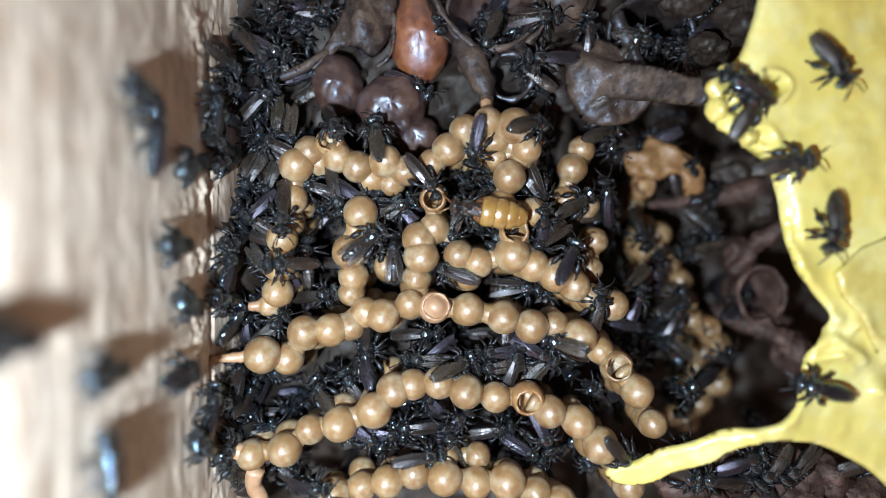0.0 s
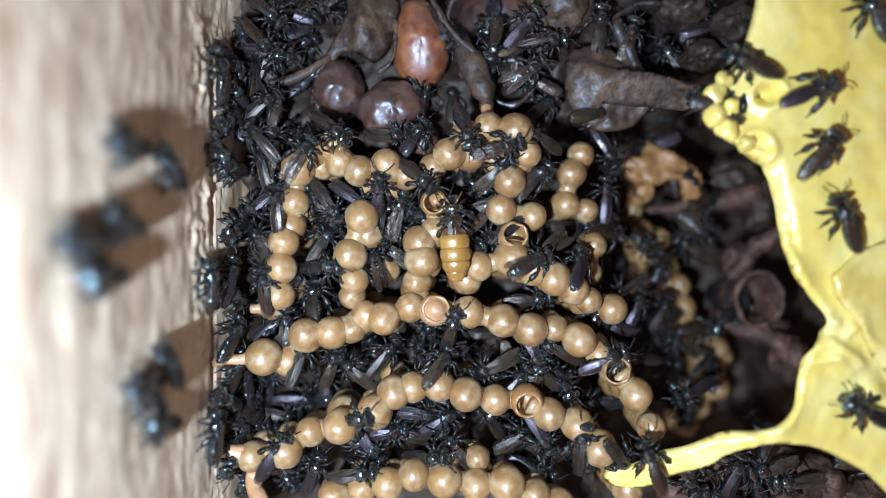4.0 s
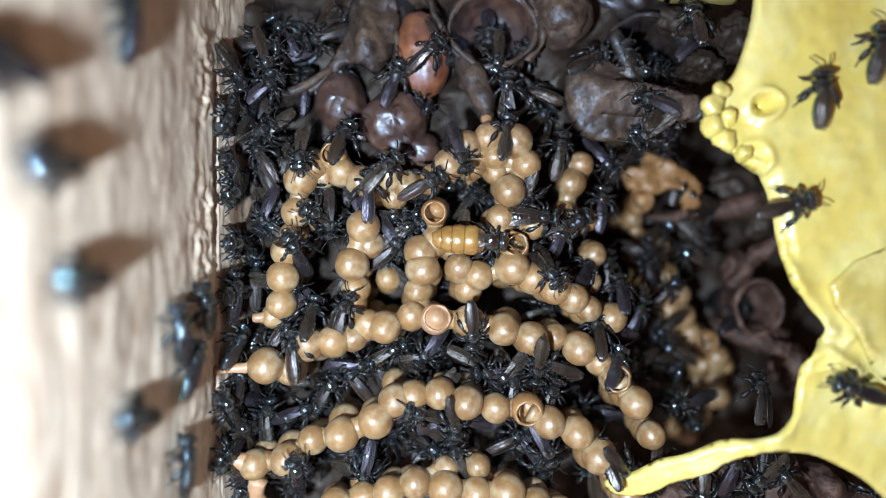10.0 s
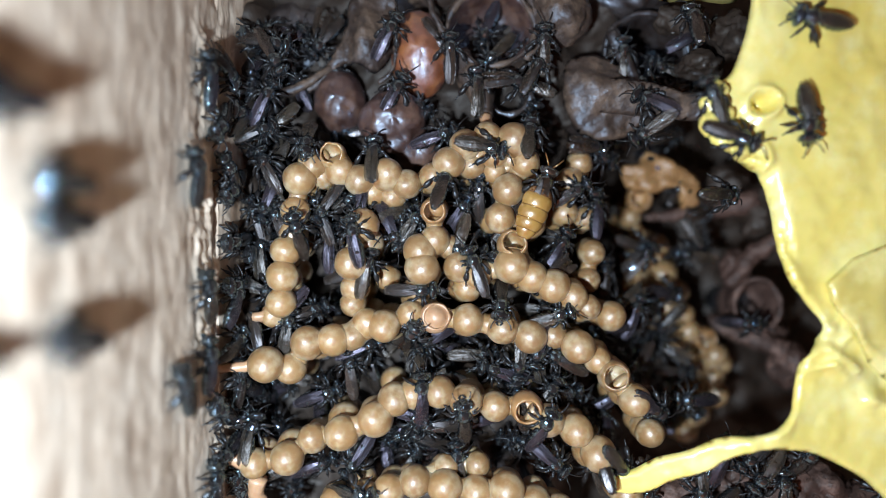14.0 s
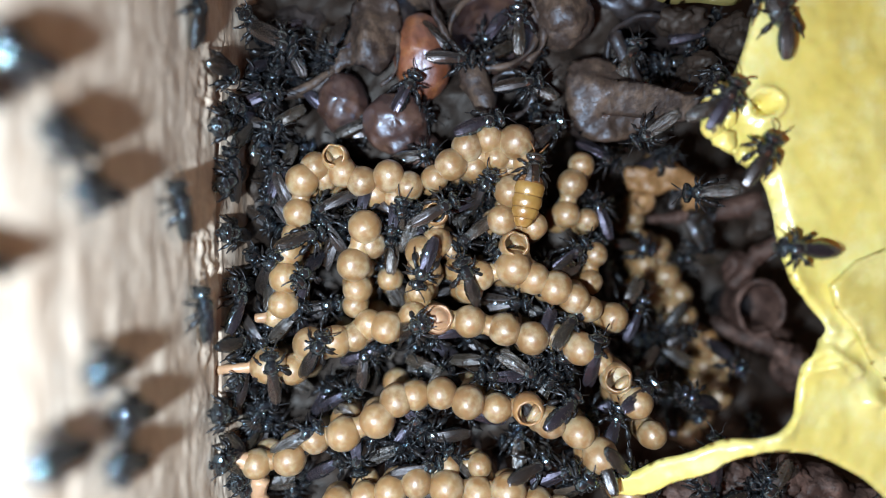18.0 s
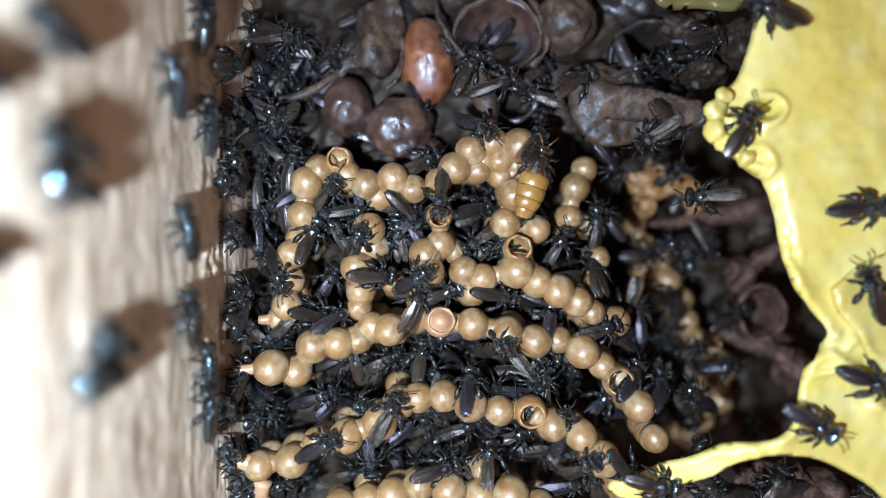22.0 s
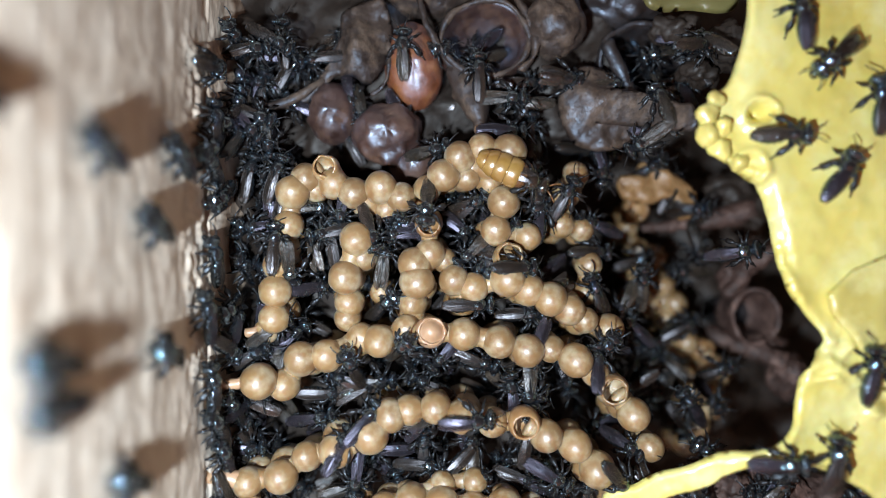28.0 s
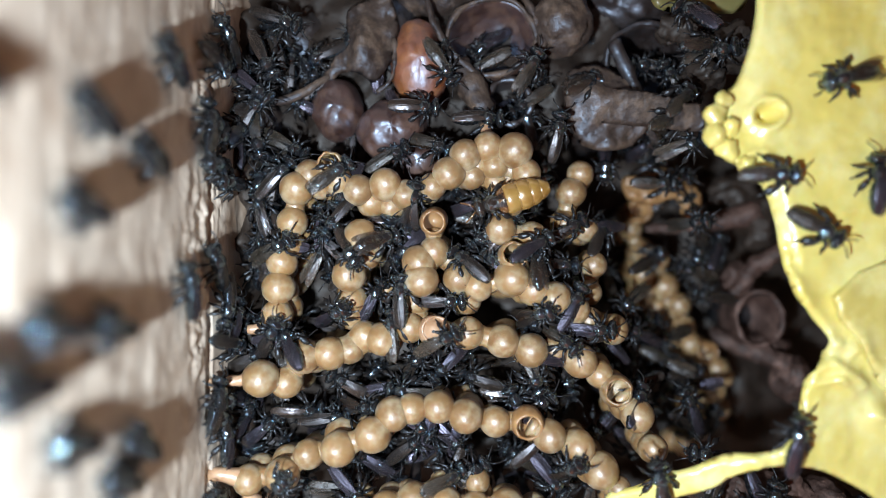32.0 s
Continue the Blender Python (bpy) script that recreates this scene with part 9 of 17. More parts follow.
    crawl(5, "in the dark gap", [(0, at(22.6, -10.0, -8.9, 40, 5, 13)), (1, at(21.8, -9.9, -8.9, 30, -3, 3)), (2, at(21.4, -9.9, -8.9, 90, -2, 11)), (3, at(22.5, -10.8, -9.9, 90, -30, 0)), (6, at(22.5, -10.8, -9.9, 90, -30, 0)), (7, at(19.1, -9.2, -8.9, 30, -11, 3)), (8, at(15.4, -8.5, -8.5, 0, -33, -10)), (9, at(16.4, -9.4, -9.9, 0, -30, 0)), (10, at(16.4, -9.4, -9.9, 0, -30, 0)), (11, at(17.3, -12.8, -8.1, 60, -50, -10)), (12, at(18.0, -12.7, -7.8, 90, -32, 0)), (13, at(19.1, -13.7, -9.9, 90, -30, 0)), (19, at(19.1, -13.7, -9.9, 90, -30, 0)), (20, at(13.8, -14.3, -8.1, 80, -42, 5)), (21, at(14.8, -15.3, -9.9, 80, -30, 0)), (22, at(11.5, -11.2, -3.2, 40, -16, -12)), (23, at(11.9, -12.0, -7.0, -20, -32, 13)), (24, at(10.2, -10.5, -2.4, 30, -8, -14)), (25, at(9.6, -11.3, 0.5, 60, -37, 17)), (28, at(11.1, -12.9, -9.9, 60, -30, 0)), (29, at(8.6, -10.6, 0.1, 60, -29, 18)), (30, at(11.3, -9.7, -0.2, 60, 31, -7)), (31, at(13.0, -8.0, -0.2, 60, -45, -13)), (32, at(9.0, -2.9, -0.2, 60, -10, 12))])
    crawl(2, "on storage pots", [(0, at(11.8, 7.7, -3.8, 20, -32, -7)), (1, at(11.8, 7.9, -3.9, 20, -44, -14)), (2, at(12.1, 8.7, -6.2, 20, -30, 0)), (3, at(10.8, 10.3, -3.1, 20, -23, 17)), (6, at(11.8, 8.4, -4.0, 0, -26, 15)), (7, at(10.4, 8.4, -2.6, 20, -32, 6)), (8, at(12.8, 8.6, -5.3, 0, -14, 9)), (9, at(13.7, 8.5, -5.6, 10, -3, 18)), (10, at(14.9, 9.1, -3.9, 20, 41, -8)), (11, at(10.7, 11.9, -3.2, 60, -10, -1)), (12, at(12.8, 16.1, -3.3, 40, -9, 14)), (13, at(11.6, 15.6, -3.3, 20, 5, 4)), (14, at(7.5, 15.1, -1.9, 90, 10, 7)), (17, at(5.1, 16.1, -1.9, 90, -3, 16)), (19, at(6.1, 17.1, -1.9, 90, -2, -18)), (20, at(5.9, 17.6, -1.9, 80, 4, 2)), (21, at(7.1, 17.6, -1.9, 90, 3, -9)), (22, at(7.3, 18.3, -6.2, 90, -30, 0)), (23, at(3.9, 15.9, -1.9, 60, 12, 14)), (24, at(1.1, 15.9, -1.9, 60, 10, -3)), (25, at(1.4, 16.7, -6.2, 60, -30, 0)), (28, at(-2.1, 15.6, -1.9, 90, 6, -8)), (29, at(-0.4, 14.7, -1.9, 20, 2, 2)), (30, at(0.1, 15.3, -1.9, 20, 5, -7)), (31, at(-0.7, 15.0, -1.9, -10, -9, -5)), (32, at(0.1, 14.5, -1.9, -55, -10, 2))])
    crawl(5, "on the wooden wall", [(0, at(-16.0, 7.6, 12.3, 170, 0, 0, 87)), (1, at(-15.9, 8.3, 10.8, 170, 0, 0, 87)), (2, at(-16.0, 11.0, 12.8, 100, 0, 0, 87)), (3, at(-14.0, 13.0, -4.8, 100, 0, 0, 80)), (6, at(-15.9, 10.1, 10.9, 120, 0, 0, 87)), (7, at(-16.1, 10.5, 13.5, 140, 0, 0, 87)), (8, at(-15.9, 10.4, 11.4, 120, 0, 0, 87)), (9, at(-14.0, 12.3, -4.8, 120, 0, 0, 80)), (10, at(-16.2, 11.4, 14.9, 90, 0, 0, 87)), (11, at(-15.8, 13.2, 8.3, 120, 0, 0, 87)), (12, at(-15.8, 12.1, 8.1, 120, 0, 0, 87)), (13, at(-15.8, 12.2, 8.7, 120, 0, 0, 87)), (14, at(-14.0, 13.9, -4.8, 120, 0, 0, 80)), (17, at(-15.9, 13.5, 10.2, 110, 0, 0, 87)), (18, at(-14.0, 15.4, -4.8, 110, 0, 0, 80)), (19, at(-16.0, 13.4, 11.8, 40, 0, 0, 87)), (20, at(-14.0, 15.5, -4.8, 40, 0, 0, 80)), (20.83, at(-15.8, 13.0, 9.2, 107, 0, 0, 87)), (21, at(-16.0, 12.4, 12.3, 120, 0, 0, 87)), (22, at(-15.9, 9.6, 10.9, 120, 0, 0, 87)), (23, at(-16.3, 7.2, 17.5, 170, 0, 0, 87)), (24, at(-16.2, 7.0, 15.5, 160, 0, 0, 87)), (25, at(-14.0, 9.0, -4.8, 160, 0, 0, 80)), (28, at(-16.2, 5.8, 15.9, 160, 0, 0, 87)), (29, at(-16.2, 5.9, 16.2, 160, 0, 0, 87)), (30, at(-16.4, 3.7, 18.8, 180, 0, 0, 87)), (31, at(-16.5, 3.0, 19.6, 170, 0, 0, 84)), (32, at(-16.3, 2.5, 18.0, 170, 0, 0, 87))])
    crawl(1, "on the wooden wall", [(0, at(-15.6, 4.6, 6.4, 200, 0, 0, 86)), (1, at(-15.7, 5.4, 7.4, 190, 0, 0, 86)), (2, at(-15.8, 1.4, 9.7, 170, 0, 0, 87)), (3, at(-15.9, 3.9, 10.9, 170, 0, 0, 87)), (4.5, at(-15.8, 4.2, 8.5, 130, 0, 0, 87)), (6, at(-15.6, 4.4, 5.8, 90, 0, 0, 86)), (7, at(-15.6, 6.5, 5.8, 110, 0, 0, 86)), (8, at(-15.6, 6.6, 6.0, 120, 0, 0, 86)), (8.8, at(-14.2, 5.8, -4.1, 120, 0, 0, 80)), (9, at(-14.0, 5.5, -6.4, 120, 0, 0, 80)), (10, at(-14.0, 5.5, -6.4, 120, 0, 0, 80)), (11, at(-15.5, 7.7, 4.9, 100, 0, 0, 86)), (12, at(-15.6, 7.1, 5.4, 90, 0, 0, 86)), (13, at(-15.5, 9.2, 4.2, 95, 0, 0, 86)), (14, at(-15.5, 11.2, 5.0, 100, 0, 0, 86)), (17, at(-14.0, 10.1, -6.4, 100, 0, 0, 80)), (19, at(-14.0, 10.1, -6.4, 100, 0, 0, 80)), (20, at(-15.5, 5.3, 4.2, 100, 0, 0, 86)), (21, at(-15.7, 6.4, 6.8, 90, 0, 0, 86)), (22, at(-15.6, 8.3, 6.2, 100, 0, 0, 86)), (23, at(-15.6, 7.4, 6.1, 100, 0, 0, 86)), (24, at(-15.6, 9.9, 5.4, 95, 0, 0, 86)), (25, at(-15.4, 7.1, 3.2, 110, 0, 0, 86)), (28, at(-15.7, 6.6, 7.6, 150, 0, 0, 86)), (29, at(-15.7, 5.9, 7.0, 130, 0, 0, 86)), (30, at(-15.8, 9.1, 8.6, 120, 0, 0, 87)), (31, at(-15.8, 6.7, 9.3, 130, 0, 0, 87)), (32, at(-15.8, 11.5, 9.2, 150, 0, 0, 87))])
    crawl(0, "on the wooden wall", [(0, at(-15.8, -0.2, 8.5, 180, 0, 0, 87)), (1, at(-15.8, -0.3, 8.3, 180, 0, 0, 87)), (2, at(-15.8, -1.2, 8.3, 180, 0, 0, 87)), (3, at(-16.0, 1.1, 12.5, 170, 0, 0, 87)), (6, at(-16.2, 0.7, 15.8, 170, 0, 0, 87)), (7, at(-16.1, 1.5, 13.4, 170, 0, 0, 87)), (8, at(-15.9, 3.5, 11.4, 150, 0, 0, 87)), (9, at(-15.9, 3.9, 10.5, 150, 0, 0, 87)), (10, at(-14.0, 5.6, -5.6, 150, 0, 0, 80)), (11, at(-15.6, 4.6, 6.4, 110, 0, 0, 86)), (12, at(-14.0, 6.1, -5.6, 110, 0, 0, 80)), (13, at(-15.6, 5.8, 6.3, 110, 0, 0, 86)), (14, at(-15.7, 4.8, 6.8, 100, 0, 0, 86)), (17, at(-15.7, 2.3, 8.0, 120, 0, 0, 86)), (18, at(-15.8, 2.6, 9.4, 120, 0, 0, 87)), (19, at(-15.8, 2.2, 8.3, 120, 0, 0, 87)), (20, at(-15.9, 1.7, 10.1, 130, 0, 0, 87)), (21, at(-15.8, 1.1, 9.2, 110, 0, 0, 87)), (22, at(-15.8, 1.4, 9.3, 120, 0, 0, 87)), (23, at(-16.0, 0.6, 11.9, 150, 0, 0, 87)), (24, at(-16.1, -0.9, 13.5, 160, 0, 0, 87)), (24.86, at(-14.3, 0.3, -3.3, 160, 0, 0, 79)), (25, at(-14.0, 0.5, -5.6, 160, 0, 0, 80)), (28, at(-14.0, 0.5, -5.6, 160, 0, 0, 80)), (28.75, at(-15.9, -1.3, 10.4, 171, 0, 0, 87)), (29, at(-16.3, -1.8, 16.7, 175, 0, 0, 87)), (30, at(-16.4, 0.1, 18.8, 180, 0, 0, 87)), (31, at(-16.3, 1.3, 16.9, 175, 0, 0, 87)), (31.62, at(-15.2, 2.3, 1.5, 175, 0, 0, 76)), (32, at(-14.0, 2.8, -5.6, 175, 0, 0, 80))])
    crawl(3, "on the wooden wall", [(0, at(-15.7, -3.8, 6.8, 160, 0, 0, 86)), (1, at(-15.7, -4.1, 7.1, 160, 0, 0, 86)), (2, at(-15.6, -4.6, 6.2, 160, 0, 0, 86)), (3, at(-15.5, -4.1, 4.2, 110, 0, 0, 86)), (6, at(-15.6, -0.2, 5.8, 100, 0, 0, 86)), (7, at(-15.7, -1.3, 7.6, 110, 0, 0, 86)), (8, at(-15.6, 4.1, 5.9, 90, 0, 0, 86)), (9, at(-15.5, 1.7, 3.7, 120, 0, 0, 86)), (10, at(-15.6, -3.4, 5.4, 120, 0, 0, 86)), (11, at(-15.6, -3.2, 5.4, 110, 0, 0, 86)), (12, at(-15.7, -4.9, 7.0, 110, 0, 0, 86)), (13, at(-15.5, -2.6, 3.7, 100, 0, 0, 86)), (14, at(-15.5, -2.7, 5.1, 110, 0, 0, 86)), (17, at(-15.5, -1.5, 4.6, 100, 0, 0, 86)), (18, at(-14.0, -2.9, -5.7, 100, 0, 0, 80)), (19, at(-15.7, -0.9, 6.8, 110, 0, 0, 86)), (20, at(-15.6, -1.3, 5.7, 110, 0, 0, 86)), (21, at(-15.6, -3.9, 5.8, 110, 0, 0, 86)), (22, at(-15.8, -3.7, 8.5, 110, 0, 0, 87)), (23, at(-16.0, -4.2, 12.4, 160, 0, 0, 87)), (24, at(-16.1, -2.5, 13.9, 165, 0, 0, 87)), (25, at(-16.1, -5.2, 14.4, 165, 0, 0, 87)), (28, at(-15.8, -4.8, 9.3, 160, 0, 0, 87)), (29, at(-15.8, -5.8, 8.2, 140, 0, 0, 87)), (30, at(-15.6, -8.5, 6.2, 110, 0, 0, 86)), (31, at(-14.0, -10.1, -5.7, 110, 0, 0, 80)), (32, at(-14.0, -10.1, -5.7, 110, 0, 0, 80))])
    crawl(4, "on the wooden wall", [(0, at(-16.2, -6.1, 16.2, 180, 0, 0, 87)), (1, at(-16.3, -4.4, 16.7, 180, 0, 0, 87)), (2, at(-16.2, -2.0, 15.8, 180, 0, 0, 87)), (3, at(-16.3, -0.4, 16.9, 180, 0, 0, 87)), (6, at(-16.5, 0.7, 19.6, 180, 0, 0, 84)), (7, at(-16.4, 2.5, 18.6, 180, 0, 0, 87)), (8, at(-16.4, 3.2, 19.0, 180, 0, 0, 84)), (9, at(-16.6, 2.9, 20.8, 180, 0, 0, 84)), (10, at(-16.6, 3.7, 20.7, 180, 0, 0, 84)), (11, at(-16.5, 3.3, 19.9, 170, 0, 0, 84)), (12, at(-16.4, 2.2, 19.3, 180, 0, 0, 84)), (13, at(-16.4, 3.7, 19.1, 165, 0, 0, 84)), (14, at(-16.5, 3.0, 19.9, 180, 0, 0, 84)), (17, at(-16.5, 3.9, 19.7, 170, 0, 0, 84)), (18, at(-16.5, 4.9, 19.6, 170, 0, 0, 84)), (19, at(-16.5, 4.6, 20.5, 180, 0, 0, 84)), (21, at(-16.4, 5.2, 19.1, 170, 0, 0, 84)), (22, at(-16.5, 4.5, 20.5, 170, 0, 0, 84)), (23, at(-16.3, 4.4, 17.5, 170, 0, 0, 87)), (24, at(-16.4, 3.7, 18.6, 170, 0, 0, 87)), (24.38, at(-15.8, 4.2, 8.7, 170, 0, 0, 87)), (25, at(-14.0, 4.4, -4.9, 170, 0, 0, 80)), (28, at(-14.0, 4.4, -4.9, 170, 0, 0, 80)), (28.88, at(-16.1, 7.1, 14.8, 161, 0, 0, 87)), (29, at(-16.3, 7.4, 18.0, 160, 0, 0, 87)), (30, at(-16.4, 7.8, 19.1, 180, 0, 0, 84)), (30.25, at(-16.0, 8.3, 12.5, 180, 0, 0, 87)), (31, at(-14.0, 9.1, -4.9, 180, 0, 0, 80)), (32, at(-14.0, 9.1, -4.9, 180, 0, 0, 80))])
    crawl(1, "on the wooden wall", [(0, at(-15.9, 5.5, 11.3, 90, 0, 0, 87)), (1, at(-16.2, 6.8, 15.0, 150, 0, 0, 87)), (2, at(-16.0, 7.0, 13.0, 190, 0, 0, 87)), (3, at(-16.1, 6.3, 13.5, 180, 0, 0, 87)), (6, at(-16.3, 2.9, 17.2, 180, 0, 0, 87)), (7, at(-16.4, 4.7, 19.0, 180, 0, 0, 84)), (7.333, at(-15.8, 4.8, 9.4, 180, 0, 0, 87)), (7.889, at(-14.2, 4.6, -4.0, 180, 0, 0, 79)), (8, at(-14.0, 4.5, -6.4, 180, 0, 0, 80)), (8.444, at(-15.5, 4.9, 4.0, 180, 0, 0, 86)), (8.889, at(-16.3, 4.8, 17.0, 180, 0, 0, 87)), (9, at(-16.5, 4.6, 20.5, 180, 0, 0, 84)), (10, at(-16.9, 7.2, 23.3, 170, 0, 0, 76)), (11, at(-16.8, 6.5, 22.7, 180, 0, 0, 84)), (12, at(-16.7, 6.3, 22.4, 180, 0, 0, 84)), (12.2, at(-16.2, 6.6, 16.2, 180, 0, 0, 87)), (12.7, at(-15.1, 6.8, 0.8, 180, 0, 0, 73)), (13, at(-14.0, 6.6, -6.4, 180, 0, 0, 80)), (13.4, at(-15.5, 6.8, 3.8, 180, 0, 0, 86)), (13.8, at(-16.3, 6.3, 16.7, 180, 0, 0, 87)), (14, at(-16.9, 5.9, 23.3, 180, 0, 0, 76)), (14.6, at(-16.3, 6.2, 16.7, 180, 0, 0, 87)), (16.1, at(-15.2, 6.5, 1.0, 180, 0, 0, 73)), (17, at(-14.0, 6.3, -6.4, 180, 0, 0, 80)), (19, at(-14.0, 6.3, -6.4, 180, 0, 0, 80)), (19.36, at(-15.5, 6.9, 3.7, 176, 0, 0, 86)), (19.73, at(-16.3, 7.0, 16.6, 173, 0, 0, 87)), (19.91, at(-16.8, 6.8, 22.8, 171, 0, 0, 84)), (20, at(-17.5, 6.7, 25.7, 170, 0, 0, 76)), (21, at(-17.6, 4.0, 26.0, 170, 0, 0, 76)), (22, at(-17.5, 6.4, 25.7, 170, 0, 0, 76)), (23, at(-17.4, 4.8, 25.4, 170, 0, 0, 76)), (23.09, at(-16.8, 4.9, 22.6, 170, 0, 0, 84)), (23.27, at(-16.2, 5.2, 16.2, 170, 0, 0, 87)), (23.73, at(-15.1, 5.3, 0.8, 170, 0, 0, 74)), (24, at(-14.0, 5.1, -6.4, 170, 0, 0, 80)), (25, at(-14.0, 5.1, -6.4, 170, 0, 0, 80)), (26.09, at(-15.4, 6.1, 3.2, 170, 0, 0, 86)), (27.18, at(-16.2, 6.4, 15.5, 170, 0, 0, 87)), (27.73, at(-16.7, 6.4, 21.5, 170, 0, 0, 84)), (28, at(-17.2, 6.5, 24.6, 170, 0, 0, 76)), (29, at(-17.2, 7.6, 24.7, 170, 0, 0, 76)), (30, at(-17.2, 4.6, 24.6, 170, 0, 0, 76)), (31, at(-17.2, 5.5, 24.7, 170, 0, 0, 76)), (32, at(-17.3, 6.8, 24.8, 170, 0, 0, 76))])
    crawl(0, "on the wooden wall", [(0, at(-15.4, 8.6, 3.0, 100, 0, 0, 86)), (2, at(-15.5, 8.5, 5.0, 90, 0, 0, 86)), (3, at(-15.6, 11.3, 5.9, 100, 0, 0, 86)), (6, at(-14.0, 11.0, -5.7, 100, 0, 0, 80)), (7, at(-15.9, 7.3, 10.4, 170, 0, 0, 87)), (8, at(-15.8, 7.7, 9.4, 150, 0, 0, 87)), (9, at(-15.9, 8.3, 10.3, 150, 0, 0, 87)), (10, at(-14.0, 8.2, -5.7, 150, 0, 0, 80)), (11, at(-15.8, 10.2, 9.2, 120, 0, 0, 87)), (12, at(-14.0, 10.1, -5.7, 120, 0, 0, 80)), (19, at(-14.0, 10.1, -5.7, 120, 0, 0, 80)), (20, at(-15.9, 3.6, 10.8, 120, 0, 0, 87)), (21, at(-15.9, 2.4, 11.4, 120, 0, 0, 87)), (22, at(-14.0, 1.9, -5.7, 120, 0, 0, 80)), (23, at(-15.5, 4.0, 4.7, 110, 0, 0, 86)), (24, at(-15.6, 0.4, 5.1, 110, 0, 0, 86)), (25, at(-15.7, 0.4, 7.3, 120, 0, 0, 86)), (28, at(-15.9, 2.4, 10.7, 160, 0, 0, 87)), (29, at(-14.0, 1.9, -5.7, 160, 0, 0, 80)), (30, at(-15.5, 3.3, 3.7, 120, 0, 0, 86)), (31, at(-15.5, 4.5, 5.1, 110, 0, 0, 86)), (32, at(-14.0, 4.0, -5.7, 110, 0, 0, 80))])
    crawl(1, "on the wooden wall", [(0, at(-15.8, -7.8, 8.1, 0, 0, 0, 87)), (1, at(-15.8, -8.1, 8.5, 0, 0, 0, 87)), (1.5, at(-15.8, -7.4, 9.4, 45, 0, 0, 87)), (2, at(-15.9, -6.5, 10.4, 90, 0, 0, 87)), (3, at(-15.9, -6.9, 10.5, 150, 0, 0, 87)), (6, at(-15.8, -6.8, 8.7, 90, 0, 0, 87)), (7, at(-15.9, -6.9, 10.4, 120, 0, 0, 87)), (8, at(-15.9, -5.9, 11.4, 160, 0, 0, 87)), (9, at(-15.8, -5.7, 8.1, 120, 0, 0, 87)), (10, at(-15.7, -6.8, 7.4, 60, 0, 0, 86)), (11, at(-14.0, -7.1, -5.6, 60, 0, 0, 80)), (12, at(-14.0, -7.1, -5.6, 60, 0, 0, 80)), (13, at(-15.7, -5.8, 7.4, 110, 0, 0, 86)), (14, at(-15.5, -7.0, 5.1, 90, 0, 0, 86)), (17, at(-15.7, -3.2, 6.8, 110, 0, 0, 86)), (18, at(-15.6, -3.7, 6.2, 110, 0, 0, 86)), (19, at(-15.7, -6.7, 7.4, 100, 0, 0, 86)), (20, at(-15.8, -7.5, 9.2, 120, 0, 0, 87)), (21, at(-15.6, -7.8, 5.7, 110, 0, 0, 86)), (22, at(-15.6, -7.1, 6.0, 110, 0, 0, 86)), (23, at(-15.7, -9.5, 7.5, 110, 0, 0, 86)), (24, at(-15.6, -7.0, 5.1, 100, 0, 0, 86)), (25, at(-15.5, -6.2, 3.7, 60, 0, 0, 86)), (28, at(-15.5, -3.1, 3.7, 110, 0, 0, 86)), (29, at(-15.5, -2.7, 3.9, 110, 0, 0, 86)), (30, at(-15.5, -2.9, 3.7, 100, 0, 0, 86)), (31, at(-15.6, -2.9, 5.7, 110, 0, 0, 86)), (32, at(-15.7, -1.5, 6.8, 110, 0, 0, 86))])
    crawl(5, "on the wooden wall", [(0, at(-16.8, -3.6, 22.8, 170, 0, 0, 84)), (1, at(-16.8, -4.6, 22.8, 170, 0, 0, 84)), (2, at(-16.8, -4.0, 22.7, 180, 0, 0, 84)), (3, at(-16.2, -2.4, 16.2, 180, 0, 0, 87)), (6, at(-16.4, -1.2, 18.2, 180, 0, 0, 87)), (7, at(-16.1, -4.8, 14.8, 170, 0, 0, 87)), (8, at(-16.2, -3.6, 15.5, 180, 0, 0, 87)), (9, at(-15.9, -1.1, 10.3, 170, 0, 0, 87)), (10, at(-15.8, -4.5, 9.2, 110, 0, 0, 87)), (11, at(-15.8, -5.7, 8.7, 120, 0, 0, 87)), (12, at(-16.0, -5.5, 12.0, 150, 0, 0, 87)), (13, at(-16.2, -3.3, 15.4, 165, 0, 0, 87)), (14, at(-16.4, -3.8, 19.1, 170, 0, 0, 84)), (17, at(-16.3, -6.7, 16.7, 180, 0, 0, 87)), (18, at(-16.3, -5.4, 16.7, 180, 0, 0, 87)), (19, at(-16.6, -4.6, 20.5, 180, 0, 0, 84)), (20, at(-16.3, -4.0, 16.7, 180, 0, 0, 87)), (21, at(-16.3, -2.9, 18.0, 180, 0, 0, 87)), (22, at(-16.3, -5.7, 18.1, 180, 0, 0, 87)), (23, at(-16.7, -7.1, 21.7, 180, 0, 0, 84)), (24, at(-16.6, -8.5, 20.8, 170, 0, 0, 84)), (28, at(-16.4, -5.7, 19.5, 180, 0, 0, 84)), (28.33, at(-15.9, -5.8, 10.5, 180, 0, 0, 87)), (29, at(-14.0, -5.2, -4.8, 180, 0, 0, 80)), (30, at(-14.0, -5.2, -4.8, 180, 0, 0, 80)), (31, at(-16.2, -5.4, 15.5, 170, 0, 0, 87)), (32, at(-16.4, -7.7, 18.5, 170, 0, 0, 87))])
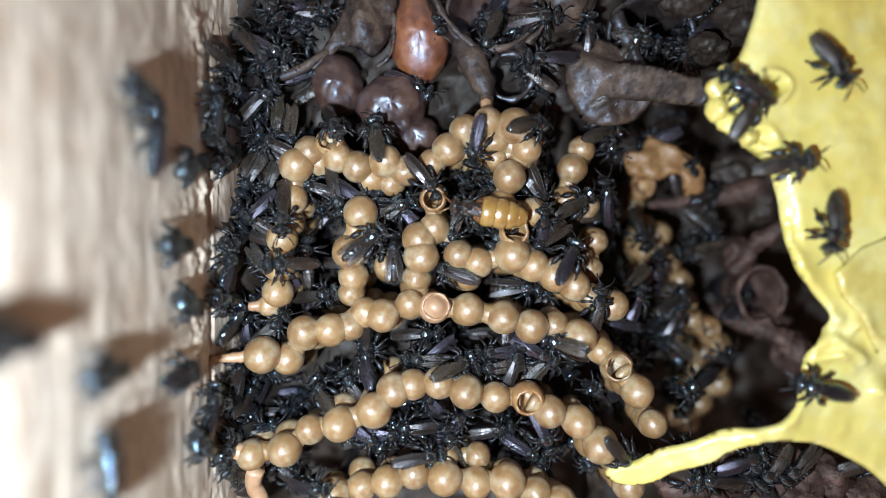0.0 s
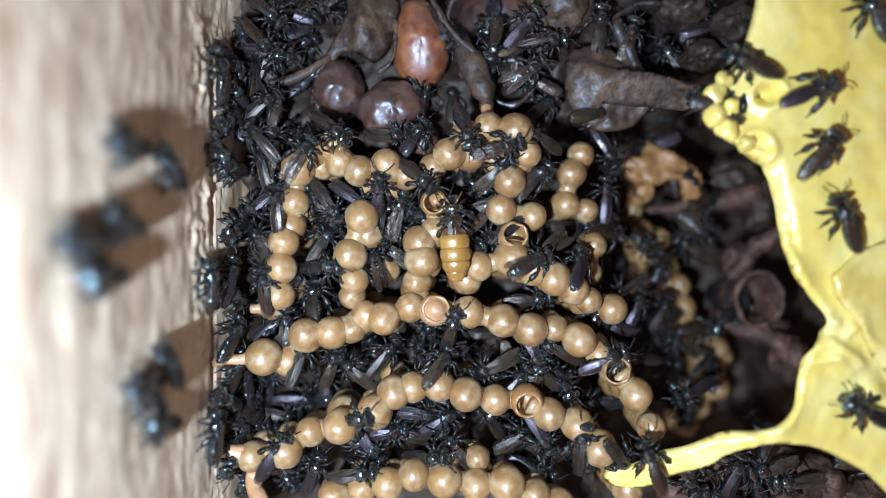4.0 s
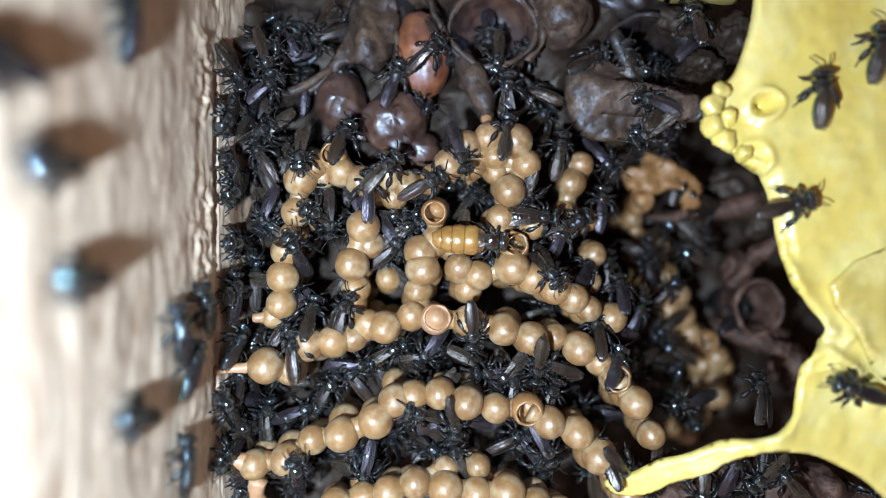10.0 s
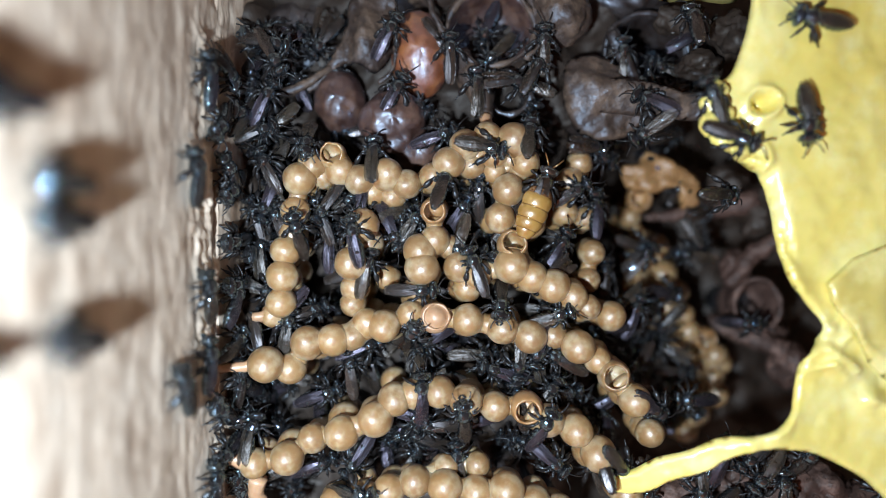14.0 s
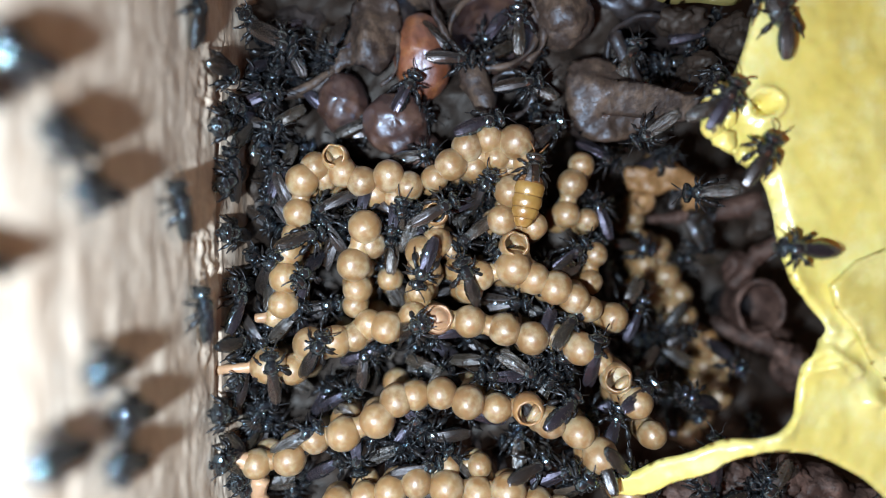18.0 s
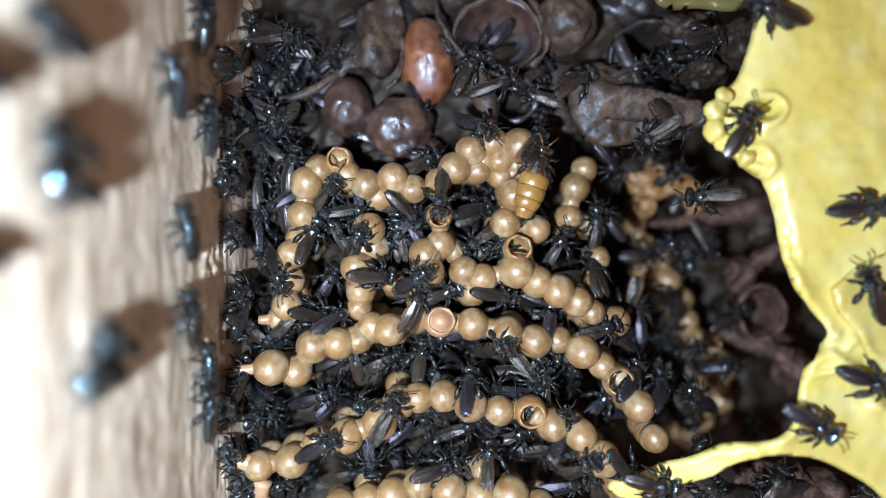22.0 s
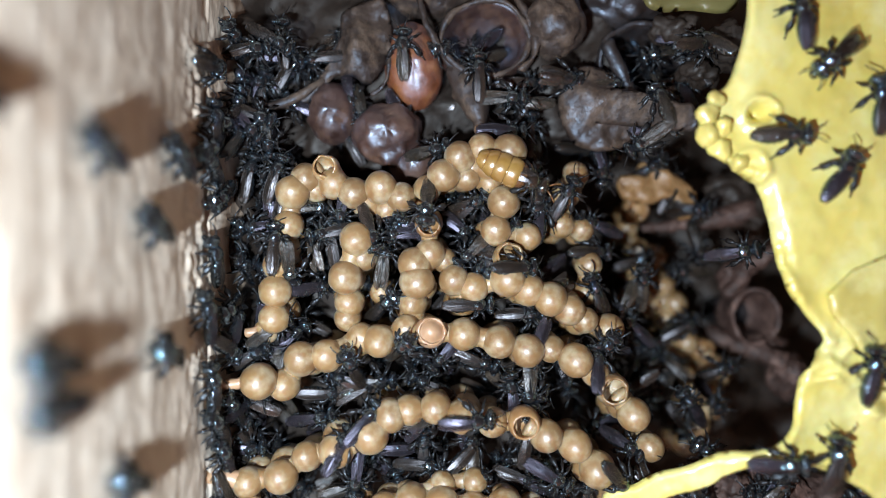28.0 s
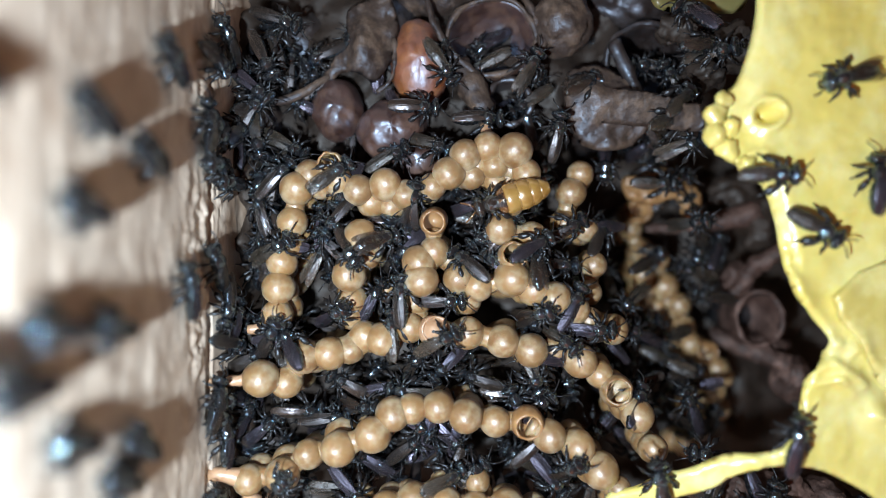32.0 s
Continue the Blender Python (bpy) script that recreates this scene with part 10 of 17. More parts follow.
    crawl(4, "on the wooden wall", [(0, at(-16.2, -10.5, 16.2, 100, 0, 0, 87)), (1, at(-16.3, -10.3, 16.7, 100, 0, 0, 87)), (2, at(-16.0, -12.7, 11.8, 90, 0, 0, 87)), (3, at(-15.5, -11.3, 4.2, 90, 0, 0, 86)), (6, at(-14.0, -11.6, -5.1, 90, 0, 0, 80)), (7, at(-14.0, -11.6, -5.1, 90, 0, 0, 80)), (8, at(-15.5, -9.9, 5.1, 90, 0, 0, 86)), (9, at(-15.6, -12.6, 6.4, 120, 0, 0, 86)), (10, at(-15.8, -12.4, 8.3, 90, 0, 0, 87)), (11, at(-14.0, -13.0, -5.1, 90, 0, 0, 80)), (17, at(-14.0, -13.0, -5.1, 90, 0, 0, 80)), (17.86, at(-16.0, -10.9, 11.8, 159, 0, 0, 87)), (18, at(-16.2, -10.4, 15.0, 170, 0, 0, 87)), (18.86, at(-14.5, -11.5, -2.6, 170, 0, 0, 79)), (19, at(-14.0, -11.5, -5.1, 170, 0, 0, 80)), (19.88, at(-16.0, -9.1, 13.0, 170, 0, 0, 87)), (20, at(-16.2, -8.7, 15.9, 170, 0, 0, 87)), (21, at(-15.9, -10.8, 10.9, 170, 0, 0, 87)), (22, at(-14.0, -11.5, -5.1, 170, 0, 0, 80)), (25, at(-14.0, -11.5, -5.1, 170, 0, 0, 80)), (28, at(-16.1, -10.7, 13.4, 160, 0, 0, 87)), (29, at(-16.0, -9.5, 11.7, 160, 0, 0, 87)), (30, at(-16.1, -9.8, 13.4, 150, 0, 0, 87)), (31, at(-16.1, -9.8, 14.4, 165, 0, 0, 87)), (32, at(-16.1, -10.5, 14.6, 160, 0, 0, 87))])
    crawl(0, "on the wooden wall", [(0, at(-15.6, -12.8, 5.1, 150, 0, 0, 86)), (1, at(-15.5, -14.7, 3.9, 150, 0, 0, 86)), (2, at(-14.0, -14.8, -5.8, 150, 0, 0, 80)), (3, at(-15.4, -11.6, 3.2, 90, 0, 0, 86)), (6, at(-15.5, -15.3, 3.8, 90, 0, 0, 86)), (7, at(-14.0, -15.5, -5.8, 90, 0, 0, 80)), (11, at(-14.0, -15.5, -5.8, 90, 0, 0, 80)), (12, at(-15.5, -15.0, 4.2, 90, 0, 0, 86)), (13, at(-14.0, -15.2, -5.8, 90, 0, 0, 80)), (14, at(-15.5, -15.3, 4.0, 90, 0, 0, 86)), (17, at(-14.0, -15.4, -5.8, 90, 0, 0, 80)), (20, at(-14.0, -15.4, -5.8, 90, 0, 0, 80)), (21, at(-15.5, -10.2, 5.1, 100, 0, 0, 86)), (22, at(-15.6, -9.9, 5.9, 100, 0, 0, 86)), (23, at(-15.5, -13.3, 5.1, 100, 0, 0, 86)), (24, at(-15.8, -12.2, 9.2, 130, 0, 0, 87)), (25, at(-15.5, -11.7, 4.6, 95, 0, 0, 86)), (28, at(-14.0, -12.0, -5.8, 95, 0, 0, 80)), (29, at(-15.4, -11.8, 3.1, 60, 0, 0, 86)), (30, at(-14.0, -11.9, -5.8, 60, 0, 0, 80)), (32, at(-14.0, -11.9, -5.8, 60, 0, 0, 80))])
    crawl(0, "on yellow wax", [(0, at(33.8, -0.8, 5.3, 20)), (1, at(26.1, -0.4, 5.3, 20)), (2, at(26.8, -2.5, 5.3, 95)), (3, at(25.8, 1.1, 5.3, 120)), (6, at(22.1, 1.5, 5.3, 88)), (7, at(19.3, 1.4, 1.0, 88, -35, 0)), (8, at(19.3, 1.4, 1.0, 88, -35, 0)), (9, at(22.9, 4.1, 5.3, 10)), (10, at(21.7, 2.9, 5.3, 15)), (11, at(24.0, 3.6, 5.3, 5)), (12, at(21.2, 4.6, 5.3, -60)), (13, at(19.8, 5.9, 5.1, -30)), (14, at(18.7, 7.3, 4.7, -20)), (17, at(20.2, 7.7, 5.2, 20)), (18, at(20.1, 5.9, 5.2, 60)), (19, at(17.0, 5.8, 1.0, 60, -35, 0)), (20, at(18.5, 7.8, 4.7, 60)), (21, at(19.3, 8.0, 4.9, 60)), (22, at(18.9, 8.1, 4.8, 60)), (23, at(20.1, 8.2, 5.2, 45)), (25, at(23.8, 7.8, 5.3, 10)), (26.5, at(25.8, 8.8, 5.3, 50, -11, -6)), (28, at(27.8, 9.9, 5.3, 90)), (29, at(33.8, 9.5, 5.3, 90)), (30, at(26.2, 11.5, 5.3, 85)), (31, at(26.6, 14.0, 5.3, 70)), (32, at(33.8, 13.6, 5.3, 70))])
    crawl(0, "on brood cells", [(0, at(-0.0, 2.8, -5.9, 30, -30, 0)), (1, at(0.8, 2.9, -0.1, 30, -35, -18)), (2, at(2.9, 3.0, -2.1, 60, 6, 11)), (3, at(3.2, 0.3, -0.3, 60, -27, 9)), (6, at(2.3, 0.2, -5.9, 60, -30, 0)), (6.5, at(3.0, 0.5, -3.9, 0, -7, 11)), (7, at(3.7, 0.9, -1.9, -60, 23, 3)), (8, at(2.8, 0.8, -5.9, -60, -30, 0)), (9, at(2.9, 0.6, -0.8, 0, 34, 15)), (10, at(2.0, 0.5, -5.9, 0, -30, 0)), (11, at(5.0, -1.1, 1.0, 20, -8, -15)), (12, at(3.3, -1.3, 0.3, 60, -30, -2)), (12.5, at(3.4, -1.2, -0.2, -10, -6, -6)), (13, at(3.4, -1.0, -0.6, -80, 19, 12)), (13.33, at(3.1, -1.1, -0.3, -137, -1, -10)), (13.67, at(2.7, -1.2, -0.0, -193, 15, -3)), (14, at(2.4, -1.3, 0.2, -250, -8, 7)), (17, at(0.7, -1.7, -0.2, -260, 30, -9)), (18, at(1.6, -1.6, 0.5, -250, 19, 7)), (18.33, at(1.3, -0.9, 0.5, -300, 13, -7)), (18.67, at(0.9, -0.1, 0.5, -350, 9, 7)), (19, at(0.6, 0.6, 0.4, -400, -5, -6)), (20, at(0.0, 1.3, 0.1, -360, -33, 17)), (20.5, at(0.5, 1.0, -0.1, -320, -30, 14)), (21, at(0.9, 0.7, -0.4, -280, -29, 8)), (22, at(2.9, 0.6, -1.9, -320, 10, 6)), (23, at(3.0, -0.4, 0.1, -330, -39, -8)), (24, at(2.7, -0.3, -0.4, -320, -42, 13)), (25, at(2.8, -1.0, 0.4, -330, -13, 4)), (28, at(5.2, -0.2, 0.3, -360, -32, -1)), (28.5, at(5.1, 0.0, 0.7, -320, -35, 1)), (29, at(5.1, 0.2, 1.0, -280, -29, -7)), (30, at(4.0, -1.3, 0.2, -280, 34, -1)), (31, at(0.8, -1.7, 0.1, -340, 45, -14)), (32, at(0.2, -2.5, -0.6, -360, 2, 8))])
    crawl(0, "on brood cells", [(0, at(-2.2, 2.3, -7.0, 160, -30, 0)), (1, at(-1.3, 1.7, -0.2, 160, -39, 10)), (1.5, at(-1.3, 2.0, 0.1, 110, -11, -9)), (2, at(-1.3, 2.3, 0.4, 60, 34, 6)), (3, at(0.2, 1.4, 0.3, 110, -7, -12)), (6, at(1.4, 3.2, -2.3, 95, 3, 13)), (7, at(0.5, 3.7, -7.0, 95, -30, 0)), (10, at(0.5, 3.7, -7.0, 95, -30, 0)), (11, at(1.8, 4.2, -2.2, 60, 11, 12)), (12, at(2.6, 4.6, -2.0, 90, 27, 15)), (13, at(2.5, 4.2, -2.2, 70, 14, -7)), (14, at(2.9, 4.4, -2.2, 90, 14, -5)), (17, at(2.1, 4.9, -7.0, 90, -30, 0)), (18, at(3.3, 4.8, -1.0, 60, 36, -17)), (19, at(2.7, 1.0, -2.1, 90, -19, -13)), (20, at(3.0, -1.5, 0.8, 40, 8, 15)), (21, at(2.7, -1.3, 0.8, 10, 8, -17)), (22, at(-0.6, -2.7, -0.5, 20, -17, 7)), (23, at(-0.6, -2.9, -1.0, 60, -36, -0)), (24, at(-0.4, -4.1, 0.8, 0, -15, 16)), (25, at(-0.9, -2.6, -0.6, 0, -25, 12)), (28, at(-3.4, -2.8, -2.0, 40, 32, -14)), (29, at(-3.6, -2.8, -2.1, 60, -21, 4)), (30, at(0.2, -2.1, -2.1, 90, -13, -8)), (30.5, at(-0.5, -2.3, -1.3, 50, -35, 14)), (31, at(-1.1, -2.5, -0.5, 10, -34, 16)), (31.5, at(-1.8, -2.5, -0.1, 50, -9, -12)), (32, at(-2.5, -2.4, 0.3, 90, -8, -16))])
    crawl(4, "on storage pots", [(0, at(4.9, 6.8, -6.6, -90, -30, 0)), (1, at(4.5, 5.9, 0.8, -90, -5, -14)), (2, at(4.7, 4.5, 0.6, -90, 20, 11)), (2.333, at(4.5, 4.7, 0.2, -40, 10, 15)), (2.667, at(4.2, 4.9, -0.3, 10, 5, -8)), (3, at(4.0, 5.0, -0.7, 60, 12, -8)), (6, at(4.2, 6.0, -0.0, 0, 5, 17)), (7, at(3.9, 6.4, 0.3, 20, 14, 7)), (7.5, at(4.8, 5.6, 0.1, 65, 19, -8)), (8, at(5.6, 4.8, -0.0, 110, 35, -0)), (8.5, at(5.7, 6.4, 0.4, 65, -12, 3)), (9, at(5.7, 7.9, 0.8, 20, -43, -16)), (10, at(4.3, 8.0, 0.4, 80, -27, 14)), (11, at(2.9, 8.7, 0.6, 20, -16, -8)), (12, at(3.4, 9.6, -6.6, 20, -30, 0)), (13, at(3.4, 9.5, -0.0, 60, -44, 16)), (14, at(2.5, 11.8, -1.9, 90, -8, 14)), (17, at(3.0, 12.7, -6.6, 90, -30, 0)), (19, at(3.0, 12.7, -6.6, 90, -30, 0)), (20, at(4.4, 10.2, -1.7, 90, -6, -8)), (20.5, at(5.7, 9.7, -1.9, 45, -16, -0)), (21, at(7.1, 9.2, -2.1, 0, -7, 2)), (22, at(7.5, 10.0, -6.6, 0, -30, 0)), (22.5, at(7.3, 9.5, -4.3, -40, -19, -11)), (23, at(7.0, 9.0, -2.0, -80, -7, -10)), (23.5, at(5.5, 10.2, -2.0, -35, -11, -12)), (24, at(4.0, 11.4, -1.9, 10, -5, -11)), (25, at(5.0, 11.7, -1.9, 0, -12, 7)), (28, at(5.2, 12.2, -1.9, 0, 8, 10)), (29, at(5.1, 12.0, -1.9, 10, -3, -7)), (30, at(5.1, 13.7, -1.9, 60, 10, -5)), (31, at(5.4, 14.2, -1.9, 80, 6, -3)), (32, at(6.2, 14.1, -1.9, 60, -8, 17))])
    crawl(0, "on brood cells", [(0, at(3.6, -3.4, -5.8, -80, -30, 0)), (1, at(3.2, -2.6, -0.1, -80, -35, 4)), (1.5, at(3.7, -3.1, -1.2, -40, -21, -15)), (2, at(4.2, -3.6, -2.3, 0, 1, -10)), (3, at(6.2, -3.8, -2.3, 0, -9, 17)), (6, at(6.5, -4.2, -2.1, 20, -12, -11)), (7, at(3.3, -2.3, 0.1, -30, -32, -3)), (7.5, at(3.2, -2.3, 0.1, 15, -4, -3)), (8, at(3.1, -2.3, 0.2, 60, 33, -1)), (9, at(4.9, -2.0, 0.5, 60, 32, -13)), (10, at(7.1, -0.3, -2.0, 120, -15, 1)), (11, at(7.5, -1.1, -5.8, 120, -30, 0)), (12, at(6.9, 0.8, -0.5, 90, 15, -17)), (13, at(9.4, 0.9, -2.5, 20, -8, 6)), (14, at(9.6, 4.4, -2.4, 30, 4, 5)), (17, at(10.0, 3.6, -5.8, 30, -30, 0)), (18, at(10.0, 3.6, -5.8, 30, -30, 0)), (19, at(10.9, 4.9, -3.5, 60, -16, -11)), (20, at(10.1, 4.9, -2.4, 10, -11, 3)), (21, at(11.6, 2.3, -3.8, 30, -46, -0)), (22, at(11.1, 2.3, -3.2, 85, 7, 11)), (22.5, at(11.4, 3.3, -3.6, 42, -11, 3)), (23, at(11.7, 4.2, -4.0, 0, -36, -9)), (24, at(11.8, 1.8, -4.0, 20, -27, 5)), (25, at(12.2, 2.1, -4.1, 60, -26, 17)), (28, at(11.4, 0.7, -3.8, 0, -25, -10)), (29, at(11.1, -0.2, -3.8, 20, -18, -18)), (30, at(11.6, 0.2, -3.9, 40, -23, 11)), (31, at(12.0, 1.6, -4.1, 20, -24, -18)), (32, at(11.9, 1.6, -4.0, 60, -34, -13))])
    crawl(2, "on brood cells", [(0, at(7.2, 6.1, -6.2, -40, -30, 0)), (1, at(6.4, 6.5, 0.4, -40, -38, -17)), (2, at(7.2, 6.1, -6.2, -40, -30, 0)), (3, at(3.9, 6.2, -0.2, 20, -3, 13)), (6, at(5.3, 7.6, 1.0, 10, -25, -0)), (7, at(6.1, 7.2, -6.2, 10, -30, 0)), (7.5, at(5.1, 7.3, -2.9, -35, -11, 9)), (8, at(4.0, 7.5, 0.5, -80, -16, 9)), (9, at(4.3, 7.3, 0.9, -20, 6, 8)), (9.5, at(5.4, 6.1, -0.2, -60, -14, -16)), (10, at(6.5, 4.8, -1.3, -100, -25, 15)), (11, at(7.3, 4.4, -6.2, -100, -30, 0)), (12, at(6.3, 3.6, -2.2, -120, 10, -5)), (12.5, at(6.3, 3.6, -1.4, -60, -13, 2)), (13, at(6.2, 3.6, -0.5, 0, -35, -5)), (14, at(2.8, 7.2, 0.9, -10, -16, -8)), (17, at(-0.1, 6.6, 0.8, 30, 21, -18)), (18, at(-1.8, 7.3, -2.3, 10, 8, 4)), (18.5, at(-2.3, 8.0, -2.2, 50, -1, 0)), (19, at(-2.7, 8.8, -2.0, 90, 20, 14)), (20, at(-1.9, 8.4, -6.2, 90, -30, 0)), (21, at(-0.5, 8.1, -2.3, 60, 4, -10)), (22, at(0.3, 7.7, -6.2, 60, -30, 0)), (23, at(0.3, 7.7, -6.2, 60, -30, 0)), (24, at(-2.1, 6.6, -1.9, 20, -43, 6)), (25, at(-1.3, 6.2, -6.2, 20, -30, 0)), (28, at(0.0, 8.4, -2.1, 10, 27, 3)), (29, at(-1.3, 7.2, -2.3, 20, -1, 13)), (30, at(0.0, 7.1, -0.0, 60, -39, 12)), (31, at(0.5, 7.8, -0.1, 30, 36, -9)), (32, at(-0.4, 8.4, -2.1, -20, 16, -9))])
    crawl(2, "on brood cells", [(0, at(-3.4, -11.5, -5.5, 20, -30, 0)), (1, at(-3.1, -11.8, 0.7, 20, -48, -8)), (2, at(-0.3, -12.6, -2.3, 20, -3, 17)), (3, at(4.9, -14.1, -2.3, 20, -8, 12)), (6, at(5.7, -13.3, -2.0, 75, 29, -8)), (7, at(4.1, -13.3, -2.3, 20, -3, 16)), (8, at(4.9, -7.6, -2.3, 0, 2, 2)), (9, at(4.5, -7.3, -5.5, 0, -30, 0)), (9.5, at(5.8, -7.1, -2.7, -45, -38, -9)), (10, at(7.0, -6.8, 0.2, -90, -47, 8)), (11, at(7.2, -3.8, -0.7, -70, -28, -5)), (12, at(6.9, -3.5, -5.5, -70, -30, 0)), (13, at(6.9, -3.5, -5.5, -70, -30, 0)), (13.5, at(7.4, -4.1, -3.0, -25, -11, -3)), (14, at(8.0, -4.6, -0.6, 20, 6, 2)), (17, at(9.4, -4.5, -0.1, 70, 27, -10)), (18, at(9.1, -4.2, -5.5, 70, -30, 0)), (19, at(11.9, -4.7, -0.9, 0, 15, -12)), (20, at(11.6, -4.4, -5.5, 0, -30, 0)), (21, at(14.1, -7.0, -5.6, -30, 7, -12)), (22, at(13.8, -6.7, -5.5, -30, -30, 0)), (23, at(13.8, -6.7, -5.5, -30, -30, 0)), (24, at(15.6, -4.4, -5.6, 20, -7, 13)), (25, at(15.3, -4.2, -5.5, 20, -30, 0)), (28, at(16.0, -1.5, -5.1, 90, 21, -11)), (29, at(13.6, -1.1, -5.6, 40, 6, -3)), (30, at(13.3, 1.5, -5.5, 0, -6, -6)), (31, at(15.5, 2.0, -5.6, -20, -7, 3)), (32, at(16.7, 6.4, -5.6, 0, -9, 14))])
    crawl(0, "on brood cells", [(0, at(8.9, -14.0, -7.0, 20, -30, 0)), (1, at(9.8, -14.2, 1.1, 20, 43, -16)), (1.333, at(9.8, -13.8, 1.3, 70, 8, 4)), (1.667, at(9.8, -13.4, 1.5, 120, 9, 6)), (2, at(9.7, -12.9, 1.7, 170, -8, 3)), (2.5, at(9.7, -13.2, 1.3, 125, 22, 15)), (3, at(9.6, -13.6, 0.9, 80, 37, -15)), (6, at(11.3, -13.8, 1.0, 100, -38, -11)), (7, at(5.4, -11.7, 1.0, 60, 26, 3)), (8, at(3.4, -11.9, 0.2, 20, 35, 16)), (9, at(3.9, -10.9, 0.8, 60, -16, 5)), (9.5, at(2.3, -11.1, 0.5, -10, -27, 4)), (10, at(0.7, -11.3, 0.2, -80, -28, -5)), (11, at(1.8, -14.9, 0.4, -10, 29, -8)), (11.5, at(1.6, -15.2, 0.5, 35, -4, 15)), (12, at(1.4, -15.5, 0.5, 80, -45, -13)), (13, at(1.7, -14.0, -2.3, 85, 10, -14)), (14, at(1.5, -11.2, 1.0, 95, 31, 3)), (15, at(1.4, -11.1, 1.0, 37, 4, -6)), (16, at(1.2, -10.9, 0.9, -22, 7, 11)), (17, at(1.0, -10.8, 0.9, -80, -39, -11)), (18, at(0.2, -10.6, -7.0, -80, -30, 0)), (22, at(0.2, -10.6, -7.0, -80, -30, 0)), (23, at(2.0, -7.9, -2.1, -80, 15, 3)), (23.5, at(2.2, -8.0, -2.2, -30, 4, -1)), (24, at(2.4, -8.1, -2.3, 20, 7, 14)), (25, at(2.7, -8.4, -2.3, 0, 6, -1)), (28, at(2.9, -6.8, -2.3, -20, -9, 9)), (29, at(0.9, -7.9, -2.3, 10, -8, 4)), (30, at(1.0, -8.6, -2.3, 0, -8, 14)), (31, at(2.1, -7.9, -2.3, -20, 10, 6)), (31.33, at(2.4, -8.0, -2.3, -80, -5, 15)), (31.67, at(2.6, -8.1, -2.3, -140, -4, -3)), (32, at(2.9, -8.3, -2.3, -200, -8, -4))])
    crawl(4, "on brood cells", [(0, at(-6.2, -15.2, -6.3, 20, -30, 0)), (1, at(-5.7, -15.2, -2.3, 20, 3, -18)), (2, at(-3.6, -15.9, 1.4, 0, 34, -3)), (3, at(-5.3, -16.1, 0.5, 0, 30, -16)), (6, at(-6.2, -16.4, 0.7, 60, -45, -2)), (7, at(-6.6, -14.8, -2.3, 40, -5, -17)), (7.5, at(-5.9, -15.0, -2.1, -25, 13, -8)), (8, at(-5.2, -15.3, -1.8, -90, 46, 14)), (8.5, at(-5.5, -15.9, -0.2, -35, 16, 0)), (9, at(-5.8, -16.5, 1.5, 20, -19, 7)), (10, at(-5.9, -15.7, -2.1, 0, 13, 2)), (11, at(-6.0, -15.3, -2.3, 20, -6, -7)), (12, at(-5.6, -16.1, 0.9, 10, 12, 0)), (13, at(-5.9, -16.5, 1.3, 20, -29, 10)), (14, at(-5.7, -16.3, 1.2, 0, 25, 16)), (17, at(-6.1, -16.3, -6.3, 0, -30, 0)), (18, at(-3.9, -14.6, -2.3, 20, -9, -7)), (19, at(-2.8, -13.9, -2.3, 60, -10, 13)), (20, at(-2.5, -13.6, -2.3, 30, 1, -6)), (21, at(-2.1, -14.4, -1.8, 60, -39, -10)), (22, at(-3.8, -11.0, 1.9, 60, -7, -13)), (23, at(-2.7, -13.6, -2.3, 40, -1, 11)), (24, at(-6.1, -15.6, -2.3, 20, -7, 15)), (25, at(-6.6, -15.6, -6.3, 20, -30, 0)), (28, at(-6.8, -15.8, -2.3, 20, -11, 10)), (29, at(-7.3, -15.9, -2.3, 20, -6, -13)), (30, at(-5.5, -15.7, -1.8, 0, 45, 7)), (31, at(-5.2, -14.7, -2.3, 30, -4, 6)), (32, at(-5.7, -14.7, -6.3, 30, -30, 0))])
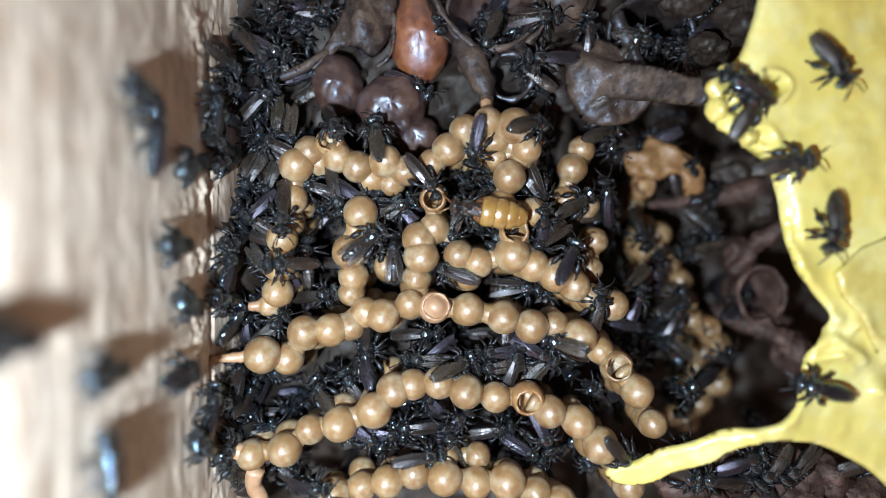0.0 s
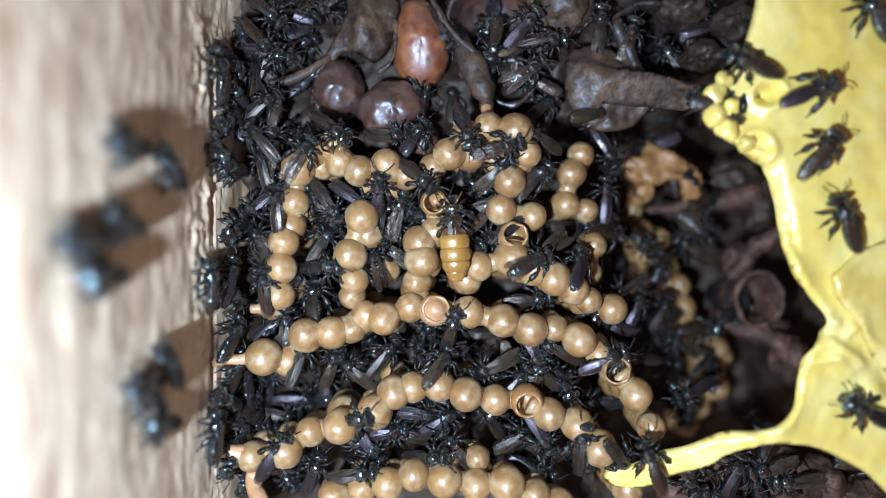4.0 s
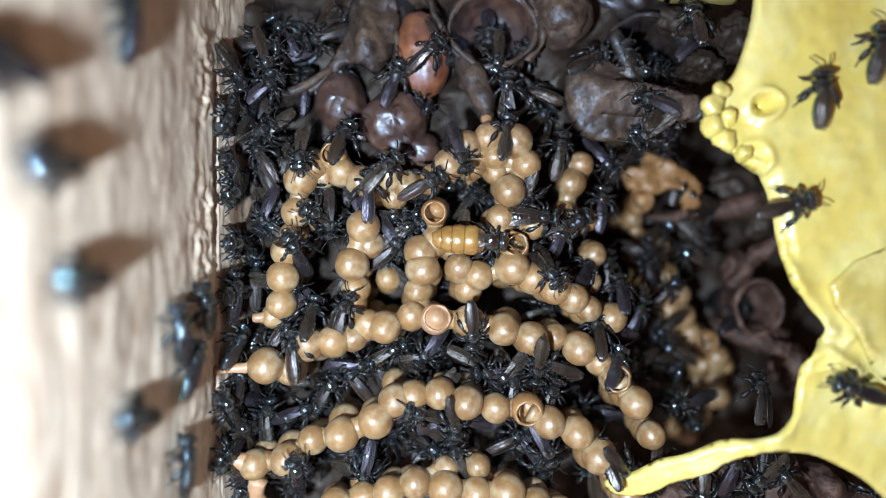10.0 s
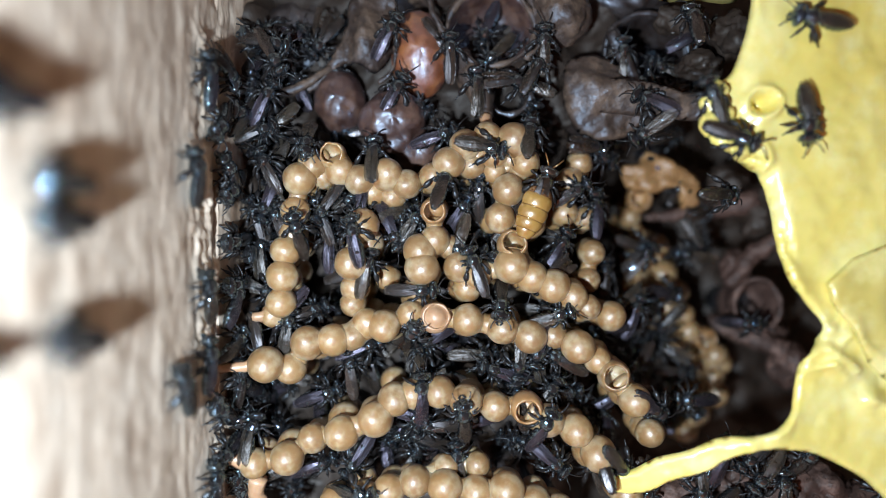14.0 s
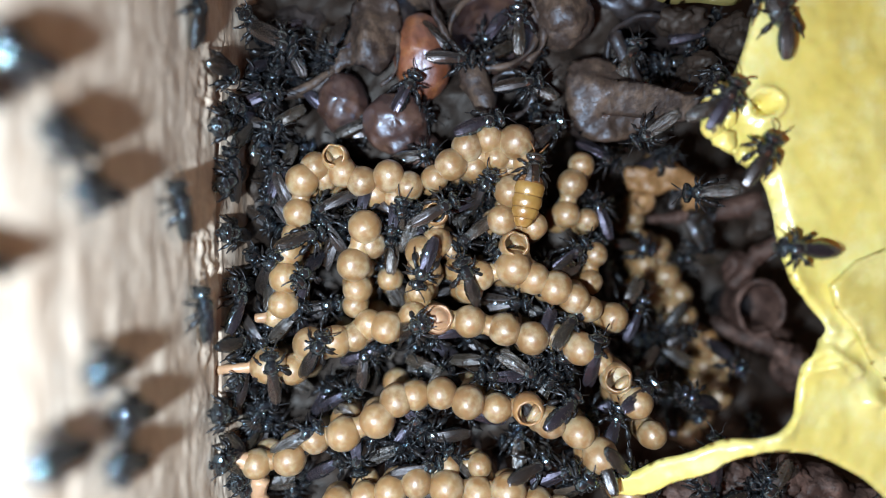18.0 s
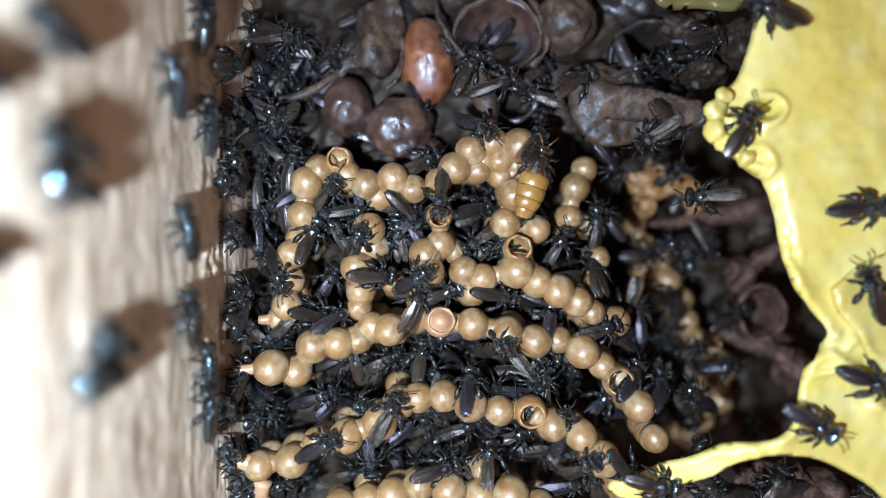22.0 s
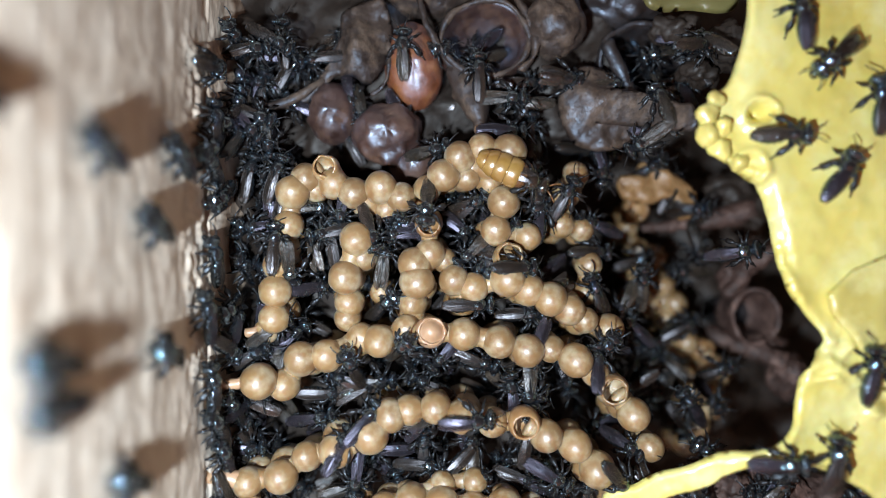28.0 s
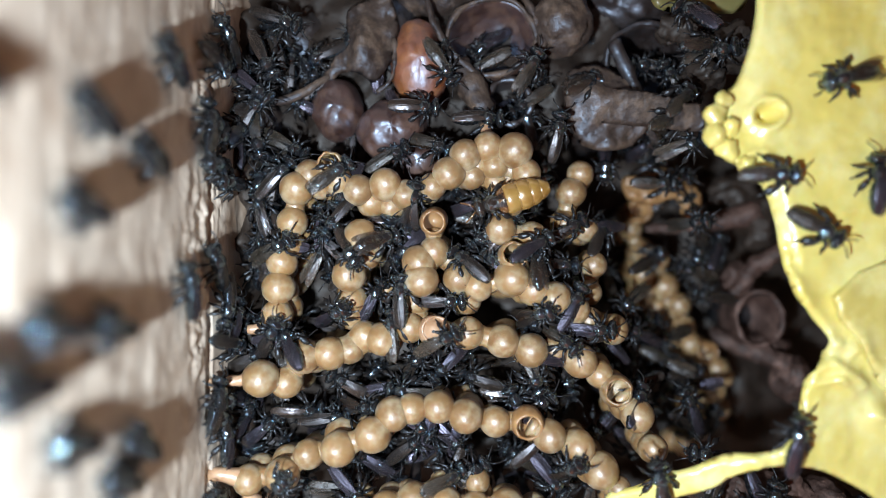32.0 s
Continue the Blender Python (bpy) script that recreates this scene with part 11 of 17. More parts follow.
    crawl(0, "in the dark gap", [(0, at(18.7, -5.2, -9.0, 30, -30, 0)), (1, at(17.8, -5.2, -8.9, 30, 3, -17)), (2, at(17.7, -5.4, -8.9, 90, -5, -7)), (3, at(17.8, -5.4, -8.9, 60, -8, 17)), (6, at(18.1, -5.7, -8.9, 80, 2, -6)), (7, at(17.3, -5.5, -8.9, 60, -12, -17)), (8, at(17.9, -4.9, -8.9, 60, -5, -3)), (9, at(19.1, -4.5, -8.9, 60, 2, 0)), (10, at(18.4, -3.1, -8.5, 50, 18, 8)), (11, at(17.1, -5.1, -8.9, 40, 7, 6)), (12, at(17.0, -4.6, -8.9, 60, -2, 18)), (13, at(18.4, -6.5, -8.9, 40, 1, -10)), (14, at(16.9, -5.2, -8.9, 60, -0, -1)), (17, at(16.2, -4.3, -8.9, 60, 9, 2)), (18, at(15.7, -3.4, -8.9, 40, 8, -5)), (18.5, at(16.4, -3.2, -8.9, 0, -8, 5)), (19, at(17.1, -3.1, -8.9, -40, 9, 15)), (20, at(18.2, -2.5, -8.6, -20, -9, -13)), (21, at(16.9, -3.6, -8.9, 5, 10, 3)), (22, at(17.7, -3.6, -9.0, 5, -30, 0)), (23, at(17.7, -3.6, -9.0, 5, -30, 0)), (24, at(18.9, -4.0, -8.9, 30, 3, 12)), (25, at(18.8, -7.0, -8.9, 20, -1, -7)), (28, at(20.2, -5.3, -8.9, 30, -0, 7)), (29, at(21.0, -5.3, -9.0, 30, -30, 0)), (30, at(21.0, -5.3, -9.0, 30, -30, 0)), (31, at(21.5, -0.5, -8.9, 20, -2, -6)), (31.33, at(21.7, -1.2, -8.9, 70, 8, -13)), (31.67, at(22.0, -1.8, -8.9, 120, 11, -7)), (32, at(22.3, -2.5, -8.9, 170, -2, -13))])
    crawl(3, "on brood cells", [(0, at(12.0, 2.1, -5.6, 10, -30, 0)), (1, at(12.1, 2.2, -3.9, 10, -39, 1)), (2, at(12.0, 2.1, -5.6, 10, -30, 0)), (3, at(11.9, 1.2, -4.0, 0, -41, -14)), (6, at(13.0, 0.3, -5.3, 0, -28, -18)), (7, at(12.2, 2.0, -4.0, 10, -32, -6)), (8, at(11.6, 2.2, -3.5, 80, -5, 9)), (9, at(11.6, 2.5, -3.3, 85, 11, -3)), (10, at(9.5, 2.0, -2.4, 30, -11, 0)), (11, at(8.3, 5.5, -2.3, 40, 8, -13)), (12, at(8.2, 5.4, -5.6, 40, -30, 0)), (13, at(10.2, 8.4, -2.6, 20, -27, 1)), (14, at(10.9, 7.9, -3.6, 0, -34, 2)), (17, at(11.4, 11.4, -3.3, 60, 9, -18)), (18, at(13.0, 11.2, -3.3, 40, 7, -6)), (19, at(12.6, 10.4, -3.3, 30, -3, -3)), (20, at(12.9, 10.1, -3.3, 40, -5, 11)), (21, at(9.1, 13.1, -2.0, 40, -5, -4)), (22, at(9.6, 12.7, -2.2, 30, -15, -17)), (23, at(9.7, 13.5, -2.2, 0, -28, -2)), (24, at(9.7, 12.7, -2.2, 0, -33, 11)), (24.5, at(9.7, 12.8, -2.0, 45, -13, 5)), (25, at(9.6, 12.9, -1.9, 90, -2, -1)), (26.5, at(9.4, 13.3, -2.0, 45, 3, 16)), (28, at(9.1, 13.7, -2.1, 0, -30, 15)), (29, at(9.6, 13.1, -2.2, 20, -20, -16)), (30, at(12.0, 12.6, -3.3, 90, 3, 10)), (31, at(11.5, 12.9, -3.3, 30, 11, 4)), (32, at(10.3, 12.8, -2.3, 30, -34, -17))])
    crawl(0, "in the dark gap", [(0, at(14.3, -13.5, -9.1, 100, -30, 0)), (1, at(14.6, -14.4, -7.8, 100, -31, 11)), (2, at(14.3, -13.5, -0.8, 100, -32, -17)), (3, at(14.9, -14.5, 3.0, 110)), (6, at(11.5, -14.7, 1.0, 110, -35, 0)), (12, at(11.5, -14.7, 1.0, 110, -35, 0)), (13, at(13.7, -14.8, 2.4, 105)), (14, at(11.2, -15.0, 1.0, 105, -35, 0)), (18, at(11.2, -15.0, 1.0, 105, -35, 0)), (19, at(14.7, -14.8, 2.9, 120)), (20, at(11.3, -14.9, 1.0, 120, -35, 0)), (21, at(11.3, -14.9, 1.0, 120, -35, 0)), (21.5, at(12.6, -15.0, 1.8, 55, -23, 13)), (22, at(13.9, -15.2, 2.5, -10)), (23, at(12.6, -14.2, 0.7, -20, -39, -16)), (24, at(10.2, -13.9, 1.3, 20, 36, 18)), (25, at(9.3, -12.5, 1.2, 85, 1, -6)), (28, at(9.6, -12.3, -9.1, 85, -30, 0)), (30, at(9.6, -12.3, -9.1, 85, -30, 0)), (31, at(10.2, -13.4, 0.1, 50, -26, 4)), (32, at(8.8, -13.5, 0.7, 40, 43, 17))])
    crawl(1, "on yellow wax", [(0, at(34.6, 8.4, 5.3, 20)), (1, at(34.6, 8.4, 5.3, 20)), (2, at(23.8, 8.8, 5.3, 20)), (3, at(23.4, 9.3, 5.3, 15)), (6, at(22.1, 9.5, 5.3, 85)), (7, at(20.6, 9.8, 5.3, 145)), (8, at(15.1, 10.1, 1.0, 145, -35, 0)), (17, at(15.1, 10.1, 1.0, 145, -35, 0)), (17.5, at(16.6, 9.8, 2.8, 102, -29, -4)), (18, at(18.1, 9.6, 4.6, 60)), (19, at(19.6, 12.7, 5.1, 30)), (20, at(20.4, 14.9, 5.3, 20)), (21, at(17.6, 15.1, 1.0, 20, -35, 0)), (24, at(17.6, 15.1, 1.0, 20, -35, 0)), (24.5, at(19.0, 15.3, 3.2, 75, -20, -5)), (25, at(20.4, 15.4, 5.3, 130)), (28, at(23.0, 15.3, 5.3, 100)), (29, at(20.7, 16.4, 5.3, 136)), (30, at(20.9, 16.2, 5.3, 140)), (31, at(20.5, 16.5, 5.3, 133)), (32, at(17.7, 16.8, 1.0, 133, -35, 0))])
    crawl(0, "on the wooden wall", [(0, at(-14.0, -6.2, -4.7, 180, 0, 0, 80)), (1, at(-14.0, -6.2, -4.7, 180, 0, 0, 80)), (1.778, at(-16.1, -6.4, 14.6, 180, 0, 0, 87)), (2, at(-16.6, -6.1, 20.8, 180, 0, 0, 84)), (3, at(-16.5, -9.3, 19.7, 170, 0, 0, 84)), (4, at(-15.9, -9.9, 10.8, 170, 0, 0, 87)), (6, at(-14.0, -9.7, -4.7, 170, 0, 0, 80)), (7, at(-16.0, -9.2, 11.7, 160, 0, 0, 87)), (8, at(-14.0, -8.7, -4.7, 160, 0, 0, 80)), (9, at(-16.0, -7.2, 12.9, 160, 0, 0, 87)), (10, at(-16.1, -8.4, 13.8, 170, 0, 0, 87)), (11, at(-15.9, -8.0, 10.3, 150, 0, 0, 87)), (12, at(-15.7, -8.4, 8.0, 100, 0, 0, 86)), (13, at(-15.7, -8.5, 7.4, 120, 0, 0, 86)), (14, at(-15.8, -8.1, 8.3, 120, 0, 0, 87)), (17, at(-15.9, -8.5, 10.8, 170, 0, 0, 87)), (18, at(-16.1, -8.0, 14.6, 170, 0, 0, 87)), (19, at(-16.3, -3.9, 16.7, 160, 0, 0, 87)), (20, at(-15.9, -5.1, 9.9, 120, 0, 0, 87)), (21, at(-14.0, -4.4, -4.7, 120, 0, 0, 80)), (21.88, at(-16.1, -4.3, 13.8, 159, 0, 0, 87)), (22, at(-16.3, -4.3, 16.7, 165, 0, 0, 87)), (23, at(-16.4, -6.1, 19.1, 170, 0, 0, 84)), (24, at(-16.2, -6.8, 14.9, 170, 0, 0, 87)), (25, at(-16.2, -7.7, 15.0, 165, 0, 0, 87)), (28, at(-14.0, -7.4, -4.7, 165, 0, 0, 80)), (30, at(-14.0, -7.4, -4.7, 165, 0, 0, 80)), (31, at(-16.0, -8.7, 11.7, 160, 0, 0, 87)), (32, at(-16.0, -9.3, 12.6, 150, 0, 0, 87))])
    crawl(1, "on brood cells", [(0, at(-3.3, 7.3, -5.7, 60, -30, 0)), (2, at(-3.3, 7.3, -5.7, 60, -30, 0)), (3, at(-2.6, 7.6, -2.1, 60, -21, 1)), (6, at(-1.7, 7.0, -2.1, 60, -15, -5)), (7, at(-3.9, 6.0, 0.3, 80, -41, -17)), (8, at(-5.1, 7.3, -2.3, 10, 2, -2)), (8.5, at(-5.5, 6.7, -1.2, 50, -11, 10)), (9, at(-5.9, 6.2, -0.1, 90, -46, 1)), (10, at(-5.2, 4.1, 0.3, 90, -8, 10)), (11, at(-4.2, 4.2, -0.1, 110, 28, 9)), (12, at(-2.9, 3.6, -0.4, 60, 42, -13)), (13, at(-2.7, 4.8, -0.1, 85, -1, 17)), (14, at(1.5, 3.0, -2.3, 60, 9, 0)), (17, at(1.5, 4.9, -2.3, 20, -8, 10)), (18, at(1.7, 3.9, -2.1, 20, -8, 13)), (19, at(1.4, 3.6, -2.3, 95, 10, -18)), (20, at(0.9, 4.7, -2.3, 20, 8, 18)), (21, at(1.4, 4.1, -2.1, -30, -22, -13)), (22, at(1.5, 3.3, -1.9, 20, -42, 1)), (23, at(1.4, 3.4, -1.9, 0, -25, 10)), (24, at(1.6, 3.4, -2.3, 40, 1, 7)), (25, at(1.5, 3.3, -2.3, 60, -7, 13)), (26.5, at(1.6, 2.9, -2.3, 10, -2, -4)), (28, at(1.6, 2.6, -2.3, -40, -0, -6)), (29, at(2.2, 3.9, -2.3, 30, 3, 10)), (30, at(1.0, 4.3, -1.9, 60, -5, 0)), (31, at(0.3, 4.0, -5.7, 60, -30, 0)), (32, at(2.5, 4.4, -2.1, 20, 22, 7))])
    crawl(5, "on brood cells", [(0, at(-8.1, -1.6, -6.6, 10, -30, 0)), (2, at(-8.1, -1.6, -6.6, 10, -30, 0)), (3, at(-7.6, -1.7, -0.1, 10, 46, -9)), (6, at(-9.5, -1.6, -1.9, 0, -35, -6)), (7, at(-10.0, -0.7, -0.2, 20, -42, -15)), (7.5, at(-9.9, -0.4, -1.1, 65, -17, 15)), (8, at(-9.8, -0.1, -2.0, 110, 16, 7)), (9, at(-10.1, 0.4, -0.4, 115, 44, 14)), (10, at(-10.5, 0.4, 0.1, 110, 34, 16)), (11, at(-10.9, 0.4, 0.1, 140, -5, -13)), (12, at(-13.9, -0.8, -2.3, 90, -3, -8)), (13, at(-8.6, 0.5, -2.3, 80, -8, 5)), (14, at(-8.3, 0.5, -2.3, 90, -3, 8)), (15, at(-8.8, -0.1, -2.2, 40, -23, 3)), (16, at(-9.3, -0.7, -2.0, -10, -27, -17)), (17, at(-9.9, -1.3, -1.9, -60, -41, -7)), (18, at(-10.0, -1.5, -0.4, -120, 45, -10)), (18.33, at(-10.1, -1.4, -0.2, -172, 12, 9)), (18.67, at(-10.2, -1.4, -0.1, -223, 11, 16)), (19, at(-10.4, -1.4, 0.1, -275, -4, -6)), (20, at(-10.9, -1.8, 0.5, -250, 44, -9)), (21, at(-9.7, -2.8, -2.3, -260, 8, -7)), (22, at(-8.8, -1.9, -2.3, -300, 4, 11)), (23, at(-9.3, -0.9, -2.3, -280, 8, 3)), (24, at(-9.7, -0.8, -6.6, -280, -30, 0)), (24.5, at(-9.8, -1.6, -4.2, -320, -30, 13)), (25, at(-9.8, -2.4, -1.9, -360, -33, -7)), (28, at(-9.2, -1.5, -1.9, -350, -39, 5)), (29, at(-7.5, -3.8, -1.0, -350, 24, -16)), (29.33, at(-7.4, -3.8, -1.0, -297, 9, 9)), (29.67, at(-7.4, -3.7, -1.0, -243, -6, 1)), (30, at(-7.3, -3.6, -1.0, -190, -33, -17)), (30.5, at(-7.7, -2.9, -1.4, -260, -5, -4)), (31, at(-8.0, -2.1, -1.9, -330, 28, -16)), (32, at(-11.1, -5.3, -1.1, -360, -4, 5))])
    crawl(4, "on brood cells", [(0, at(-13.5, -17.6, -6.3, 30, -30, 0)), (2, at(-13.5, -17.6, -6.3, 30, -30, 0)), (3, at(-13.5, -17.5, -2.3, 30, 8, 16)), (6, at(-13.6, -11.7, -2.3, 40, -10, 15)), (7, at(-12.8, -12.3, -2.3, 40, 8, -11)), (8, at(-12.1, -11.7, -2.3, 90, 2, 2)), (9, at(-12.0, -11.7, -2.3, 60, 10, 7)), (10, at(-12.5, -12.2, -2.3, 90, -6, -18)), (11, at(-14.3, -12.8, -2.3, 70, 10, -18)), (12, at(-14.7, -13.2, -2.3, 90, 6, 13)), (13, at(-13.8, -13.0, -2.3, 50, -2, 14)), (14, at(-14.6, -12.1, -2.3, 90, -7, -13)), (17, at(-14.3, -12.1, -2.3, 30, 3, -11)), (18, at(-13.7, -11.2, -2.3, 20, 8, 8)), (19, at(-14.0, -12.3, -2.3, 30, -5, 15)), (20, at(-13.8, -12.7, -2.3, 60, 4, -2)), (21, at(-13.9, -12.4, -2.3, 60, 2, -9)), (22, at(-15.0, -12.8, -2.3, 30, -1, -16)), (23, at(-13.4, -12.8, -2.3, 60, -7, 2)), (24, at(-12.7, -12.6, -2.3, 40, -9, 5)), (25, at(-10.3, -15.9, -2.3, 40, 12, 3)), (28, at(-10.3, -15.9, -6.3, 40, -30, 0)), (29, at(-10.3, -15.9, -6.3, 40, -30, 0)), (30, at(-8.8, -15.4, -2.3, 30, 10, 3)), (31, at(-8.8, -15.5, -6.3, 30, -30, 0)), (32, at(-7.3, -15.9, -2.3, 0, -7, 5))])
    crawl(1, "in the dark gap", [(0, at(8.7, -11.3, -9.6, -60, -30, 0)), (2, at(8.7, -11.3, -9.6, -60, -30, 0)), (3, at(9.0, -10.7, -1.8, -60, 46, -9)), (6, at(8.6, -10.4, -2.0, -60, 24, -15)), (7, at(9.1, -10.3, -2.5, 0, -5, -11)), (8, at(11.6, -11.3, -6.8, -20, -15, 18)), (9, at(12.6, -13.1, -7.2, -35, -22, -1)), (10, at(12.1, -12.3, -7.1, -30, -26, 14)), (11, at(12.9, -12.6, -7.3, -15, -35, 1)), (12, at(12.8, -13.0, -7.3, -40, -33, -2)), (12.5, at(12.7, -11.3, -2.2, 10, -22, 2)), (13, at(13.3, -10.3, -0.3, 60, -41, 4)), (13.5, at(14.1, -10.5, -0.4, 10, -24, -16)), (14, at(14.8, -10.6, -0.5, -40, -34, 17)), (17, at(14.9, -11.2, -9.6, -40, -30, 0)), (18, at(13.8, -10.3, -0.3, 30, -30, -12)), (19, at(14.0, -10.5, 0.2, -30, -30, -5)), (19.5, at(14.0, -10.5, -0.1, 15, -38, -6)), (20, at(14.0, -10.4, -0.3, 60, -43, 17)), (21, at(14.5, -12.4, -1.4, 0, 32, 9)), (22, at(15.0, -9.9, -1.0, 60, -43, 5)), (23, at(18.9, -11.7, -8.4, 90, -35, -5)), (24, at(18.1, -11.8, -9.6, 90, -30, 0)), (25, at(18.1, -11.8, -9.6, 90, -30, 0)), (26, at(19.5, -11.6, -9.0, 40, 15, 1)), (27, at(20.9, -11.4, -8.5, -10, 6, 3)), (28, at(22.4, -11.2, -7.8, -60, 46, 16)), (28.5, at(22.4, -10.6, -8.1, -112, 3, 15)), (29, at(22.5, -10.0, -8.4, -165, -27, -12)), (30, at(21.7, -10.0, -9.6, -165, -30, 0)), (32, at(21.7, -10.0, -9.6, -165, -30, 0))])
    crawl(5, "on brood cells", [(0, at(-11.5, -13.2, -5.6, 60, -30, 0)), (2, at(-11.5, -13.2, -5.6, 60, -30, 0)), (3, at(-11.5, -13.9, 0.9, 60, -27, 8)), (6, at(-11.7, -15.3, 0.7, 60, 49, -17)), (7, at(-13.8, -16.0, 0.1, 30, 28, -13)), (8, at(-13.8, -15.3, -5.6, 30, -30, 0)), (9, at(-13.3, -15.7, 0.6, 60, 29, 5)), (10, at(-10.2, -14.8, 0.9, 90, 36, 18)), (11, at(-10.2, -14.1, -5.6, 90, -30, 0)), (12, at(-10.1, -12.3, -1.8, 60, -42, 3)), (13, at(-9.2, -16.1, -2.3, 20, -10, 2)), (14, at(-9.2, -15.5, -2.3, 20, -2, 5)), (17, at(-8.1, -15.4, -2.3, 30, -4, 5)), (18, at(-8.1, -15.4, -2.3, 30, 2, -0)), (19, at(-9.4, -16.4, -2.3, 90, -4, 8)), (20, at(-9.2, -15.6, -2.3, 20, -7, 18)), (21, at(-11.1, -12.9, 0.6, 90, -31, -3)), (22, at(-8.4, -13.0, 1.6, 30, 11, -3)), (23, at(-8.4, -12.2, -5.6, 30, -30, 0)), (25, at(-8.4, -12.2, -5.6, 30, -30, 0)), (28, at(-6.7, -12.5, 1.1, 60, -26, -2)), (29, at(-5.6, -12.0, 1.9, 50, -2, 11)), (30, at(-6.7, -12.5, 1.1, 80, -14, 1)), (31, at(-7.8, -13.2, 1.7, 30, 19, -17)), (32, at(-7.8, -12.5, -5.6, 30, -30, 0))])
    crawl(0, "on brood cells", [(0, at(-3.2, 1.3, -5.6, 60, -30, 0)), (2, at(-3.2, 1.3, -5.6, 60, -30, 0)), (3, at(-3.7, 0.5, -2.3, 60, 8, -13)), (6, at(-2.5, 2.5, -2.3, 45, 0, 10)), (7, at(-2.5, 2.4, -2.2, 80, 8, 1)), (8, at(-2.4, 2.5, -2.0, 90, 2, -16)), (9, at(-3.7, 0.2, -2.3, 40, 2, 4)), (10, at(-3.8, 0.4, -2.3, 40, -1, 17)), (11, at(-3.9, -1.2, -1.6, 100, 7, -12)), (12, at(-3.1, -2.0, -1.4, 150, -26, -12)), (12.33, at(-2.7, -2.1, -1.1, 100, -12, -6)), (12.67, at(-2.2, -2.2, -0.9, 50, -18, 17)), (13, at(-1.8, -2.4, -0.6, 0, -0, -11)), (14, at(-1.8, -2.7, -0.5, 0, 6, 0)), (15.5, at(-1.4, -2.8, 0.2, 45, 3, -4)), (17, at(-0.9, -2.8, 1.0, 90, 20, -8)), (18, at(-0.4, -2.0, -5.6, 90, -30, 0)), (20, at(-0.4, -2.0, -5.6, 90, -30, 0)), (21, at(2.7, -3.3, 0.4, 90, 20, -5)), (21.5, at(3.0, -3.0, -0.1, 40, -6, 1)), (22, at(3.3, -2.7, -0.6, -10, -27, 4)), (23, at(3.7, -1.8, -5.6, -10, -30, 0)), (24, at(1.9, -1.5, 0.1, 60, -4, 1)), (25, at(2.4, -0.6, -5.6, 60, -30, 0)), (28, at(2.3, -2.8, -0.8, 0, -13, 2)), (29, at(1.7, -3.3, -1.3, 0, 6, -7)), (30, at(3.0, 0.7, -0.6, 60, 9, -16)), (30.5, at(2.7, 0.3, -0.6, 5, 30, -15)), (31, at(2.4, -0.1, -0.6, -50, 47, 17)), (31.33, at(2.3, -0.2, -0.4, -107, -1, -13)), (31.67, at(2.1, -0.2, -0.2, -163, 11, -11)), (32, at(2.0, -0.3, 0.1, -220, -29, 16))])
    crawl(1, "on storage pots", [(0, at(-14.9, 9.0, -5.7, 90, -30, 0)), (2, at(-14.9, 9.0, -5.7, 90, -30, 0)), (3, at(-14.3, 8.7, -2.6, 90, -30, 12)), (6, at(-15.3, 10.9, -2.3, 90, 8, -8)), (7, at(-14.9, 10.1, -3.7, 90, -17, 2)), (8, at(-14.7, 11.4, -3.9, 90, 9, -2)), (9, at(-15.7, 10.2, -2.3, 100, 7, -4)), (10, at(-15.8, 9.1, -2.3, 100, 4, -7)), (11, at(-16.4, 9.3, -5.7, 100, -30, 0)), (13, at(-16.4, 9.3, -5.7, 100, -30, 0)), (14, at(-15.8, 9.0, -2.3, 120, 8, -4)), (17, at(-14.9, 11.8, -2.7, 60, -31, 14)), (18, at(-14.9, 12.6, -2.7, 60, -32, -4)), (19, at(-15.3, 15.0, -2.3, 90, -8, -13)), (20, at(-15.5, 13.6, -2.3, 90, -3, 15)), (21, at(-15.0, 12.1, -2.6, 60, -28, -12)), (22, at(-15.6, 12.3, -5.7, 60, -30, 0)), (23, at(-14.8, 13.7, -2.7, 60, -38, -8)), (24, at(-15.4, 13.9, -5.7, 60, -30, 0)), (25, at(-14.8, 16.4, -3.9, 90, -2, 4)), (28, at(-14.3, 16.7, -3.8, 60, -22, -10)), (29, at(-15.4, 17.2, -2.3, 90, 2, -12)), (30, at(-16.0, 17.5, -5.7, 90, -30, 0)), (32, at(-16.0, 17.5, -5.7, 90, -30, 0))])
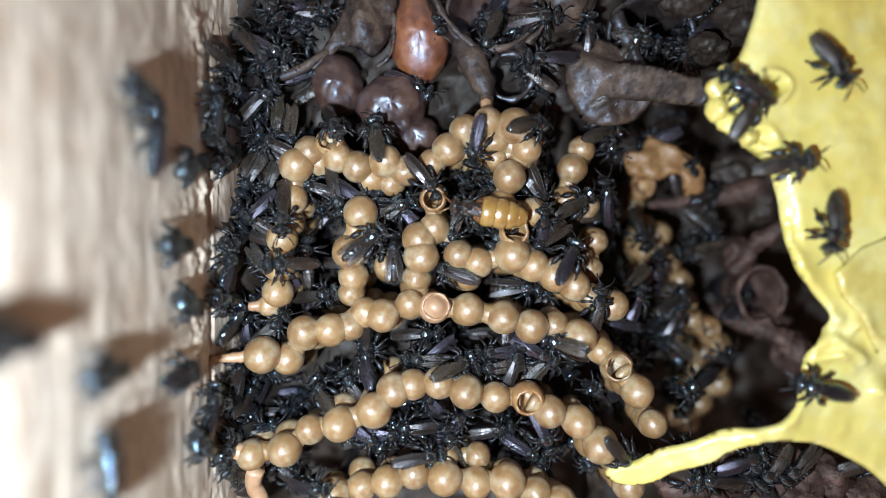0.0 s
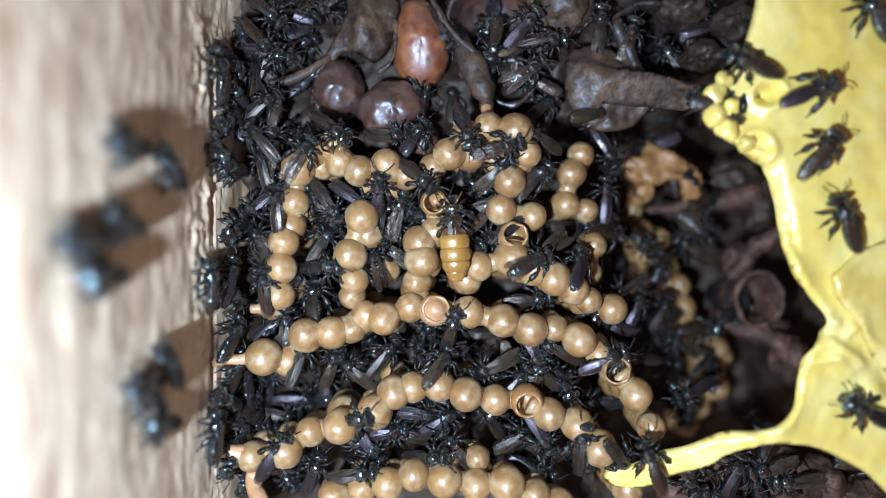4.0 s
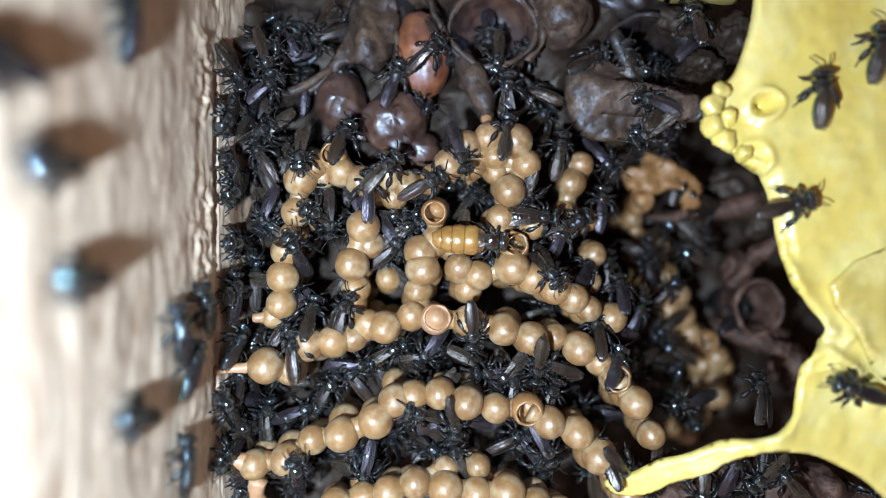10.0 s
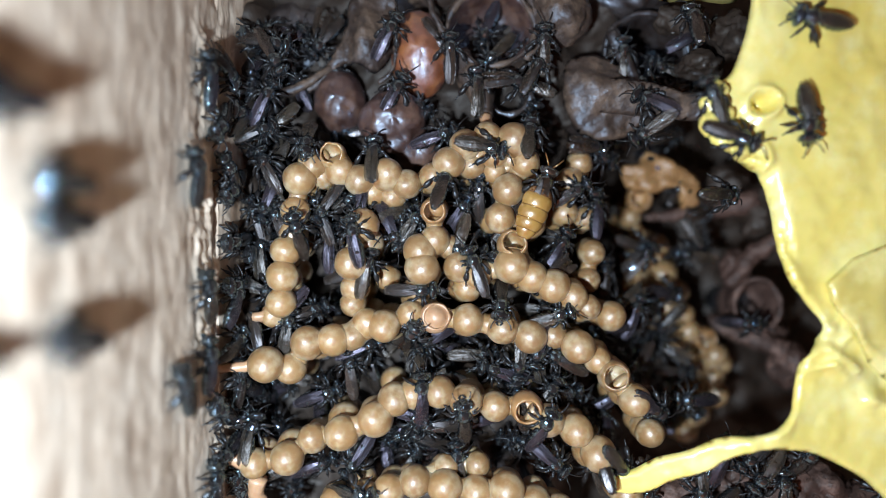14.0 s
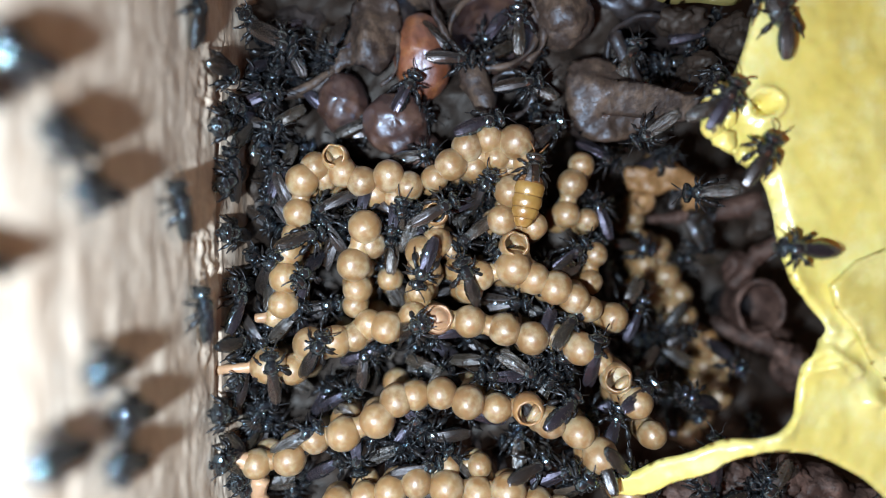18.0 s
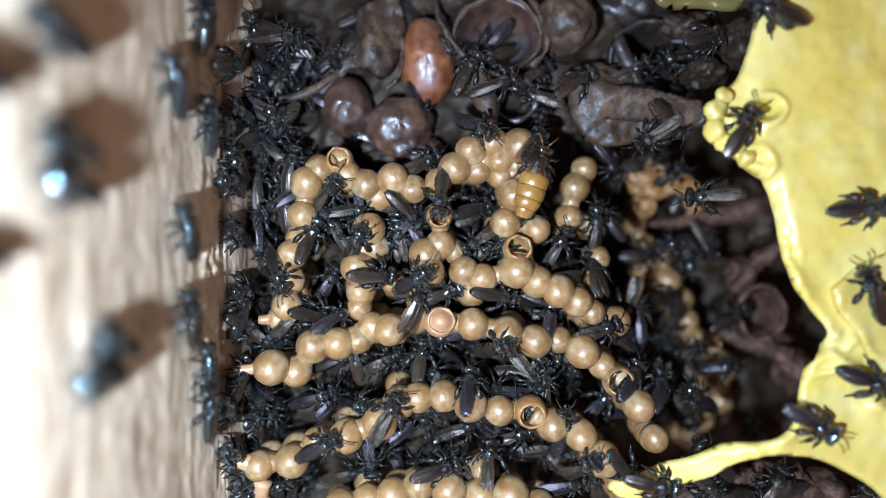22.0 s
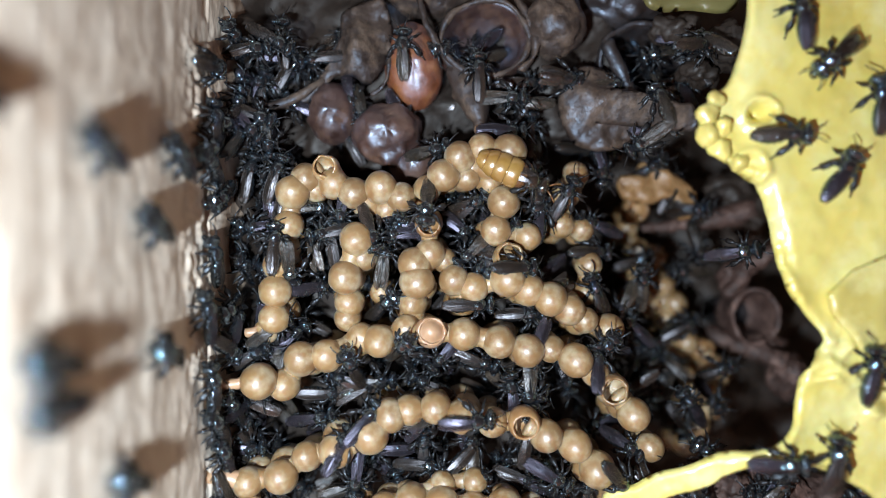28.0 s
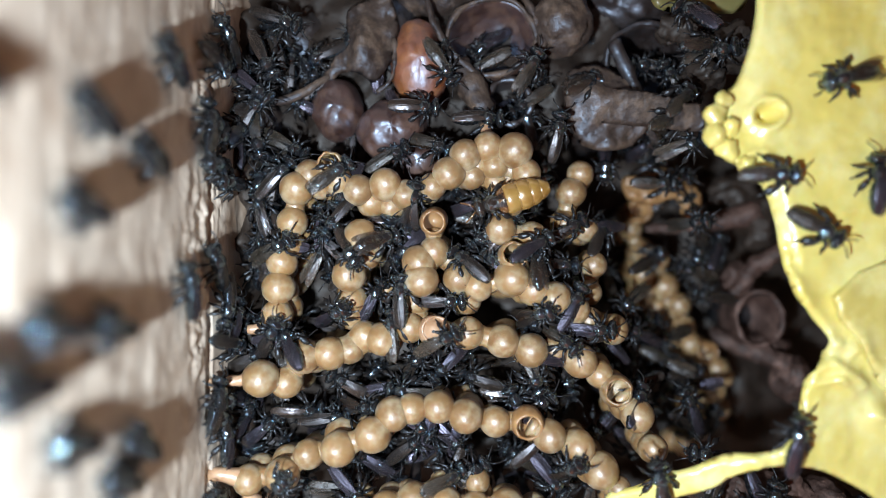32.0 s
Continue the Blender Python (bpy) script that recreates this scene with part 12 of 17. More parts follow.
    crawl(5, "on storage pots", [(0, at(-14.1, 12.4, -6.8, 90, -30, 0)), (2, at(-14.1, 12.4, -6.8, 90, -30, 0)), (3, at(-14.7, 13.4, -3.9, 90, -5, 2)), (6, at(-7.7, 13.6, -3.9, 90, 10, -15)), (7, at(-7.7, 13.5, -3.9, 60, 7, -8)), (8, at(-6.1, 13.5, -3.9, 60, -7, 1)), (9, at(-5.5, 12.6, -6.8, 60, -30, 0)), (10, at(-3.7, 12.5, -1.9, 70, -9, 14)), (11, at(-3.0, 11.6, -1.9, 60, -6, 16)), (12, at(-2.4, 11.7, -1.9, 0, 2, -2)), (13, at(-2.2, 11.5, -1.9, 20, 2, -4)), (14, at(-3.3, 11.6, -1.9, 60, 2, -2)), (17, at(-2.7, 10.7, -6.8, 60, -30, 0)), (18, at(-2.6, 11.8, -1.9, 60, -1, -6)), (19, at(-3.7, 14.2, -1.9, 90, 3, -6)), (20, at(-4.1, 12.6, -1.9, 80, -11, 14)), (21, at(-3.5, 11.7, -6.8, 80, -30, 0)), (25, at(-3.5, 11.7, -6.8, 80, -30, 0)), (26, at(-4.4, 12.1, -5.8, 27, -15, -15)), (27, at(-5.2, 12.6, -4.9, -27, -23, -17)), (28, at(-6.1, 13.0, -3.9, -80, -5, 14)), (29, at(-5.5, 12.1, -6.8, -80, -30, 0)), (29.33, at(-5.4, 13.4, -5.8, -23, -23, -17)), (29.67, at(-5.3, 14.6, -4.9, 33, -27, 14)), (30, at(-5.2, 15.9, -3.9, 90, 6, -2)), (31, at(-5.0, 15.1, -3.6, 60, 35, 17)), (32, at(-4.8, 14.9, -3.9, 90, 5, 9))])
    crawl(3, "in the dark gap", [(0, at(26.7, -15.8, -10.2, 120, -30, 0)), (3, at(26.7, -15.8, -10.2, 120, -30, 0)), (6, at(25.9, -14.3, -1.4, 120, 21, -17)), (7, at(26.2, -14.3, 0.8, 120, 33, -3)), (8, at(27.0, -15.8, -10.2, 120, -30, 0)), (9, at(27.0, -15.8, -10.2, 120, -30, 0)), (10, at(22.1, -10.3, -0.0, 85, -26, 13)), (11, at(22.7, -11.6, -10.2, 85, -30, 0)), (12, at(22.7, -11.6, -10.2, 85, -30, 0)), (13, at(24.4, -13.6, 0.5, 70, 34, 4)), (14, at(25.4, -14.0, 0.5, 80, 39, 6)), (17, at(26.2, -15.5, -10.2, 80, -30, 0)), (25, at(26.2, -15.5, -10.2, 80, -30, 0)), (28, at(24.5, -12.4, 5.3, 80)), (29, at(33.3, -13.0, 5.3, 80)), (32, at(33.3, -13.0, 5.3, 80))])
    crawl(0, "on storage pots", [(0, at(0.9, 10.9, -6.9, 90, -30, 0)), (3, at(0.9, 10.9, -6.9, 90, -30, 0)), (6, at(1.1, 11.5, -1.9, 90, 12, -1)), (7, at(1.4, 12.8, -1.9, 90, 7, -7)), (8, at(0.7, 14.3, -1.9, 90, -5, 11)), (9, at(0.5, 12.1, -1.9, 60, -1, 8)), (10, at(-0.9, 14.6, -1.9, 40, 11, -6)), (10.5, at(-0.6, 14.2, -1.9, 0, -3, 8)), (11, at(-0.3, 13.9, -1.9, -40, -2, -12)), (12, at(-0.3, 13.6, -1.9, -30, -8, 8)), (13, at(-0.2, 12.9, -1.9, -40, 4, -17)), (13.5, at(0.3, 13.7, -1.9, 25, 7, 10)), (14, at(0.7, 14.5, -1.9, 90, 8, 3)), (15.5, at(1.3, 14.5, -1.9, 45, -11, -8)), (17, at(2.0, 14.4, -1.9, 0, 8, 7)), (18, at(0.7, 14.5, -1.9, 0, -12, 14)), (18.5, at(0.7, 15.0, -1.9, 45, -3, -2)), (19, at(0.6, 15.6, -1.9, 90, 9, 4)), (20, at(2.2, 14.5, -1.9, 60, 8, 14)), (21, at(2.4, 14.0, -1.9, 80, -4, -12)), (22, at(1.7, 13.5, -1.9, 60, -8, -12)), (23, at(2.7, 15.1, -1.9, 40, -9, 9)), (24, at(3.6, 13.5, -1.9, 20, 6, -16)), (24.5, at(4.0, 13.6, -1.9, 60, 0, -5)), (25, at(4.4, 13.7, -1.9, 100, 8, 5)), (28, at(3.2, 13.7, -1.9, 90, -6, 5)), (29, at(3.3, 14.9, -1.9, 40, 2, -3)), (30, at(3.1, 14.3, -6.9, 40, -30, 0)), (31, at(2.3, 10.9, -1.9, 20, 10, 9)), (32, at(2.9, 10.3, -1.9, 0, -5, -12))])
    crawl(5, "on brood cells", [(0, at(-11.2, -11.9, -7.0, 0, -30, 0)), (3, at(-11.2, -11.9, -7.0, 0, -30, 0)), (6, at(-10.3, -12.1, -2.0, 0, 42, 15)), (7, at(-9.5, -11.5, -2.3, 20, -10, 8)), (8, at(-9.1, -15.3, -1.8, 0, -29, 15)), (9, at(-10.0, -15.1, -7.0, 0, -30, 0)), (10, at(-10.4, -11.8, -2.3, 20, 0, -16)), (10.5, at(-10.1, -11.9, -1.1, 70, -18, -13)), (11, at(-9.7, -11.9, 0.2, 120, -31, 4)), (12, at(-8.8, -12.1, 0.4, 100, -48, 8)), (12.5, at(-9.0, -11.8, -0.9, 50, -9, -7)), (13, at(-9.2, -11.5, -2.3, 0, 3, -7)), (14, at(-8.8, -10.5, -2.3, 20, -1, -4)), (17, at(-7.6, -10.6, -2.3, 20, 7, 4)), (18, at(-7.5, -10.4, -2.3, 30, 4, 4)), (19, at(-6.7, -10.6, -2.3, 10, 8, -16)), (20, at(-6.6, -11.0, -1.8, -10, 31, 1)), (22, at(-6.1, -11.0, -1.8, 5, 48, -12)), (23, at(-5.7, -10.6, 0.4, 5, 31, -7)), (24, at(-6.5, -11.2, -1.8, 5, 47, 7)), (25, at(-6.1, -10.9, 0.7, -30, 47, 16)), (26.5, at(-5.6, -10.8, 0.8, 10, -7, 3)), (28, at(-5.2, -10.7, 0.9, 50, -26, 5)), (29, at(-3.3, -10.2, 1.8, 30, -6, 8)), (30, at(-3.5, -8.6, -2.3, 30, -1, -0)), (32, at(-3.6, -8.9, -2.3, 10, -2, -4))])
    crawl(0, "on brood cells", [(0, at(-9.3, 2.0, -6.5, -90, -30, 0)), (3, at(-9.3, 2.0, -6.5, -90, -30, 0)), (6, at(-8.7, 2.8, -2.3, -90, -6, 11)), (6.5, at(-8.7, 2.7, -2.1, -45, -4, -17)), (7, at(-8.6, 2.5, -1.9, 0, -28, 2)), (8, at(-9.2, 1.7, -6.5, 0, -30, 0)), (9, at(-9.1, 2.3, -2.2, 60, -16, 12)), (10, at(-15.4, 4.5, -2.3, 95, -3, -10)), (11, at(-16.0, 3.7, -6.5, 95, -30, 0)), (12, at(-16.0, 5.4, -2.3, 95, 2, -14)), (13, at(-14.6, 4.6, -2.3, 90, 6, 15)), (14, at(-13.7, 2.6, -2.3, 110, 1, 16)), (17, at(-14.3, 1.8, -6.5, 110, -30, 0)), (18, at(-16.0, 1.3, -2.3, 100, 1, -12)), (19, at(-15.3, 5.3, -2.3, 90, -9, 0)), (20, at(-15.9, 4.5, -6.5, 90, -30, 0)), (21, at(-14.9, 5.2, -2.3, 90, 11, -3)), (22, at(-14.2, 5.2, -2.3, 95, -6, 15)), (23, at(-14.8, 4.4, -6.5, 95, -30, 0)), (24, at(-14.8, 4.4, -6.5, 95, -30, 0)), (25, at(-15.2, 3.7, -2.3, 100, 1, 3)), (28, at(-14.4, 1.8, -2.3, 90, -5, -18)), (29, at(-12.9, 1.2, -2.3, 60, -9, -14)), (30, at(-13.5, 0.3, -6.5, 60, -30, 0)), (31, at(-13.8, 1.9, -2.3, 80, 10, 14)), (32, at(-12.6, 1.5, -2.3, 90, 8, -10))])
    crawl(0, "on brood cells", [(0, at(-12.4, -2.1, -6.5, 150, -30, 0)), (6, at(-12.4, -2.1, -6.5, 150, -30, 0)), (7, at(-11.6, -1.5, 0.4, 150, -22, 7)), (8, at(-12.4, -2.1, -6.5, 150, -30, 0)), (9, at(-12.4, -2.1, -6.5, 150, -30, 0)), (10, at(-13.8, -2.1, -2.3, 90, -2, 13)), (11, at(-14.3, -6.2, -2.3, 20, 1, -17)), (12, at(-15.2, -6.9, -6.5, 20, -30, 0)), (14, at(-15.2, -6.9, -6.5, 20, -30, 0)), (17, at(-12.2, -5.7, -0.5, 60, 22, 4)), (18, at(-12.2, -0.8, -0.4, 60, 28, 0)), (19, at(-13.2, 0.7, -2.3, 60, -8, -12)), (20, at(-12.5, 0.6, -2.3, 60, -1, 18)), (21, at(-12.0, -1.7, 0.4, 60, 31, -9)), (21.5, at(-11.8, -1.6, 0.5, -2, 26, -11)), (22, at(-11.6, -1.4, 0.5, -65, 25, 7)), (23, at(-12.5, -2.1, -6.5, -65, -30, 0)), (24, at(-12.2, -2.5, -0.4, -5, 36, 7)), (24.5, at(-12.2, -3.4, -0.3, 42, 33, -17)), (25, at(-12.2, -4.3, -0.3, 90, 3, -12)), (28, at(-13.1, -4.9, -6.5, 90, -30, 0)), (29, at(-13.1, -4.9, -6.5, 90, -30, 0)), (30, at(-10.0, -4.5, -2.3, 60, -1, 9)), (31, at(-9.7, -4.6, -1.9, 60, -30, -4)), (32, at(-11.6, -4.7, 0.1, 60, 28, 7))])
    crawl(4, "on brood cells", [(0, at(-15.5, 3.7, -6.3, 100, -30, 0)), (6, at(-15.5, 3.7, -6.3, 100, -30, 0)), (7, at(-15.3, 3.6, -2.3, 100, -3, -13)), (8, at(-15.8, -0.1, -2.3, 100, -8, 1)), (9, at(-16.0, -0.0, -6.3, 100, -30, 0)), (10, at(-15.4, 0.4, -2.3, 95, -6, 2)), (11, at(-14.8, -1.2, -2.3, 30, -11, -5)), (12, at(-15.2, -0.0, -2.3, 90, 5, -2)), (13, at(-15.4, 0.0, -2.3, 90, -1, -6)), (14, at(-12.9, -0.1, -2.3, 90, -10, -17)), (17, at(-13.9, -4.6, -2.3, 80, -9, -18)), (18, at(-13.9, -6.2, -2.3, 60, -8, -5)), (19, at(-14.5, -6.0, -2.3, 60, 1, -12)), (20, at(-15.0, -6.5, -2.3, 60, -5, 12)), (21, at(-15.2, -6.6, -2.3, 60, 12, -13)), (22, at(-15.0, -3.6, -2.3, 60, -4, 10)), (23, at(-13.2, -1.9, -2.3, 70, 6, 4)), (24, at(-14.3, -4.8, -2.3, 90, -10, 3)), (25, at(-15.6, -4.9, -2.3, 90, -11, 9)), (28, at(-15.2, -5.1, -2.3, 100, -1, -11)), (29, at(-15.4, -5.0, -6.3, 100, -30, 0)), (30, at(-15.2, -5.3, -2.3, 100, -5, -2)), (31, at(-15.4, -5.2, -6.3, 100, -30, 0)), (32, at(-14.2, -5.0, -2.3, 90, 8, 18))])
    crawl(1, "on yellow wax", [(0, at(34.8, -12.8, 5.3, 20)), (7, at(34.8, -12.8, 5.3, 20)), (8, at(24.9, -12.8, 5.3, 20)), (8.5, at(24.0, -12.5, 5.3, 70, -12, 13)), (9, at(23.2, -12.2, 5.3, 120)), (10, at(34.8, -12.2, 5.3, 120)), (10.5, at(28.4, -11.7, 5.3, 160, -4, -3)), (11, at(22.0, -11.2, 5.3, 200)), (11.5, at(22.3, -11.7, 5.3, 130, 9, -12)), (12, at(22.6, -12.2, 5.3, 60)), (13, at(34.8, -12.2, 5.3, 60)), (21, at(34.8, -12.2, 5.3, 60)), (21.5, at(28.9, -11.3, 5.3, 15, 11, -17)), (22, at(23.0, -10.5, 5.3, -30)), (23, at(22.6, -10.2, 5.3, 20)), (24, at(23.8, -11.2, 5.3, 95)), (24.5, at(23.2, -10.9, 5.3, 48, -7, -3)), (25, at(22.5, -10.6, 5.3, 0)), (28, at(21.2, -12.5, 5.3, 0)), (29, at(15.7, -12.1, 1.0, 0, -35, 0)), (31, at(15.7, -12.1, 1.0, 0, -35, 0)), (31.5, at(18.8, -11.6, 3.2, 40, -23, 13)), (32, at(21.8, -11.0, 5.3, 80))])
    crawl(1, "in the dark gap", [(0, at(18.1, 8.3, -9.2, -160, -30, 0)), (8, at(18.1, 8.3, -9.2, -160, -30, 0)), (9, at(17.0, 8.5, -0.0, -160, -30, -11)), (9.5, at(16.9, 8.8, -2.0, -120, -36, -12)), (10, at(17.9, 9.6, -7.1, -80, -25, -3)), (11, at(18.0, 8.8, -9.2, -80, -30, 0)), (11.5, at(17.3, 8.3, -9.1, -145, -20, 1)), (12, at(16.6, 7.7, -8.9, -210, 9, 9)), (13, at(16.7, 6.9, -9.2, -210, -30, 0)), (14, at(18.0, 7.3, -8.9, -220, -7, -14)), (15.5, at(17.7, 7.5, -8.7, -271, 22, -10)), (17, at(17.4, 7.7, -8.4, -322, 42, 15)), (18, at(17.7, 7.6, -7.8, -338, 43, 4)), (19, at(17.4, 8.1, -8.4, -323, 45, 11)), (20, at(17.5, 7.3, -9.2, -323, -30, 0)), (21, at(17.4, 8.4, -7.8, -326, 28, 14)), (22, at(17.1, 7.8, -8.9, -312, 6, 9)), (23, at(17.3, 7.1, -8.9, -324, 10, -1)), (25, at(17.2, 7.3, -8.9, -319, -1, -11)), (28, at(16.5, 10.8, -3.3, -330, 8, 6)), (29, at(14.8, 9.4, -3.3, -360, -7, 14)), (30, at(17.3, 10.6, -6.8, -300, 26, 14)), (31, at(17.5, 8.8, -7.8, -340, 39, -13)), (32, at(16.7, 9.8, -7.1, -320, 41, 10))])
    crawl(0, "on storage pots", [(0, at(19.6, 17.5, -7.0, 80, -30, 0)), (8, at(19.6, 17.5, -7.0, 80, -30, 0)), (9, at(19.0, 17.4, -3.3, 80, -11, -17)), (10, at(19.6, 17.5, -7.0, 80, -30, 0)), (14, at(19.6, 17.5, -7.0, 80, -30, 0)), (17, at(19.2, 13.5, -3.0, 95, -28, 17)), (18, at(19.2, 13.6, -2.6, 104, -31, -1)), (19, at(19.2, 14.1, -3.3, 89, 7, -8)), (20, at(19.7, 14.4, 0.6, 112, -29, 7)), (21, at(19.3, 14.3, -3.0, 97, -41, -17)), (22, at(18.8, 13.7, -3.3, 95, -11, -3)), (23, at(18.9, 13.4, -2.6, 113, -30, -5)), (24, at(19.3, 14.9, -2.6, 113, -45, -4)), (25, at(18.8, 13.4, -3.0, 101, -41, 6)), (28, at(19.4, 14.3, -2.6, 110, -27, 9)), (29, at(19.1, 13.8, -2.6, 109, -38, 18)), (30, at(19.1, 13.6, -2.6, 101, -29, 5)), (31, at(19.1, 14.6, -3.3, 104, 4, -10)), (32, at(18.8, 14.5, -3.3, 97, -2, 7))])
    crawl(0, "on yellow wax", [(0, at(33.7, -6.1, 5.3, 60)), (8, at(33.7, -6.1, 5.3, 60)), (9, at(23.3, -6.9, 5.3, 60)), (10, at(33.7, -6.1, 5.3, 60)), (14, at(33.7, -6.1, 5.3, 60)), (17, at(26.9, -8.6, 5.3, 80)), (18, at(33.7, -7.8, 5.3, 80)), (19, at(26.6, -3.3, 5.3, 10)), (19.5, at(27.1, -2.0, 5.3, 52, 2, -2)), (20, at(27.6, -0.8, 5.3, 95)), (22, at(26.8, -2.3, 5.3, 110)), (23, at(26.8, -2.5, 5.3, 100)), (24, at(25.5, -2.6, 5.3, 120)), (24.5, at(24.5, -1.4, 5.3, 60, 0, -8)), (25, at(23.4, -0.2, 5.3, 0)), (28, at(33.7, 0.6, 5.3, 0)), (30, at(33.7, 0.6, 5.3, 0)), (30.33, at(31.3, 0.9, 5.3, 50, 8, 4)), (30.67, at(28.8, 1.2, 5.3, 100, -3, -3)), (31, at(26.3, 1.5, 5.3, 150)), (32, at(33.7, 2.3, 5.3, 150))])
    crawl(3, "in the dark gap", [(0, at(21.7, 3.4, -9.4, 20, -30, 0)), (8, at(21.7, 3.4, -9.4, 20, -30, 0)), (9, at(21.1, 2.6, -0.0, 20, 28, 6)), (10, at(21.7, 3.4, -9.4, 20, -30, 0)), (18, at(21.7, 3.4, -9.4, 20, -30, 0)), (18.5, at(21.4, 4.0, -8.9, 60, 11, 8)), (19, at(21.1, 4.7, -8.4, 100, 45, 16)), (20, at(21.2, 4.9, -7.8, 60, 36, 11)), (21, at(21.2, 4.6, -8.4, 90, 37, 2)), (22, at(20.6, 5.3, -9.4, 90, -30, 0)), (23, at(20.7, 4.8, -8.9, 150, -12, 1)), (23.5, at(20.1, 4.7, -8.9, 105, -4, 16)), (24, at(19.7, 4.6, -8.9, 60, 4, 17)), (25, at(19.1, 5.2, -9.4, 60, -30, 0)), (28, at(21.2, 4.5, -7.8, 0, 35, 15)), (29, at(18.9, 5.9, -0.0, 60, 38, -18)), (30, at(19.4, 6.9, -9.4, 60, -30, 0)), (31, at(19.4, 6.9, -9.4, 60, -30, 0)), (32, at(19.2, 6.7, -7.8, 0, 35, -13))])
    crawl(0, "on brood cells", [(0, at(12.7, 0.8, -6.0, 60, -30, 0)), (8, at(12.7, 0.8, -6.0, 60, -30, 0)), (9, at(13.0, 0.2, -5.6, 60, -9, 16)), (10, at(12.9, -1.4, -5.6, 90, -8, 2)), (11, at(12.7, -0.7, -6.0, 90, -30, 0)), (12, at(12.7, -0.7, -6.0, 90, -30, 0)), (13, at(12.1, -2.9, -5.0, 85, -47, 12)), (14, at(12.6, -2.0, -5.6, 85, -4, 12)), (17, at(11.5, -2.2, -2.4, 90, -17, 11)), (18, at(10.9, -0.1, -3.6, 40, -26, -13)), (19, at(10.8, 1.0, -3.2, 60, -10, 10)), (20, at(7.5, 0.1, -2.0, 40, -21, 12)), (21, at(7.9, 0.1, -2.3, 20, -0, -14)), (22, at(8.4, 0.6, -2.3, 60, 6, -12)), (23, at(8.5, 4.1, -2.3, 90, -4, -12)), (24, at(8.2, 4.7, -6.0, 90, -30, 0)), (25, at(10.3, 2.5, -3.5, 90, 13, -5)), (28, at(9.6, 4.8, -2.0, 60, 11, -14)), (29, at(11.3, 4.0, -3.6, 60, -16, -14)), (30, at(9.6, 2.3, -2.4, 60, -3, -4)), (31, at(9.1, -1.0, -2.1, 20, -38, -18)), (32, at(8.4, -0.3, -2.4, 0, -9, -12))])
    crawl(3, "on the wooden wall", [(0, at(-15.1, 15.0, -5.8, 90, -30, 0)), (8, at(-15.1, 15.0, -5.8, 90, -30, 0)), (9, at(-14.9, 15.6, -3.9, 90, 1, -1)), (10, at(-15.8, 13.3, -2.3, 95, 1, 8)), (10.5, at(-15.8, 12.9, 0.9, 95, 0, 0, 39)), (11, at(-15.5, 12.4, 5.0, 95, 0, 0, 86)), (12, at(-14.0, 12.3, -4.9, 95, 0, 0, 80)), (13, at(-15.5, 14.4, 5.1, 90, 0, 0, 86)), (14, at(-14.0, 14.3, -4.9, 90, 0, 0, 80)), (17, at(-14.0, 14.3, -4.9, 90, 0, 0, 80)), (18, at(-15.7, 14.6, 7.1, 90, 0, 0, 86)), (19, at(-14.0, 14.7, -4.9, 90, 0, 0, 80)), (21, at(-14.0, 14.7, -4.9, 90, 0, 0, 80)), (22, at(-15.7, 14.5, 6.8, 90, 0, 0, 86)), (23, at(-14.0, 14.6, -4.9, 90, 0, 0, 80)), (24, at(-15.5, 12.2, 4.6, 95, 0, 0, 86)), (25, at(-15.5, 14.8, 5.1, 60, 0, 0, 86)), (28, at(-15.4, 9.6, 2.6, 90, 0, 0, 86)), (30, at(-15.4, 8.2, 2.7, 100, 0, 0, 86)), (31, at(-15.7, 5.4, 7.4, 120, 0, 0, 86)), (32, at(-16.0, 5.7, 11.6, 160, 0, 0, 87))])
    crawl(1, "on the wooden wall", [(0, at(-14.0, 7.5, -5.4, 170, 0, 0, 80)), (9, at(-14.0, 7.5, -5.4, 170, 0, 0, 80)), (9.636, at(-16.1, 7.6, 13.5, 170, 0, 0, 87)), (9.818, at(-16.5, 7.3, 19.7, 170, 0, 0, 84)), (10, at(-17.4, 7.0, 25.4, 170, 0, 0, 76)), (12, at(-17.4, 6.0, 25.4, 170, 0, 0, 76)), (13, at(-17.3, 5.7, 25.1, 170, 0, 0, 76)), (14, at(-17.3, 6.6, 25.1, 170, 0, 0, 76)), (17, at(-17.3, 5.0, 24.9, 170, 0, 0, 76)), (18, at(-17.4, 6.0, 25.4, 170, 0, 0, 76)), (19, at(-17.5, 2.5, 25.6, 170, 0, 0, 76)), (20, at(-17.4, -0.3, 25.4, 170, 0, 0, 76)), (21, at(-17.0, 0.3, 23.8, 180, 0, 0, 76)), (22, at(-17.5, -0.1, 25.7, 170, 0, 0, 76)), (23, at(-17.3, -1.3, 25.1, 170, 0, 0, 76)), (23.09, at(-16.7, -1.5, 22.4, 170, 0, 0, 84)), (23.27, at(-16.2, -1.9, 16.2, 170, 0, 0, 87)), (23.73, at(-15.2, -2.5, 1.5, 170, 0, 0, 74)), (24, at(-14.0, -2.8, -5.4, 170, 0, 0, 80)), (29, at(-14.0, -2.8, -5.4, 170, 0, 0, 80)), (29.67, at(-15.9, -2.3, 11.4, 177, 0, 0, 87)), (30, at(-16.6, -1.9, 20.8, 180, 0, 0, 84)), (31, at(-16.5, -1.7, 20.1, 170, 0, 0, 84)), (32, at(-16.5, -2.6, 20.0, 170, 0, 0, 84))])
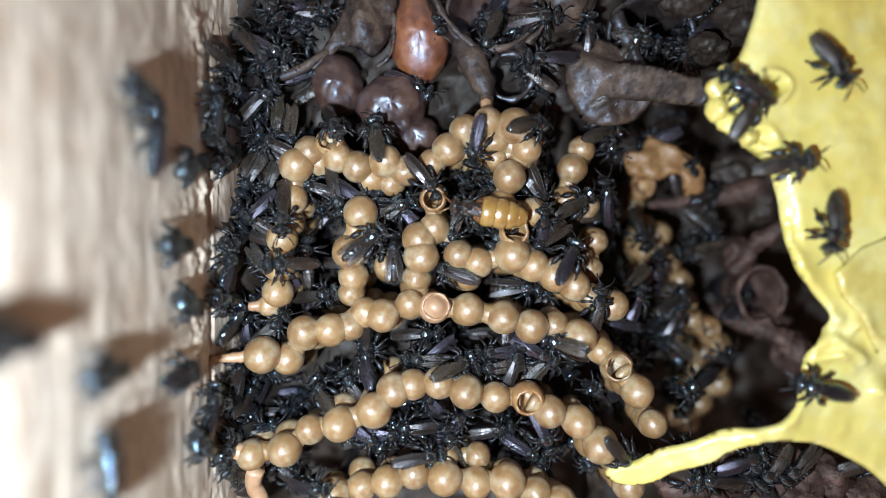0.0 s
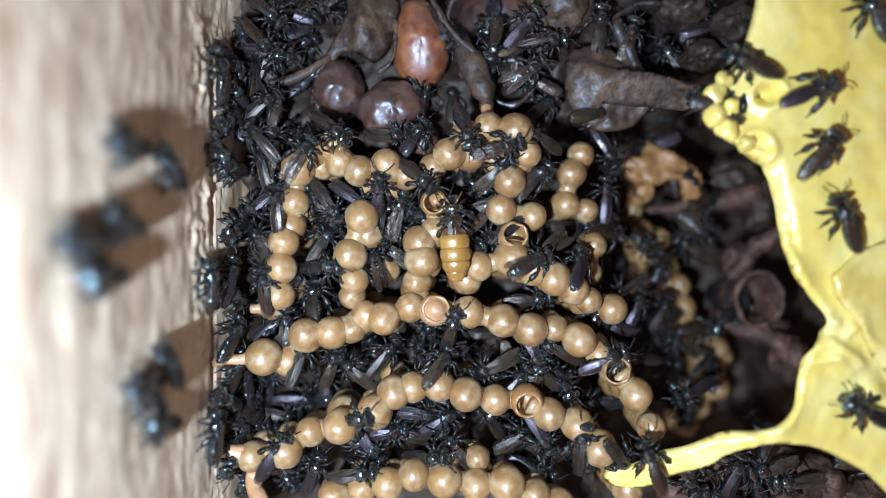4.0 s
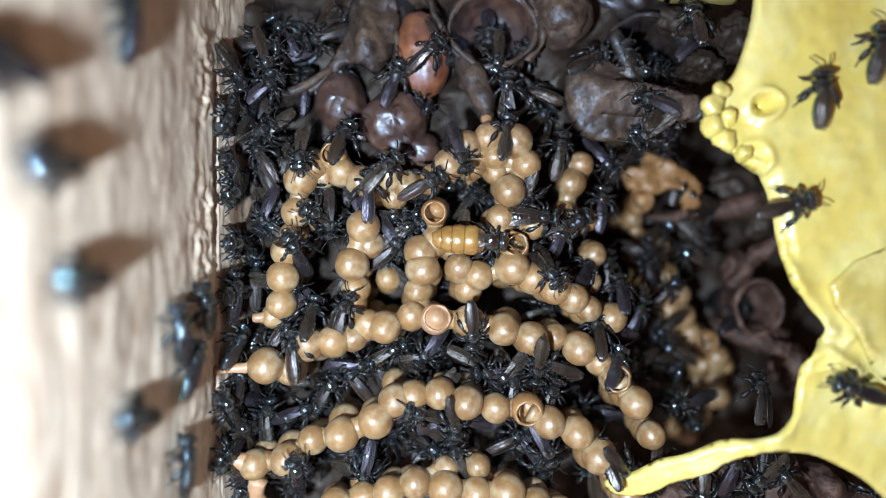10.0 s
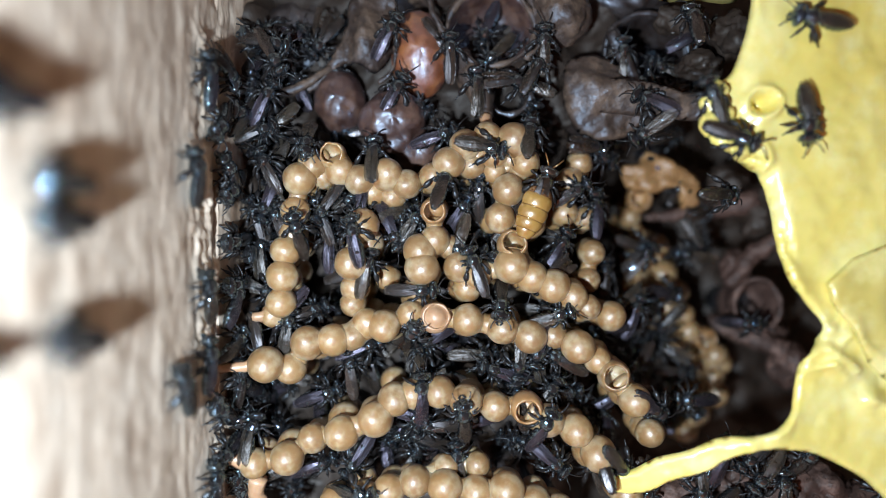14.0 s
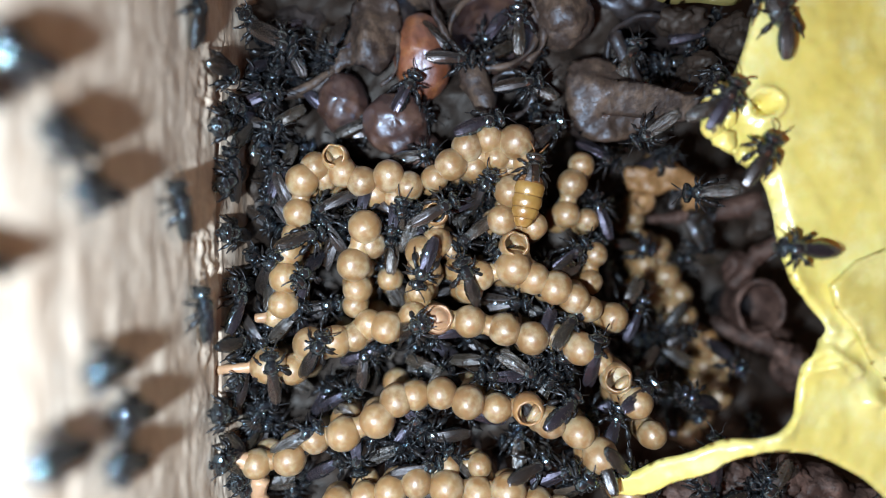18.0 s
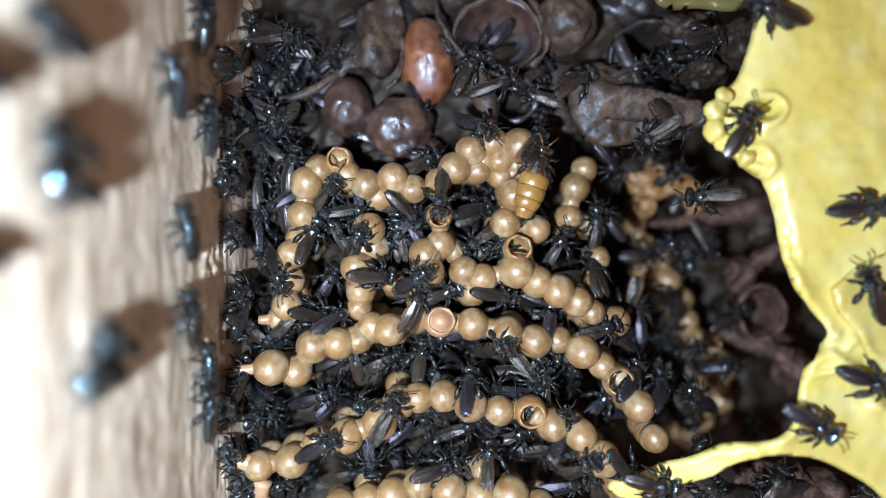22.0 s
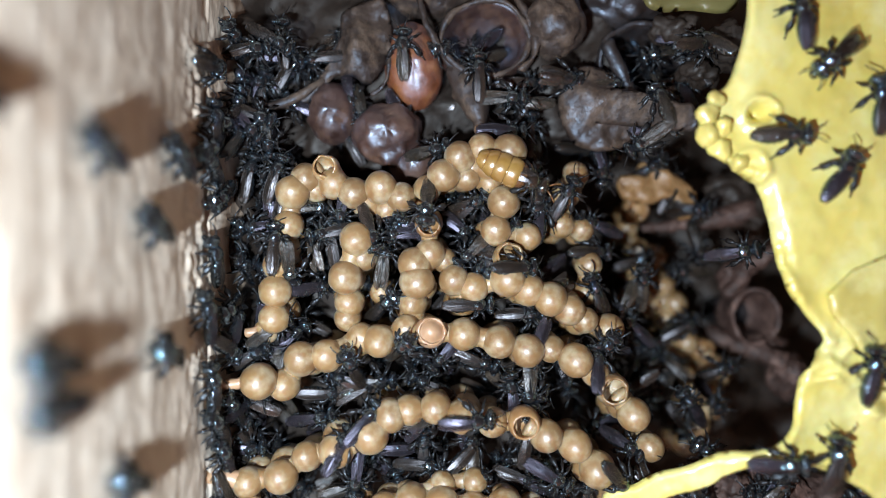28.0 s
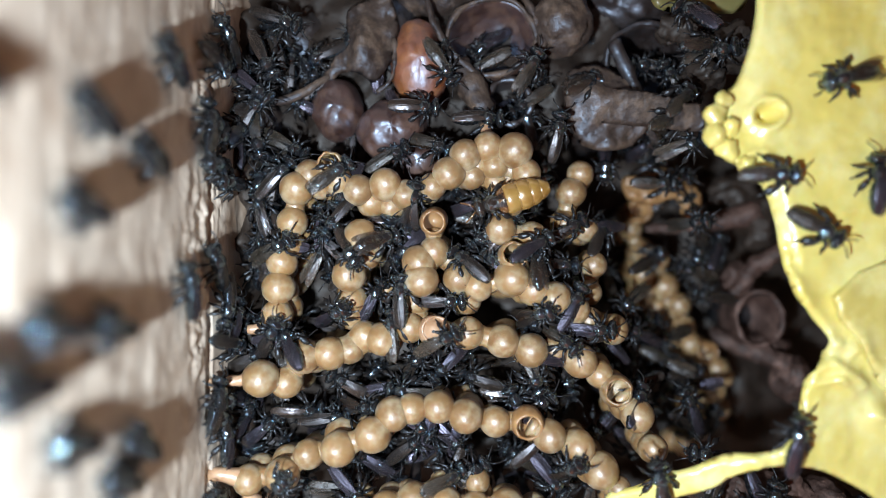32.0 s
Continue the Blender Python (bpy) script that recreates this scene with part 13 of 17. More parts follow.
    crawl(2, "on yellow wax", [(0, at(34.2, 0.8, 5.3, 60)), (10, at(34.2, 0.8, 5.3, 60)), (11, at(23.2, 1.5, 5.3, 60)), (12, at(34.2, 0.8, 5.3, 60)), (13, at(21.4, 3.8, 5.3, 0)), (14, at(18.9, 3.9, 1.0, 0, -35, 0)), (15, at(19.7, 3.9, 2.4, -60, -29, 14)), (16, at(20.6, 4.0, 3.9, -120, -21, 11)), (17, at(21.5, 4.1, 5.3, -180)), (18, at(18.7, 4.2, 1.0, -180, -35, 0)), (24, at(18.7, 4.2, 1.0, -180, -35, 0)), (25, at(23.4, 3.0, 5.3, -210)), (28, at(34.2, 2.4, 5.3, -210)), (29, at(34.2, 2.4, 5.3, -210)), (29.33, at(30.4, 3.1, 5.3, -158, 1, -15)), (29.67, at(26.7, 3.8, 5.3, -107, -7, -9)), (30, at(22.9, 4.6, 5.3, -55)), (31, at(34.2, 3.9, 5.3, -55)), (32, at(23.3, 2.2, 5.3, -30))])
    crawl(5, "on the wooden wall", [(0, at(-14.0, 9.7, -5.7, 180, 0, 0, 80)), (10, at(-14.0, 9.7, -5.7, 180, 0, 0, 80)), (10.6, at(-15.9, 9.9, 9.8, 180, 0, 0, 87)), (10.9, at(-16.4, 9.4, 18.9, 180, 0, 0, 87)), (11, at(-16.7, 9.2, 21.9, 180, 0, 0, 84)), (12, at(-16.7, 8.8, 22.0, 180, 0, 0, 84)), (12.2, at(-16.2, 9.2, 15.9, 180, 0, 0, 87)), (12.8, at(-14.8, 9.5, -1.1, 180, 0, 0, 76)), (13, at(-14.0, 9.3, -5.7, 180, 0, 0, 80)), (14, at(-14.0, 9.3, -5.7, 180, 0, 0, 80)), (15.8, at(-15.9, 9.2, 10.1, 180, 0, 0, 87)), (16.7, at(-16.4, 8.6, 19.3, 180, 0, 0, 84)), (17, at(-16.7, 8.3, 22.4, 180, 0, 0, 84)), (18, at(-16.8, 7.7, 22.6, 180, 0, 0, 84)), (18.2, at(-16.2, 8.1, 16.2, 180, 0, 0, 87)), (18.7, at(-15.2, 8.4, 1.3, 180, 0, 0, 73)), (19, at(-14.0, 8.1, -5.7, 180, 0, 0, 80)), (21, at(-14.0, 8.1, -5.7, 180, 0, 0, 80)), (21.67, at(-15.9, 9.3, 11.4, 173, 0, 0, 87)), (22, at(-16.6, 9.1, 21.2, 170, 0, 0, 84)), (23, at(-16.6, 7.4, 21.3, 170, 0, 0, 84)), (24, at(-16.2, 6.1, 15.8, 165, 0, 0, 87)), (24.5, at(-16.3, 5.6, 16.7, 92, 0, 0, 87)), (25, at(-16.3, 5.2, 17.7, 20, 0, 0, 87)), (26.5, at(-15.5, 5.2, 4.9, 20, 0, 0, 86)), (28, at(-14.0, 4.8, -5.7, 20, 0, 0, 80)), (28.5, at(-15.5, 6.0, 4.0, 92, 0, 0, 86)), (29, at(-16.2, 6.6, 16.2, 165, 0, 0, 87)), (30, at(-16.1, 8.6, 14.5, 170, 0, 0, 87)), (31, at(-16.2, 6.9, 16.2, 160, 0, 0, 87)), (32, at(-16.3, 6.9, 16.9, 160, 0, 0, 87))])
    crawl(2, "in the dark gap", [(0, at(18.4, -10.3, -9.9, 0, -30, 0)), (11, at(18.4, -10.3, -9.9, 0, -30, 0)), (12, at(17.4, -10.2, -8.9, 0, -2, 12)), (13, at(17.0, -10.2, -8.5, 30, -39, -9)), (14, at(16.9, -9.1, -8.9, 90, -11, -4)), (17, at(17.1, -11.3, -8.9, 90, -5, 1)), (18, at(17.6, -9.0, -8.9, 30, 4, -10)), (19, at(19.9, -7.3, -8.9, 20, 4, -4)), (20, at(19.7, -6.6, -8.9, 20, 10, 1)), (21, at(19.7, -7.4, -8.9, 0, -2, -2)), (22, at(20.2, -8.2, -8.9, 30, 8, -14)), (23, at(19.8, -8.9, -8.9, 0, -11, -7)), (24, at(19.3, -10.0, -8.9, 20, -5, 1)), (25, at(19.7, -8.8, -8.9, 0, -9, 1)), (28, at(18.3, -8.6, -8.9, 0, 8, -4)), (29, at(19.4, -8.7, -9.9, 0, -30, 0)), (30, at(16.7, -9.0, -8.9, 0, 4, -7)), (31, at(17.3, -7.6, -8.9, 10, -1, -17)), (32, at(18.1, -8.1, -8.9, -30, -2, -16))])
    crawl(2, "on brood cells", [(0, at(-4.9, -0.4, -6.6, 85, -30, 0)), (12, at(-4.9, -0.4, -6.6, 85, -30, 0)), (13, at(-5.8, -1.1, 0.7, 85, 1, 13)), (14, at(-5.2, -1.3, -0.7, 75, -1, -10)), (17, at(-3.9, 0.4, -0.8, 130, 47, 12)), (18, at(-3.9, 0.4, -2.3, 85, -15, 17)), (19, at(-4.4, -1.0, -1.8, 80, 14, -6)), (20, at(-6.7, 0.1, 0.2, 30, 35, 18)), (21, at(-5.7, -1.1, 0.4, 0, -28, -12)), (22, at(-5.5, -1.2, 0.4, 0, -38, 15)), (22.5, at(-5.2, -1.0, -0.0, 60, 8, -16)), (23, at(-5.0, -0.8, -0.5, 120, 33, 2)), (24, at(-6.2, 0.5, 1.0, 90, -14, 9)), (25, at(-4.8, 0.0, -0.1, 110, 43, -3)), (28, at(-3.9, 0.8, -6.6, 110, -30, 0)), (29, at(-3.9, 0.8, -6.6, 110, -30, 0)), (30, at(-2.6, 0.3, -0.2, 90, -27, 11)), (31, at(-3.6, 0.3, -2.3, 90, -5, 9)), (32, at(-2.4, 2.7, -2.3, 60, -1, -9))])
    crawl(5, "in the dark gap", [(0, at(24.5, -5.8, -10.1, 30, -30, 0)), (12, at(24.5, -5.8, -10.1, 30, -30, 0)), (13, at(23.6, -5.5, -8.9, 30, 5, 6)), (14, at(25.1, -5.8, -7.8, 0, 42, 5)), (17, at(25.9, -6.1, -10.1, 0, -30, 0)), (18, at(23.4, -8.9, -7.8, -50, 35, -5)), (19, at(22.7, -8.3, -8.4, 0, 39, 17)), (20, at(23.5, -8.6, -10.1, 0, -30, 0)), (21, at(21.6, -8.3, -8.9, 0, 9, 7)), (22, at(22.9, -9.2, -8.4, 10, 29, -18)), (22.33, at(23.3, -8.1, -8.4, 63, -6, 5)), (22.67, at(23.9, -6.8, -8.4, 117, -5, -2)), (23, at(24.3, -5.6, -8.4, 170, -38, 16)), (23.5, at(24.5, -5.1, -8.1, 100, -3, -16)), (24, at(24.7, -4.6, -7.8, 30, 43, 5)), (25, at(24.1, -4.5, -0.0, 20, 34, 5)), (28, at(21.3, 0.8, -0.0, 10, 31, 4)), (29, at(21.6, 1.2, -0.0, 0, 45, 0)), (30, at(20.8, 1.0, -8.9, 60, 2, 17)), (31, at(22.3, 1.2, -8.4, 60, 41, 2)), (32, at(23.1, 0.8, -10.1, 60, -30, 0))])
    crawl(0, "in the dark gap", [(0, at(25.1, -16.6, -8.8, 30, -30, 0)), (12, at(25.1, -16.6, -8.8, 30, -30, 0)), (13, at(23.3, -16.6, -1.3, 30, -10, 7)), (14, at(25.1, -16.6, -8.8, 30, -30, 0)), (28, at(25.1, -16.6, -8.8, 30, -30, 0)), (29, at(20.1, -13.2, -0.0, 40, 26, -16)), (30, at(21.7, -13.1, -8.8, 40, -30, 0)), (32, at(21.7, -13.1, -8.8, 40, -30, 0))])
    crawl(0, "on the wooden wall", [(0, at(-14.0, -5.0, -5.7, 170, 0, 0, 80)), (12, at(-14.0, -5.0, -5.7, 170, 0, 0, 80)), (12.55, at(-15.9, -4.3, 10.3, 170, 0, 0, 87)), (12.82, at(-16.5, -3.9, 19.7, 170, 0, 0, 84)), (13, at(-17.4, -3.5, 25.4, 170, 0, 0, 76)), (14, at(-17.4, -3.8, 25.4, 170, 0, 0, 76)), (17, at(-17.4, -0.7, 25.4, 170, 0, 0, 76)), (18, at(-17.3, -0.3, 25.1, 170, 0, 0, 76)), (19, at(-17.5, -2.9, 25.7, 170, 0, 0, 76)), (20, at(-16.8, -2.1, 22.8, 180, 0, 0, 84)), (21, at(-16.9, -2.2, 23.4, 180, 0, 0, 76)), (21.2, at(-16.3, -2.5, 17.0, 180, 0, 0, 87)), (21.7, at(-15.2, -3.2, 1.5, 180, 0, 0, 73)), (22, at(-14.0, -3.4, -5.7, 180, 0, 0, 80)), (23, at(-14.0, -3.4, -5.7, 180, 0, 0, 80)), (23.6, at(-15.9, -4.5, 9.9, 180, 0, 0, 87)), (23.9, at(-16.4, -4.8, 19.1, 180, 0, 0, 84)), (24, at(-16.7, -4.7, 22.1, 180, 0, 0, 84)), (25, at(-16.7, -4.0, 21.9, 170, 0, 0, 84)), (28, at(-16.5, -3.8, 19.8, 170, 0, 0, 84)), (29, at(-16.1, -3.5, 14.0, 165, 0, 0, 87)), (30, at(-16.1, -2.9, 13.9, 160, 0, 0, 87)), (30.86, at(-14.3, -3.9, -3.3, 160, 0, 0, 79)), (31, at(-14.0, -4.0, -5.7, 160, 0, 0, 80)), (31.88, at(-16.0, -3.1, 12.4, 169, 0, 0, 87)), (32, at(-16.2, -3.0, 15.4, 170, 0, 0, 87))])
    crawl(5, "on yellow wax", [(0, at(33.3, 0.8, 5.3, 175)), (14, at(33.3, 0.8, 5.3, 175)), (17, at(23.2, 0.2, 5.3, 175)), (18, at(22.7, 0.2, 5.3, 175)), (19, at(22.5, 0.6, 5.3, 170)), (20, at(22.5, 2.1, 5.3, 100)), (21, at(24.8, 3.3, 5.3, 30)), (22, at(26.1, 3.0, 5.3, 5)), (23, at(33.3, 3.6, 5.3, 5)), (24, at(33.3, 3.6, 5.3, 5)), (25, at(25.0, 3.3, 5.3, -50)), (26.5, at(25.2, 4.3, 5.3, -5, -4, -7)), (29, at(25.6, 6.2, 5.3, 70)), (30, at(33.3, 6.9, 5.3, 70)), (31, at(33.3, 6.9, 5.3, 70)), (32, at(27.1, 5.1, 5.3, 90))])
    crawl(4, "on brood cells", [(0, at(7.4, -6.2, -6.3, 80, -30, 0)), (14, at(7.4, -6.2, -6.3, 80, -30, 0)), (17, at(7.9, -6.1, -0.6, 80, 0, -4)), (18, at(8.7, -5.7, -0.4, 50, -36, -13)), (19, at(8.9, -5.0, -0.1, 60, -20, -12)), (20, at(8.4, -5.6, -0.3, 60, -11, -12)), (20.5, at(9.1, -5.1, -0.8, 15, -31, -8)), (21, at(9.8, -4.6, -1.2, -30, -19, 10)), (22, at(11.0, -5.5, -1.1, 20, -13, -9)), (23, at(11.2, -5.4, -1.9, 0, 23, 17)), (24, at(8.9, -4.8, -2.1, -40, 21, 7)), (25, at(10.9, -5.3, -2.4, 0, 11, 14)), (28, at(12.3, -5.8, -1.3, 60, 39, -11)), (29, at(13.4, -7.5, -4.7, 40, -43, 4)), (30, at(12.9, -7.6, -6.3, 40, -30, 0)), (31, at(13.3, -5.9, -2.7, 80, 50, 1)), (32, at(12.9, -6.0, -6.3, 80, -30, 0))])
    crawl(0, "on the wooden wall", [(0, at(-14.0, -9.1, -5.3, 170, 0, 0, 80)), (14, at(-14.0, -9.1, -5.3, 170, 0, 0, 80)), (16, at(-15.9, -9.4, 11.4, 170, 0, 0, 87)), (17, at(-16.6, -9.0, 20.8, 170, 0, 0, 84)), (18, at(-16.5, -8.5, 20.5, 180, 0, 0, 84)), (19, at(-16.8, -6.1, 22.8, 180, 0, 0, 84)), (19.2, at(-16.3, -6.2, 16.7, 180, 0, 0, 87)), (19.7, at(-15.3, -6.2, 1.6, 180, 0, 0, 73)), (20, at(-14.0, -5.9, -5.3, 180, 0, 0, 80)), (20.64, at(-16.1, -4.2, 14.0, 174, 0, 0, 87)), (20.82, at(-16.5, -3.7, 20.4, 172, 0, 0, 84)), (21, at(-17.6, -3.2, 26.0, 170, 0, 0, 76)), (21.18, at(-16.5, -3.2, 20.4, 170, 0, 0, 84)), (21.45, at(-15.9, -3.3, 10.8, 170, 0, 0, 87)), (22, at(-14.0, -2.6, -5.3, 170, 0, 0, 80)), (23, at(-14.0, -2.6, -5.3, 170, 0, 0, 80)), (23.6, at(-16.0, -3.2, 12.0, 170, 0, 0, 87)), (23.8, at(-16.4, -3.1, 18.8, 170, 0, 0, 87)), (23.9, at(-16.7, -3.1, 22.0, 170, 0, 0, 84)), (24, at(-17.3, -3.0, 25.1, 170, 0, 0, 76)), (25, at(-17.3, -3.6, 24.9, 170, 0, 0, 76)), (25.3, at(-16.7, -3.6, 21.9, 170, 0, 0, 84)), (26.2, at(-16.0, -3.6, 11.9, 170, 0, 0, 87)), (28, at(-14.0, -3.0, -5.3, 170, 0, 0, 80)), (31, at(-14.0, -3.0, -5.3, 170, 0, 0, 80)), (31.6, at(-16.0, -3.4, 11.8, 170, 0, 0, 87)), (31.9, at(-16.6, -3.4, 21.4, 170, 0, 0, 84)), (32, at(-17.2, -3.3, 24.7, 170, 0, 0, 76))])
    crawl(0, "in the dark gap", [(0, at(18.9, 9.6, -10.3, 20, -30, 0)), (14, at(18.9, 9.6, -10.3, 20, -30, 0)), (17, at(17.1, 9.7, 0.4, 20, 33, 9)), (18, at(17.9, 7.6, -7.8, 20, 37, -14)), (19, at(17.9, 6.7, -0.0, 10, 40, 16)), (20, at(17.1, 7.7, -0.0, 37, 30, -1)), (21, at(18.8, 7.5, -10.3, 37, -30, 0)), (22, at(18.4, 6.9, -7.8, 40, 37, 3)), (23, at(17.7, 7.4, -8.4, 30, 31, -11)), (24, at(18.3, 6.8, -10.3, 30, -30, 0)), (25, at(17.5, 7.7, -8.4, 60, 28, -1)), (28, at(17.6, 8.0, -7.8, 39, 40, 8)), (29, at(17.4, 8.1, -8.4, 46, 37, -5)), (30, at(17.3, 8.1, -8.4, 25, 31, 10)), (31, at(17.2, 8.5, -8.4, 29, 46, 11)), (32, at(17.3, 8.1, -8.4, 37, 39, 6))])
    crawl(4, "on storage pots", [(0, at(17.4, 13.6, -6.4, 130, -30, 0)), (14, at(17.4, 13.6, -6.4, 130, -30, 0)), (17, at(17.4, 13.2, -3.3, 130, -4, 12)), (18, at(17.4, 13.6, -6.4, 130, -30, 0)), (21, at(17.4, 13.6, -6.4, 130, -30, 0)), (22, at(16.6, 11.3, -3.3, 60, -10, 1)), (23, at(16.6, 11.7, -6.4, 60, -30, 0)), (24, at(17.1, 11.3, -3.3, 80, 3, 9)), (25, at(17.6, 11.4, -3.3, 78, 8, 4)), (28, at(17.8, 12.8, -3.3, 40, -9, 5)), (29, at(17.8, 13.2, -6.4, 40, -30, 0)), (30, at(18.6, 11.4, 0.6, 0, 29, -4)), (31, at(18.6, 11.7, -6.4, 0, -30, 0)), (32, at(17.3, 8.2, -0.0, 20, 27, -5))])
    crawl(5, "on storage pots", [(0, at(17.4, 12.1, -6.6, 78, -30, 0)), (14, at(17.4, 12.1, -6.6, 78, -30, 0)), (17, at(18.3, 11.4, 0.6, 78, -29, 5)), (18, at(18.6, 11.4, 0.9, 60, -28, 7)), (19, at(17.7, 12.1, -6.6, 60, -30, 0)), (25, at(17.7, 12.1, -6.6, 60, -30, 0)), (28, at(18.6, 12.1, -2.6, 106, -35, -6)), (29, at(18.2, 12.0, -2.6, 93, -43, 4)), (30, at(18.2, 11.8, -3.3, 69, 6, 4)), (31, at(18.5, 12.2, -3.3, 62, 10, 13)), (32, at(18.4, 12.1, -3.0, 74, -40, -12))])
    crawl(0, "on brood cells", [(0, at(5.2, -16.1, -6.5, 20, -30, 0)), (17, at(5.2, -16.1, -6.5, 20, -30, 0)), (18, at(5.7, -15.3, 0.7, 20, -35, -12)), (19, at(5.2, -16.1, -6.5, 20, -30, 0)), (20, at(7.0, -16.1, 0.5, 30, -50, -4)), (21, at(4.5, -15.0, -1.9, 5, -41, 5)), (22, at(5.0, -13.5, -2.3, 20, 2, -16)), (23, at(1.8, -13.2, -2.3, 0, 7, 2)), (24, at(3.7, -13.4, -2.3, 20, -9, 7)), (25, at(3.5, -13.0, -2.3, 0, -8, -17)), (28, at(5.9, -15.6, -2.3, -20, 2, -10)), (29, at(5.7, -15.7, 0.8, -10, -42, -1)), (30, at(6.2, -15.1, -2.0, 10, -28, -17)), (31, at(5.4, -14.0, -2.3, 20, -4, -15)), (32, at(4.8, -14.8, -6.5, 20, -30, 0))])
    crawl(5, "on storage pots", [(0, at(-15.2, 10.7, -5.7, 80, -30, 0)), (17, at(-15.2, 10.7, -5.7, 80, -30, 0)), (18, at(-16.0, 11.3, -2.3, 80, 10, -15)), (19, at(-15.7, 12.4, -2.3, 100, 0, -11)), (20, at(-13.7, 10.1, -3.7, 60, -18, 8)), (21, at(-13.7, 9.5, -2.7, 90, -18, -3)), (22, at(-13.9, 8.6, -2.5, 60, -26, 10)), (23, at(-13.1, 8.0, -5.7, 60, -30, 0)), (24, at(-13.1, 8.0, -5.7, 60, -30, 0)), (25, at(-15.1, 11.4, -2.3, 90, -9, -5)), (28, at(-14.4, 10.8, -5.7, 90, -30, 0)), (29, at(-14.1, 13.4, -3.9, 90, 7, 1)), (30, at(-14.9, 15.1, -3.9, 90, 7, 4)), (31, at(-14.3, 15.2, -3.9, 90, 5, -3)), (32, at(-13.6, 14.6, -5.7, 90, -30, 0))])
    crawl(5, "on brood cells", [(0, at(-12.2, 4.6, -6.6, 80, -30, 0)), (18, at(-12.2, 4.6, -6.6, 80, -30, 0)), (19, at(-12.8, 4.4, -2.3, 80, -7, 2)), (20, at(-12.5, 3.1, -2.3, 30, 7, 3)), (21, at(-11.9, 3.3, -6.6, 30, -30, 0)), (22, at(-11.9, 3.3, -6.6, 30, -30, 0)), (23, at(-8.6, 5.1, -0.5, 70, 29, 4)), (23.5, at(-8.8, 6.0, -0.3, 0, 25, -9)), (24, at(-9.0, 6.9, -0.0, -70, 43, 0)), (25, at(-10.1, 7.3, -0.5, -20, 47, -18)), (26.5, at(-11.0, 6.4, -1.4, 35, 26, 13)), (28, at(-11.9, 5.5, -2.3, 90, -1, -4)), (29, at(-15.2, 3.8, -2.3, 100, 5, -12)), (30, at(-12.4, 5.6, -2.3, 80, -8, 4)), (31, at(-11.8, 5.6, -2.3, 60, 5, 10)), (32, at(-8.7, 2.7, -2.3, 90, -3, 8))])
    crawl(3, "on yellow wax", [(0, at(33.5, 15.1, 5.3, 180)), (18, at(33.5, 15.1, 5.3, 180)), (19, at(26.4, 15.8, 5.3, 180)), (19.5, at(25.9, 15.8, 5.3, 120, -11, -9)), (20, at(25.4, 15.9, 5.3, 60)), (21, at(33.5, 15.2, 5.3, 60)), (24, at(33.5, 15.2, 5.3, 60)), (25, at(25.9, 14.0, 5.3, 0)), (26.5, at(25.5, 13.4, 5.3, -70, -9, -14)), (28, at(25.1, 12.8, 5.3, -140)), (29, at(24.6, 15.7, 5.3, -90)), (30, at(23.9, 14.0, 5.3, -95)), (31, at(33.5, 13.3, 5.3, -95)), (32, at(25.4, 11.6, 5.3, -165))])
    crawl(2, "on storage pots", [(0, at(0.8, 18.4, -5.6, 60, -30, 0)), (20, at(0.8, 18.4, -5.6, 60, -30, 0)), (21, at(0.3, 19.0, -1.9, 60, -5, 14)), (22, at(0.8, 18.4, -5.6, 60, -30, 0)), (32, at(0.8, 18.4, -5.6, 60, -30, 0))])
    crawl(0, "on brood cells", [(0, at(-14.3, -17.2, -6.7, 60, -30, 0)), (20, at(-14.3, -17.2, -6.7, 60, -30, 0)), (21, at(-15.1, -16.6, -2.3, 60, -6, -14)), (22, at(-12.8, -16.9, -2.3, 30, -0, 15)), (23, at(-12.0, -17.5, -6.7, 30, -30, 0)), (24, at(-13.4, -15.2, 0.7, 60, 15, -11)), (25, at(-12.5, -15.9, -6.7, 60, -30, 0)), (28, at(-12.5, -15.9, -6.7, 60, -30, 0)), (29, at(-11.2, -14.3, 1.6, 40, -7, 1)), (30, at(-11.7, -14.4, 0.6, 60, 47, 13)), (31, at(-10.8, -15.1, -6.7, 60, -30, 0)), (32, at(-10.5, -14.8, 1.2, 60, 37, -12))])
    crawl(0, "on storage pots", [(0, at(-6.5, 17.6, -6.9, 20, -30, 0)), (21, at(-6.5, 17.6, -6.9, 20, -30, 0)), (22, at(-6.5, 18.2, -3.9, 20, -10, -9)), (23, at(-6.5, 17.6, -6.9, 20, -30, 0)), (29, at(-6.5, 17.6, -6.9, 20, -30, 0)), (30, at(-6.3, 16.6, -3.9, 60, 1, -9)), (31, at(-6.2, 15.9, -6.9, 60, -30, 0)), (32, at(-6.2, 15.9, -6.9, 60, -30, 0))])
    crawl(5, "on brood cells", [(0, at(-9.1, -4.5, -6.1, 30, -30, 0)), (21, at(-9.1, -4.5, -6.1, 30, -30, 0)), (22, at(-8.3, -4.7, -0.8, 30, -34, -2)), (23, at(-9.9, -5.2, -2.3, 20, -5, -6)), (24, at(-9.4, -4.0, -2.3, 30, -10, -8)), (25, at(-8.6, -4.0, -2.1, 50, -21, -5)), (28, at(-10.7, -5.2, -2.3, 40, -10, 0)), (29, at(-6.3, -3.7, -0.9, 30, -6, 9)), (30, at(-5.4, -2.8, -0.8, 10, -36, -2)), (31, at(-5.5, -3.3, -1.0, 10, -40, 6)), (32, at(-7.1, -3.3, -0.6, 30, 41, 3))])
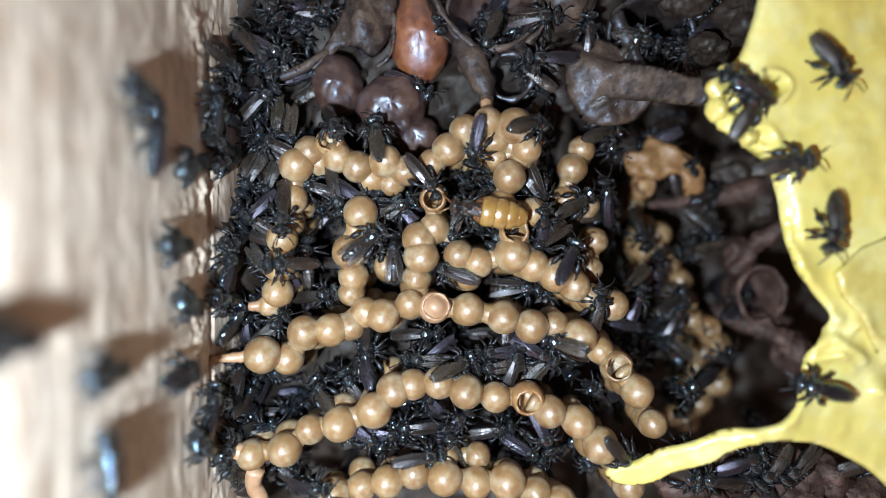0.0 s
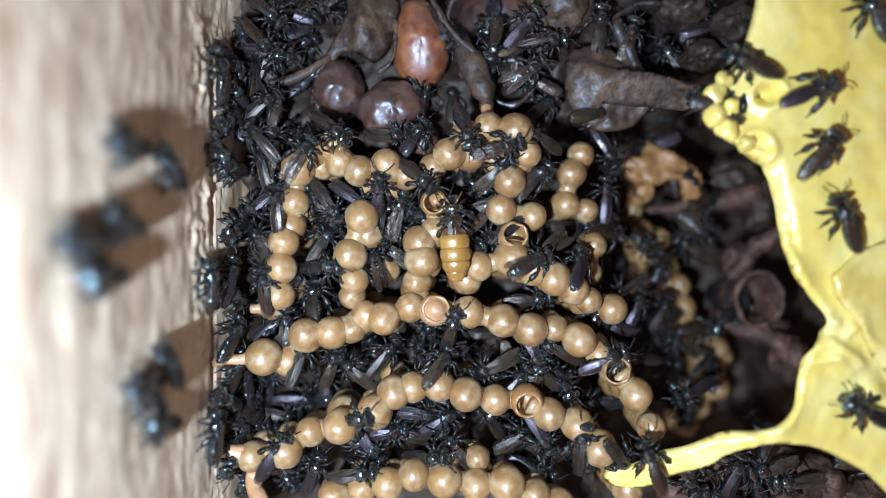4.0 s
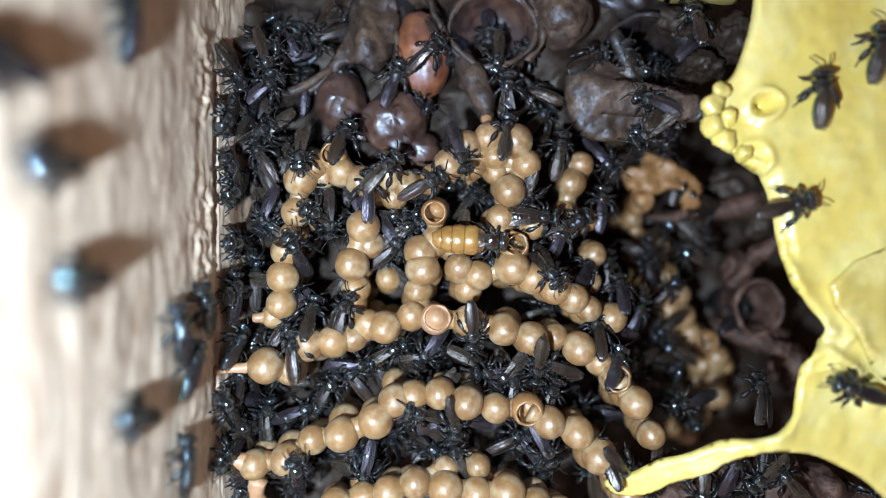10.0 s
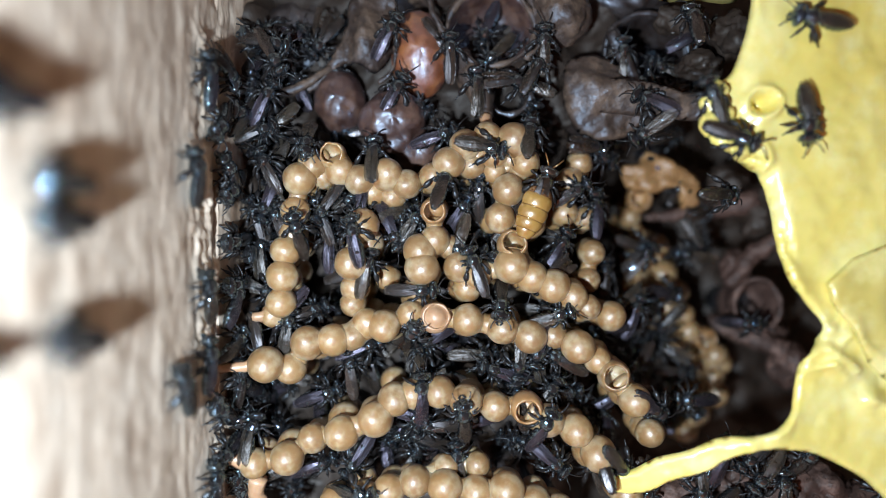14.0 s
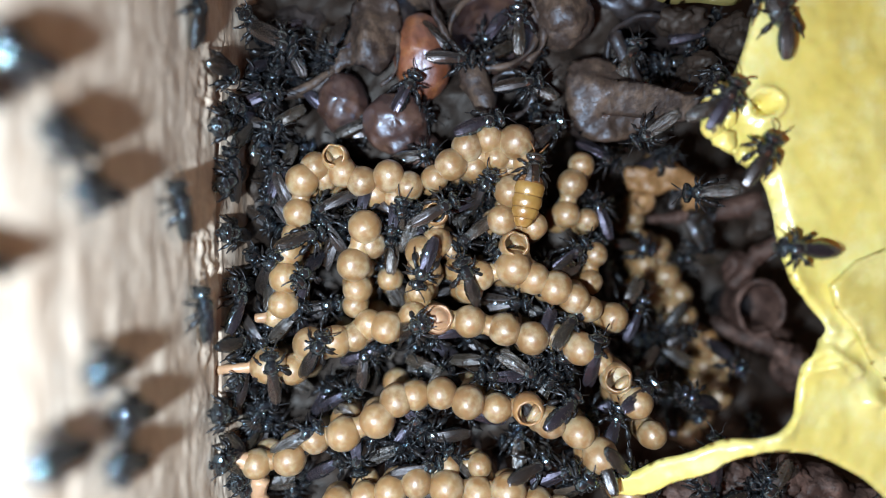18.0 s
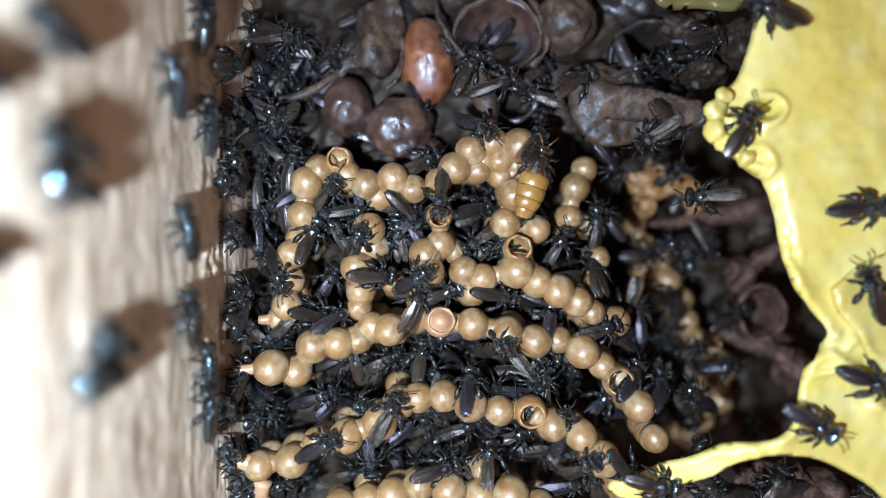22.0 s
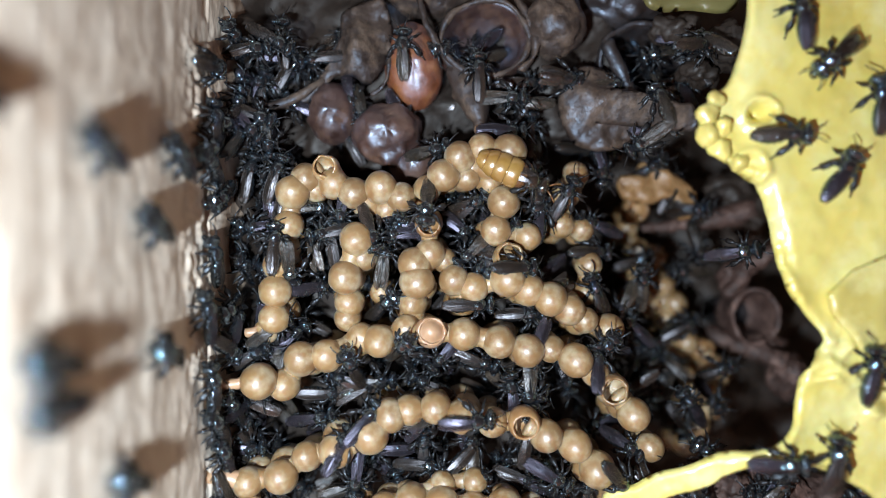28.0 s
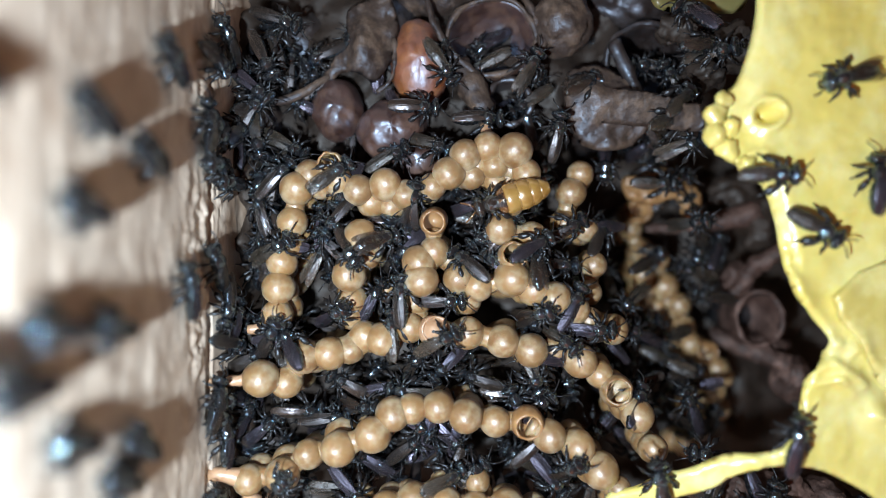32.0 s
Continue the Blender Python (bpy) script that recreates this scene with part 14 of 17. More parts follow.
    crawl(0, "on yellow wax", [(0, at(11.9, -14.3, 1.0, -50, -35, 0)), (24, at(11.9, -14.3, 1.0, -50, -35, 0)), (25, at(15.0, -14.3, 3.0, -50)), (28, at(11.9, -14.3, 1.0, -50, -35, 0)), (31, at(11.9, -14.3, 1.0, -50, -35, 0)), (31.33, at(12.7, -14.3, 1.6, 0, -7, 16)), (31.67, at(13.5, -14.4, 2.1, 50, -22, 6)), (32, at(14.3, -14.4, 2.7, 100))])
    crawl(4, "on brood cells", [(0, at(-12.6, -2.3, -6.1, 180, -30, 0)), (24, at(-12.6, -2.3, -6.1, 180, -30, 0)), (25, at(-11.7, -1.5, 0.4, 180, -14, -8)), (26.5, at(-11.0, -0.5, 0.1, 225, -28, -12)), (28, at(-10.2, 0.5, -0.1, 270, -37, -2)), (29, at(-10.4, 0.5, -0.1, 280, -32, -4)), (30, at(-11.1, 0.7, -0.1, 330, 11, -7)), (30.5, at(-10.8, 1.0, 0.2, 375, -3, 0)), (31, at(-10.4, 1.3, 0.4, 420, -23, 5)), (32, at(-11.3, 1.1, -0.3, 390, 18, -4))])
    crawl(0, "on brood cells", [(0, at(0.4, -9.6, -5.8, 85, -30, 0)), (28, at(0.4, -9.6, -5.8, 85, -30, 0)), (29, at(-0.5, -9.7, 0.8, 85, -12, -12)), (30, at(0.4, -9.6, -5.8, 85, -30, 0)), (30.5, at(-0.9, -9.8, -2.2, 28, -33, 8)), (31, at(-2.2, -10.1, 1.3, -30, -30, 11)), (32, at(-1.3, -10.0, -5.8, -30, -30, 0))])
    crawl(4, "on the wooden wall", [(0, at(-14.0, 12.0, -4.9, 95, 0, 0, 80)), (29, at(-14.0, 12.0, -4.9, 95, 0, 0, 80)), (30, at(-15.4, 10.8, 2.7, 95, 0, 0, 86)), (31, at(-15.5, 11.0, 3.7, 100, 0, 0, 86)), (32, at(-15.5, 8.9, 4.2, 100, 0, 0, 86))])
    crawl(3, "on brood cells", [(0, at(3.1, -9.8, -6.2, -20, -30, 0)), (30, at(3.1, -9.8, -6.2, -20, -30, 0)), (31, at(2.9, -9.9, 1.2, -20, 4, 15)), (32, at(4.9, -9.5, -2.3, 0, -2, 8))])
    crawl(1, "on the wooden wall", [(0, at(-14.0, -7.0, -5.7, 180, 0, 0, 80)), (31, at(-14.0, -7.0, -5.7, 180, 0, 0, 80)), (31.6, at(-15.8, -5.9, 9.7, 180, 0, 0, 87)), (31.9, at(-16.4, -5.1, 18.8, 180, 0, 0, 87)), (32, at(-16.7, -4.8, 21.7, 180, 0, 0, 84))])
    crawl(0, "on storage pots", [(0, at(20.1, 16.8, -6.3, 20, -30, 0)), (31, at(20.1, 16.8, -6.3, 20, -30, 0)), (32, at(19.2, 17.3, -2.6, 20, 31, -7))])
    crawl(4, "on storage pots", [(0, at(17.6, 14.2, -5.9, 128, -30, 0)), (31, at(17.6, 14.2, -5.9, 128, -30, 0)), (32, at(17.4, 13.7, -3.3, 128, 5, -5))])
    crawl(0, "in the dark gap", [(0, at(14.0, 9.1, -9.9, 0, -30, 0)), (31, at(14.0, 9.1, -9.9, 0, -30, 0)), (32, at(14.0, 9.5, -8.8, 0, -12, -9))])
    crawl(4, "at the wood wall's foot", [(0, at(-14.4, 12.1, -3.0, 114, 0, 0, 78)), (4.263, at(-14.7, 11.6, -1.7, 94, 0, 0, 78)), (11.26, at(-14.6, 11.8, -2.0, 76, 0, 0, 78)), (17.16, at(-14.7, 11.8, -1.7, 99, 0, 0, 78)), (21.85, at(-14.6, 11.9, -2.0, 93, 0, 0, 78)), (32, at(-14.6, 12.6, -2.0, 106, 0, 0, 78))], lively=False)
    crawl(0, "at the wood wall's foot", [(0, at(-15.0, 0.1, -0.0, 198, 0, 0, 78)), (4.928, at(-15.0, 1.1, 0.1, 206, 0, 0, 78)), (11.55, at(-15.0, 0.7, 0.2, 179, 0, 0, 78)), (15.24, at(-15.1, 1.0, 0.6, 191, 0, 0, 78)), (20.56, at(-15.2, 1.6, 1.2, 162, 0, 0, 78)), (23.94, at(-15.3, 1.1, 1.6, 152, 0, 0, 78)), (27.78, at(-15.4, 0.5, 2.5, 119, 0, 0, 86)), (31.59, at(-15.4, 0.0, 2.7, 110, 0, 0, 86)), (32, at(-15.4, -0.2, 2.6, 131, 0, 0, 86))], lively=False)
    crawl(1, "at the wood wall's foot", [(0, at(-15.2, -14.1, 1.0, 204, 0, 0, 78)), (3.764, at(-15.1, -14.6, 0.7, 223, 0, 0, 78)), (7.882, at(-15.2, -13.9, 1.4, 199, 0, 0, 78)), (14.62, at(-15.3, -13.5, 1.8, 201, 0, 0, 78)), (19.1, at(-15.3, -13.8, 1.9, 181, 0, 0, 78)), (22.84, at(-15.2, -13.7, 1.4, 153, 0, 0, 78)), (32, at(-15.2, -11.9, 1.2, 102, 0, 0, 78))], lively=False)
    crawl(1, "at the wood wall's foot", [(0, at(-14.2, -10.8, -4.0, 50, 0, 0, 78)), (5.569, at(-14.1, -11.1, -5.0, 84, 0, 0, 78)), (8.66, at(-14.1, -11.9, -5.0, 67, 0, 0, 78)), (13.27, at(-14.1, -11.5, -4.9, 58, 0, 0, 78)), (16.66, at(-14.3, -11.5, -3.6, 61, 0, 0, 78)), (21.69, at(-14.3, -10.7, -3.7, 96, 0, 0, 78)), (27.24, at(-14.2, -10.6, -4.0, 103, 0, 0, 78)), (32, at(-14.3, -9.3, -3.6, 79, 0, 0, 78))], lively=False)
    crawl(0, "at the wood wall's foot", [(0, at(-14.7, -11.2, -1.3, 26, 0, 0, 78)), (8.968, at(-14.7, -12.4, -1.4, 3, 0, 0, 78)), (15.69, at(-14.6, -12.9, -2.2, -31, 0, 0, 78)), (21.78, at(-14.5, -13.7, -2.7, -37, 0, 0, 78)), (27.51, at(-14.5, -13.2, -2.5, -44, 0, 0, 78)), (32, at(-14.4, -13.3, -3.0, -23, 0, 0, 78))], lively=False)
    crawl(2, "at the wood wall's foot", [(0, at(-14.4, 7.5, -2.9, 153, 0, 0, 78)), (3.394, at(-14.2, 7.9, -4.1, 128, 0, 0, 78)), (10.23, at(-14.4, 8.0, -3.2, 96, 0, 0, 78)), (14.9, at(-14.5, 8.8, -2.3, 86, 0, 0, 78)), (18.52, at(-14.6, 8.6, -2.1, 81, 0, 0, 78)), (23.93, at(-14.4, 8.0, -2.8, 71, 0, 0, 78)), (29.9, at(-14.4, 8.2, -3.1, 56, 0, 0, 78)), (32, at(-14.4, 7.5, -3.0, 43, 0, 0, 78))], lively=False)
    crawl(0, "at the wood wall's foot", [(0, at(-14.5, 11.8, -2.7, 31, 0, 0, 78)), (5.26, at(-14.4, 11.1, -3.2, 49, 0, 0, 78)), (9.019, at(-14.7, 11.1, -1.5, 78, 0, 0, 78)), (15.53, at(-14.7, 11.3, -1.4, 62, 0, 0, 78)), (20.23, at(-14.7, 11.1, -1.6, 65, 0, 0, 78)), (23.52, at(-14.8, 11.9, -1.2, 68, 0, 0, 78)), (29.05, at(-14.9, 11.4, -0.7, 48, 0, 0, 78)), (32, at(-14.6, 11.3, -1.8, 18, 0, 0, 78))], lively=False)
    crawl(5, "at the wood wall's foot", [(0, at(-14.9, 10.5, -0.4, 177, 0, 0, 78)), (5.989, at(-15.0, 10.2, -0.2, 152, 0, 0, 78)), (12.33, at(-14.9, 9.8, -0.5, 171, 0, 0, 78)), (18.64, at(-15.0, 10.2, 0.3, 176, 0, 0, 78)), (23.49, at(-15.2, 9.9, 1.0, 171, 0, 0, 78)), (28.76, at(-15.1, 10.1, 0.3, 194, 0, 0, 78)), (31.8, at(-15.3, 9.6, 1.6, 201, 0, 0, 78)), (32, at(-15.3, 8.6, 1.6, 189, 0, 0, 78))], lively=False)
    crawl(0, "at the wood wall's foot", [(0, at(-15.0, -9.6, -0.2, 82, 0, 0, 78)), (3.47, at(-14.8, -9.8, -1.0, 111, 0, 0, 78)), (10.23, at(-14.7, -9.2, -1.3, 132, 0, 0, 78)), (14.45, at(-14.8, -9.5, -0.8, 163, 0, 0, 78)), (21.03, at(-15.0, -9.5, -0.2, 154, 0, 0, 78)), (25.48, at(-15.0, -9.9, 0.2, 132, 0, 0, 78)), (30.74, at(-14.9, -9.7, -0.5, 156, 0, 0, 78)), (32, at(-15.1, -9.3, 0.4, 182, 0, 0, 78))], lively=False)
    crawl(2, "at the wood wall's foot", [(0, at(-14.8, -16.2, -1.1, -0, 0, 0, 78)), (4.184, at(-14.8, -15.1, -1.0, -6, 0, 0, 78)), (9.511, at(-14.9, -15.4, -0.3, -17, 0, 0, 78)), (13.61, at(-15.0, -15.0, 0.0, -51, 0, 0, 78)), (19.22, at(-15.1, -14.0, 0.7, -56, 0, 0, 78)), (25.07, at(-15.1, -15.4, 0.8, -67, 0, 0, 78)), (29.91, at(-15.3, -16.0, 1.6, -79, 0, 0, 78)), (32, at(-15.3, -17.1, 1.7, -109, 0, 0, 78))], lively=False)
    crawl(0, "at the wood wall's foot", [(0, at(-15.1, -15.4, 0.4, 111, 0, 0, 78)), (6.224, at(-14.9, -14.8, -0.7, 143, 0, 0, 78)), (11.78, at(-14.8, -15.7, -0.8, 164, 0, 0, 78)), (16.47, at(-14.9, -16.0, -0.6, 181, 0, 0, 78)), (23.44, at(-14.9, -16.3, -0.4, 161, 0, 0, 78)), (28.13, at(-15.2, -16.7, 1.1, 130, 0, 0, 78)), (32, at(-15.3, -16.0, 1.7, 149, 0, 0, 78))], lively=False)
    crawl(1, "at the wood wall's foot", [(0, at(-14.7, -14.9, -1.5, 19, 0, 0, 78)), (6.202, at(-14.8, -15.0, -1.2, 9, 0, 0, 78)), (11.56, at(-14.7, -15.6, -1.5, 10, 0, 0, 78)), (16.32, at(-14.6, -15.1, -1.9, 38, 0, 0, 78)), (23.07, at(-14.4, -16.1, -2.9, 42, 0, 0, 78)), (29.49, at(-14.4, -16.7, -2.9, 74, 0, 0, 78)), (32, at(-14.4, -16.7, -3.2, 99, 0, 0, 78))], lively=False)
    crawl(0, "at the wood wall's foot", [(0, at(-14.3, -9.6, -3.6, 229, 0, 0, 78)), (6.179, at(-14.1, -9.4, -4.7, 198, 0, 0, 78)), (12.88, at(-14.1, -8.5, -5.0, 226, 0, 0, 78)), (17.68, at(-14.2, -8.5, -4.4, 252, 0, 0, 78)), (22.34, at(-14.1, -8.4, -4.7, 281, 0, 0, 78)), (28.58, at(-14.2, -7.8, -4.0, 289, 0, 0, 78)), (32, at(-14.3, -7.0, -3.7, 267, 0, 0, 78))], lively=False)
    crawl(3, "at the wood wall's foot", [(0, at(-14.3, 14.2, -3.5, 155, 0, 0, 78)), (4.08, at(-14.2, 14.1, -3.8, 154, 0, 0, 78)), (8.954, at(-14.2, 14.9, -4.0, 179, 0, 0, 78)), (13.17, at(-14.1, 15.0, -4.6, 208, 0, 0, 78)), (16.53, at(-14.1, 15.2, -5.0, 211, 0, 0, 78)), (21.64, at(-14.2, 15.8, -4.0, 198, 0, 0, 78)), (25.88, at(-14.2, 16.3, -3.8, 195, 0, 0, 78)), (31.74, at(-14.4, 15.7, -3.1, 168, 0, 0, 78)), (32, at(-14.5, 14.2, -2.7, 191, 0, 0, 78))], lively=False)
    crawl(0, "at the wood wall's foot", [(0, at(-14.6, -16.6, -2.0, 184, 0, 0, 78)), (5.256, at(-14.6, -16.7, -2.0, 219, 0, 0, 78)), (11.45, at(-14.8, -16.4, -1.2, 204, 0, 0, 78)), (20.53, at(-14.6, -17.2, -1.8, 172, 0, 0, 78)), (26.45, at(-14.9, -17.9, -0.5, 176, 0, 0, 78)), (32, at(-15.1, -18.4, 0.5, 147, 0, 0, 78))], lively=False)
    crawl(3, "at the wood wall's foot", [(0, at(-15.0, -13.8, -0.1, 161, 0, 0, 78)), (4.609, at(-14.8, -13.4, -0.8, 132, 0, 0, 78)), (8.515, at(-14.9, -13.2, -0.5, 126, 0, 0, 78)), (11.81, at(-14.8, -12.6, -0.8, 126, 0, 0, 78)), (17.4, at(-14.6, -12.5, -1.9, 118, 0, 0, 78)), (21.72, at(-14.6, -12.6, -1.9, 111, 0, 0, 78)), (27.52, at(-14.6, -11.6, -2.0, 123, 0, 0, 78)), (32, at(-14.6, -11.0, -1.9, 112, 0, 0, 78))], lively=False)
    crawl(4, "at the wood wall's foot", [(0, at(-14.6, -13.4, -2.0, 10, 0, 0, 78)), (4.174, at(-14.7, -12.6, -1.5, -7, 0, 0, 78)), (9.329, at(-14.8, -12.8, -1.1, 1, 0, 0, 78)), (14.38, at(-14.8, -13.1, -1.2, 31, 0, 0, 78)), (21.38, at(-14.5, -13.5, -2.6, 36, 0, 0, 78)), (24.48, at(-14.3, -14.1, -3.5, 10, 0, 0, 78)), (29.39, at(-14.4, -14.5, -3.2, -18, 0, 0, 78)), (32, at(-14.6, -14.6, -2.0, -22, 0, 0, 78))], lively=False)
    crawl(0, "at the wood wall's foot", [(0, at(-14.8, -8.9, -0.8, 24, 0, 0, 78)), (5.241, at(-15.1, -9.0, 0.5, 58, 0, 0, 78)), (11.51, at(-15.1, -9.3, 0.3, 81, 0, 0, 78)), (15.67, at(-15.0, -8.9, 0.1, 86, 0, 0, 78)), (21.99, at(-15.1, -8.6, 0.8, 56, 0, 0, 78)), (25.12, at(-15.4, -7.8, 2.6, 87, 0, 0, 86)), (30.75, at(-15.4, -8.2, 3.2, 104, 0, 0, 86)), (32, at(-15.4, -9.1, 2.6, 70, 0, 0, 86))], lively=False)
    crawl(0, "at the wood wall's foot", [(0, at(-14.3, -1.1, -3.6, 177, 0, 0, 78)), (4.623, at(-14.3, -1.3, -3.3, 159, 0, 0, 78)), (11.35, at(-14.4, -0.3, -3.0, 175, 0, 0, 78)), (17.5, at(-14.5, -0.8, -2.5, 147, 0, 0, 78)), (21.88, at(-14.3, 0.2, -3.4, 151, 0, 0, 78)), (26.51, at(-14.6, -0.0, -2.1, 149, 0, 0, 78)), (32, at(-14.4, -0.4, -3.2, 122, 0, 0, 78))], lively=False)
    crawl(5, "at the wood wall's foot", [(0, at(-14.5, 14.9, -2.4, 16, 0, 0, 78)), (6.617, at(-14.6, 14.8, -2.2, 32, 0, 0, 78)), (13.22, at(-14.4, 14.7, -3.0, 49, 0, 0, 78)), (22.22, at(-14.4, 14.0, -3.1, -8, 0, 0, 78)), (28, at(-14.4, 13.5, -3.2, -22, 0, 0, 78)), (32, at(-14.4, 13.5, -3.0, 7, 0, 0, 78))], lively=False)
    crawl(0, "at the wood wall's foot", [(0, at(-15.2, 5.6, 1.1, 204, 0, 0, 78)), (3.656, at(-15.1, 5.3, 0.6, 177, 0, 0, 78)), (6.943, at(-15.1, 4.9, 0.6, 204, 0, 0, 78)), (12.25, at(-15.1, 4.5, 0.7, 220, 0, 0, 78)), (20.46, at(-15.3, 5.4, 2.0, 198, 0, 0, 78)), (24.69, at(-15.3, 4.9, 2.2, 186, 0, 0, 78)), (28.26, at(-15.2, 5.0, 1.1, 212, 0, 0, 78)), (32, at(-15.1, 5.6, 0.4, 181, 0, 0, 78))], lively=False)
    crawl(3, "at the wood wall's foot", [(0, at(-15.2, 12.2, 1.3, -20, 0, 0, 78)), (6.519, at(-15.2, 12.6, 1.3, -10, 0, 0, 78)), (10.28, at(-15.2, 12.8, 1.2, -38, 0, 0, 78)), (16.19, at(-15.4, 12.3, 2.6, -12, 0, 0, 86)), (22.04, at(-15.4, 12.9, 3.2, 19, 0, 0, 86)), (32, at(-15.4, 13.4, 3.2, -13, 0, 0, 86))], lively=False)
    crawl(4, "at the wood wall's foot", [(0, at(-14.6, 9.9, -2.1, 43, 0, 0, 78)), (5.36, at(-14.7, 9.9, -1.6, 73, 0, 0, 78)), (11.03, at(-14.9, 9.8, -0.7, 44, 0, 0, 78)), (17.96, at(-14.9, 9.1, -0.5, 46, 0, 0, 78)), (21.14, at(-14.9, 8.7, -0.7, 29, 0, 0, 78)), (27.35, at(-14.9, 9.1, -0.5, 47, 0, 0, 78)), (32, at(-15.0, 9.2, 0.2, 22, 0, 0, 78))], lively=False)
    crawl(0, "at the wood wall's foot", [(0, at(-15.2, -3.9, 1.5, 174, 0, 0, 78)), (3.256, at(-15.0, -3.7, 0.2, 161, 0, 0, 78)), (8.19, at(-15.1, -3.2, 0.3, 184, 0, 0, 78)), (13.73, at(-15.0, -2.2, 0.2, 186, 0, 0, 78)), (19.1, at(-15.0, -2.2, -0.1, 182, 0, 0, 78)), (24.78, at(-15.0, -2.6, -0.2, 197, 0, 0, 78)), (30.66, at(-15.1, -2.7, 0.6, 221, 0, 0, 78)), (32, at(-15.2, -2.7, 1.0, 254, 0, 0, 78))], lively=False)
    crawl(5, "at the wood wall's foot", [(0, at(-15.2, -1.8, 1.2, 69, 0, 0, 78)), (3.071, at(-15.2, -2.4, 1.2, 65, 0, 0, 78)), (7.123, at(-15.2, -2.3, 1.0, 94, 0, 0, 78)), (12.4, at(-15.1, -3.3, 0.7, 75, 0, 0, 78)), (15.98, at(-15.1, -3.4, 0.9, 62, 0, 0, 78)), (21.47, at(-15.1, -3.9, 0.8, 68, 0, 0, 78)), (24.82, at(-15.1, -3.7, 0.5, 51, 0, 0, 78)), (28.46, at(-14.9, -4.1, -0.6, 71, 0, 0, 78)), (31.71, at(-14.9, -4.6, -0.3, 51, 0, 0, 78)), (32, at(-15.0, -3.9, -0.1, 70, 0, 0, 78))], lively=False)
    crawl(5, "at the wood wall's foot", [(0, at(-14.7, -12.1, -1.5, -30, 0, 0, 78)), (4.639, at(-14.7, -12.3, -1.6, -26, 0, 0, 78)), (9.527, at(-14.6, -10.9, -2.2, -13, 0, 0, 78)), (15.4, at(-14.5, -10.1, -2.3, -28, 0, 0, 78)), (18.87, at(-14.4, -9.7, -2.8, -57, 0, 0, 78)), (22.78, at(-14.7, -10.2, -1.5, -27, 0, 0, 78)), (26.65, at(-14.8, -9.8, -0.8, 8, 0, 0, 78)), (32, at(-14.7, -11.0, -1.3, 35, 0, 0, 78))], lively=False)
    crawl(0, "at the wood wall's foot", [(0, at(-15.2, -11.0, 1.1, 173, 0, 0, 78)), (11.32, at(-15.3, -10.6, 2.0, 131, 0, 0, 78)), (16.19, at(-15.4, -10.9, 2.7, 165, 0, 0, 86)), (21.91, at(-15.4, -10.6, 2.5, 157, 0, 0, 86)), (25.2, at(-15.3, -10.8, 1.7, 141, 0, 0, 78)), (28.28, at(-15.3, -10.6, 2.2, 134, 0, 0, 78)), (32, at(-15.3, -10.7, 1.7, 124, 0, 0, 78))], lively=False)
    crawl(0, "at the wood wall's foot", [(0, at(-14.6, 14.8, -2.2, 193, 0, 0, 78)), (6.628, at(-14.6, 15.4, -2.1, 185, 0, 0, 78)), (9.961, at(-14.5, 15.8, -2.5, 204, 0, 0, 78)), (15.04, at(-14.6, 16.3, -2.2, 186, 0, 0, 78)), (18.2, at(-14.7, 16.8, -1.6, 153, 0, 0, 78)), (22.45, at(-14.8, 16.1, -1.2, 128, 0, 0, 78)), (31.87, at(-15.0, 16.2, 0.2, 154, 0, 0, 78)), (32, at(-15.2, 15.3, 1.0, 135, 0, 0, 78))], lively=False)
    crawl(2, "at the wood wall's foot", [(0, at(-14.4, -5.3, -3.1, 21, 0, 0, 78)), (17.19, at(-14.4, -5.7, -3.0, 83, 0, 0, 78)), (21.69, at(-14.3, -5.6, -3.5, 104, 0, 0, 78)), (25.17, at(-14.3, -6.3, -3.5, 134, 0, 0, 78)), (32, at(-14.1, -6.3, -4.4, 179, 0, 0, 78))], lively=False)
    crawl(0, "at the wood wall's foot", [(0, at(-15.2, 8.3, 1.4, 179, 0, 0, 78)), (4.028, at(-15.2, 8.6, 1.0, 208, 0, 0, 78)), (10.64, at(-15.3, 9.5, 1.9, 237, 0, 0, 78)), (14.73, at(-15.4, 8.7, 2.9, 223, 0, 0, 86)), (20.6, at(-15.4, 8.9, 2.7, 190, 0, 0, 86)), (24.9, at(-15.4, 8.5, 3.1, 212, 0, 0, 86)), (31.45, at(-15.4, 8.1, 2.6, 201, 0, 0, 86)), (32, at(-15.4, 9.1, 2.7, 181, 0, 0, 86))], lively=False)
    crawl(4, "at the wood wall's foot", [(0, at(-14.8, -15.4, -1.0, 15, 0, 0, 78)), (4.105, at(-14.6, -14.8, -2.1, 7, 0, 0, 78)), (10.74, at(-14.6, -14.5, -2.0, 7, 0, 0, 78)), (14.98, at(-14.9, -15.5, -0.7, -17, 0, 0, 78)), (18.75, at(-15.0, -15.4, 0.2, -36, 0, 0, 78)), (21.75, at(-15.0, -16.0, 0.0, -54, 0, 0, 78)), (26.73, at(-14.9, -16.4, -0.6, -45, 0, 0, 78)), (31.97, at(-14.6, -15.7, -2.0, -57, 0, 0, 78)), (32, at(-14.5, -15.3, -2.3, -42, 0, 0, 78))], lively=False)
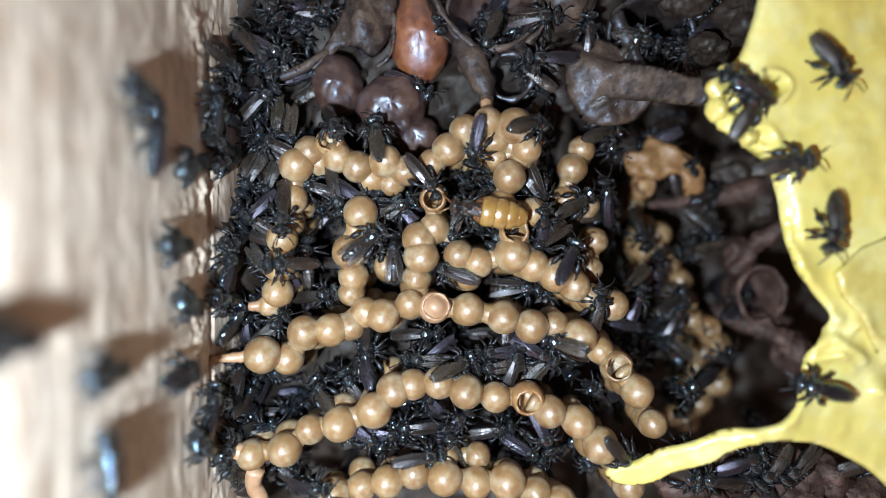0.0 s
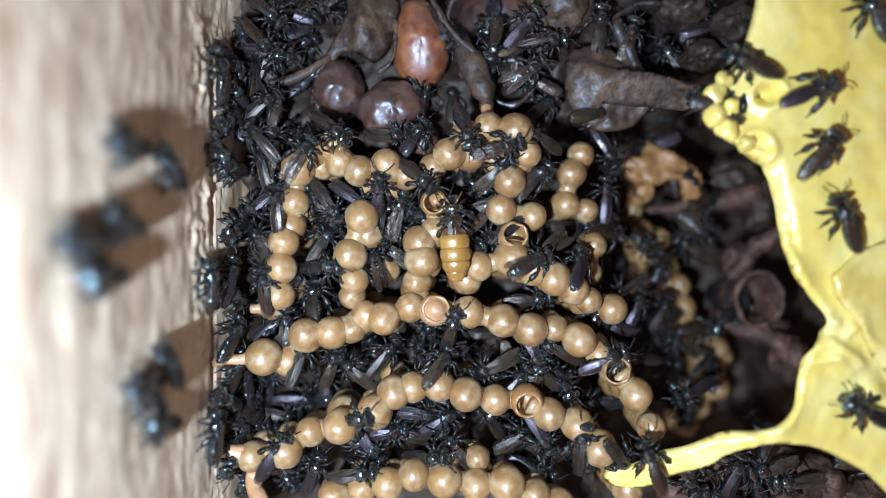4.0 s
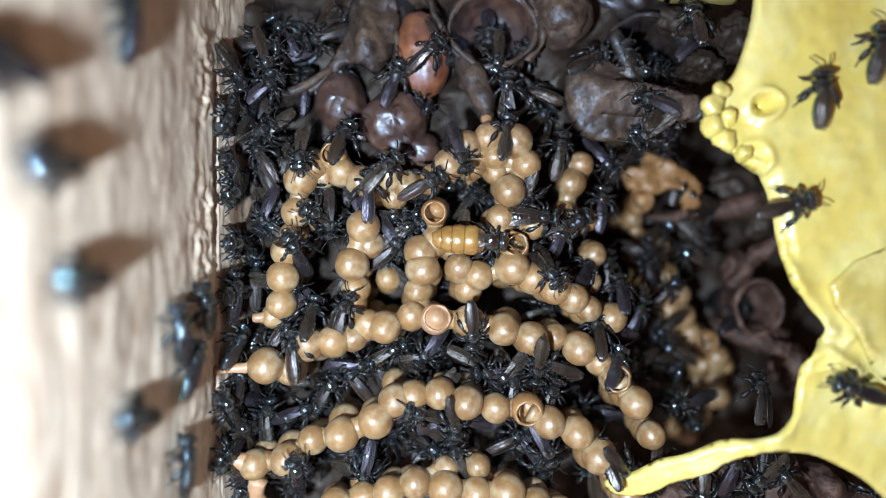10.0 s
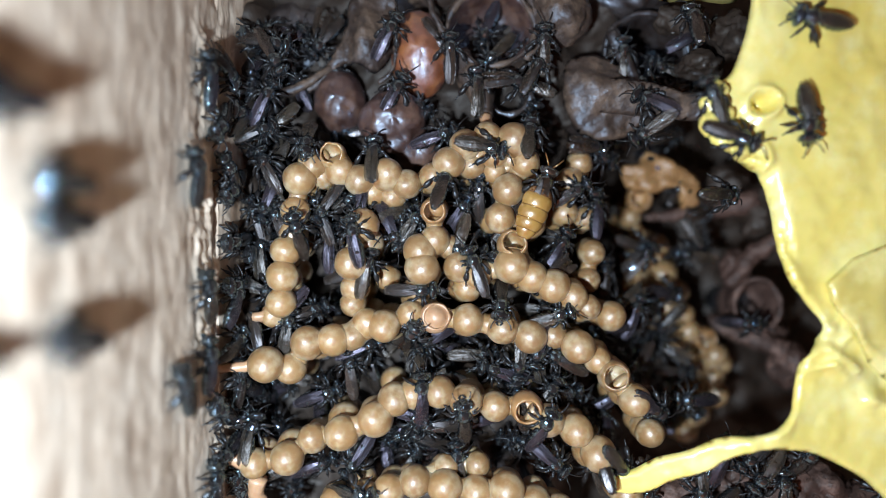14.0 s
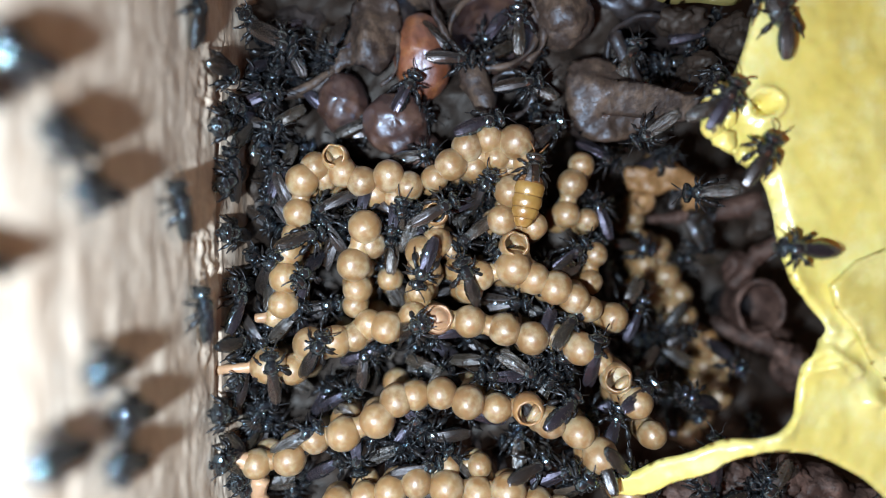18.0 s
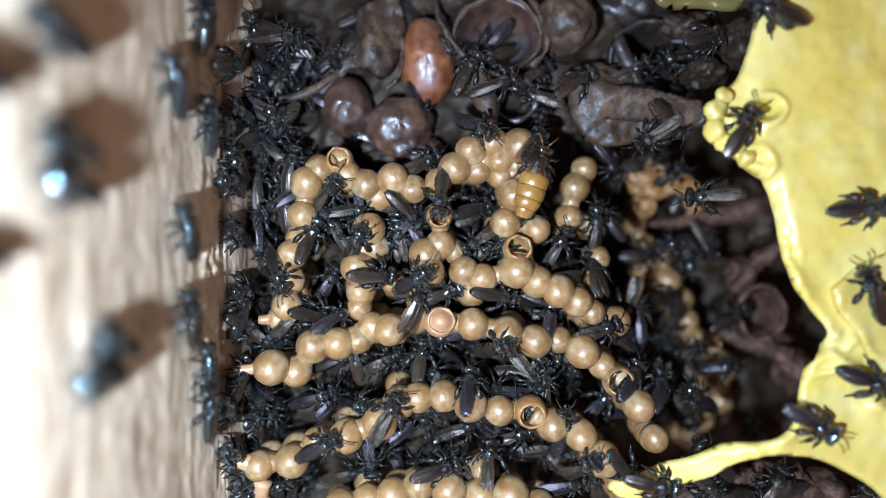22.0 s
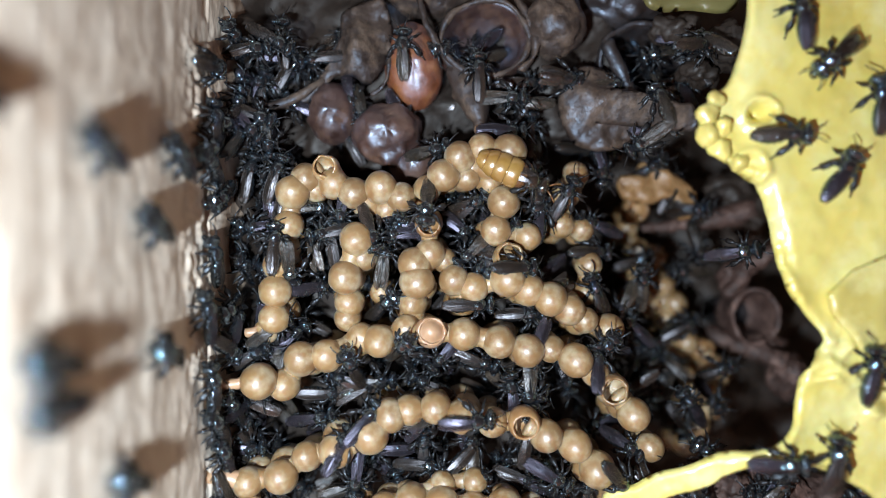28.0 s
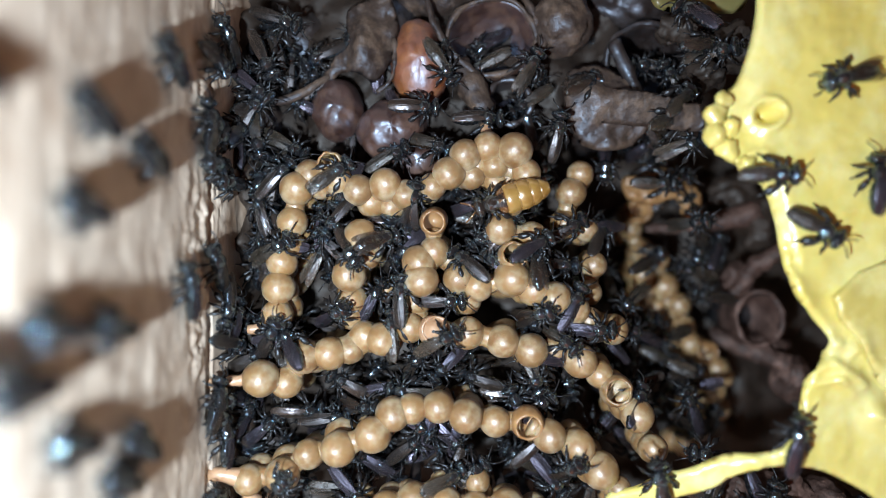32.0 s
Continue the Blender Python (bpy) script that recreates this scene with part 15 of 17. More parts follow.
    crawl(0, "at the wood wall's foot", [(0, at(-15.3, 6.3, 1.8, 160, 0, 0, 78)), (5.486, at(-15.3, 5.6, 1.8, 150, 0, 0, 78)), (9.629, at(-15.2, 5.6, 1.1, 132, 0, 0, 78)), (13.63, at(-15.2, 5.4, 1.4, 133, 0, 0, 78)), (17.13, at(-15.2, 5.6, 1.5, 105, 0, 0, 78)), (22.95, at(-15.3, 6.1, 1.9, 124, 0, 0, 78)), (27.87, at(-15.4, 6.7, 3.1, 150, 0, 0, 86)), (31.09, at(-15.4, 6.7, 3.2, 171, 0, 0, 86)), (32, at(-15.4, 6.6, 2.7, 186, 0, 0, 86))], lively=False)
    crawl(0, "at the wood wall's foot", [(0, at(-15.1, -5.6, 0.4, 40, 0, 0, 78)), (5.27, at(-15.1, -6.5, 0.9, 48, 0, 0, 78)), (11.59, at(-15.1, -6.4, 0.6, 40, 0, 0, 78)), (17.27, at(-15.2, -6.3, 1.0, 6, 0, 0, 78)), (22.61, at(-15.1, -4.8, 0.4, -20, 0, 0, 78)), (28.36, at(-15.1, -5.6, 0.8, -27, 0, 0, 78)), (32, at(-15.1, -5.4, 0.8, -12, 0, 0, 78))], lively=False)
    crawl(0, "at the wood wall's foot", [(0, at(-14.5, -15.6, -2.6, 50, 0, 0, 78)), (14.77, at(-14.7, -16.1, -1.6, 82, 0, 0, 78)), (20.83, at(-14.7, -15.5, -1.6, 95, 0, 0, 78)), (26.01, at(-14.6, -15.4, -2.0, 73, 0, 0, 78)), (29.44, at(-14.6, -15.0, -2.1, 72, 0, 0, 78)), (32, at(-14.6, -15.1, -2.0, 77, 0, 0, 78))], lively=False)
    crawl(5, "beside the wood wall", [(0, at(-13.1, 2.0, -1.5, 225)), (3.733, at(-13.0, 2.8, -1.5, 212)), (7.401, at(-12.8, 2.9, -1.5, 251)), (11.29, at(-12.6, 3.1, -1.5, 249)), (18.28, at(-12.3, 4.4, -1.5, 248)), (22.65, at(-12.1, 3.8, -1.5, 203)), (27.62, at(-12.5, 3.0, -1.5, 181)), (32, at(-11.4, 1.3, -1.5, 176))], lively=False)
    crawl(0, "beside the wood wall", [(0, at(-12.2, -7.5, -1.4, 261)), (3.291, at(-11.9, -7.4, -1.4, 223)), (6.127, at(-12.5, -6.5, -1.4, 204)), (10.94, at(-12.1, -6.5, -1.4, 250)), (13.49, at(-13.0, -6.7, -1.4, 279)), (19.3, at(-13.4, -5.9, -1.4, 312)), (25.26, at(-13.2, -6.0, -1.4, 357)), (29.57, at(-13.3, -6.5, -1.4, 398)), (32, at(-13.4, -6.7, -1.4, 387))], lively=False)
    crawl(4, "beside the wood wall", [(0, at(-13.2, -16.4, -2.9, 237)), (6.148, at(-13.4, -15.7, -2.9, 222)), (9.905, at(-13.0, -16.0, -2.9, 181)), (13.91, at(-13.1, -16.5, -2.9, 206)), (18.87, at(-13.2, -16.9, -2.9, 166)), (22.01, at(-13.4, -16.3, -2.9, 117)), (26.77, at(-13.4, -16.0, -2.9, 121)), (32, at(-13.1, -14.6, -2.9, 103))], lively=False)
    crawl(1, "beside the wood wall", [(0, at(-12.6, -14.9, -3.1, 39)), (6.944, at(-13.4, -14.2, -3.1, 11)), (16.83, at(-13.0, -14.8, -3.1, -43)), (20.94, at(-12.7, -14.8, -3.1, -30)), (25.14, at(-12.9, -15.2, -3.1, -18)), (31.63, at(-12.5, -16.0, -3.1, -18)), (32, at(-11.8, -15.1, -3.1, 1))], lively=False)
    crawl(0, "beside the wood wall", [(0, at(-12.8, 2.5, -3.2, 240)), (9.465, at(-13.2, 2.8, -3.2, 262)), (13.98, at(-13.4, 2.3, -3.2, 306)), (17.16, at(-13.4, 2.7, -3.2, 329)), (21.07, at(-13.4, 0.6, -3.2, 320)), (27.47, at(-12.3, 2.1, -3.2, 319)), (31.02, at(-11.9, 1.2, -3.2, 362)), (32, at(-11.8, 0.4, -3.2, 412))], lively=False)
    crawl(0, "beside the wood wall", [(0, at(-12.8, 13.3, -1.2, 313)), (5.702, at(-12.8, 14.6, -1.2, 309)), (10.62, at(-12.6, 14.2, -1.2, 287)), (16.01, at(-12.0, 14.6, -1.2, 315)), (20.72, at(-12.0, 15.9, -1.2, 351)), (26.69, at(-13.0, 15.4, -1.2, 380)), (29.87, at(-13.2, 15.6, -1.2, 334)), (32, at(-12.5, 14.6, -1.2, 296))], lively=False)
    crawl(0, "beside the wood wall", [(0, at(-12.2, 6.5, -2.2, 140)), (6.321, at(-13.0, 5.5, -2.2, 97)), (13.27, at(-12.8, 6.4, -2.2, 135)), (19.04, at(-12.5, 7.4, -2.2, 128)), (21.61, at(-12.8, 7.9, -2.2, 141)), (25.36, at(-13.4, 7.3, -2.2, 109)), (28.44, at(-13.4, 6.6, -2.2, 72)), (31.46, at(-12.8, 6.2, -2.2, 58)), (32, at(-12.0, 6.2, -2.2, 81))], lively=False)
    crawl(0, "beside the wood wall", [(0, at(-13.3, -15.8, -3.5, 112)), (4.337, at(-12.9, -15.0, -3.5, 104)), (10.53, at(-13.3, -14.6, -3.5, 105)), (17.27, at(-13.4, -13.7, -3.5, 78)), (22.37, at(-13.4, -12.3, -3.5, 57)), (28.72, at(-13.4, -13.0, -3.5, 100)), (32, at(-13.4, -14.0, -3.5, 95))], lively=False)
    crawl(0, "beside the wood wall", [(0, at(-11.6, 6.8, -1.3, 151)), (3.766, at(-12.8, 7.5, -1.3, 130)), (9.393, at(-12.9, 7.0, -1.3, 121)), (12.49, at(-12.6, 6.7, -1.3, 113)), (16.52, at(-12.2, 5.4, -1.3, 122)), (21.48, at(-11.3, 6.3, -1.3, 81)), (25.62, at(-11.9, 7.1, -1.3, 98)), (29.66, at(-11.0, 6.1, -1.3, 51)), (32, at(-11.5, 6.2, -1.3, 47))], lively=False)
    crawl(4, "beside the wood wall", [(0, at(-13.6, 4.6, -2.4, 242)), (5.225, at(-12.2, 4.3, -2.4, 291)), (9.503, at(-11.9, 3.4, -2.4, 311)), (16.49, at(-11.4, 3.7, -2.4, 301)), (21.94, at(-11.1, 5.8, -2.4, 272)), (26.11, at(-11.0, 6.3, -2.4, 296)), (32, at(-11.0, 8.5, -2.4, 332))], lively=False)
    crawl(2, "beside the wood wall", [(0, at(-12.0, -6.2, -1.2, 43)), (4.609, at(-11.0, -6.0, -1.2, 88)), (11.14, at(-11.0, -5.9, -1.2, 91)), (20.82, at(-11.0, -4.5, -1.2, 34)), (23.72, at(-11.4, -4.5, -1.2, 62)), (27.33, at(-11.6, -4.4, -1.2, 34)), (31.87, at(-12.1, -4.7, -1.2, 69)), (32, at(-11.9, -5.0, -1.2, 116))], lively=False)
    crawl(0, "beside the wood wall", [(0, at(-13.4, 1.6, -1.8, 146)), (5.255, at(-12.6, 0.2, -1.8, 138)), (7.803, at(-12.1, 1.3, -1.8, 161)), (13.51, at(-11.7, 2.0, -1.8, 114)), (16.51, at(-12.1, 3.7, -1.8, 128)), (22.82, at(-11.6, 3.9, -1.8, 86)), (26.49, at(-11.0, 4.9, -1.8, 69)), (31.19, at(-11.6, 3.7, -1.8, 114)), (32, at(-12.7, 3.7, -1.8, 103))], lively=False)
    crawl(2, "beside the wood wall", [(0, at(-11.6, 8.1, -1.9, 266)), (3.662, at(-12.0, 8.6, -1.9, 264)), (7.775, at(-12.5, 8.9, -1.9, 219)), (14.04, at(-11.9, 9.3, -1.9, 224)), (18.33, at(-11.9, 9.6, -1.9, 211)), (22.25, at(-12.2, 9.6, -1.9, 236)), (26.94, at(-11.7, 9.7, -1.9, 282)), (29.47, at(-12.8, 8.7, -1.9, 269)), (32, at(-13.1, 9.1, -1.9, 280))], lively=False)
    crawl(0, "beside the wood wall", [(0, at(-11.9, 14.1, -2.7, 113)), (4.739, at(-12.7, 14.0, -2.7, 69)), (7.657, at(-12.7, 14.5, -2.7, 98)), (12.07, at(-12.4, 14.0, -2.7, 77)), (17.63, at(-11.1, 15.0, -2.7, 110)), (21.61, at(-11.5, 16.2, -2.7, 139)), (27, at(-11.0, 16.6, -2.7, 94)), (32, at(-12.1, 16.1, -2.7, 108))], lively=False)
    crawl(5, "beside the wood wall", [(0, at(-12.1, 13.6, -1.5, 336)), (5.887, at(-12.1, 13.6, -1.5, 360)), (10.27, at(-12.8, 11.8, -1.5, 402)), (13.11, at(-12.6, 11.0, -1.5, 427)), (17.31, at(-13.2, 11.3, -1.5, 389)), (27.5, at(-13.4, 10.2, -1.5, 312)), (32, at(-13.3, 12.6, -1.5, 321))], lively=False)
    crawl(0, "beside the wood wall", [(0, at(-12.7, 9.9, -1.5, 44)), (6.432, at(-12.8, 9.9, -1.5, 38)), (10.63, at(-13.3, 8.5, -1.5, 37)), (22.07, at(-13.1, 10.1, -1.5, -32)), (26.13, at(-12.8, 10.6, -1.5, -23)), (30.97, at(-13.3, 11.2, -1.5, 11)), (32, at(-13.4, 10.8, -1.5, 59))], lively=False)
    crawl(4, "beside the wood wall", [(0, at(-12.3, 4.2, -2.6, 251)), (3.551, at(-12.4, 5.4, -2.6, 259)), (7.208, at(-11.5, 5.9, -2.6, 246)), (12.93, at(-12.2, 6.3, -2.6, 252)), (19.82, at(-11.7, 5.9, -2.6, 251)), (23.36, at(-11.7, 5.5, -2.6, 232)), (29.68, at(-11.0, 5.8, -2.6, 238)), (32, at(-11.1, 6.1, -2.6, 284))], lively=False)
    crawl(0, "beside the wood wall", [(0, at(-12.3, 3.7, -3.3, 290)), (2.94, at(-12.2, 3.2, -3.3, 260)), (7.847, at(-12.4, 3.0, -3.3, 286)), (12.97, at(-11.5, 2.1, -3.3, 305)), (17.11, at(-11.0, 1.7, -3.3, 285)), (23.47, at(-11.1, 1.2, -3.3, 259)), (26.06, at(-11.4, 1.1, -3.3, 239)), (29.69, at(-11.0, 1.6, -3.3, 216)), (32, at(-11.1, 2.5, -3.3, 253))], lively=False)
    crawl(0, "beside the wood wall", [(0, at(-12.2, 16.8, -1.5, 309)), (6.346, at(-12.7, 16.2, -1.5, 333)), (11.25, at(-13.3, 14.9, -1.5, 360)), (14.92, at(-12.2, 15.4, -1.5, 347)), (20.96, at(-12.1, 16.2, -1.5, 334)), (26.75, at(-11.6, 15.9, -1.5, 340)), (30.81, at(-11.4, 17.6, -1.5, 301)), (32, at(-11.5, 17.4, -1.5, 341))], lively=False)
    crawl(5, "beside the wood wall", [(0, at(-12.0, -3.8, -1.8, 204)), (3.039, at(-11.6, -3.8, -1.8, 241)), (5.815, at(-11.7, -4.1, -1.8, 194)), (10.88, at(-11.0, -4.2, -1.8, 229)), (16.92, at(-11.2, -4.2, -1.8, 232)), (20.25, at(-11.7, -4.3, -1.8, 232)), (23.64, at(-11.8, -5.0, -1.8, 230)), (26.49, at(-12.4, -4.9, -1.8, 278)), (31.52, at(-12.2, -4.5, -1.8, 261)), (32, at(-11.0, -5.2, -1.8, 306))], lively=False)
    crawl(4, "beside the wood wall", [(0, at(-12.3, -2.0, -1.6, 309)), (6.707, at(-11.7, -1.9, -1.6, 318)), (12.29, at(-12.3, -2.5, -1.6, 361)), (15.18, at(-13.4, -2.8, -1.6, 315)), (18.18, at(-12.5, -4.0, -1.6, 267)), (20.83, at(-12.2, -5.0, -1.6, 269)), (25.94, at(-12.1, -6.3, -1.6, 219)), (28.74, at(-11.8, -8.1, -1.6, 252)), (32, at(-12.0, -7.5, -1.6, 204))], lively=False)
    crawl(5, "beside the wood wall", [(0, at(-13.4, 8.5, -3.4, 94)), (5.135, at(-13.4, 8.4, -3.4, 112)), (9.682, at(-13.3, 9.8, -3.4, 79)), (12.86, at(-13.3, 10.6, -3.4, 108)), (21.71, at(-13.3, 13.1, -3.4, 52)), (25.25, at(-13.4, 13.7, -3.4, 75)), (30.79, at(-13.2, 12.8, -3.4, 33)), (32, at(-13.2, 13.3, -3.4, 24))], lively=False)
    crawl(4, "beside the wood wall", [(0, at(-12.3, -0.6, -3.0, 133)), (4.104, at(-11.0, -1.8, -3.0, 122)), (7.214, at(-11.0, -3.0, -3.0, 106)), (13.27, at(-11.3, -2.6, -3.0, 115)), (19.11, at(-12.2, -2.4, -3.0, 67)), (23.85, at(-12.3, -2.2, -3.0, 108)), (27, at(-12.1, -0.8, -3.0, 154)), (32, at(-12.7, 0.5, -3.0, 118))], lively=False)
    crawl(0, "beside the wood wall", [(0, at(-12.1, -0.1, -2.1, 340)), (3.367, at(-11.6, 0.7, -2.1, 379)), (9.136, at(-11.0, 0.5, -2.1, 366)), (12.18, at(-11.2, 2.1, -2.1, 323)), (15.51, at(-11.3, 2.3, -2.1, 304)), (18.83, at(-11.0, 2.9, -2.1, 308)), (23.89, at(-11.0, 2.0, -2.1, 353)), (26.75, at(-11.0, 2.3, -2.1, 333)), (32, at(-11.0, 1.9, -2.1, 299))], lively=False)
    crawl(0, "among dark pots", [(0, at(-7.5, 11.7, -4.8, 205)), (3.825, at(-7.1, 9.9, -4.8, 201)), (9.039, at(-6.8, 9.2, -4.8, 170)), (15.79, at(-6.7, 9.2, -4.8, 196)), (25.9, at(-6.4, 9.5, -4.8, 135)), (32, at(-7.1, 9.5, -4.8, 132)), (32, at(-6.7, 9.5, -4.8, 86))], lively=False)
    crawl(5, "among dark pots", [(0, at(-11.2, 15.3, -4.5, 223)), (4.162, at(-11.9, 15.4, -4.5, 204)), (8.267, at(-11.4, 14.8, -4.5, 196)), (13.2, at(-11.8, 15.0, -4.5, 238)), (16.75, at(-10.9, 14.4, -4.5, 276)), (19.98, at(-12.4, 14.3, -4.5, 255)), (23.25, at(-12.4, 13.8, -4.5, 263)), (26.46, at(-12.0, 13.6, -4.5, 223)), (32, at(-12.4, 14.4, -4.5, 222))], lively=False)
    crawl(5, "among dark pots", [(0, at(-12.0, 17.2, -3.7, 185)), (4.205, at(-11.4, 17.2, -3.7, 162)), (9.289, at(-11.8, 16.6, -3.7, 121)), (14.03, at(-12.5, 16.7, -3.7, 168)), (17.79, at(-12.7, 16.9, -3.7, 198)), (21.34, at(-12.3, 15.7, -3.7, 173)), (27.91, at(-12.8, 15.7, -3.7, 179)), (32, at(-13.4, 15.8, -3.7, 158))], lively=False)
    crawl(3, "among dark pots", [(0, at(-10.3, 17.1, -4.3, 181)), (4.041, at(-10.2, 17.5, -4.3, 215)), (10.16, at(-9.1, 17.3, -4.3, 233)), (16.25, at(-9.3, 16.1, -4.3, 263)), (19.54, at(-9.2, 15.5, -4.3, 238)), (26.18, at(-8.6, 15.7, -4.3, 222)), (32, at(-9.4, 14.7, -4.3, 265))], lively=False)
    crawl(4, "among dark pots", [(0, at(-9.0, 11.2, -4.1, 23)), (5.502, at(-7.9, 12.4, -4.1, 60)), (9.4, at(-7.6, 13.4, -4.1, 86)), (16.33, at(-7.8, 13.2, -4.1, 109)), (19.1, at(-7.2, 12.3, -4.1, 137)), (25.53, at(-8.3, 11.6, -4.1, 151)), (30.24, at(-8.7, 12.0, -4.1, 104)), (32, at(-8.5, 11.5, -4.1, 119))], lively=False)
    crawl(0, "among dark pots", [(0, at(-8.2, 17.3, -3.4, 250)), (4.821, at(-8.3, 17.8, -3.4, 219)), (10.24, at(-8.8, 16.2, -3.4, 202)), (16.91, at(-8.4, 15.9, -3.4, 247)), (22.2, at(-7.6, 15.7, -3.4, 230)), (25.95, at(-8.2, 15.5, -3.4, 184)), (32, at(-8.7, 15.4, -3.4, 208))], lively=False)
    crawl(0, "among dark pots", [(0, at(-10.7, 14.5, -4.3, 72)), (5.114, at(-10.7, 15.1, -4.3, 29)), (7.848, at(-11.0, 15.8, -4.3, 74)), (13.23, at(-11.5, 16.1, -4.3, 47)), (17.86, at(-11.2, 16.0, -4.3, 40)), (23.44, at(-11.2, 15.1, -4.3, 55)), (30.17, at(-10.9, 14.8, -4.3, 59)), (32, at(-11.2, 14.8, -4.3, 85))], lively=False)
    crawl(4, "among dark pots", [(0, at(14.1, 14.2, -3.3, 54)), (4.981, at(14.0, 15.3, -3.3, 77)), (8.918, at(14.1, 14.3, -3.3, 97)), (13.47, at(13.8, 14.5, -3.3, 95)), (20.27, at(14.0, 14.3, -3.3, 52)), (23.98, at(13.8, 13.6, -3.3, 15)), (28.4, at(13.0, 13.1, -3.3, 5)), (32, at(12.8, 12.2, -3.3, -40))], lively=False)
    crawl(1, "among dark pots", [(0, at(19.8, 15.8, -3.1, 46)), (2.746, at(19.7, 15.9, -3.1, 4)), (7.006, at(19.5, 15.9, -3.1, 49)), (13.34, at(18.8, 16.0, -3.1, 31)), (20.27, at(19.1, 16.4, -3.1, 3)), (26.66, at(18.6, 16.4, -3.1, -8)), (32, at(18.6, 17.6, -3.1, 13))], lively=False)
    crawl(3, "among dark pots", [(0, at(15.2, 11.8, -4.1, 132)), (4.466, at(14.8, 11.9, -4.1, 144)), (8.816, at(14.5, 13.1, -4.1, 140)), (13.45, at(14.9, 12.6, -4.1, 127)), (19.99, at(15.8, 12.4, -4.1, 117)), (25.51, at(15.8, 11.8, -4.1, 140)), (32, at(15.3, 10.9, -4.1, 133))], lively=False)
    crawl(2, "among dark pots", [(0, at(15.2, 12.1, -4.2, 81)), (5.967, at(13.8, 11.6, -4.2, 66)), (11.67, at(14.4, 11.7, -4.2, 92)), (15.34, at(14.1, 11.4, -4.2, 82)), (22.31, at(14.5, 12.8, -4.2, 38)), (27.43, at(14.9, 11.6, -4.2, 27)), (32, at(14.7, 10.5, -4.2, 52))], lively=False)
    crawl(4, "among dark pots", [(0, at(18.0, 14.2, -4.4, 91)), (5.673, at(17.4, 13.9, -4.4, 139)), (8.788, at(17.5, 13.3, -4.4, 162)), (15.56, at(17.4, 14.2, -4.4, 165)), (20.29, at(17.8, 15.0, -4.4, 204)), (25.78, at(17.5, 16.2, -4.4, 196)), (28.93, at(17.1, 15.8, -4.4, 199)), (32, at(16.0, 15.0, -4.4, 184))], lively=False)
    crawl(4, "among dark pots", [(0, at(19.7, 17.9, -4.1, 27)), (3.852, at(19.4, 16.9, -4.1, 60)), (8.063, at(19.4, 17.5, -4.1, 64)), (10.67, at(18.9, 18.2, -4.1, 29)), (14.57, at(19.7, 17.1, -4.1, 4)), (17.87, at(19.8, 17.3, -4.1, 33)), (23.7, at(19.8, 18.1, -4.1, 52)), (26.32, at(20.2, 16.8, -4.1, 24)), (31.99, at(20.0, 16.2, -4.1, 61)), (32, at(19.6, 16.3, -4.1, 56))], lively=False)
    crawl(2, "in the dark gap", [(0, at(9.0, -4.9, -9.3, 205)), (5.242, at(9.4, -4.9, -9.3, 177)), (10.53, at(10.2, -3.4, -9.3, 162)), (15.01, at(9.3, -2.8, -9.3, 203)), (20.56, at(9.5, -2.2, -9.3, 224)), (24.03, at(10.4, -3.2, -9.3, 196)), (28.17, at(10.5, -2.0, -9.3, 151)), (32, at(11.3, -1.5, -9.3, 155))], lively=False)
    crawl(1, "in the dark gap", [(0, at(8.8, 4.1, -10.2, 34)), (2.699, at(7.8, 5.8, -10.2, 44)), (9.079, at(8.1, 5.9, -10.2, -4)), (14.72, at(8.3, 6.5, -10.2, 13)), (25.37, at(7.7, 7.7, -10.2, -33)), (29.19, at(7.7, 7.8, -10.2, -52)), (32, at(7.6, 8.3, -10.2, -17))], lively=False)
    crawl(1, "in the dark gap", [(0, at(10.8, 5.2, -11.9, 184)), (3.903, at(11.4, 4.3, -11.9, 197)), (9.371, at(11.2, 3.6, -11.9, 188)), (13.63, at(10.6, 3.5, -11.9, 191)), (18.52, at(10.9, 2.0, -11.9, 163)), (26.42, at(10.8, 2.7, -11.9, 230)), (32, at(10.5, 1.6, -11.9, 254))], lively=False)
    crawl(1, "in the dark gap", [(0, at(9.5, 0.7, -11.9, 143)), (4.988, at(10.7, -0.8, -11.9, 185)), (11.25, at(11.0, -0.6, -11.9, 232)), (16.19, at(10.6, -0.6, -11.9, 268)), (21.02, at(10.8, -0.6, -11.9, 317)), (23.58, at(11.1, -0.1, -11.9, 331)), (26.58, at(10.0, -0.7, -11.9, 325)), (32, at(9.3, -1.3, -11.9, 292))], lively=False)
    crawl(0, "in the dark gap", [(0, at(14.6, -2.1, -11.5, 324)), (5.534, at(14.7, -1.4, -11.5, 328)), (9.549, at(14.1, -1.9, -11.5, 280)), (13.04, at(13.9, -2.3, -11.5, 238)), (18.97, at(13.2, -0.6, -11.5, 243)), (21.92, at(12.9, -1.1, -11.5, 275)), (27.68, at(12.9, -1.4, -11.5, 228)), (32, at(13.1, -1.0, -11.5, 181))], lively=False)
    crawl(3, "among dark soil lumps", [(0, at(15.8, -16.1, -1.2, 170)), (6.811, at(15.6, -15.6, -1.2, 203)), (12.84, at(14.7, -16.6, -1.2, 279)), (16.47, at(14.6, -17.1, -1.2, 279)), (23.33, at(14.6, -16.5, -1.2, 320)), (28.87, at(14.9, -16.3, -1.2, 294)), (32, at(15.4, -17.2, -1.2, 342))], lively=False)
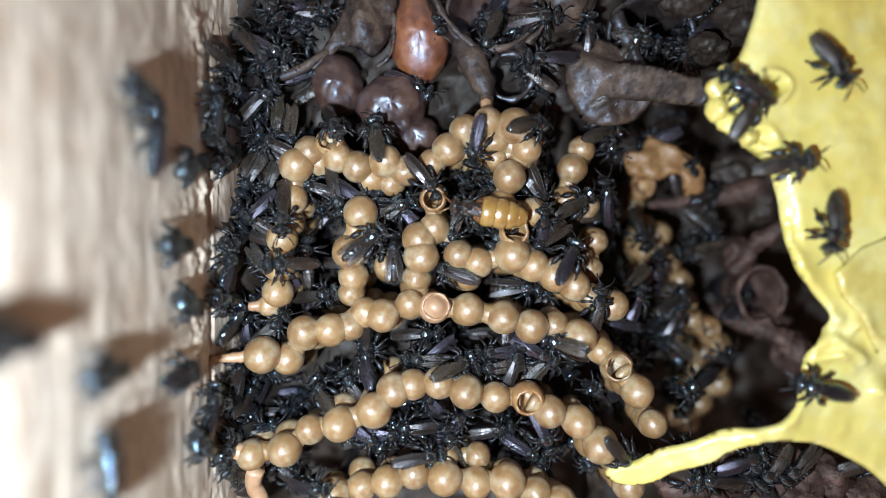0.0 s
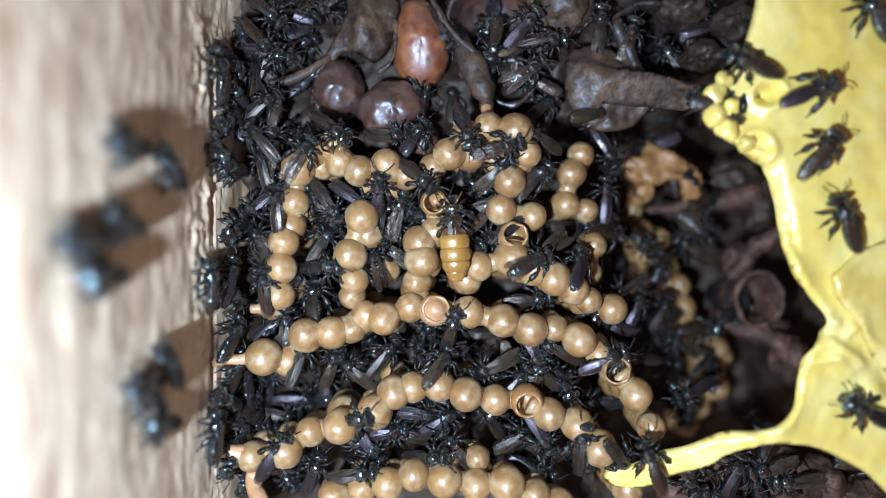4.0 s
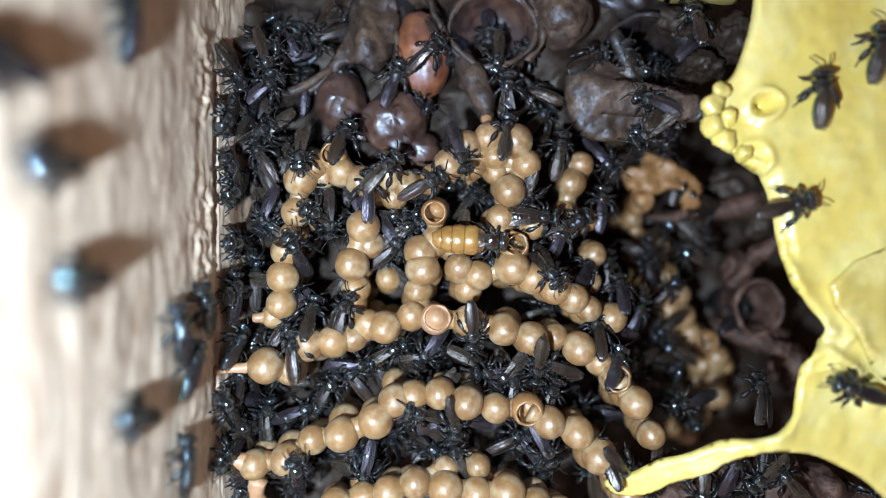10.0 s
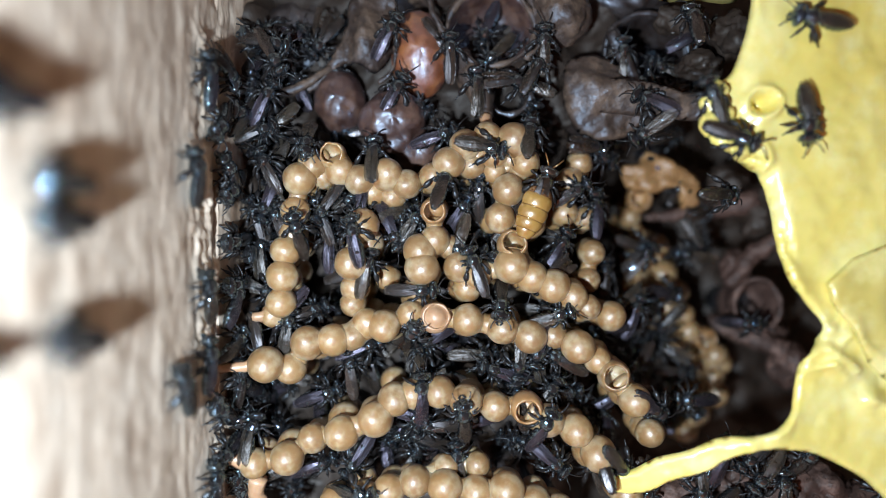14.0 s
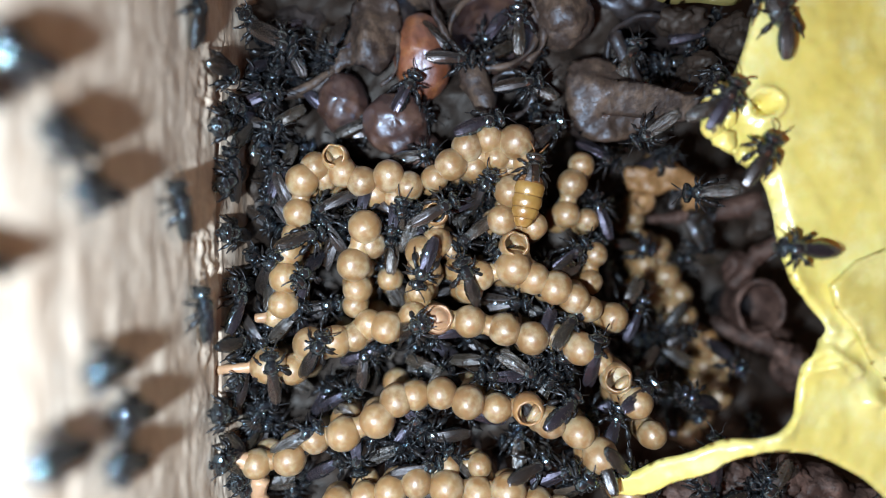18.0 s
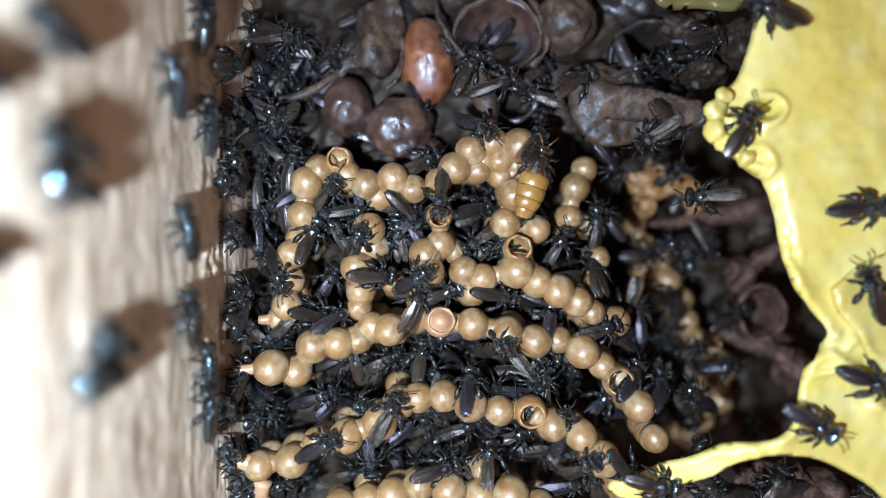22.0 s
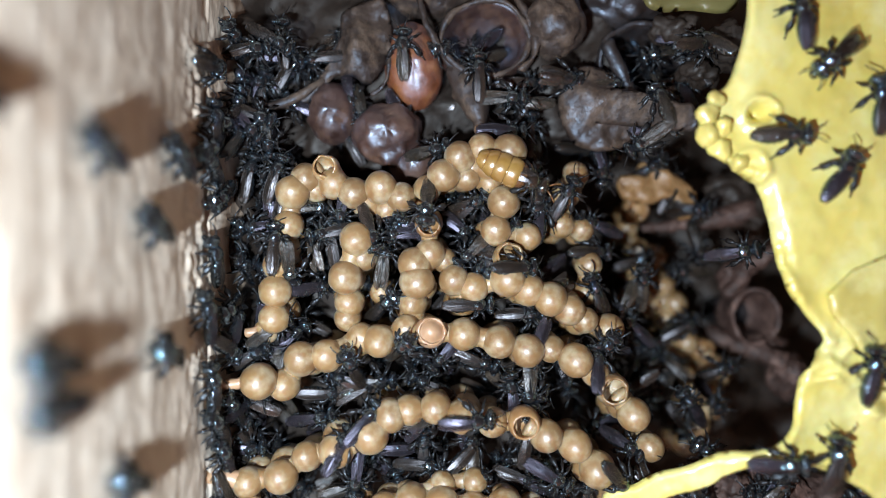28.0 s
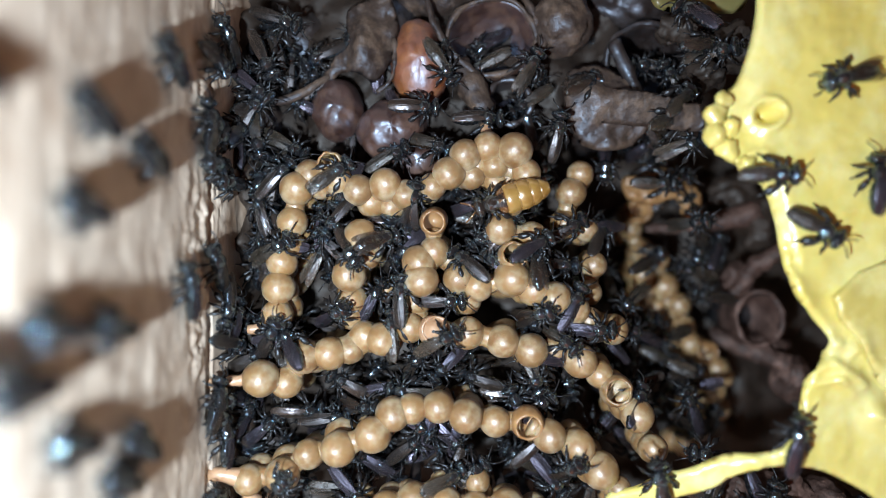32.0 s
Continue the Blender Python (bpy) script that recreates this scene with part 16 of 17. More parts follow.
    crawl(4, "among dark soil lumps", [(0, at(25.1, -16.0, -0.8, 226)), (4.224, at(25.0, -16.8, -0.8, 182)), (8.938, at(24.5, -16.3, -0.8, 137)), (11.56, at(25.0, -16.3, -0.8, 120)), (14.73, at(24.1, -17.2, -0.8, 88)), (19.48, at(23.2, -17.2, -0.8, 94)), (23.06, at(23.5, -16.1, -0.8, 52)), (29.45, at(23.8, -16.0, -0.8, 49)), (32, at(23.2, -16.8, -0.8, 75))], lively=False)
    crawl(4, "among dark soil lumps", [(0, at(30.3, -15.9, -1.4, 19)), (6.214, at(30.5, -15.6, -1.4, -28)), (8.842, at(30.9, -16.1, -1.4, -69)), (11.55, at(31.3, -16.9, -1.4, -27)), (14.22, at(31.6, -16.5, -1.4, -58)), (17.22, at(31.8, -15.5, -1.4, -91)), (20.48, at(31.3, -15.7, -1.4, -127)), (25.54, at(30.8, -15.7, -1.4, -129)), (28.22, at(30.6, -16.0, -1.4, -146)), (32, at(31.3, -16.8, -1.4, -168))], lively=False)
    crawl(5, "among dark soil lumps", [(0, at(22.6, -17.5, -1.6, 134)), (5.681, at(22.7, -17.6, -1.6, 112)), (9.498, at(22.7, -18.8, -1.6, 132)), (16.16, at(22.9, -18.2, -1.6, 168)), (22.1, at(24.0, -16.9, -1.6, 192)), (28.5, at(23.5, -16.2, -1.6, 238)), (32, at(22.6, -16.8, -1.6, 287))], lively=False)
    crawl(0, "among dark soil lumps", [(0, at(22.6, -15.9, -1.4, 236)), (6.822, at(22.9, -15.3, -1.4, 243)), (9.914, at(22.9, -15.5, -1.4, 255)), (13.67, at(22.6, -14.7, -1.4, 225)), (18.19, at(23.5, -16.3, -1.4, 201)), (22.33, at(23.4, -16.7, -1.4, 236)), (25.73, at(23.0, -16.9, -1.4, 186)), (28.23, at(23.4, -16.9, -1.4, 163)), (32, at(23.3, -17.1, -1.4, 185))], lively=False)
    crawl(0, "among dark soil lumps", [(0, at(19.4, -17.0, -0.9, 173)), (5.752, at(20.1, -18.2, -0.9, 165)), (9.682, at(19.7, -17.9, -0.9, 190)), (14.26, at(19.6, -18.3, -0.9, 218)), (21.12, at(19.8, -17.3, -0.9, 184)), (23.77, at(19.6, -17.1, -0.9, 207)), (28.85, at(19.0, -18.7, -0.9, 163)), (31.79, at(19.5, -18.6, -0.9, 195)), (32, at(18.6, -19.0, -0.9, 183))], lively=False)
    crawl(2, "among dark soil lumps", [(0, at(23.3, -16.2, -0.8, 231)), (2.615, at(23.3, -16.0, -0.8, 197)), (11.61, at(22.9, -15.8, -0.8, 225)), (17.39, at(23.4, -16.4, -0.8, 233)), (23.77, at(22.8, -18.1, -0.8, 212)), (29.76, at(22.4, -18.6, -0.8, 163)), (32, at(22.4, -17.7, -0.8, 164))], lively=False)
    crawl(1, "among dark soil lumps", [(0, at(21.3, -15.6, -0.7, 21)), (3.092, at(20.7, -16.3, -0.7, 70)), (9.159, at(20.6, -15.5, -0.7, 71)), (15.28, at(19.7, -14.6, -0.7, 69)), (22.28, at(19.0, -14.3, -0.7, 137)), (25.45, at(19.4, -13.7, -0.7, 147)), (31.39, at(19.0, -13.5, -0.7, 134)), (32, at(19.0, -13.4, -0.7, 173))], lively=False)
    crawl(4, "among dark soil lumps", [(0, at(16.4, -15.2, -0.9, 48)), (3.112, at(17.0, -15.9, -0.9, 4)), (8.65, at(17.2, -15.2, -0.9, 15)), (11.38, at(17.6, -15.5, -0.9, -21)), (17.39, at(17.7, -15.3, -0.9, -6)), (22.01, at(18.4, -16.1, -0.9, -35)), (24.71, at(17.9, -16.5, -0.9, -55)), (31.33, at(18.1, -15.6, -0.9, -98)), (32, at(18.8, -15.9, -0.9, -116))], lively=False)
    crawl(2, "among dark soil lumps", [(0, at(17.1, -16.6, -1.0, 325)), (6.077, at(17.7, -16.4, -1.0, 289)), (11.04, at(18.6, -16.9, -1.0, 264)), (21.94, at(18.2, -15.8, -1.0, 308)), (27.71, at(18.0, -15.8, -1.0, 268)), (30.97, at(18.2, -16.5, -1.0, 282)), (32, at(18.0, -16.2, -1.0, 330))], lively=False)
    crawl(4, "between strings of cells", [(0, at(7.4, -8.7, -1.2, 46)), (5.662, at(6.8, -9.2, -1.2, 73)), (10.9, at(7.8, -10.5, -1.2, 64)), (16.32, at(7.4, -10.0, -1.2, 51)), (21.73, at(7.1, -9.5, -1.2, 85)), (27.83, at(6.7, -10.7, -1.2, 74)), (32, at(6.7, -10.1, -1.2, 34))], lively=False)
    crawl(1, "between strings of cells", [(0, at(6.8, -7.9, -0.9, 332)), (3.862, at(6.6, -7.7, -0.9, 296)), (9.234, at(6.8, -7.9, -0.9, 271)), (15.15, at(7.0, -6.5, -0.9, 257)), (19.78, at(7.1, -5.9, -0.9, 249)), (23.53, at(7.1, -6.1, -0.9, 263)), (29.64, at(6.9, -5.7, -0.9, 225)), (32, at(7.1, -6.6, -0.9, 176))], lively=False)
    crawl(1, "between strings of cells", [(0, at(-0.7, -8.2, -1.6, 216)), (3.937, at(-0.1, -8.0, -1.6, 201)), (10.81, at(-0.9, -6.8, -1.6, 238)), (15.9, at(-0.2, -5.9, -1.6, 197)), (20.9, at(-0.0, -5.7, -1.6, 188)), (24.11, at(0.6, -5.8, -1.6, 227)), (32, at(0.5, -7.1, -1.6, 228))], lively=False)
    crawl(1, "between strings of cells", [(0, at(4.0, -7.9, -1.2, 186)), (5.709, at(3.8, -8.8, -1.2, 214)), (11.92, at(4.0, -8.5, -1.2, 169)), (15.14, at(4.4, -8.7, -1.2, 163)), (19.74, at(4.0, -8.9, -1.2, 191)), (23.73, at(4.5, -10.0, -1.2, 141)), (28.7, at(5.4, -9.2, -1.2, 98)), (32, at(5.5, -10.1, -1.2, 115))], lively=False)
    crawl(4, "between strings of cells", [(0, at(3.9, -8.9, -0.9, 187)), (3.415, at(3.5, -8.8, -0.9, 205)), (6.395, at(3.8, -8.5, -0.9, 208)), (11.51, at(5.2, -8.4, -0.9, 242)), (15.72, at(5.7, -7.3, -0.9, 289)), (19.02, at(5.8, -8.6, -0.9, 333)), (22.46, at(6.0, -8.3, -0.9, 306)), (29.01, at(6.5, -8.7, -0.9, 269)), (32, at(6.5, -7.7, -0.9, 291))], lively=False)
    crawl(0, "between strings of cells", [(0, at(8.6, -7.6, -1.3, 157)), (4.556, at(8.2, -7.5, -1.3, 153)), (10.14, at(8.1, -8.1, -1.3, 160)), (13.29, at(8.5, -7.9, -1.3, 145)), (15.94, at(9.0, -7.6, -1.3, 190)), (22.21, at(9.4, -7.4, -1.3, 177)), (26.11, at(9.9, -6.7, -1.3, 210)), (30.33, at(10.0, -6.4, -1.3, 162)), (32, at(10.1, -5.3, -1.3, 191))], lively=False)
    crawl(0, "between strings of cells", [(0, at(5.2, -8.8, -0.9, 68)), (3.919, at(5.3, -9.9, -0.9, 48)), (8.453, at(5.0, -9.3, -0.9, 78)), (12.13, at(5.4, -10.7, -0.9, 88)), (18.95, at(5.7, -10.9, -0.9, 137)), (26.84, at(6.2, -12.1, -0.9, 88)), (32, at(6.6, -12.7, -0.9, 43))], lively=False)
    crawl(2, "between strings of cells", [(0, at(6.4, -8.7, -1.7, 105)), (4.385, at(7.0, -9.0, -1.7, 137)), (7.205, at(7.1, -7.9, -1.7, 121)), (10.73, at(7.2, -7.8, -1.7, 113)), (15.69, at(6.7, -7.3, -1.7, 92)), (18.26, at(6.5, -7.8, -1.7, 91)), (26.3, at(6.5, -7.5, -1.7, 68)), (28.89, at(6.9, -8.0, -1.7, 63)), (32, at(7.1, -7.9, -1.7, 91))], lively=False)
    crawl(4, "between strings of cells", [(0, at(-1.1, -8.4, -1.0, 178)), (4.047, at(-1.1, -9.2, -1.0, 207)), (10.31, at(-0.4, -9.9, -1.0, 224)), (14.88, at(-1.1, -10.1, -1.0, 227)), (21.07, at(-1.0, -10.3, -1.0, 252)), (26.34, at(-1.9, -11.1, -1.0, 207)), (30.98, at(-2.7, -9.9, -1.0, 173)), (32, at(-2.2, -9.0, -1.0, 172))], lively=False)
    crawl(2, "between strings of cells", [(0, at(0.8, -14.5, -0.8, 111)), (6.475, at(1.1, -14.4, -0.8, 134)), (12.93, at(1.2, -15.0, -0.8, 92)), (18.62, at(1.2, -15.2, -0.8, 135)), (23.5, at(1.7, -15.1, -0.8, 119)), (26.47, at(2.6, -16.1, -0.8, 82)), (30.97, at(2.5, -15.1, -0.8, 43)), (32, at(2.0, -14.7, -0.8, 36))], lively=False)
    crawl(4, "between strings of cells", [(0, at(-6.8, -13.3, -1.3, 338)), (6.692, at(-6.1, -14.0, -1.3, 311)), (10.29, at(-6.8, -13.8, -1.3, 322)), (14.36, at(-6.3, -13.8, -1.3, 274)), (17.27, at(-6.1, -12.7, -1.3, 308)), (19.96, at(-6.1, -12.2, -1.3, 337)), (26.5, at(-6.1, -11.9, -1.3, 383)), (32, at(-6.2, -12.6, -1.3, 408))], lively=False)
    crawl(0, "between strings of cells", [(0, at(-2.0, -13.3, -1.4, 183)), (3.721, at(-2.7, -13.5, -1.4, 166)), (9.098, at(-1.9, -12.0, -1.4, 137)), (12.62, at(-0.7, -12.4, -1.4, 179)), (18.9, at(-0.2, -13.5, -1.4, 186)), (21.74, at(-0.3, -14.8, -1.4, 220)), (24.43, at(0.5, -14.4, -1.4, 219)), (30.95, at(1.0, -14.4, -1.4, 236)), (32, at(0.8, -15.0, -1.4, 250))], lively=False)
    crawl(5, "between strings of cells", [(0, at(-5.3, -13.7, -0.8, 324)), (5.756, at(-5.1, -14.5, -0.8, 295)), (10.29, at(-5.4, -15.3, -0.8, 255)), (12.8, at(-5.7, -14.9, -0.8, 228)), (16.3, at(-6.4, -14.4, -0.8, 269)), (21.84, at(-5.4, -14.2, -0.8, 280)), (27.64, at(-5.7, -14.6, -0.8, 264)), (30.46, at(-5.8, -14.8, -0.8, 282)), (32, at(-6.2, -15.7, -0.8, 313))], lively=False)
    crawl(1, "between strings of cells", [(0, at(7.1, -13.5, -0.6, 293)), (6.955, at(7.0, -13.4, -0.6, 304)), (12.33, at(7.5, -14.2, -0.6, 290)), (14.85, at(7.8, -15.0, -0.6, 339)), (20.02, at(8.3, -16.0, -0.6, 388)), (24.6, at(8.7, -16.4, -0.6, 339)), (28.57, at(7.8, -14.7, -0.6, 329)), (32, at(7.7, -14.9, -0.6, 309))], lively=False)
    crawl(5, "between strings of cells", [(0, at(0.9, -13.1, -1.4, 45)), (5.191, at(0.1, -12.5, -1.4, 29)), (12.09, at(0.3, -11.7, -1.4, 1)), (14.65, at(-0.1, -10.3, -1.4, -20)), (19.35, at(-0.5, -10.4, -1.4, -16)), (22.15, at(-0.7, -9.9, -1.4, 16)), (28.11, at(-0.9, -10.8, -1.4, 52)), (32, at(-0.6, -10.7, -1.4, 77))], lively=False)
    crawl(5, "between strings of cells", [(0, at(-4.0, -13.7, -1.2, 356)), (5.989, at(-3.7, -13.0, -1.2, 369)), (11.21, at(-2.8, -11.6, -1.2, 370)), (14.92, at(-2.3, -11.7, -1.2, 327)), (20.43, at(-2.3, -11.2, -1.2, 307)), (25.66, at(-2.6, -10.2, -1.2, 347)), (32, at(-1.8, -11.2, -1.2, 323))], lively=False)
    crawl(4, "between strings of cells", [(0, at(-3.2, 2.2, -1.7, 32)), (5.118, at(-3.0, 2.3, -1.7, 77)), (8.189, at(-3.1, 1.5, -1.7, 27)), (14.26, at(-2.1, 2.0, -1.7, 59)), (18.99, at(-2.2, 2.1, -1.7, 79)), (21.67, at(-3.4, 1.8, -1.7, 97)), (24.69, at(-3.5, 0.8, -1.7, 80)), (30.66, at(-4.0, 0.4, -1.7, 82)), (32, at(-4.2, 1.9, -1.7, 67))], lively=False)
    crawl(5, "between strings of cells", [(0, at(-2.3, 1.8, -1.9, 132)), (3.356, at(-1.0, 1.8, -1.9, 157)), (10.27, at(-1.1, 1.7, -1.9, 124)), (13, at(-1.6, 1.0, -1.9, 169)), (16.83, at(-1.6, 1.5, -1.9, 134)), (19.46, at(-2.1, 1.6, -1.9, 121)), (26.24, at(-2.5, 2.8, -1.9, 124)), (29.2, at(-1.8, 3.0, -1.9, 161)), (31.93, at(-1.9, 2.5, -1.9, 180)), (32, at(-2.0, 2.0, -1.9, 146))], lively=False)
    crawl(1, "between strings of cells", [(0, at(-6.0, 3.2, -1.3, 330)), (6.655, at(-6.1, 3.2, -1.3, 317)), (13.25, at(-5.7, 3.4, -1.3, 271)), (19.71, at(-5.9, 3.6, -1.3, 256)), (23.13, at(-6.5, 4.0, -1.3, 272)), (26.06, at(-6.6, 4.0, -1.3, 266)), (32, at(-6.7, 5.3, -1.3, 241))], lively=False)
    crawl(0, "between strings of cells", [(0, at(-7.3, 3.3, -1.2, 285)), (2.516, at(-7.9, 3.0, -1.2, 307)), (9.282, at(-8.0, 2.5, -1.2, 277)), (13.95, at(-8.2, 3.4, -1.2, 236)), (19.57, at(-8.3, 3.5, -1.2, 198)), (26.28, at(-7.7, 2.3, -1.2, 187)), (32, at(-7.3, 3.3, -1.2, 231))], lively=False)
    crawl(0, "between strings of cells", [(0, at(-4.8, 1.9, -2.0, 2)), (3.069, at(-4.0, 2.5, -2.0, 12)), (7.713, at(-3.5, 3.2, -2.0, -24)), (10.81, at(-4.1, 2.6, -2.0, 6)), (17.03, at(-3.8, 3.1, -2.0, -30)), (21.74, at(-2.8, 3.3, -2.0, -12)), (27.88, at(-3.9, 3.4, -2.0, 22)), (32, at(-3.8, 3.0, -2.0, 6))], lively=False)
    crawl(1, "between strings of cells", [(0, at(-4.7, 1.5, -1.6, 275)), (4.63, at(-4.3, 1.5, -1.6, 268)), (11.03, at(-3.5, 1.2, -1.6, 307)), (17.69, at(-3.6, 2.2, -1.6, 263)), (23.23, at(-3.0, 2.0, -1.6, 227)), (28.29, at(-2.5, 2.3, -1.6, 185)), (32, at(-2.2, 1.2, -1.6, 221))], True, lively=False)
    crawl(0, "between strings of cells", [(0, at(-8.8, 3.8, -1.7, 159)), (2.748, at(-8.6, 3.0, -1.7, 150)), (5.901, at(-8.8, 3.0, -1.7, 112)), (8.758, at(-9.0, 3.2, -1.7, 144)), (14, at(-8.6, 2.5, -1.7, 110)), (17.75, at(-8.3, 1.8, -1.7, 125)), (23.09, at(-7.9, 1.9, -1.7, 118)), (29.39, at(-7.3, 1.6, -1.7, 94)), (32, at(-7.8, 1.3, -1.7, 137))], lively=False)
    crawl(0, "between strings of cells", [(0, at(3.2, 2.9, -1.4, 74)), (2.571, at(4.1, 3.1, -1.4, 111)), (5.763, at(4.7, 3.2, -1.4, 85)), (11.03, at(5.5, 2.6, -1.4, 63)), (16.26, at(5.2, 3.8, -1.4, 39)), (22.67, at(4.8, 2.4, -1.4, 24)), (32, at(4.6, 2.3, -1.4, 50))], lively=False)
    crawl(2, "between strings of cells", [(0, at(3.9, 2.3, -1.9, 36)), (5.995, at(4.5, 3.2, -1.9, 13)), (10.13, at(5.3, 2.7, -1.9, 47)), (17.04, at(4.4, 1.7, -1.9, 59)), (22.16, at(4.2, 2.3, -1.9, 66)), (25.77, at(3.5, 1.2, -1.9, 88)), (29.29, at(4.0, 1.3, -1.9, 81)), (32, at(3.4, 1.1, -1.9, 92))], lively=False)
    crawl(5, "between strings of cells", [(0, at(4.3, 0.8, -1.0, 244)), (5.01, at(4.0, 0.6, -1.0, 206)), (9.488, at(4.9, -0.5, -1.0, 186)), (14.57, at(4.3, -0.6, -1.0, 154)), (20.63, at(4.6, -0.3, -1.0, 131)), (24.04, at(4.7, -0.1, -1.0, 134)), (27.31, at(4.3, -0.8, -1.0, 146)), (31.98, at(4.0, -1.2, -1.0, 143)), (32, at(4.1, -0.1, -1.0, 151))], lively=False)
    crawl(3, "between strings of cells", [(0, at(7.4, -0.0, -1.5, 222)), (4.97, at(7.4, -0.6, -1.5, 209)), (9.416, at(7.4, -1.7, -1.5, 178)), (16.21, at(7.9, -1.8, -1.5, 227)), (21.5, at(7.8, -1.6, -1.5, 179)), (31.13, at(7.6, -3.5, -1.5, 221)), (32, at(7.3, -4.3, -1.5, 180))], lively=False)
    crawl(2, "between strings of cells", [(0, at(1.0, 0.9, -1.2, 253)), (4.426, at(1.6, 0.7, -1.2, 220)), (9.227, at(1.4, 1.1, -1.2, 259)), (12.52, at(1.3, 0.6, -1.2, 261)), (19.51, at(2.2, 1.4, -1.2, 211)), (26.41, at(2.6, 1.0, -1.2, 225)), (30.98, at(2.9, 1.5, -1.2, 219)), (32, at(3.3, 2.1, -1.2, 216))], lively=False)
    crawl(5, "between strings of cells", [(0, at(6.2, 0.8, -3.6, 285)), (5.197, at(5.7, 2.3, -3.6, 295)), (8.918, at(4.7, 1.9, -3.6, 250)), (14.33, at(4.3, 2.0, -3.6, 216)), (17.88, at(3.8, 2.2, -3.6, 226)), (21.59, at(3.4, 1.7, -3.6, 255)), (31.72, at(3.5, 4.7, -3.6, 254)), (32, at(3.4, 6.1, -3.6, 230))], lively=False)
    crawl(3, "between strings of cells", [(0, at(-6.6, 2.2, -2.7, 158)), (4.305, at(-7.1, 1.8, -2.7, 163)), (9.327, at(-6.3, 1.4, -2.7, 122)), (16.27, at(-6.1, 1.4, -2.7, 154)), (20.01, at(-5.8, 1.5, -2.7, 153)), (26.31, at(-5.5, 1.6, -2.7, 105)), (29.05, at(-5.8, 2.3, -2.7, 151)), (32, at(-5.4, 1.6, -2.7, 192))], lively=False)
    crawl(3, "between strings of cells", [(0, at(-7.7, 3.8, -4.0, 86)), (4.175, at(-7.9, 3.8, -4.0, 129)), (8.848, at(-7.7, 4.6, -4.0, 159)), (12.58, at(-7.9, 4.5, -4.0, 133)), (15.92, at(-8.7, 4.4, -4.0, 106)), (21.52, at(-9.4, 3.8, -4.0, 156)), (25.52, at(-8.8, 3.8, -4.0, 157)), (31.48, at(-7.7, 4.7, -4.0, 87)), (32, at(-7.6, 4.0, -4.0, 51))], True, lively=False)
    crawl(0, "between strings of cells", [(0, at(-6.5, -1.7, -3.0, 358)), (5.299, at(-7.1, -1.4, -3.0, 378)), (11.57, at(-7.0, -1.9, -3.0, 406)), (14.54, at(-6.6, -1.3, -3.0, 375)), (19.56, at(-6.8, 0.3, -3.0, 368)), (25.73, at(-6.3, 0.0, -3.0, 395)), (30.45, at(-6.5, 0.2, -3.0, 411)), (32, at(-6.7, -0.3, -3.0, 413))], lively=False)
    crawl(4, "between strings of cells", [(0, at(-4.2, -0.4, -3.1, 141)), (5.977, at(-3.6, -0.4, -3.1, 142)), (9.139, at(-3.7, -0.9, -3.1, 132)), (12.75, at(-4.1, -1.4, -3.1, 151)), (17.17, at(-4.0, -2.2, -3.1, 111)), (21.88, at(-4.0, -1.6, -3.1, 156)), (26.54, at(-4.0, -2.1, -3.1, 169)), (29.57, at(-4.0, -1.7, -3.1, 122)), (32, at(-3.5, -1.8, -3.1, 73))], True, lively=False)
    crawl(2, "between strings of cells", [(0, at(-8.1, 3.3, -3.8, 239)), (2.705, at(-8.1, 3.0, -3.8, 212)), (8.709, at(-8.1, 2.5, -3.8, 213)), (14.81, at(-8.5, 2.0, -3.8, 181)), (17.62, at(-8.3, 2.8, -3.8, 191)), (22.19, at(-8.7, 2.1, -3.8, 205)), (26.54, at(-8.4, 1.4, -3.8, 243)), (32, at(-8.0, 0.3, -3.8, 262))], lively=False)
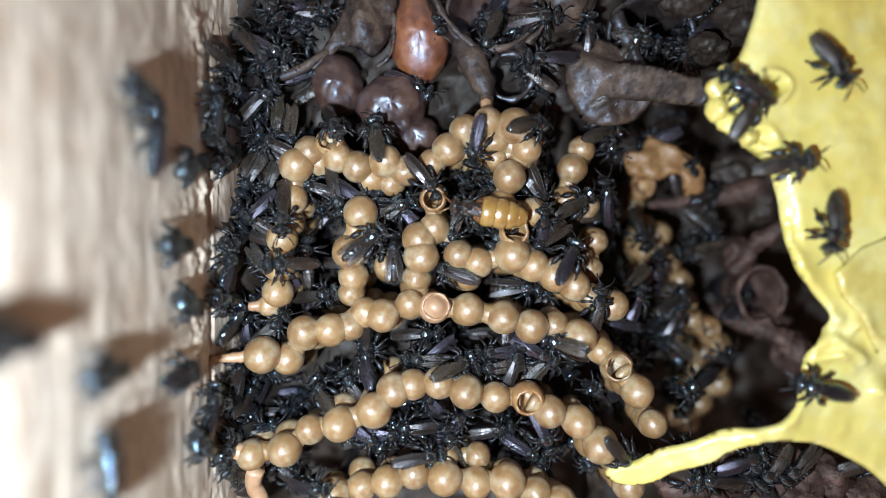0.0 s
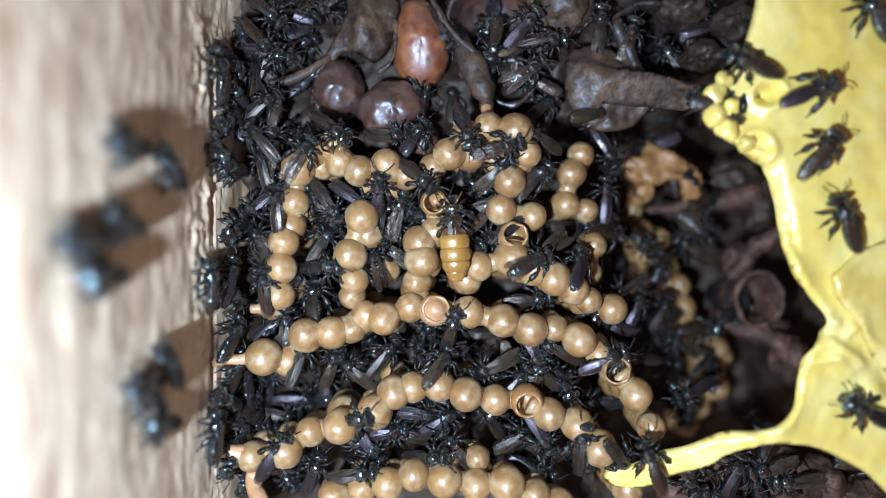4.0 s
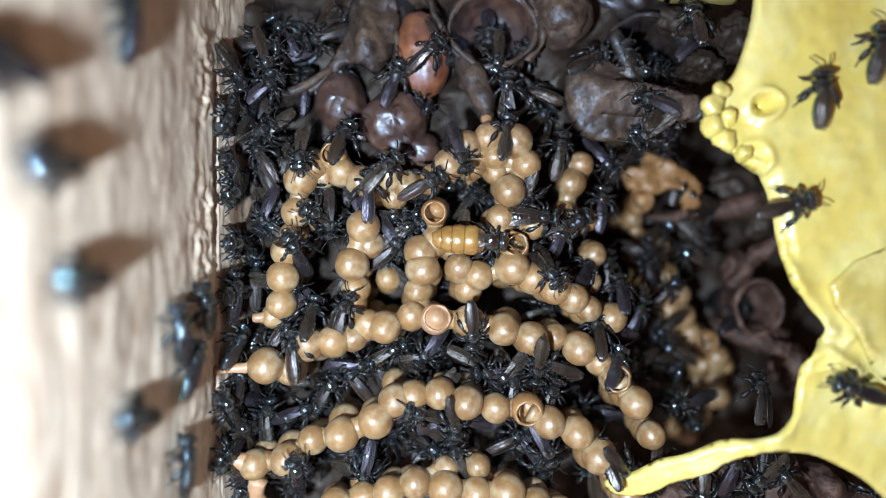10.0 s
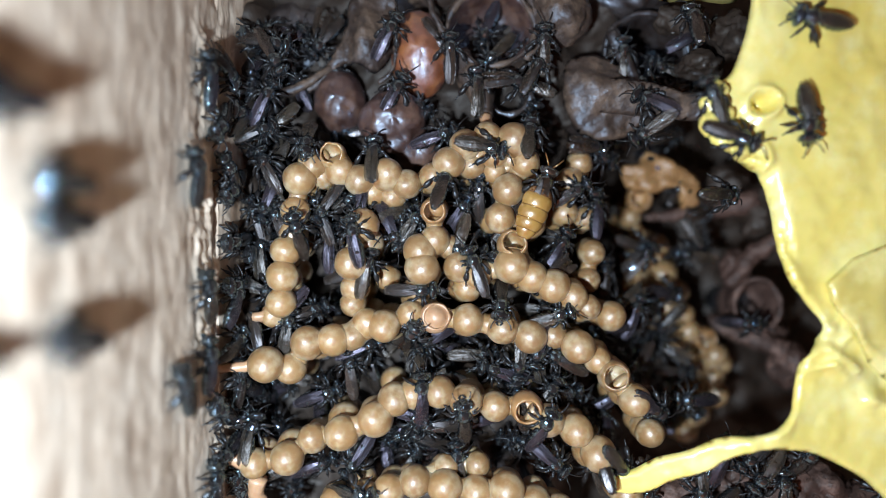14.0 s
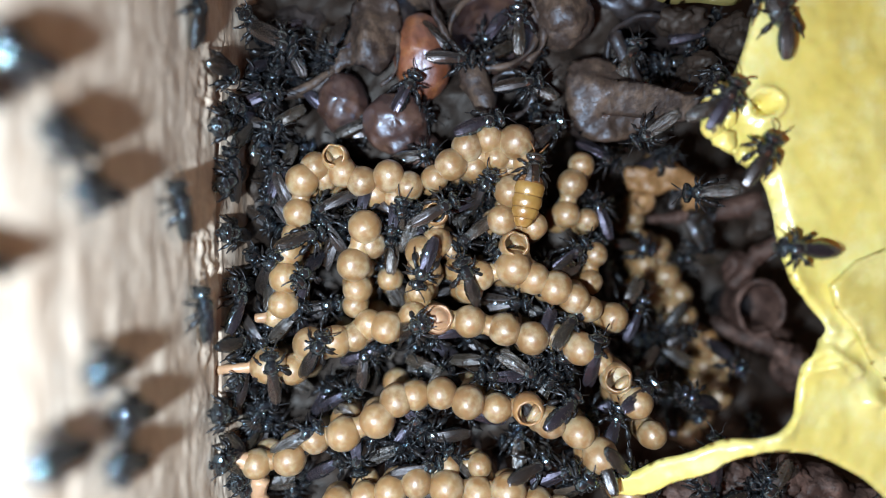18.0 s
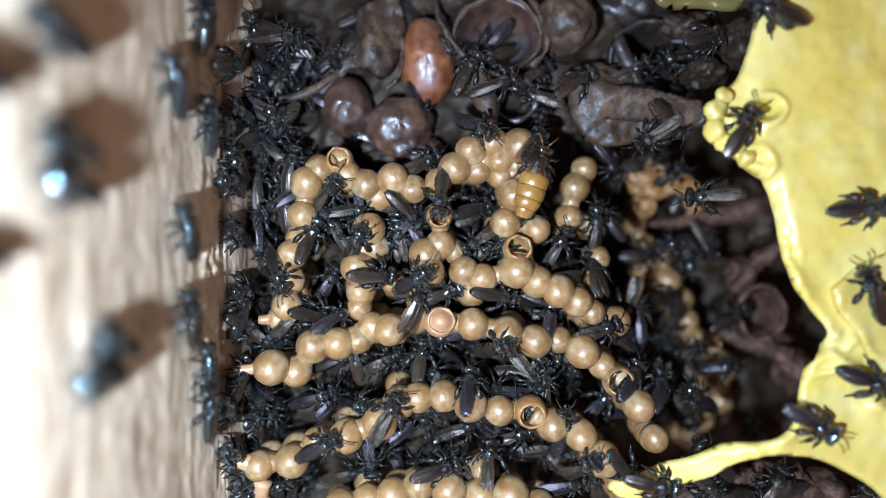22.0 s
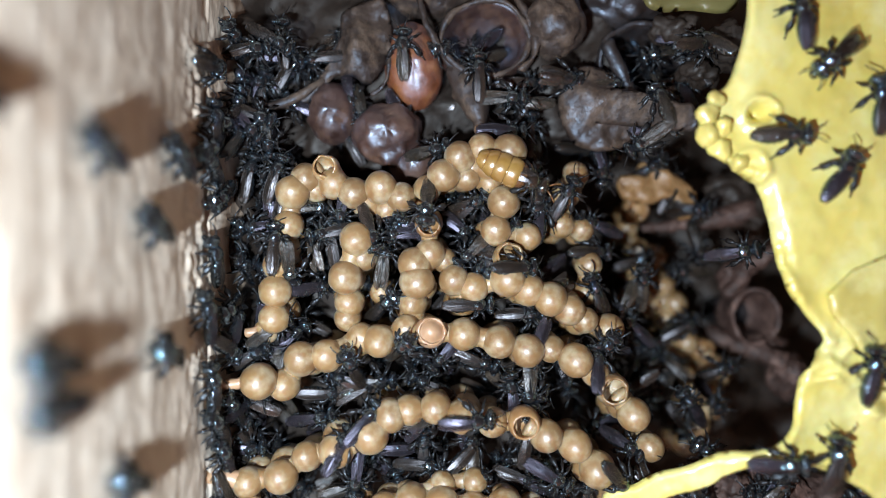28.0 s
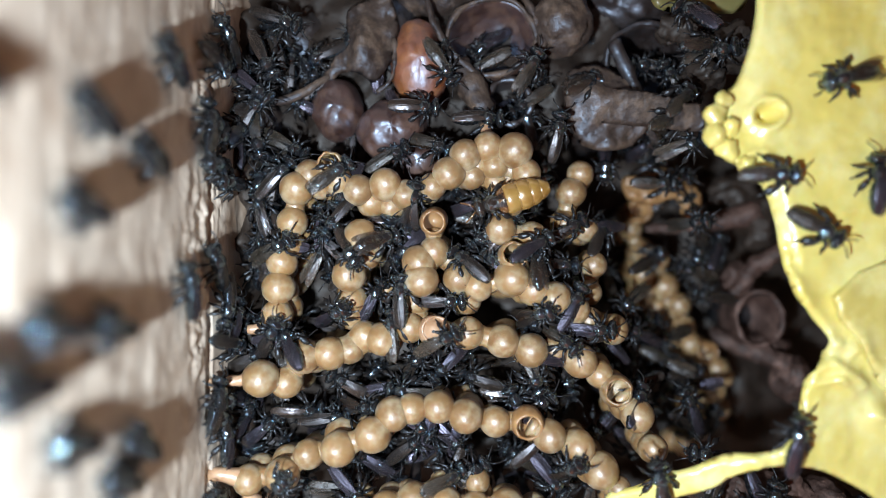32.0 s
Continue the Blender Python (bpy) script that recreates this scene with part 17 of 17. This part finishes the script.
    crawl(2, "between strings of cells", [(0, at(-0.8, -13.2, -2.8, 89)), (2.961, at(-1.0, -13.7, -2.8, 100)), (7.933, at(-1.4, -14.2, -2.8, 74)), (11.8, at(-1.8, -15.5, -2.8, 56)), (15.71, at(-2.3, -15.3, -2.8, 69)), (21.61, at(-2.2, -16.6, -2.8, 92)), (28.49, at(-2.7, -16.3, -2.8, 107)), (32, at(-2.4, -17.0, -2.8, 113))], True, lively=False)
    crawl(5, "between strings of cells", [(0, at(-0.5, -11.9, -2.5, 131)), (2.547, at(-0.6, -11.2, -2.5, 176)), (5.664, at(0.5, -12.2, -2.5, 205)), (9.422, at(1.6, -12.1, -2.5, 162)), (13.26, at(2.3, -12.5, -2.5, 195)), (19.52, at(2.5, -11.7, -2.5, 154)), (23.72, at(1.6, -11.7, -2.5, 133)), (29.22, at(1.8, -11.3, -2.5, 89)), (32, at(1.2, -11.8, -2.5, 81))], lively=False)
    crawl(5, "between strings of cells", [(0, at(-2.6, -11.3, -2.8, 260)), (5.058, at(-2.3, -11.6, -2.8, 239)), (10.04, at(-3.4, -12.6, -2.8, 257)), (12.75, at(-2.8, -12.9, -2.8, 228)), (18.68, at(-3.5, -13.9, -2.8, 233)), (22.33, at(-4.1, -13.7, -2.8, 218)), (27.44, at(-3.8, -13.3, -2.8, 180)), (30.06, at(-4.6, -13.5, -2.8, 170)), (32, at(-5.2, -14.1, -2.8, 149))], True, lively=False)
    crawl(0, "between strings of cells", [(0, at(-6.3, -10.6, -2.2, 125)), (6.303, at(-6.3, -8.9, -2.2, 144)), (9.606, at(-6.3, -9.3, -2.2, 132)), (13.81, at(-6.6, -8.7, -2.2, 98)), (18.11, at(-5.8, -8.0, -2.2, 84)), (23.81, at(-7.0, -7.2, -2.2, 121)), (29.49, at(-6.4, -8.5, -2.2, 165)), (32, at(-6.6, -8.6, -2.2, 151))], lively=False)
    crawl(0, "between strings of cells", [(0, at(-0.5, -9.0, -2.3, 224)), (7.216, at(-0.1, -10.1, -2.3, 181)), (12.71, at(-0.0, -9.2, -2.3, 172)), (19.52, at(-0.4, -9.0, -2.3, 153)), (26.33, at(-0.6, -8.6, -2.3, 157)), (31.84, at(-0.4, -8.7, -2.3, 140)), (32, at(-1.2, -8.7, -2.3, 157))], True, lively=False)

motions()
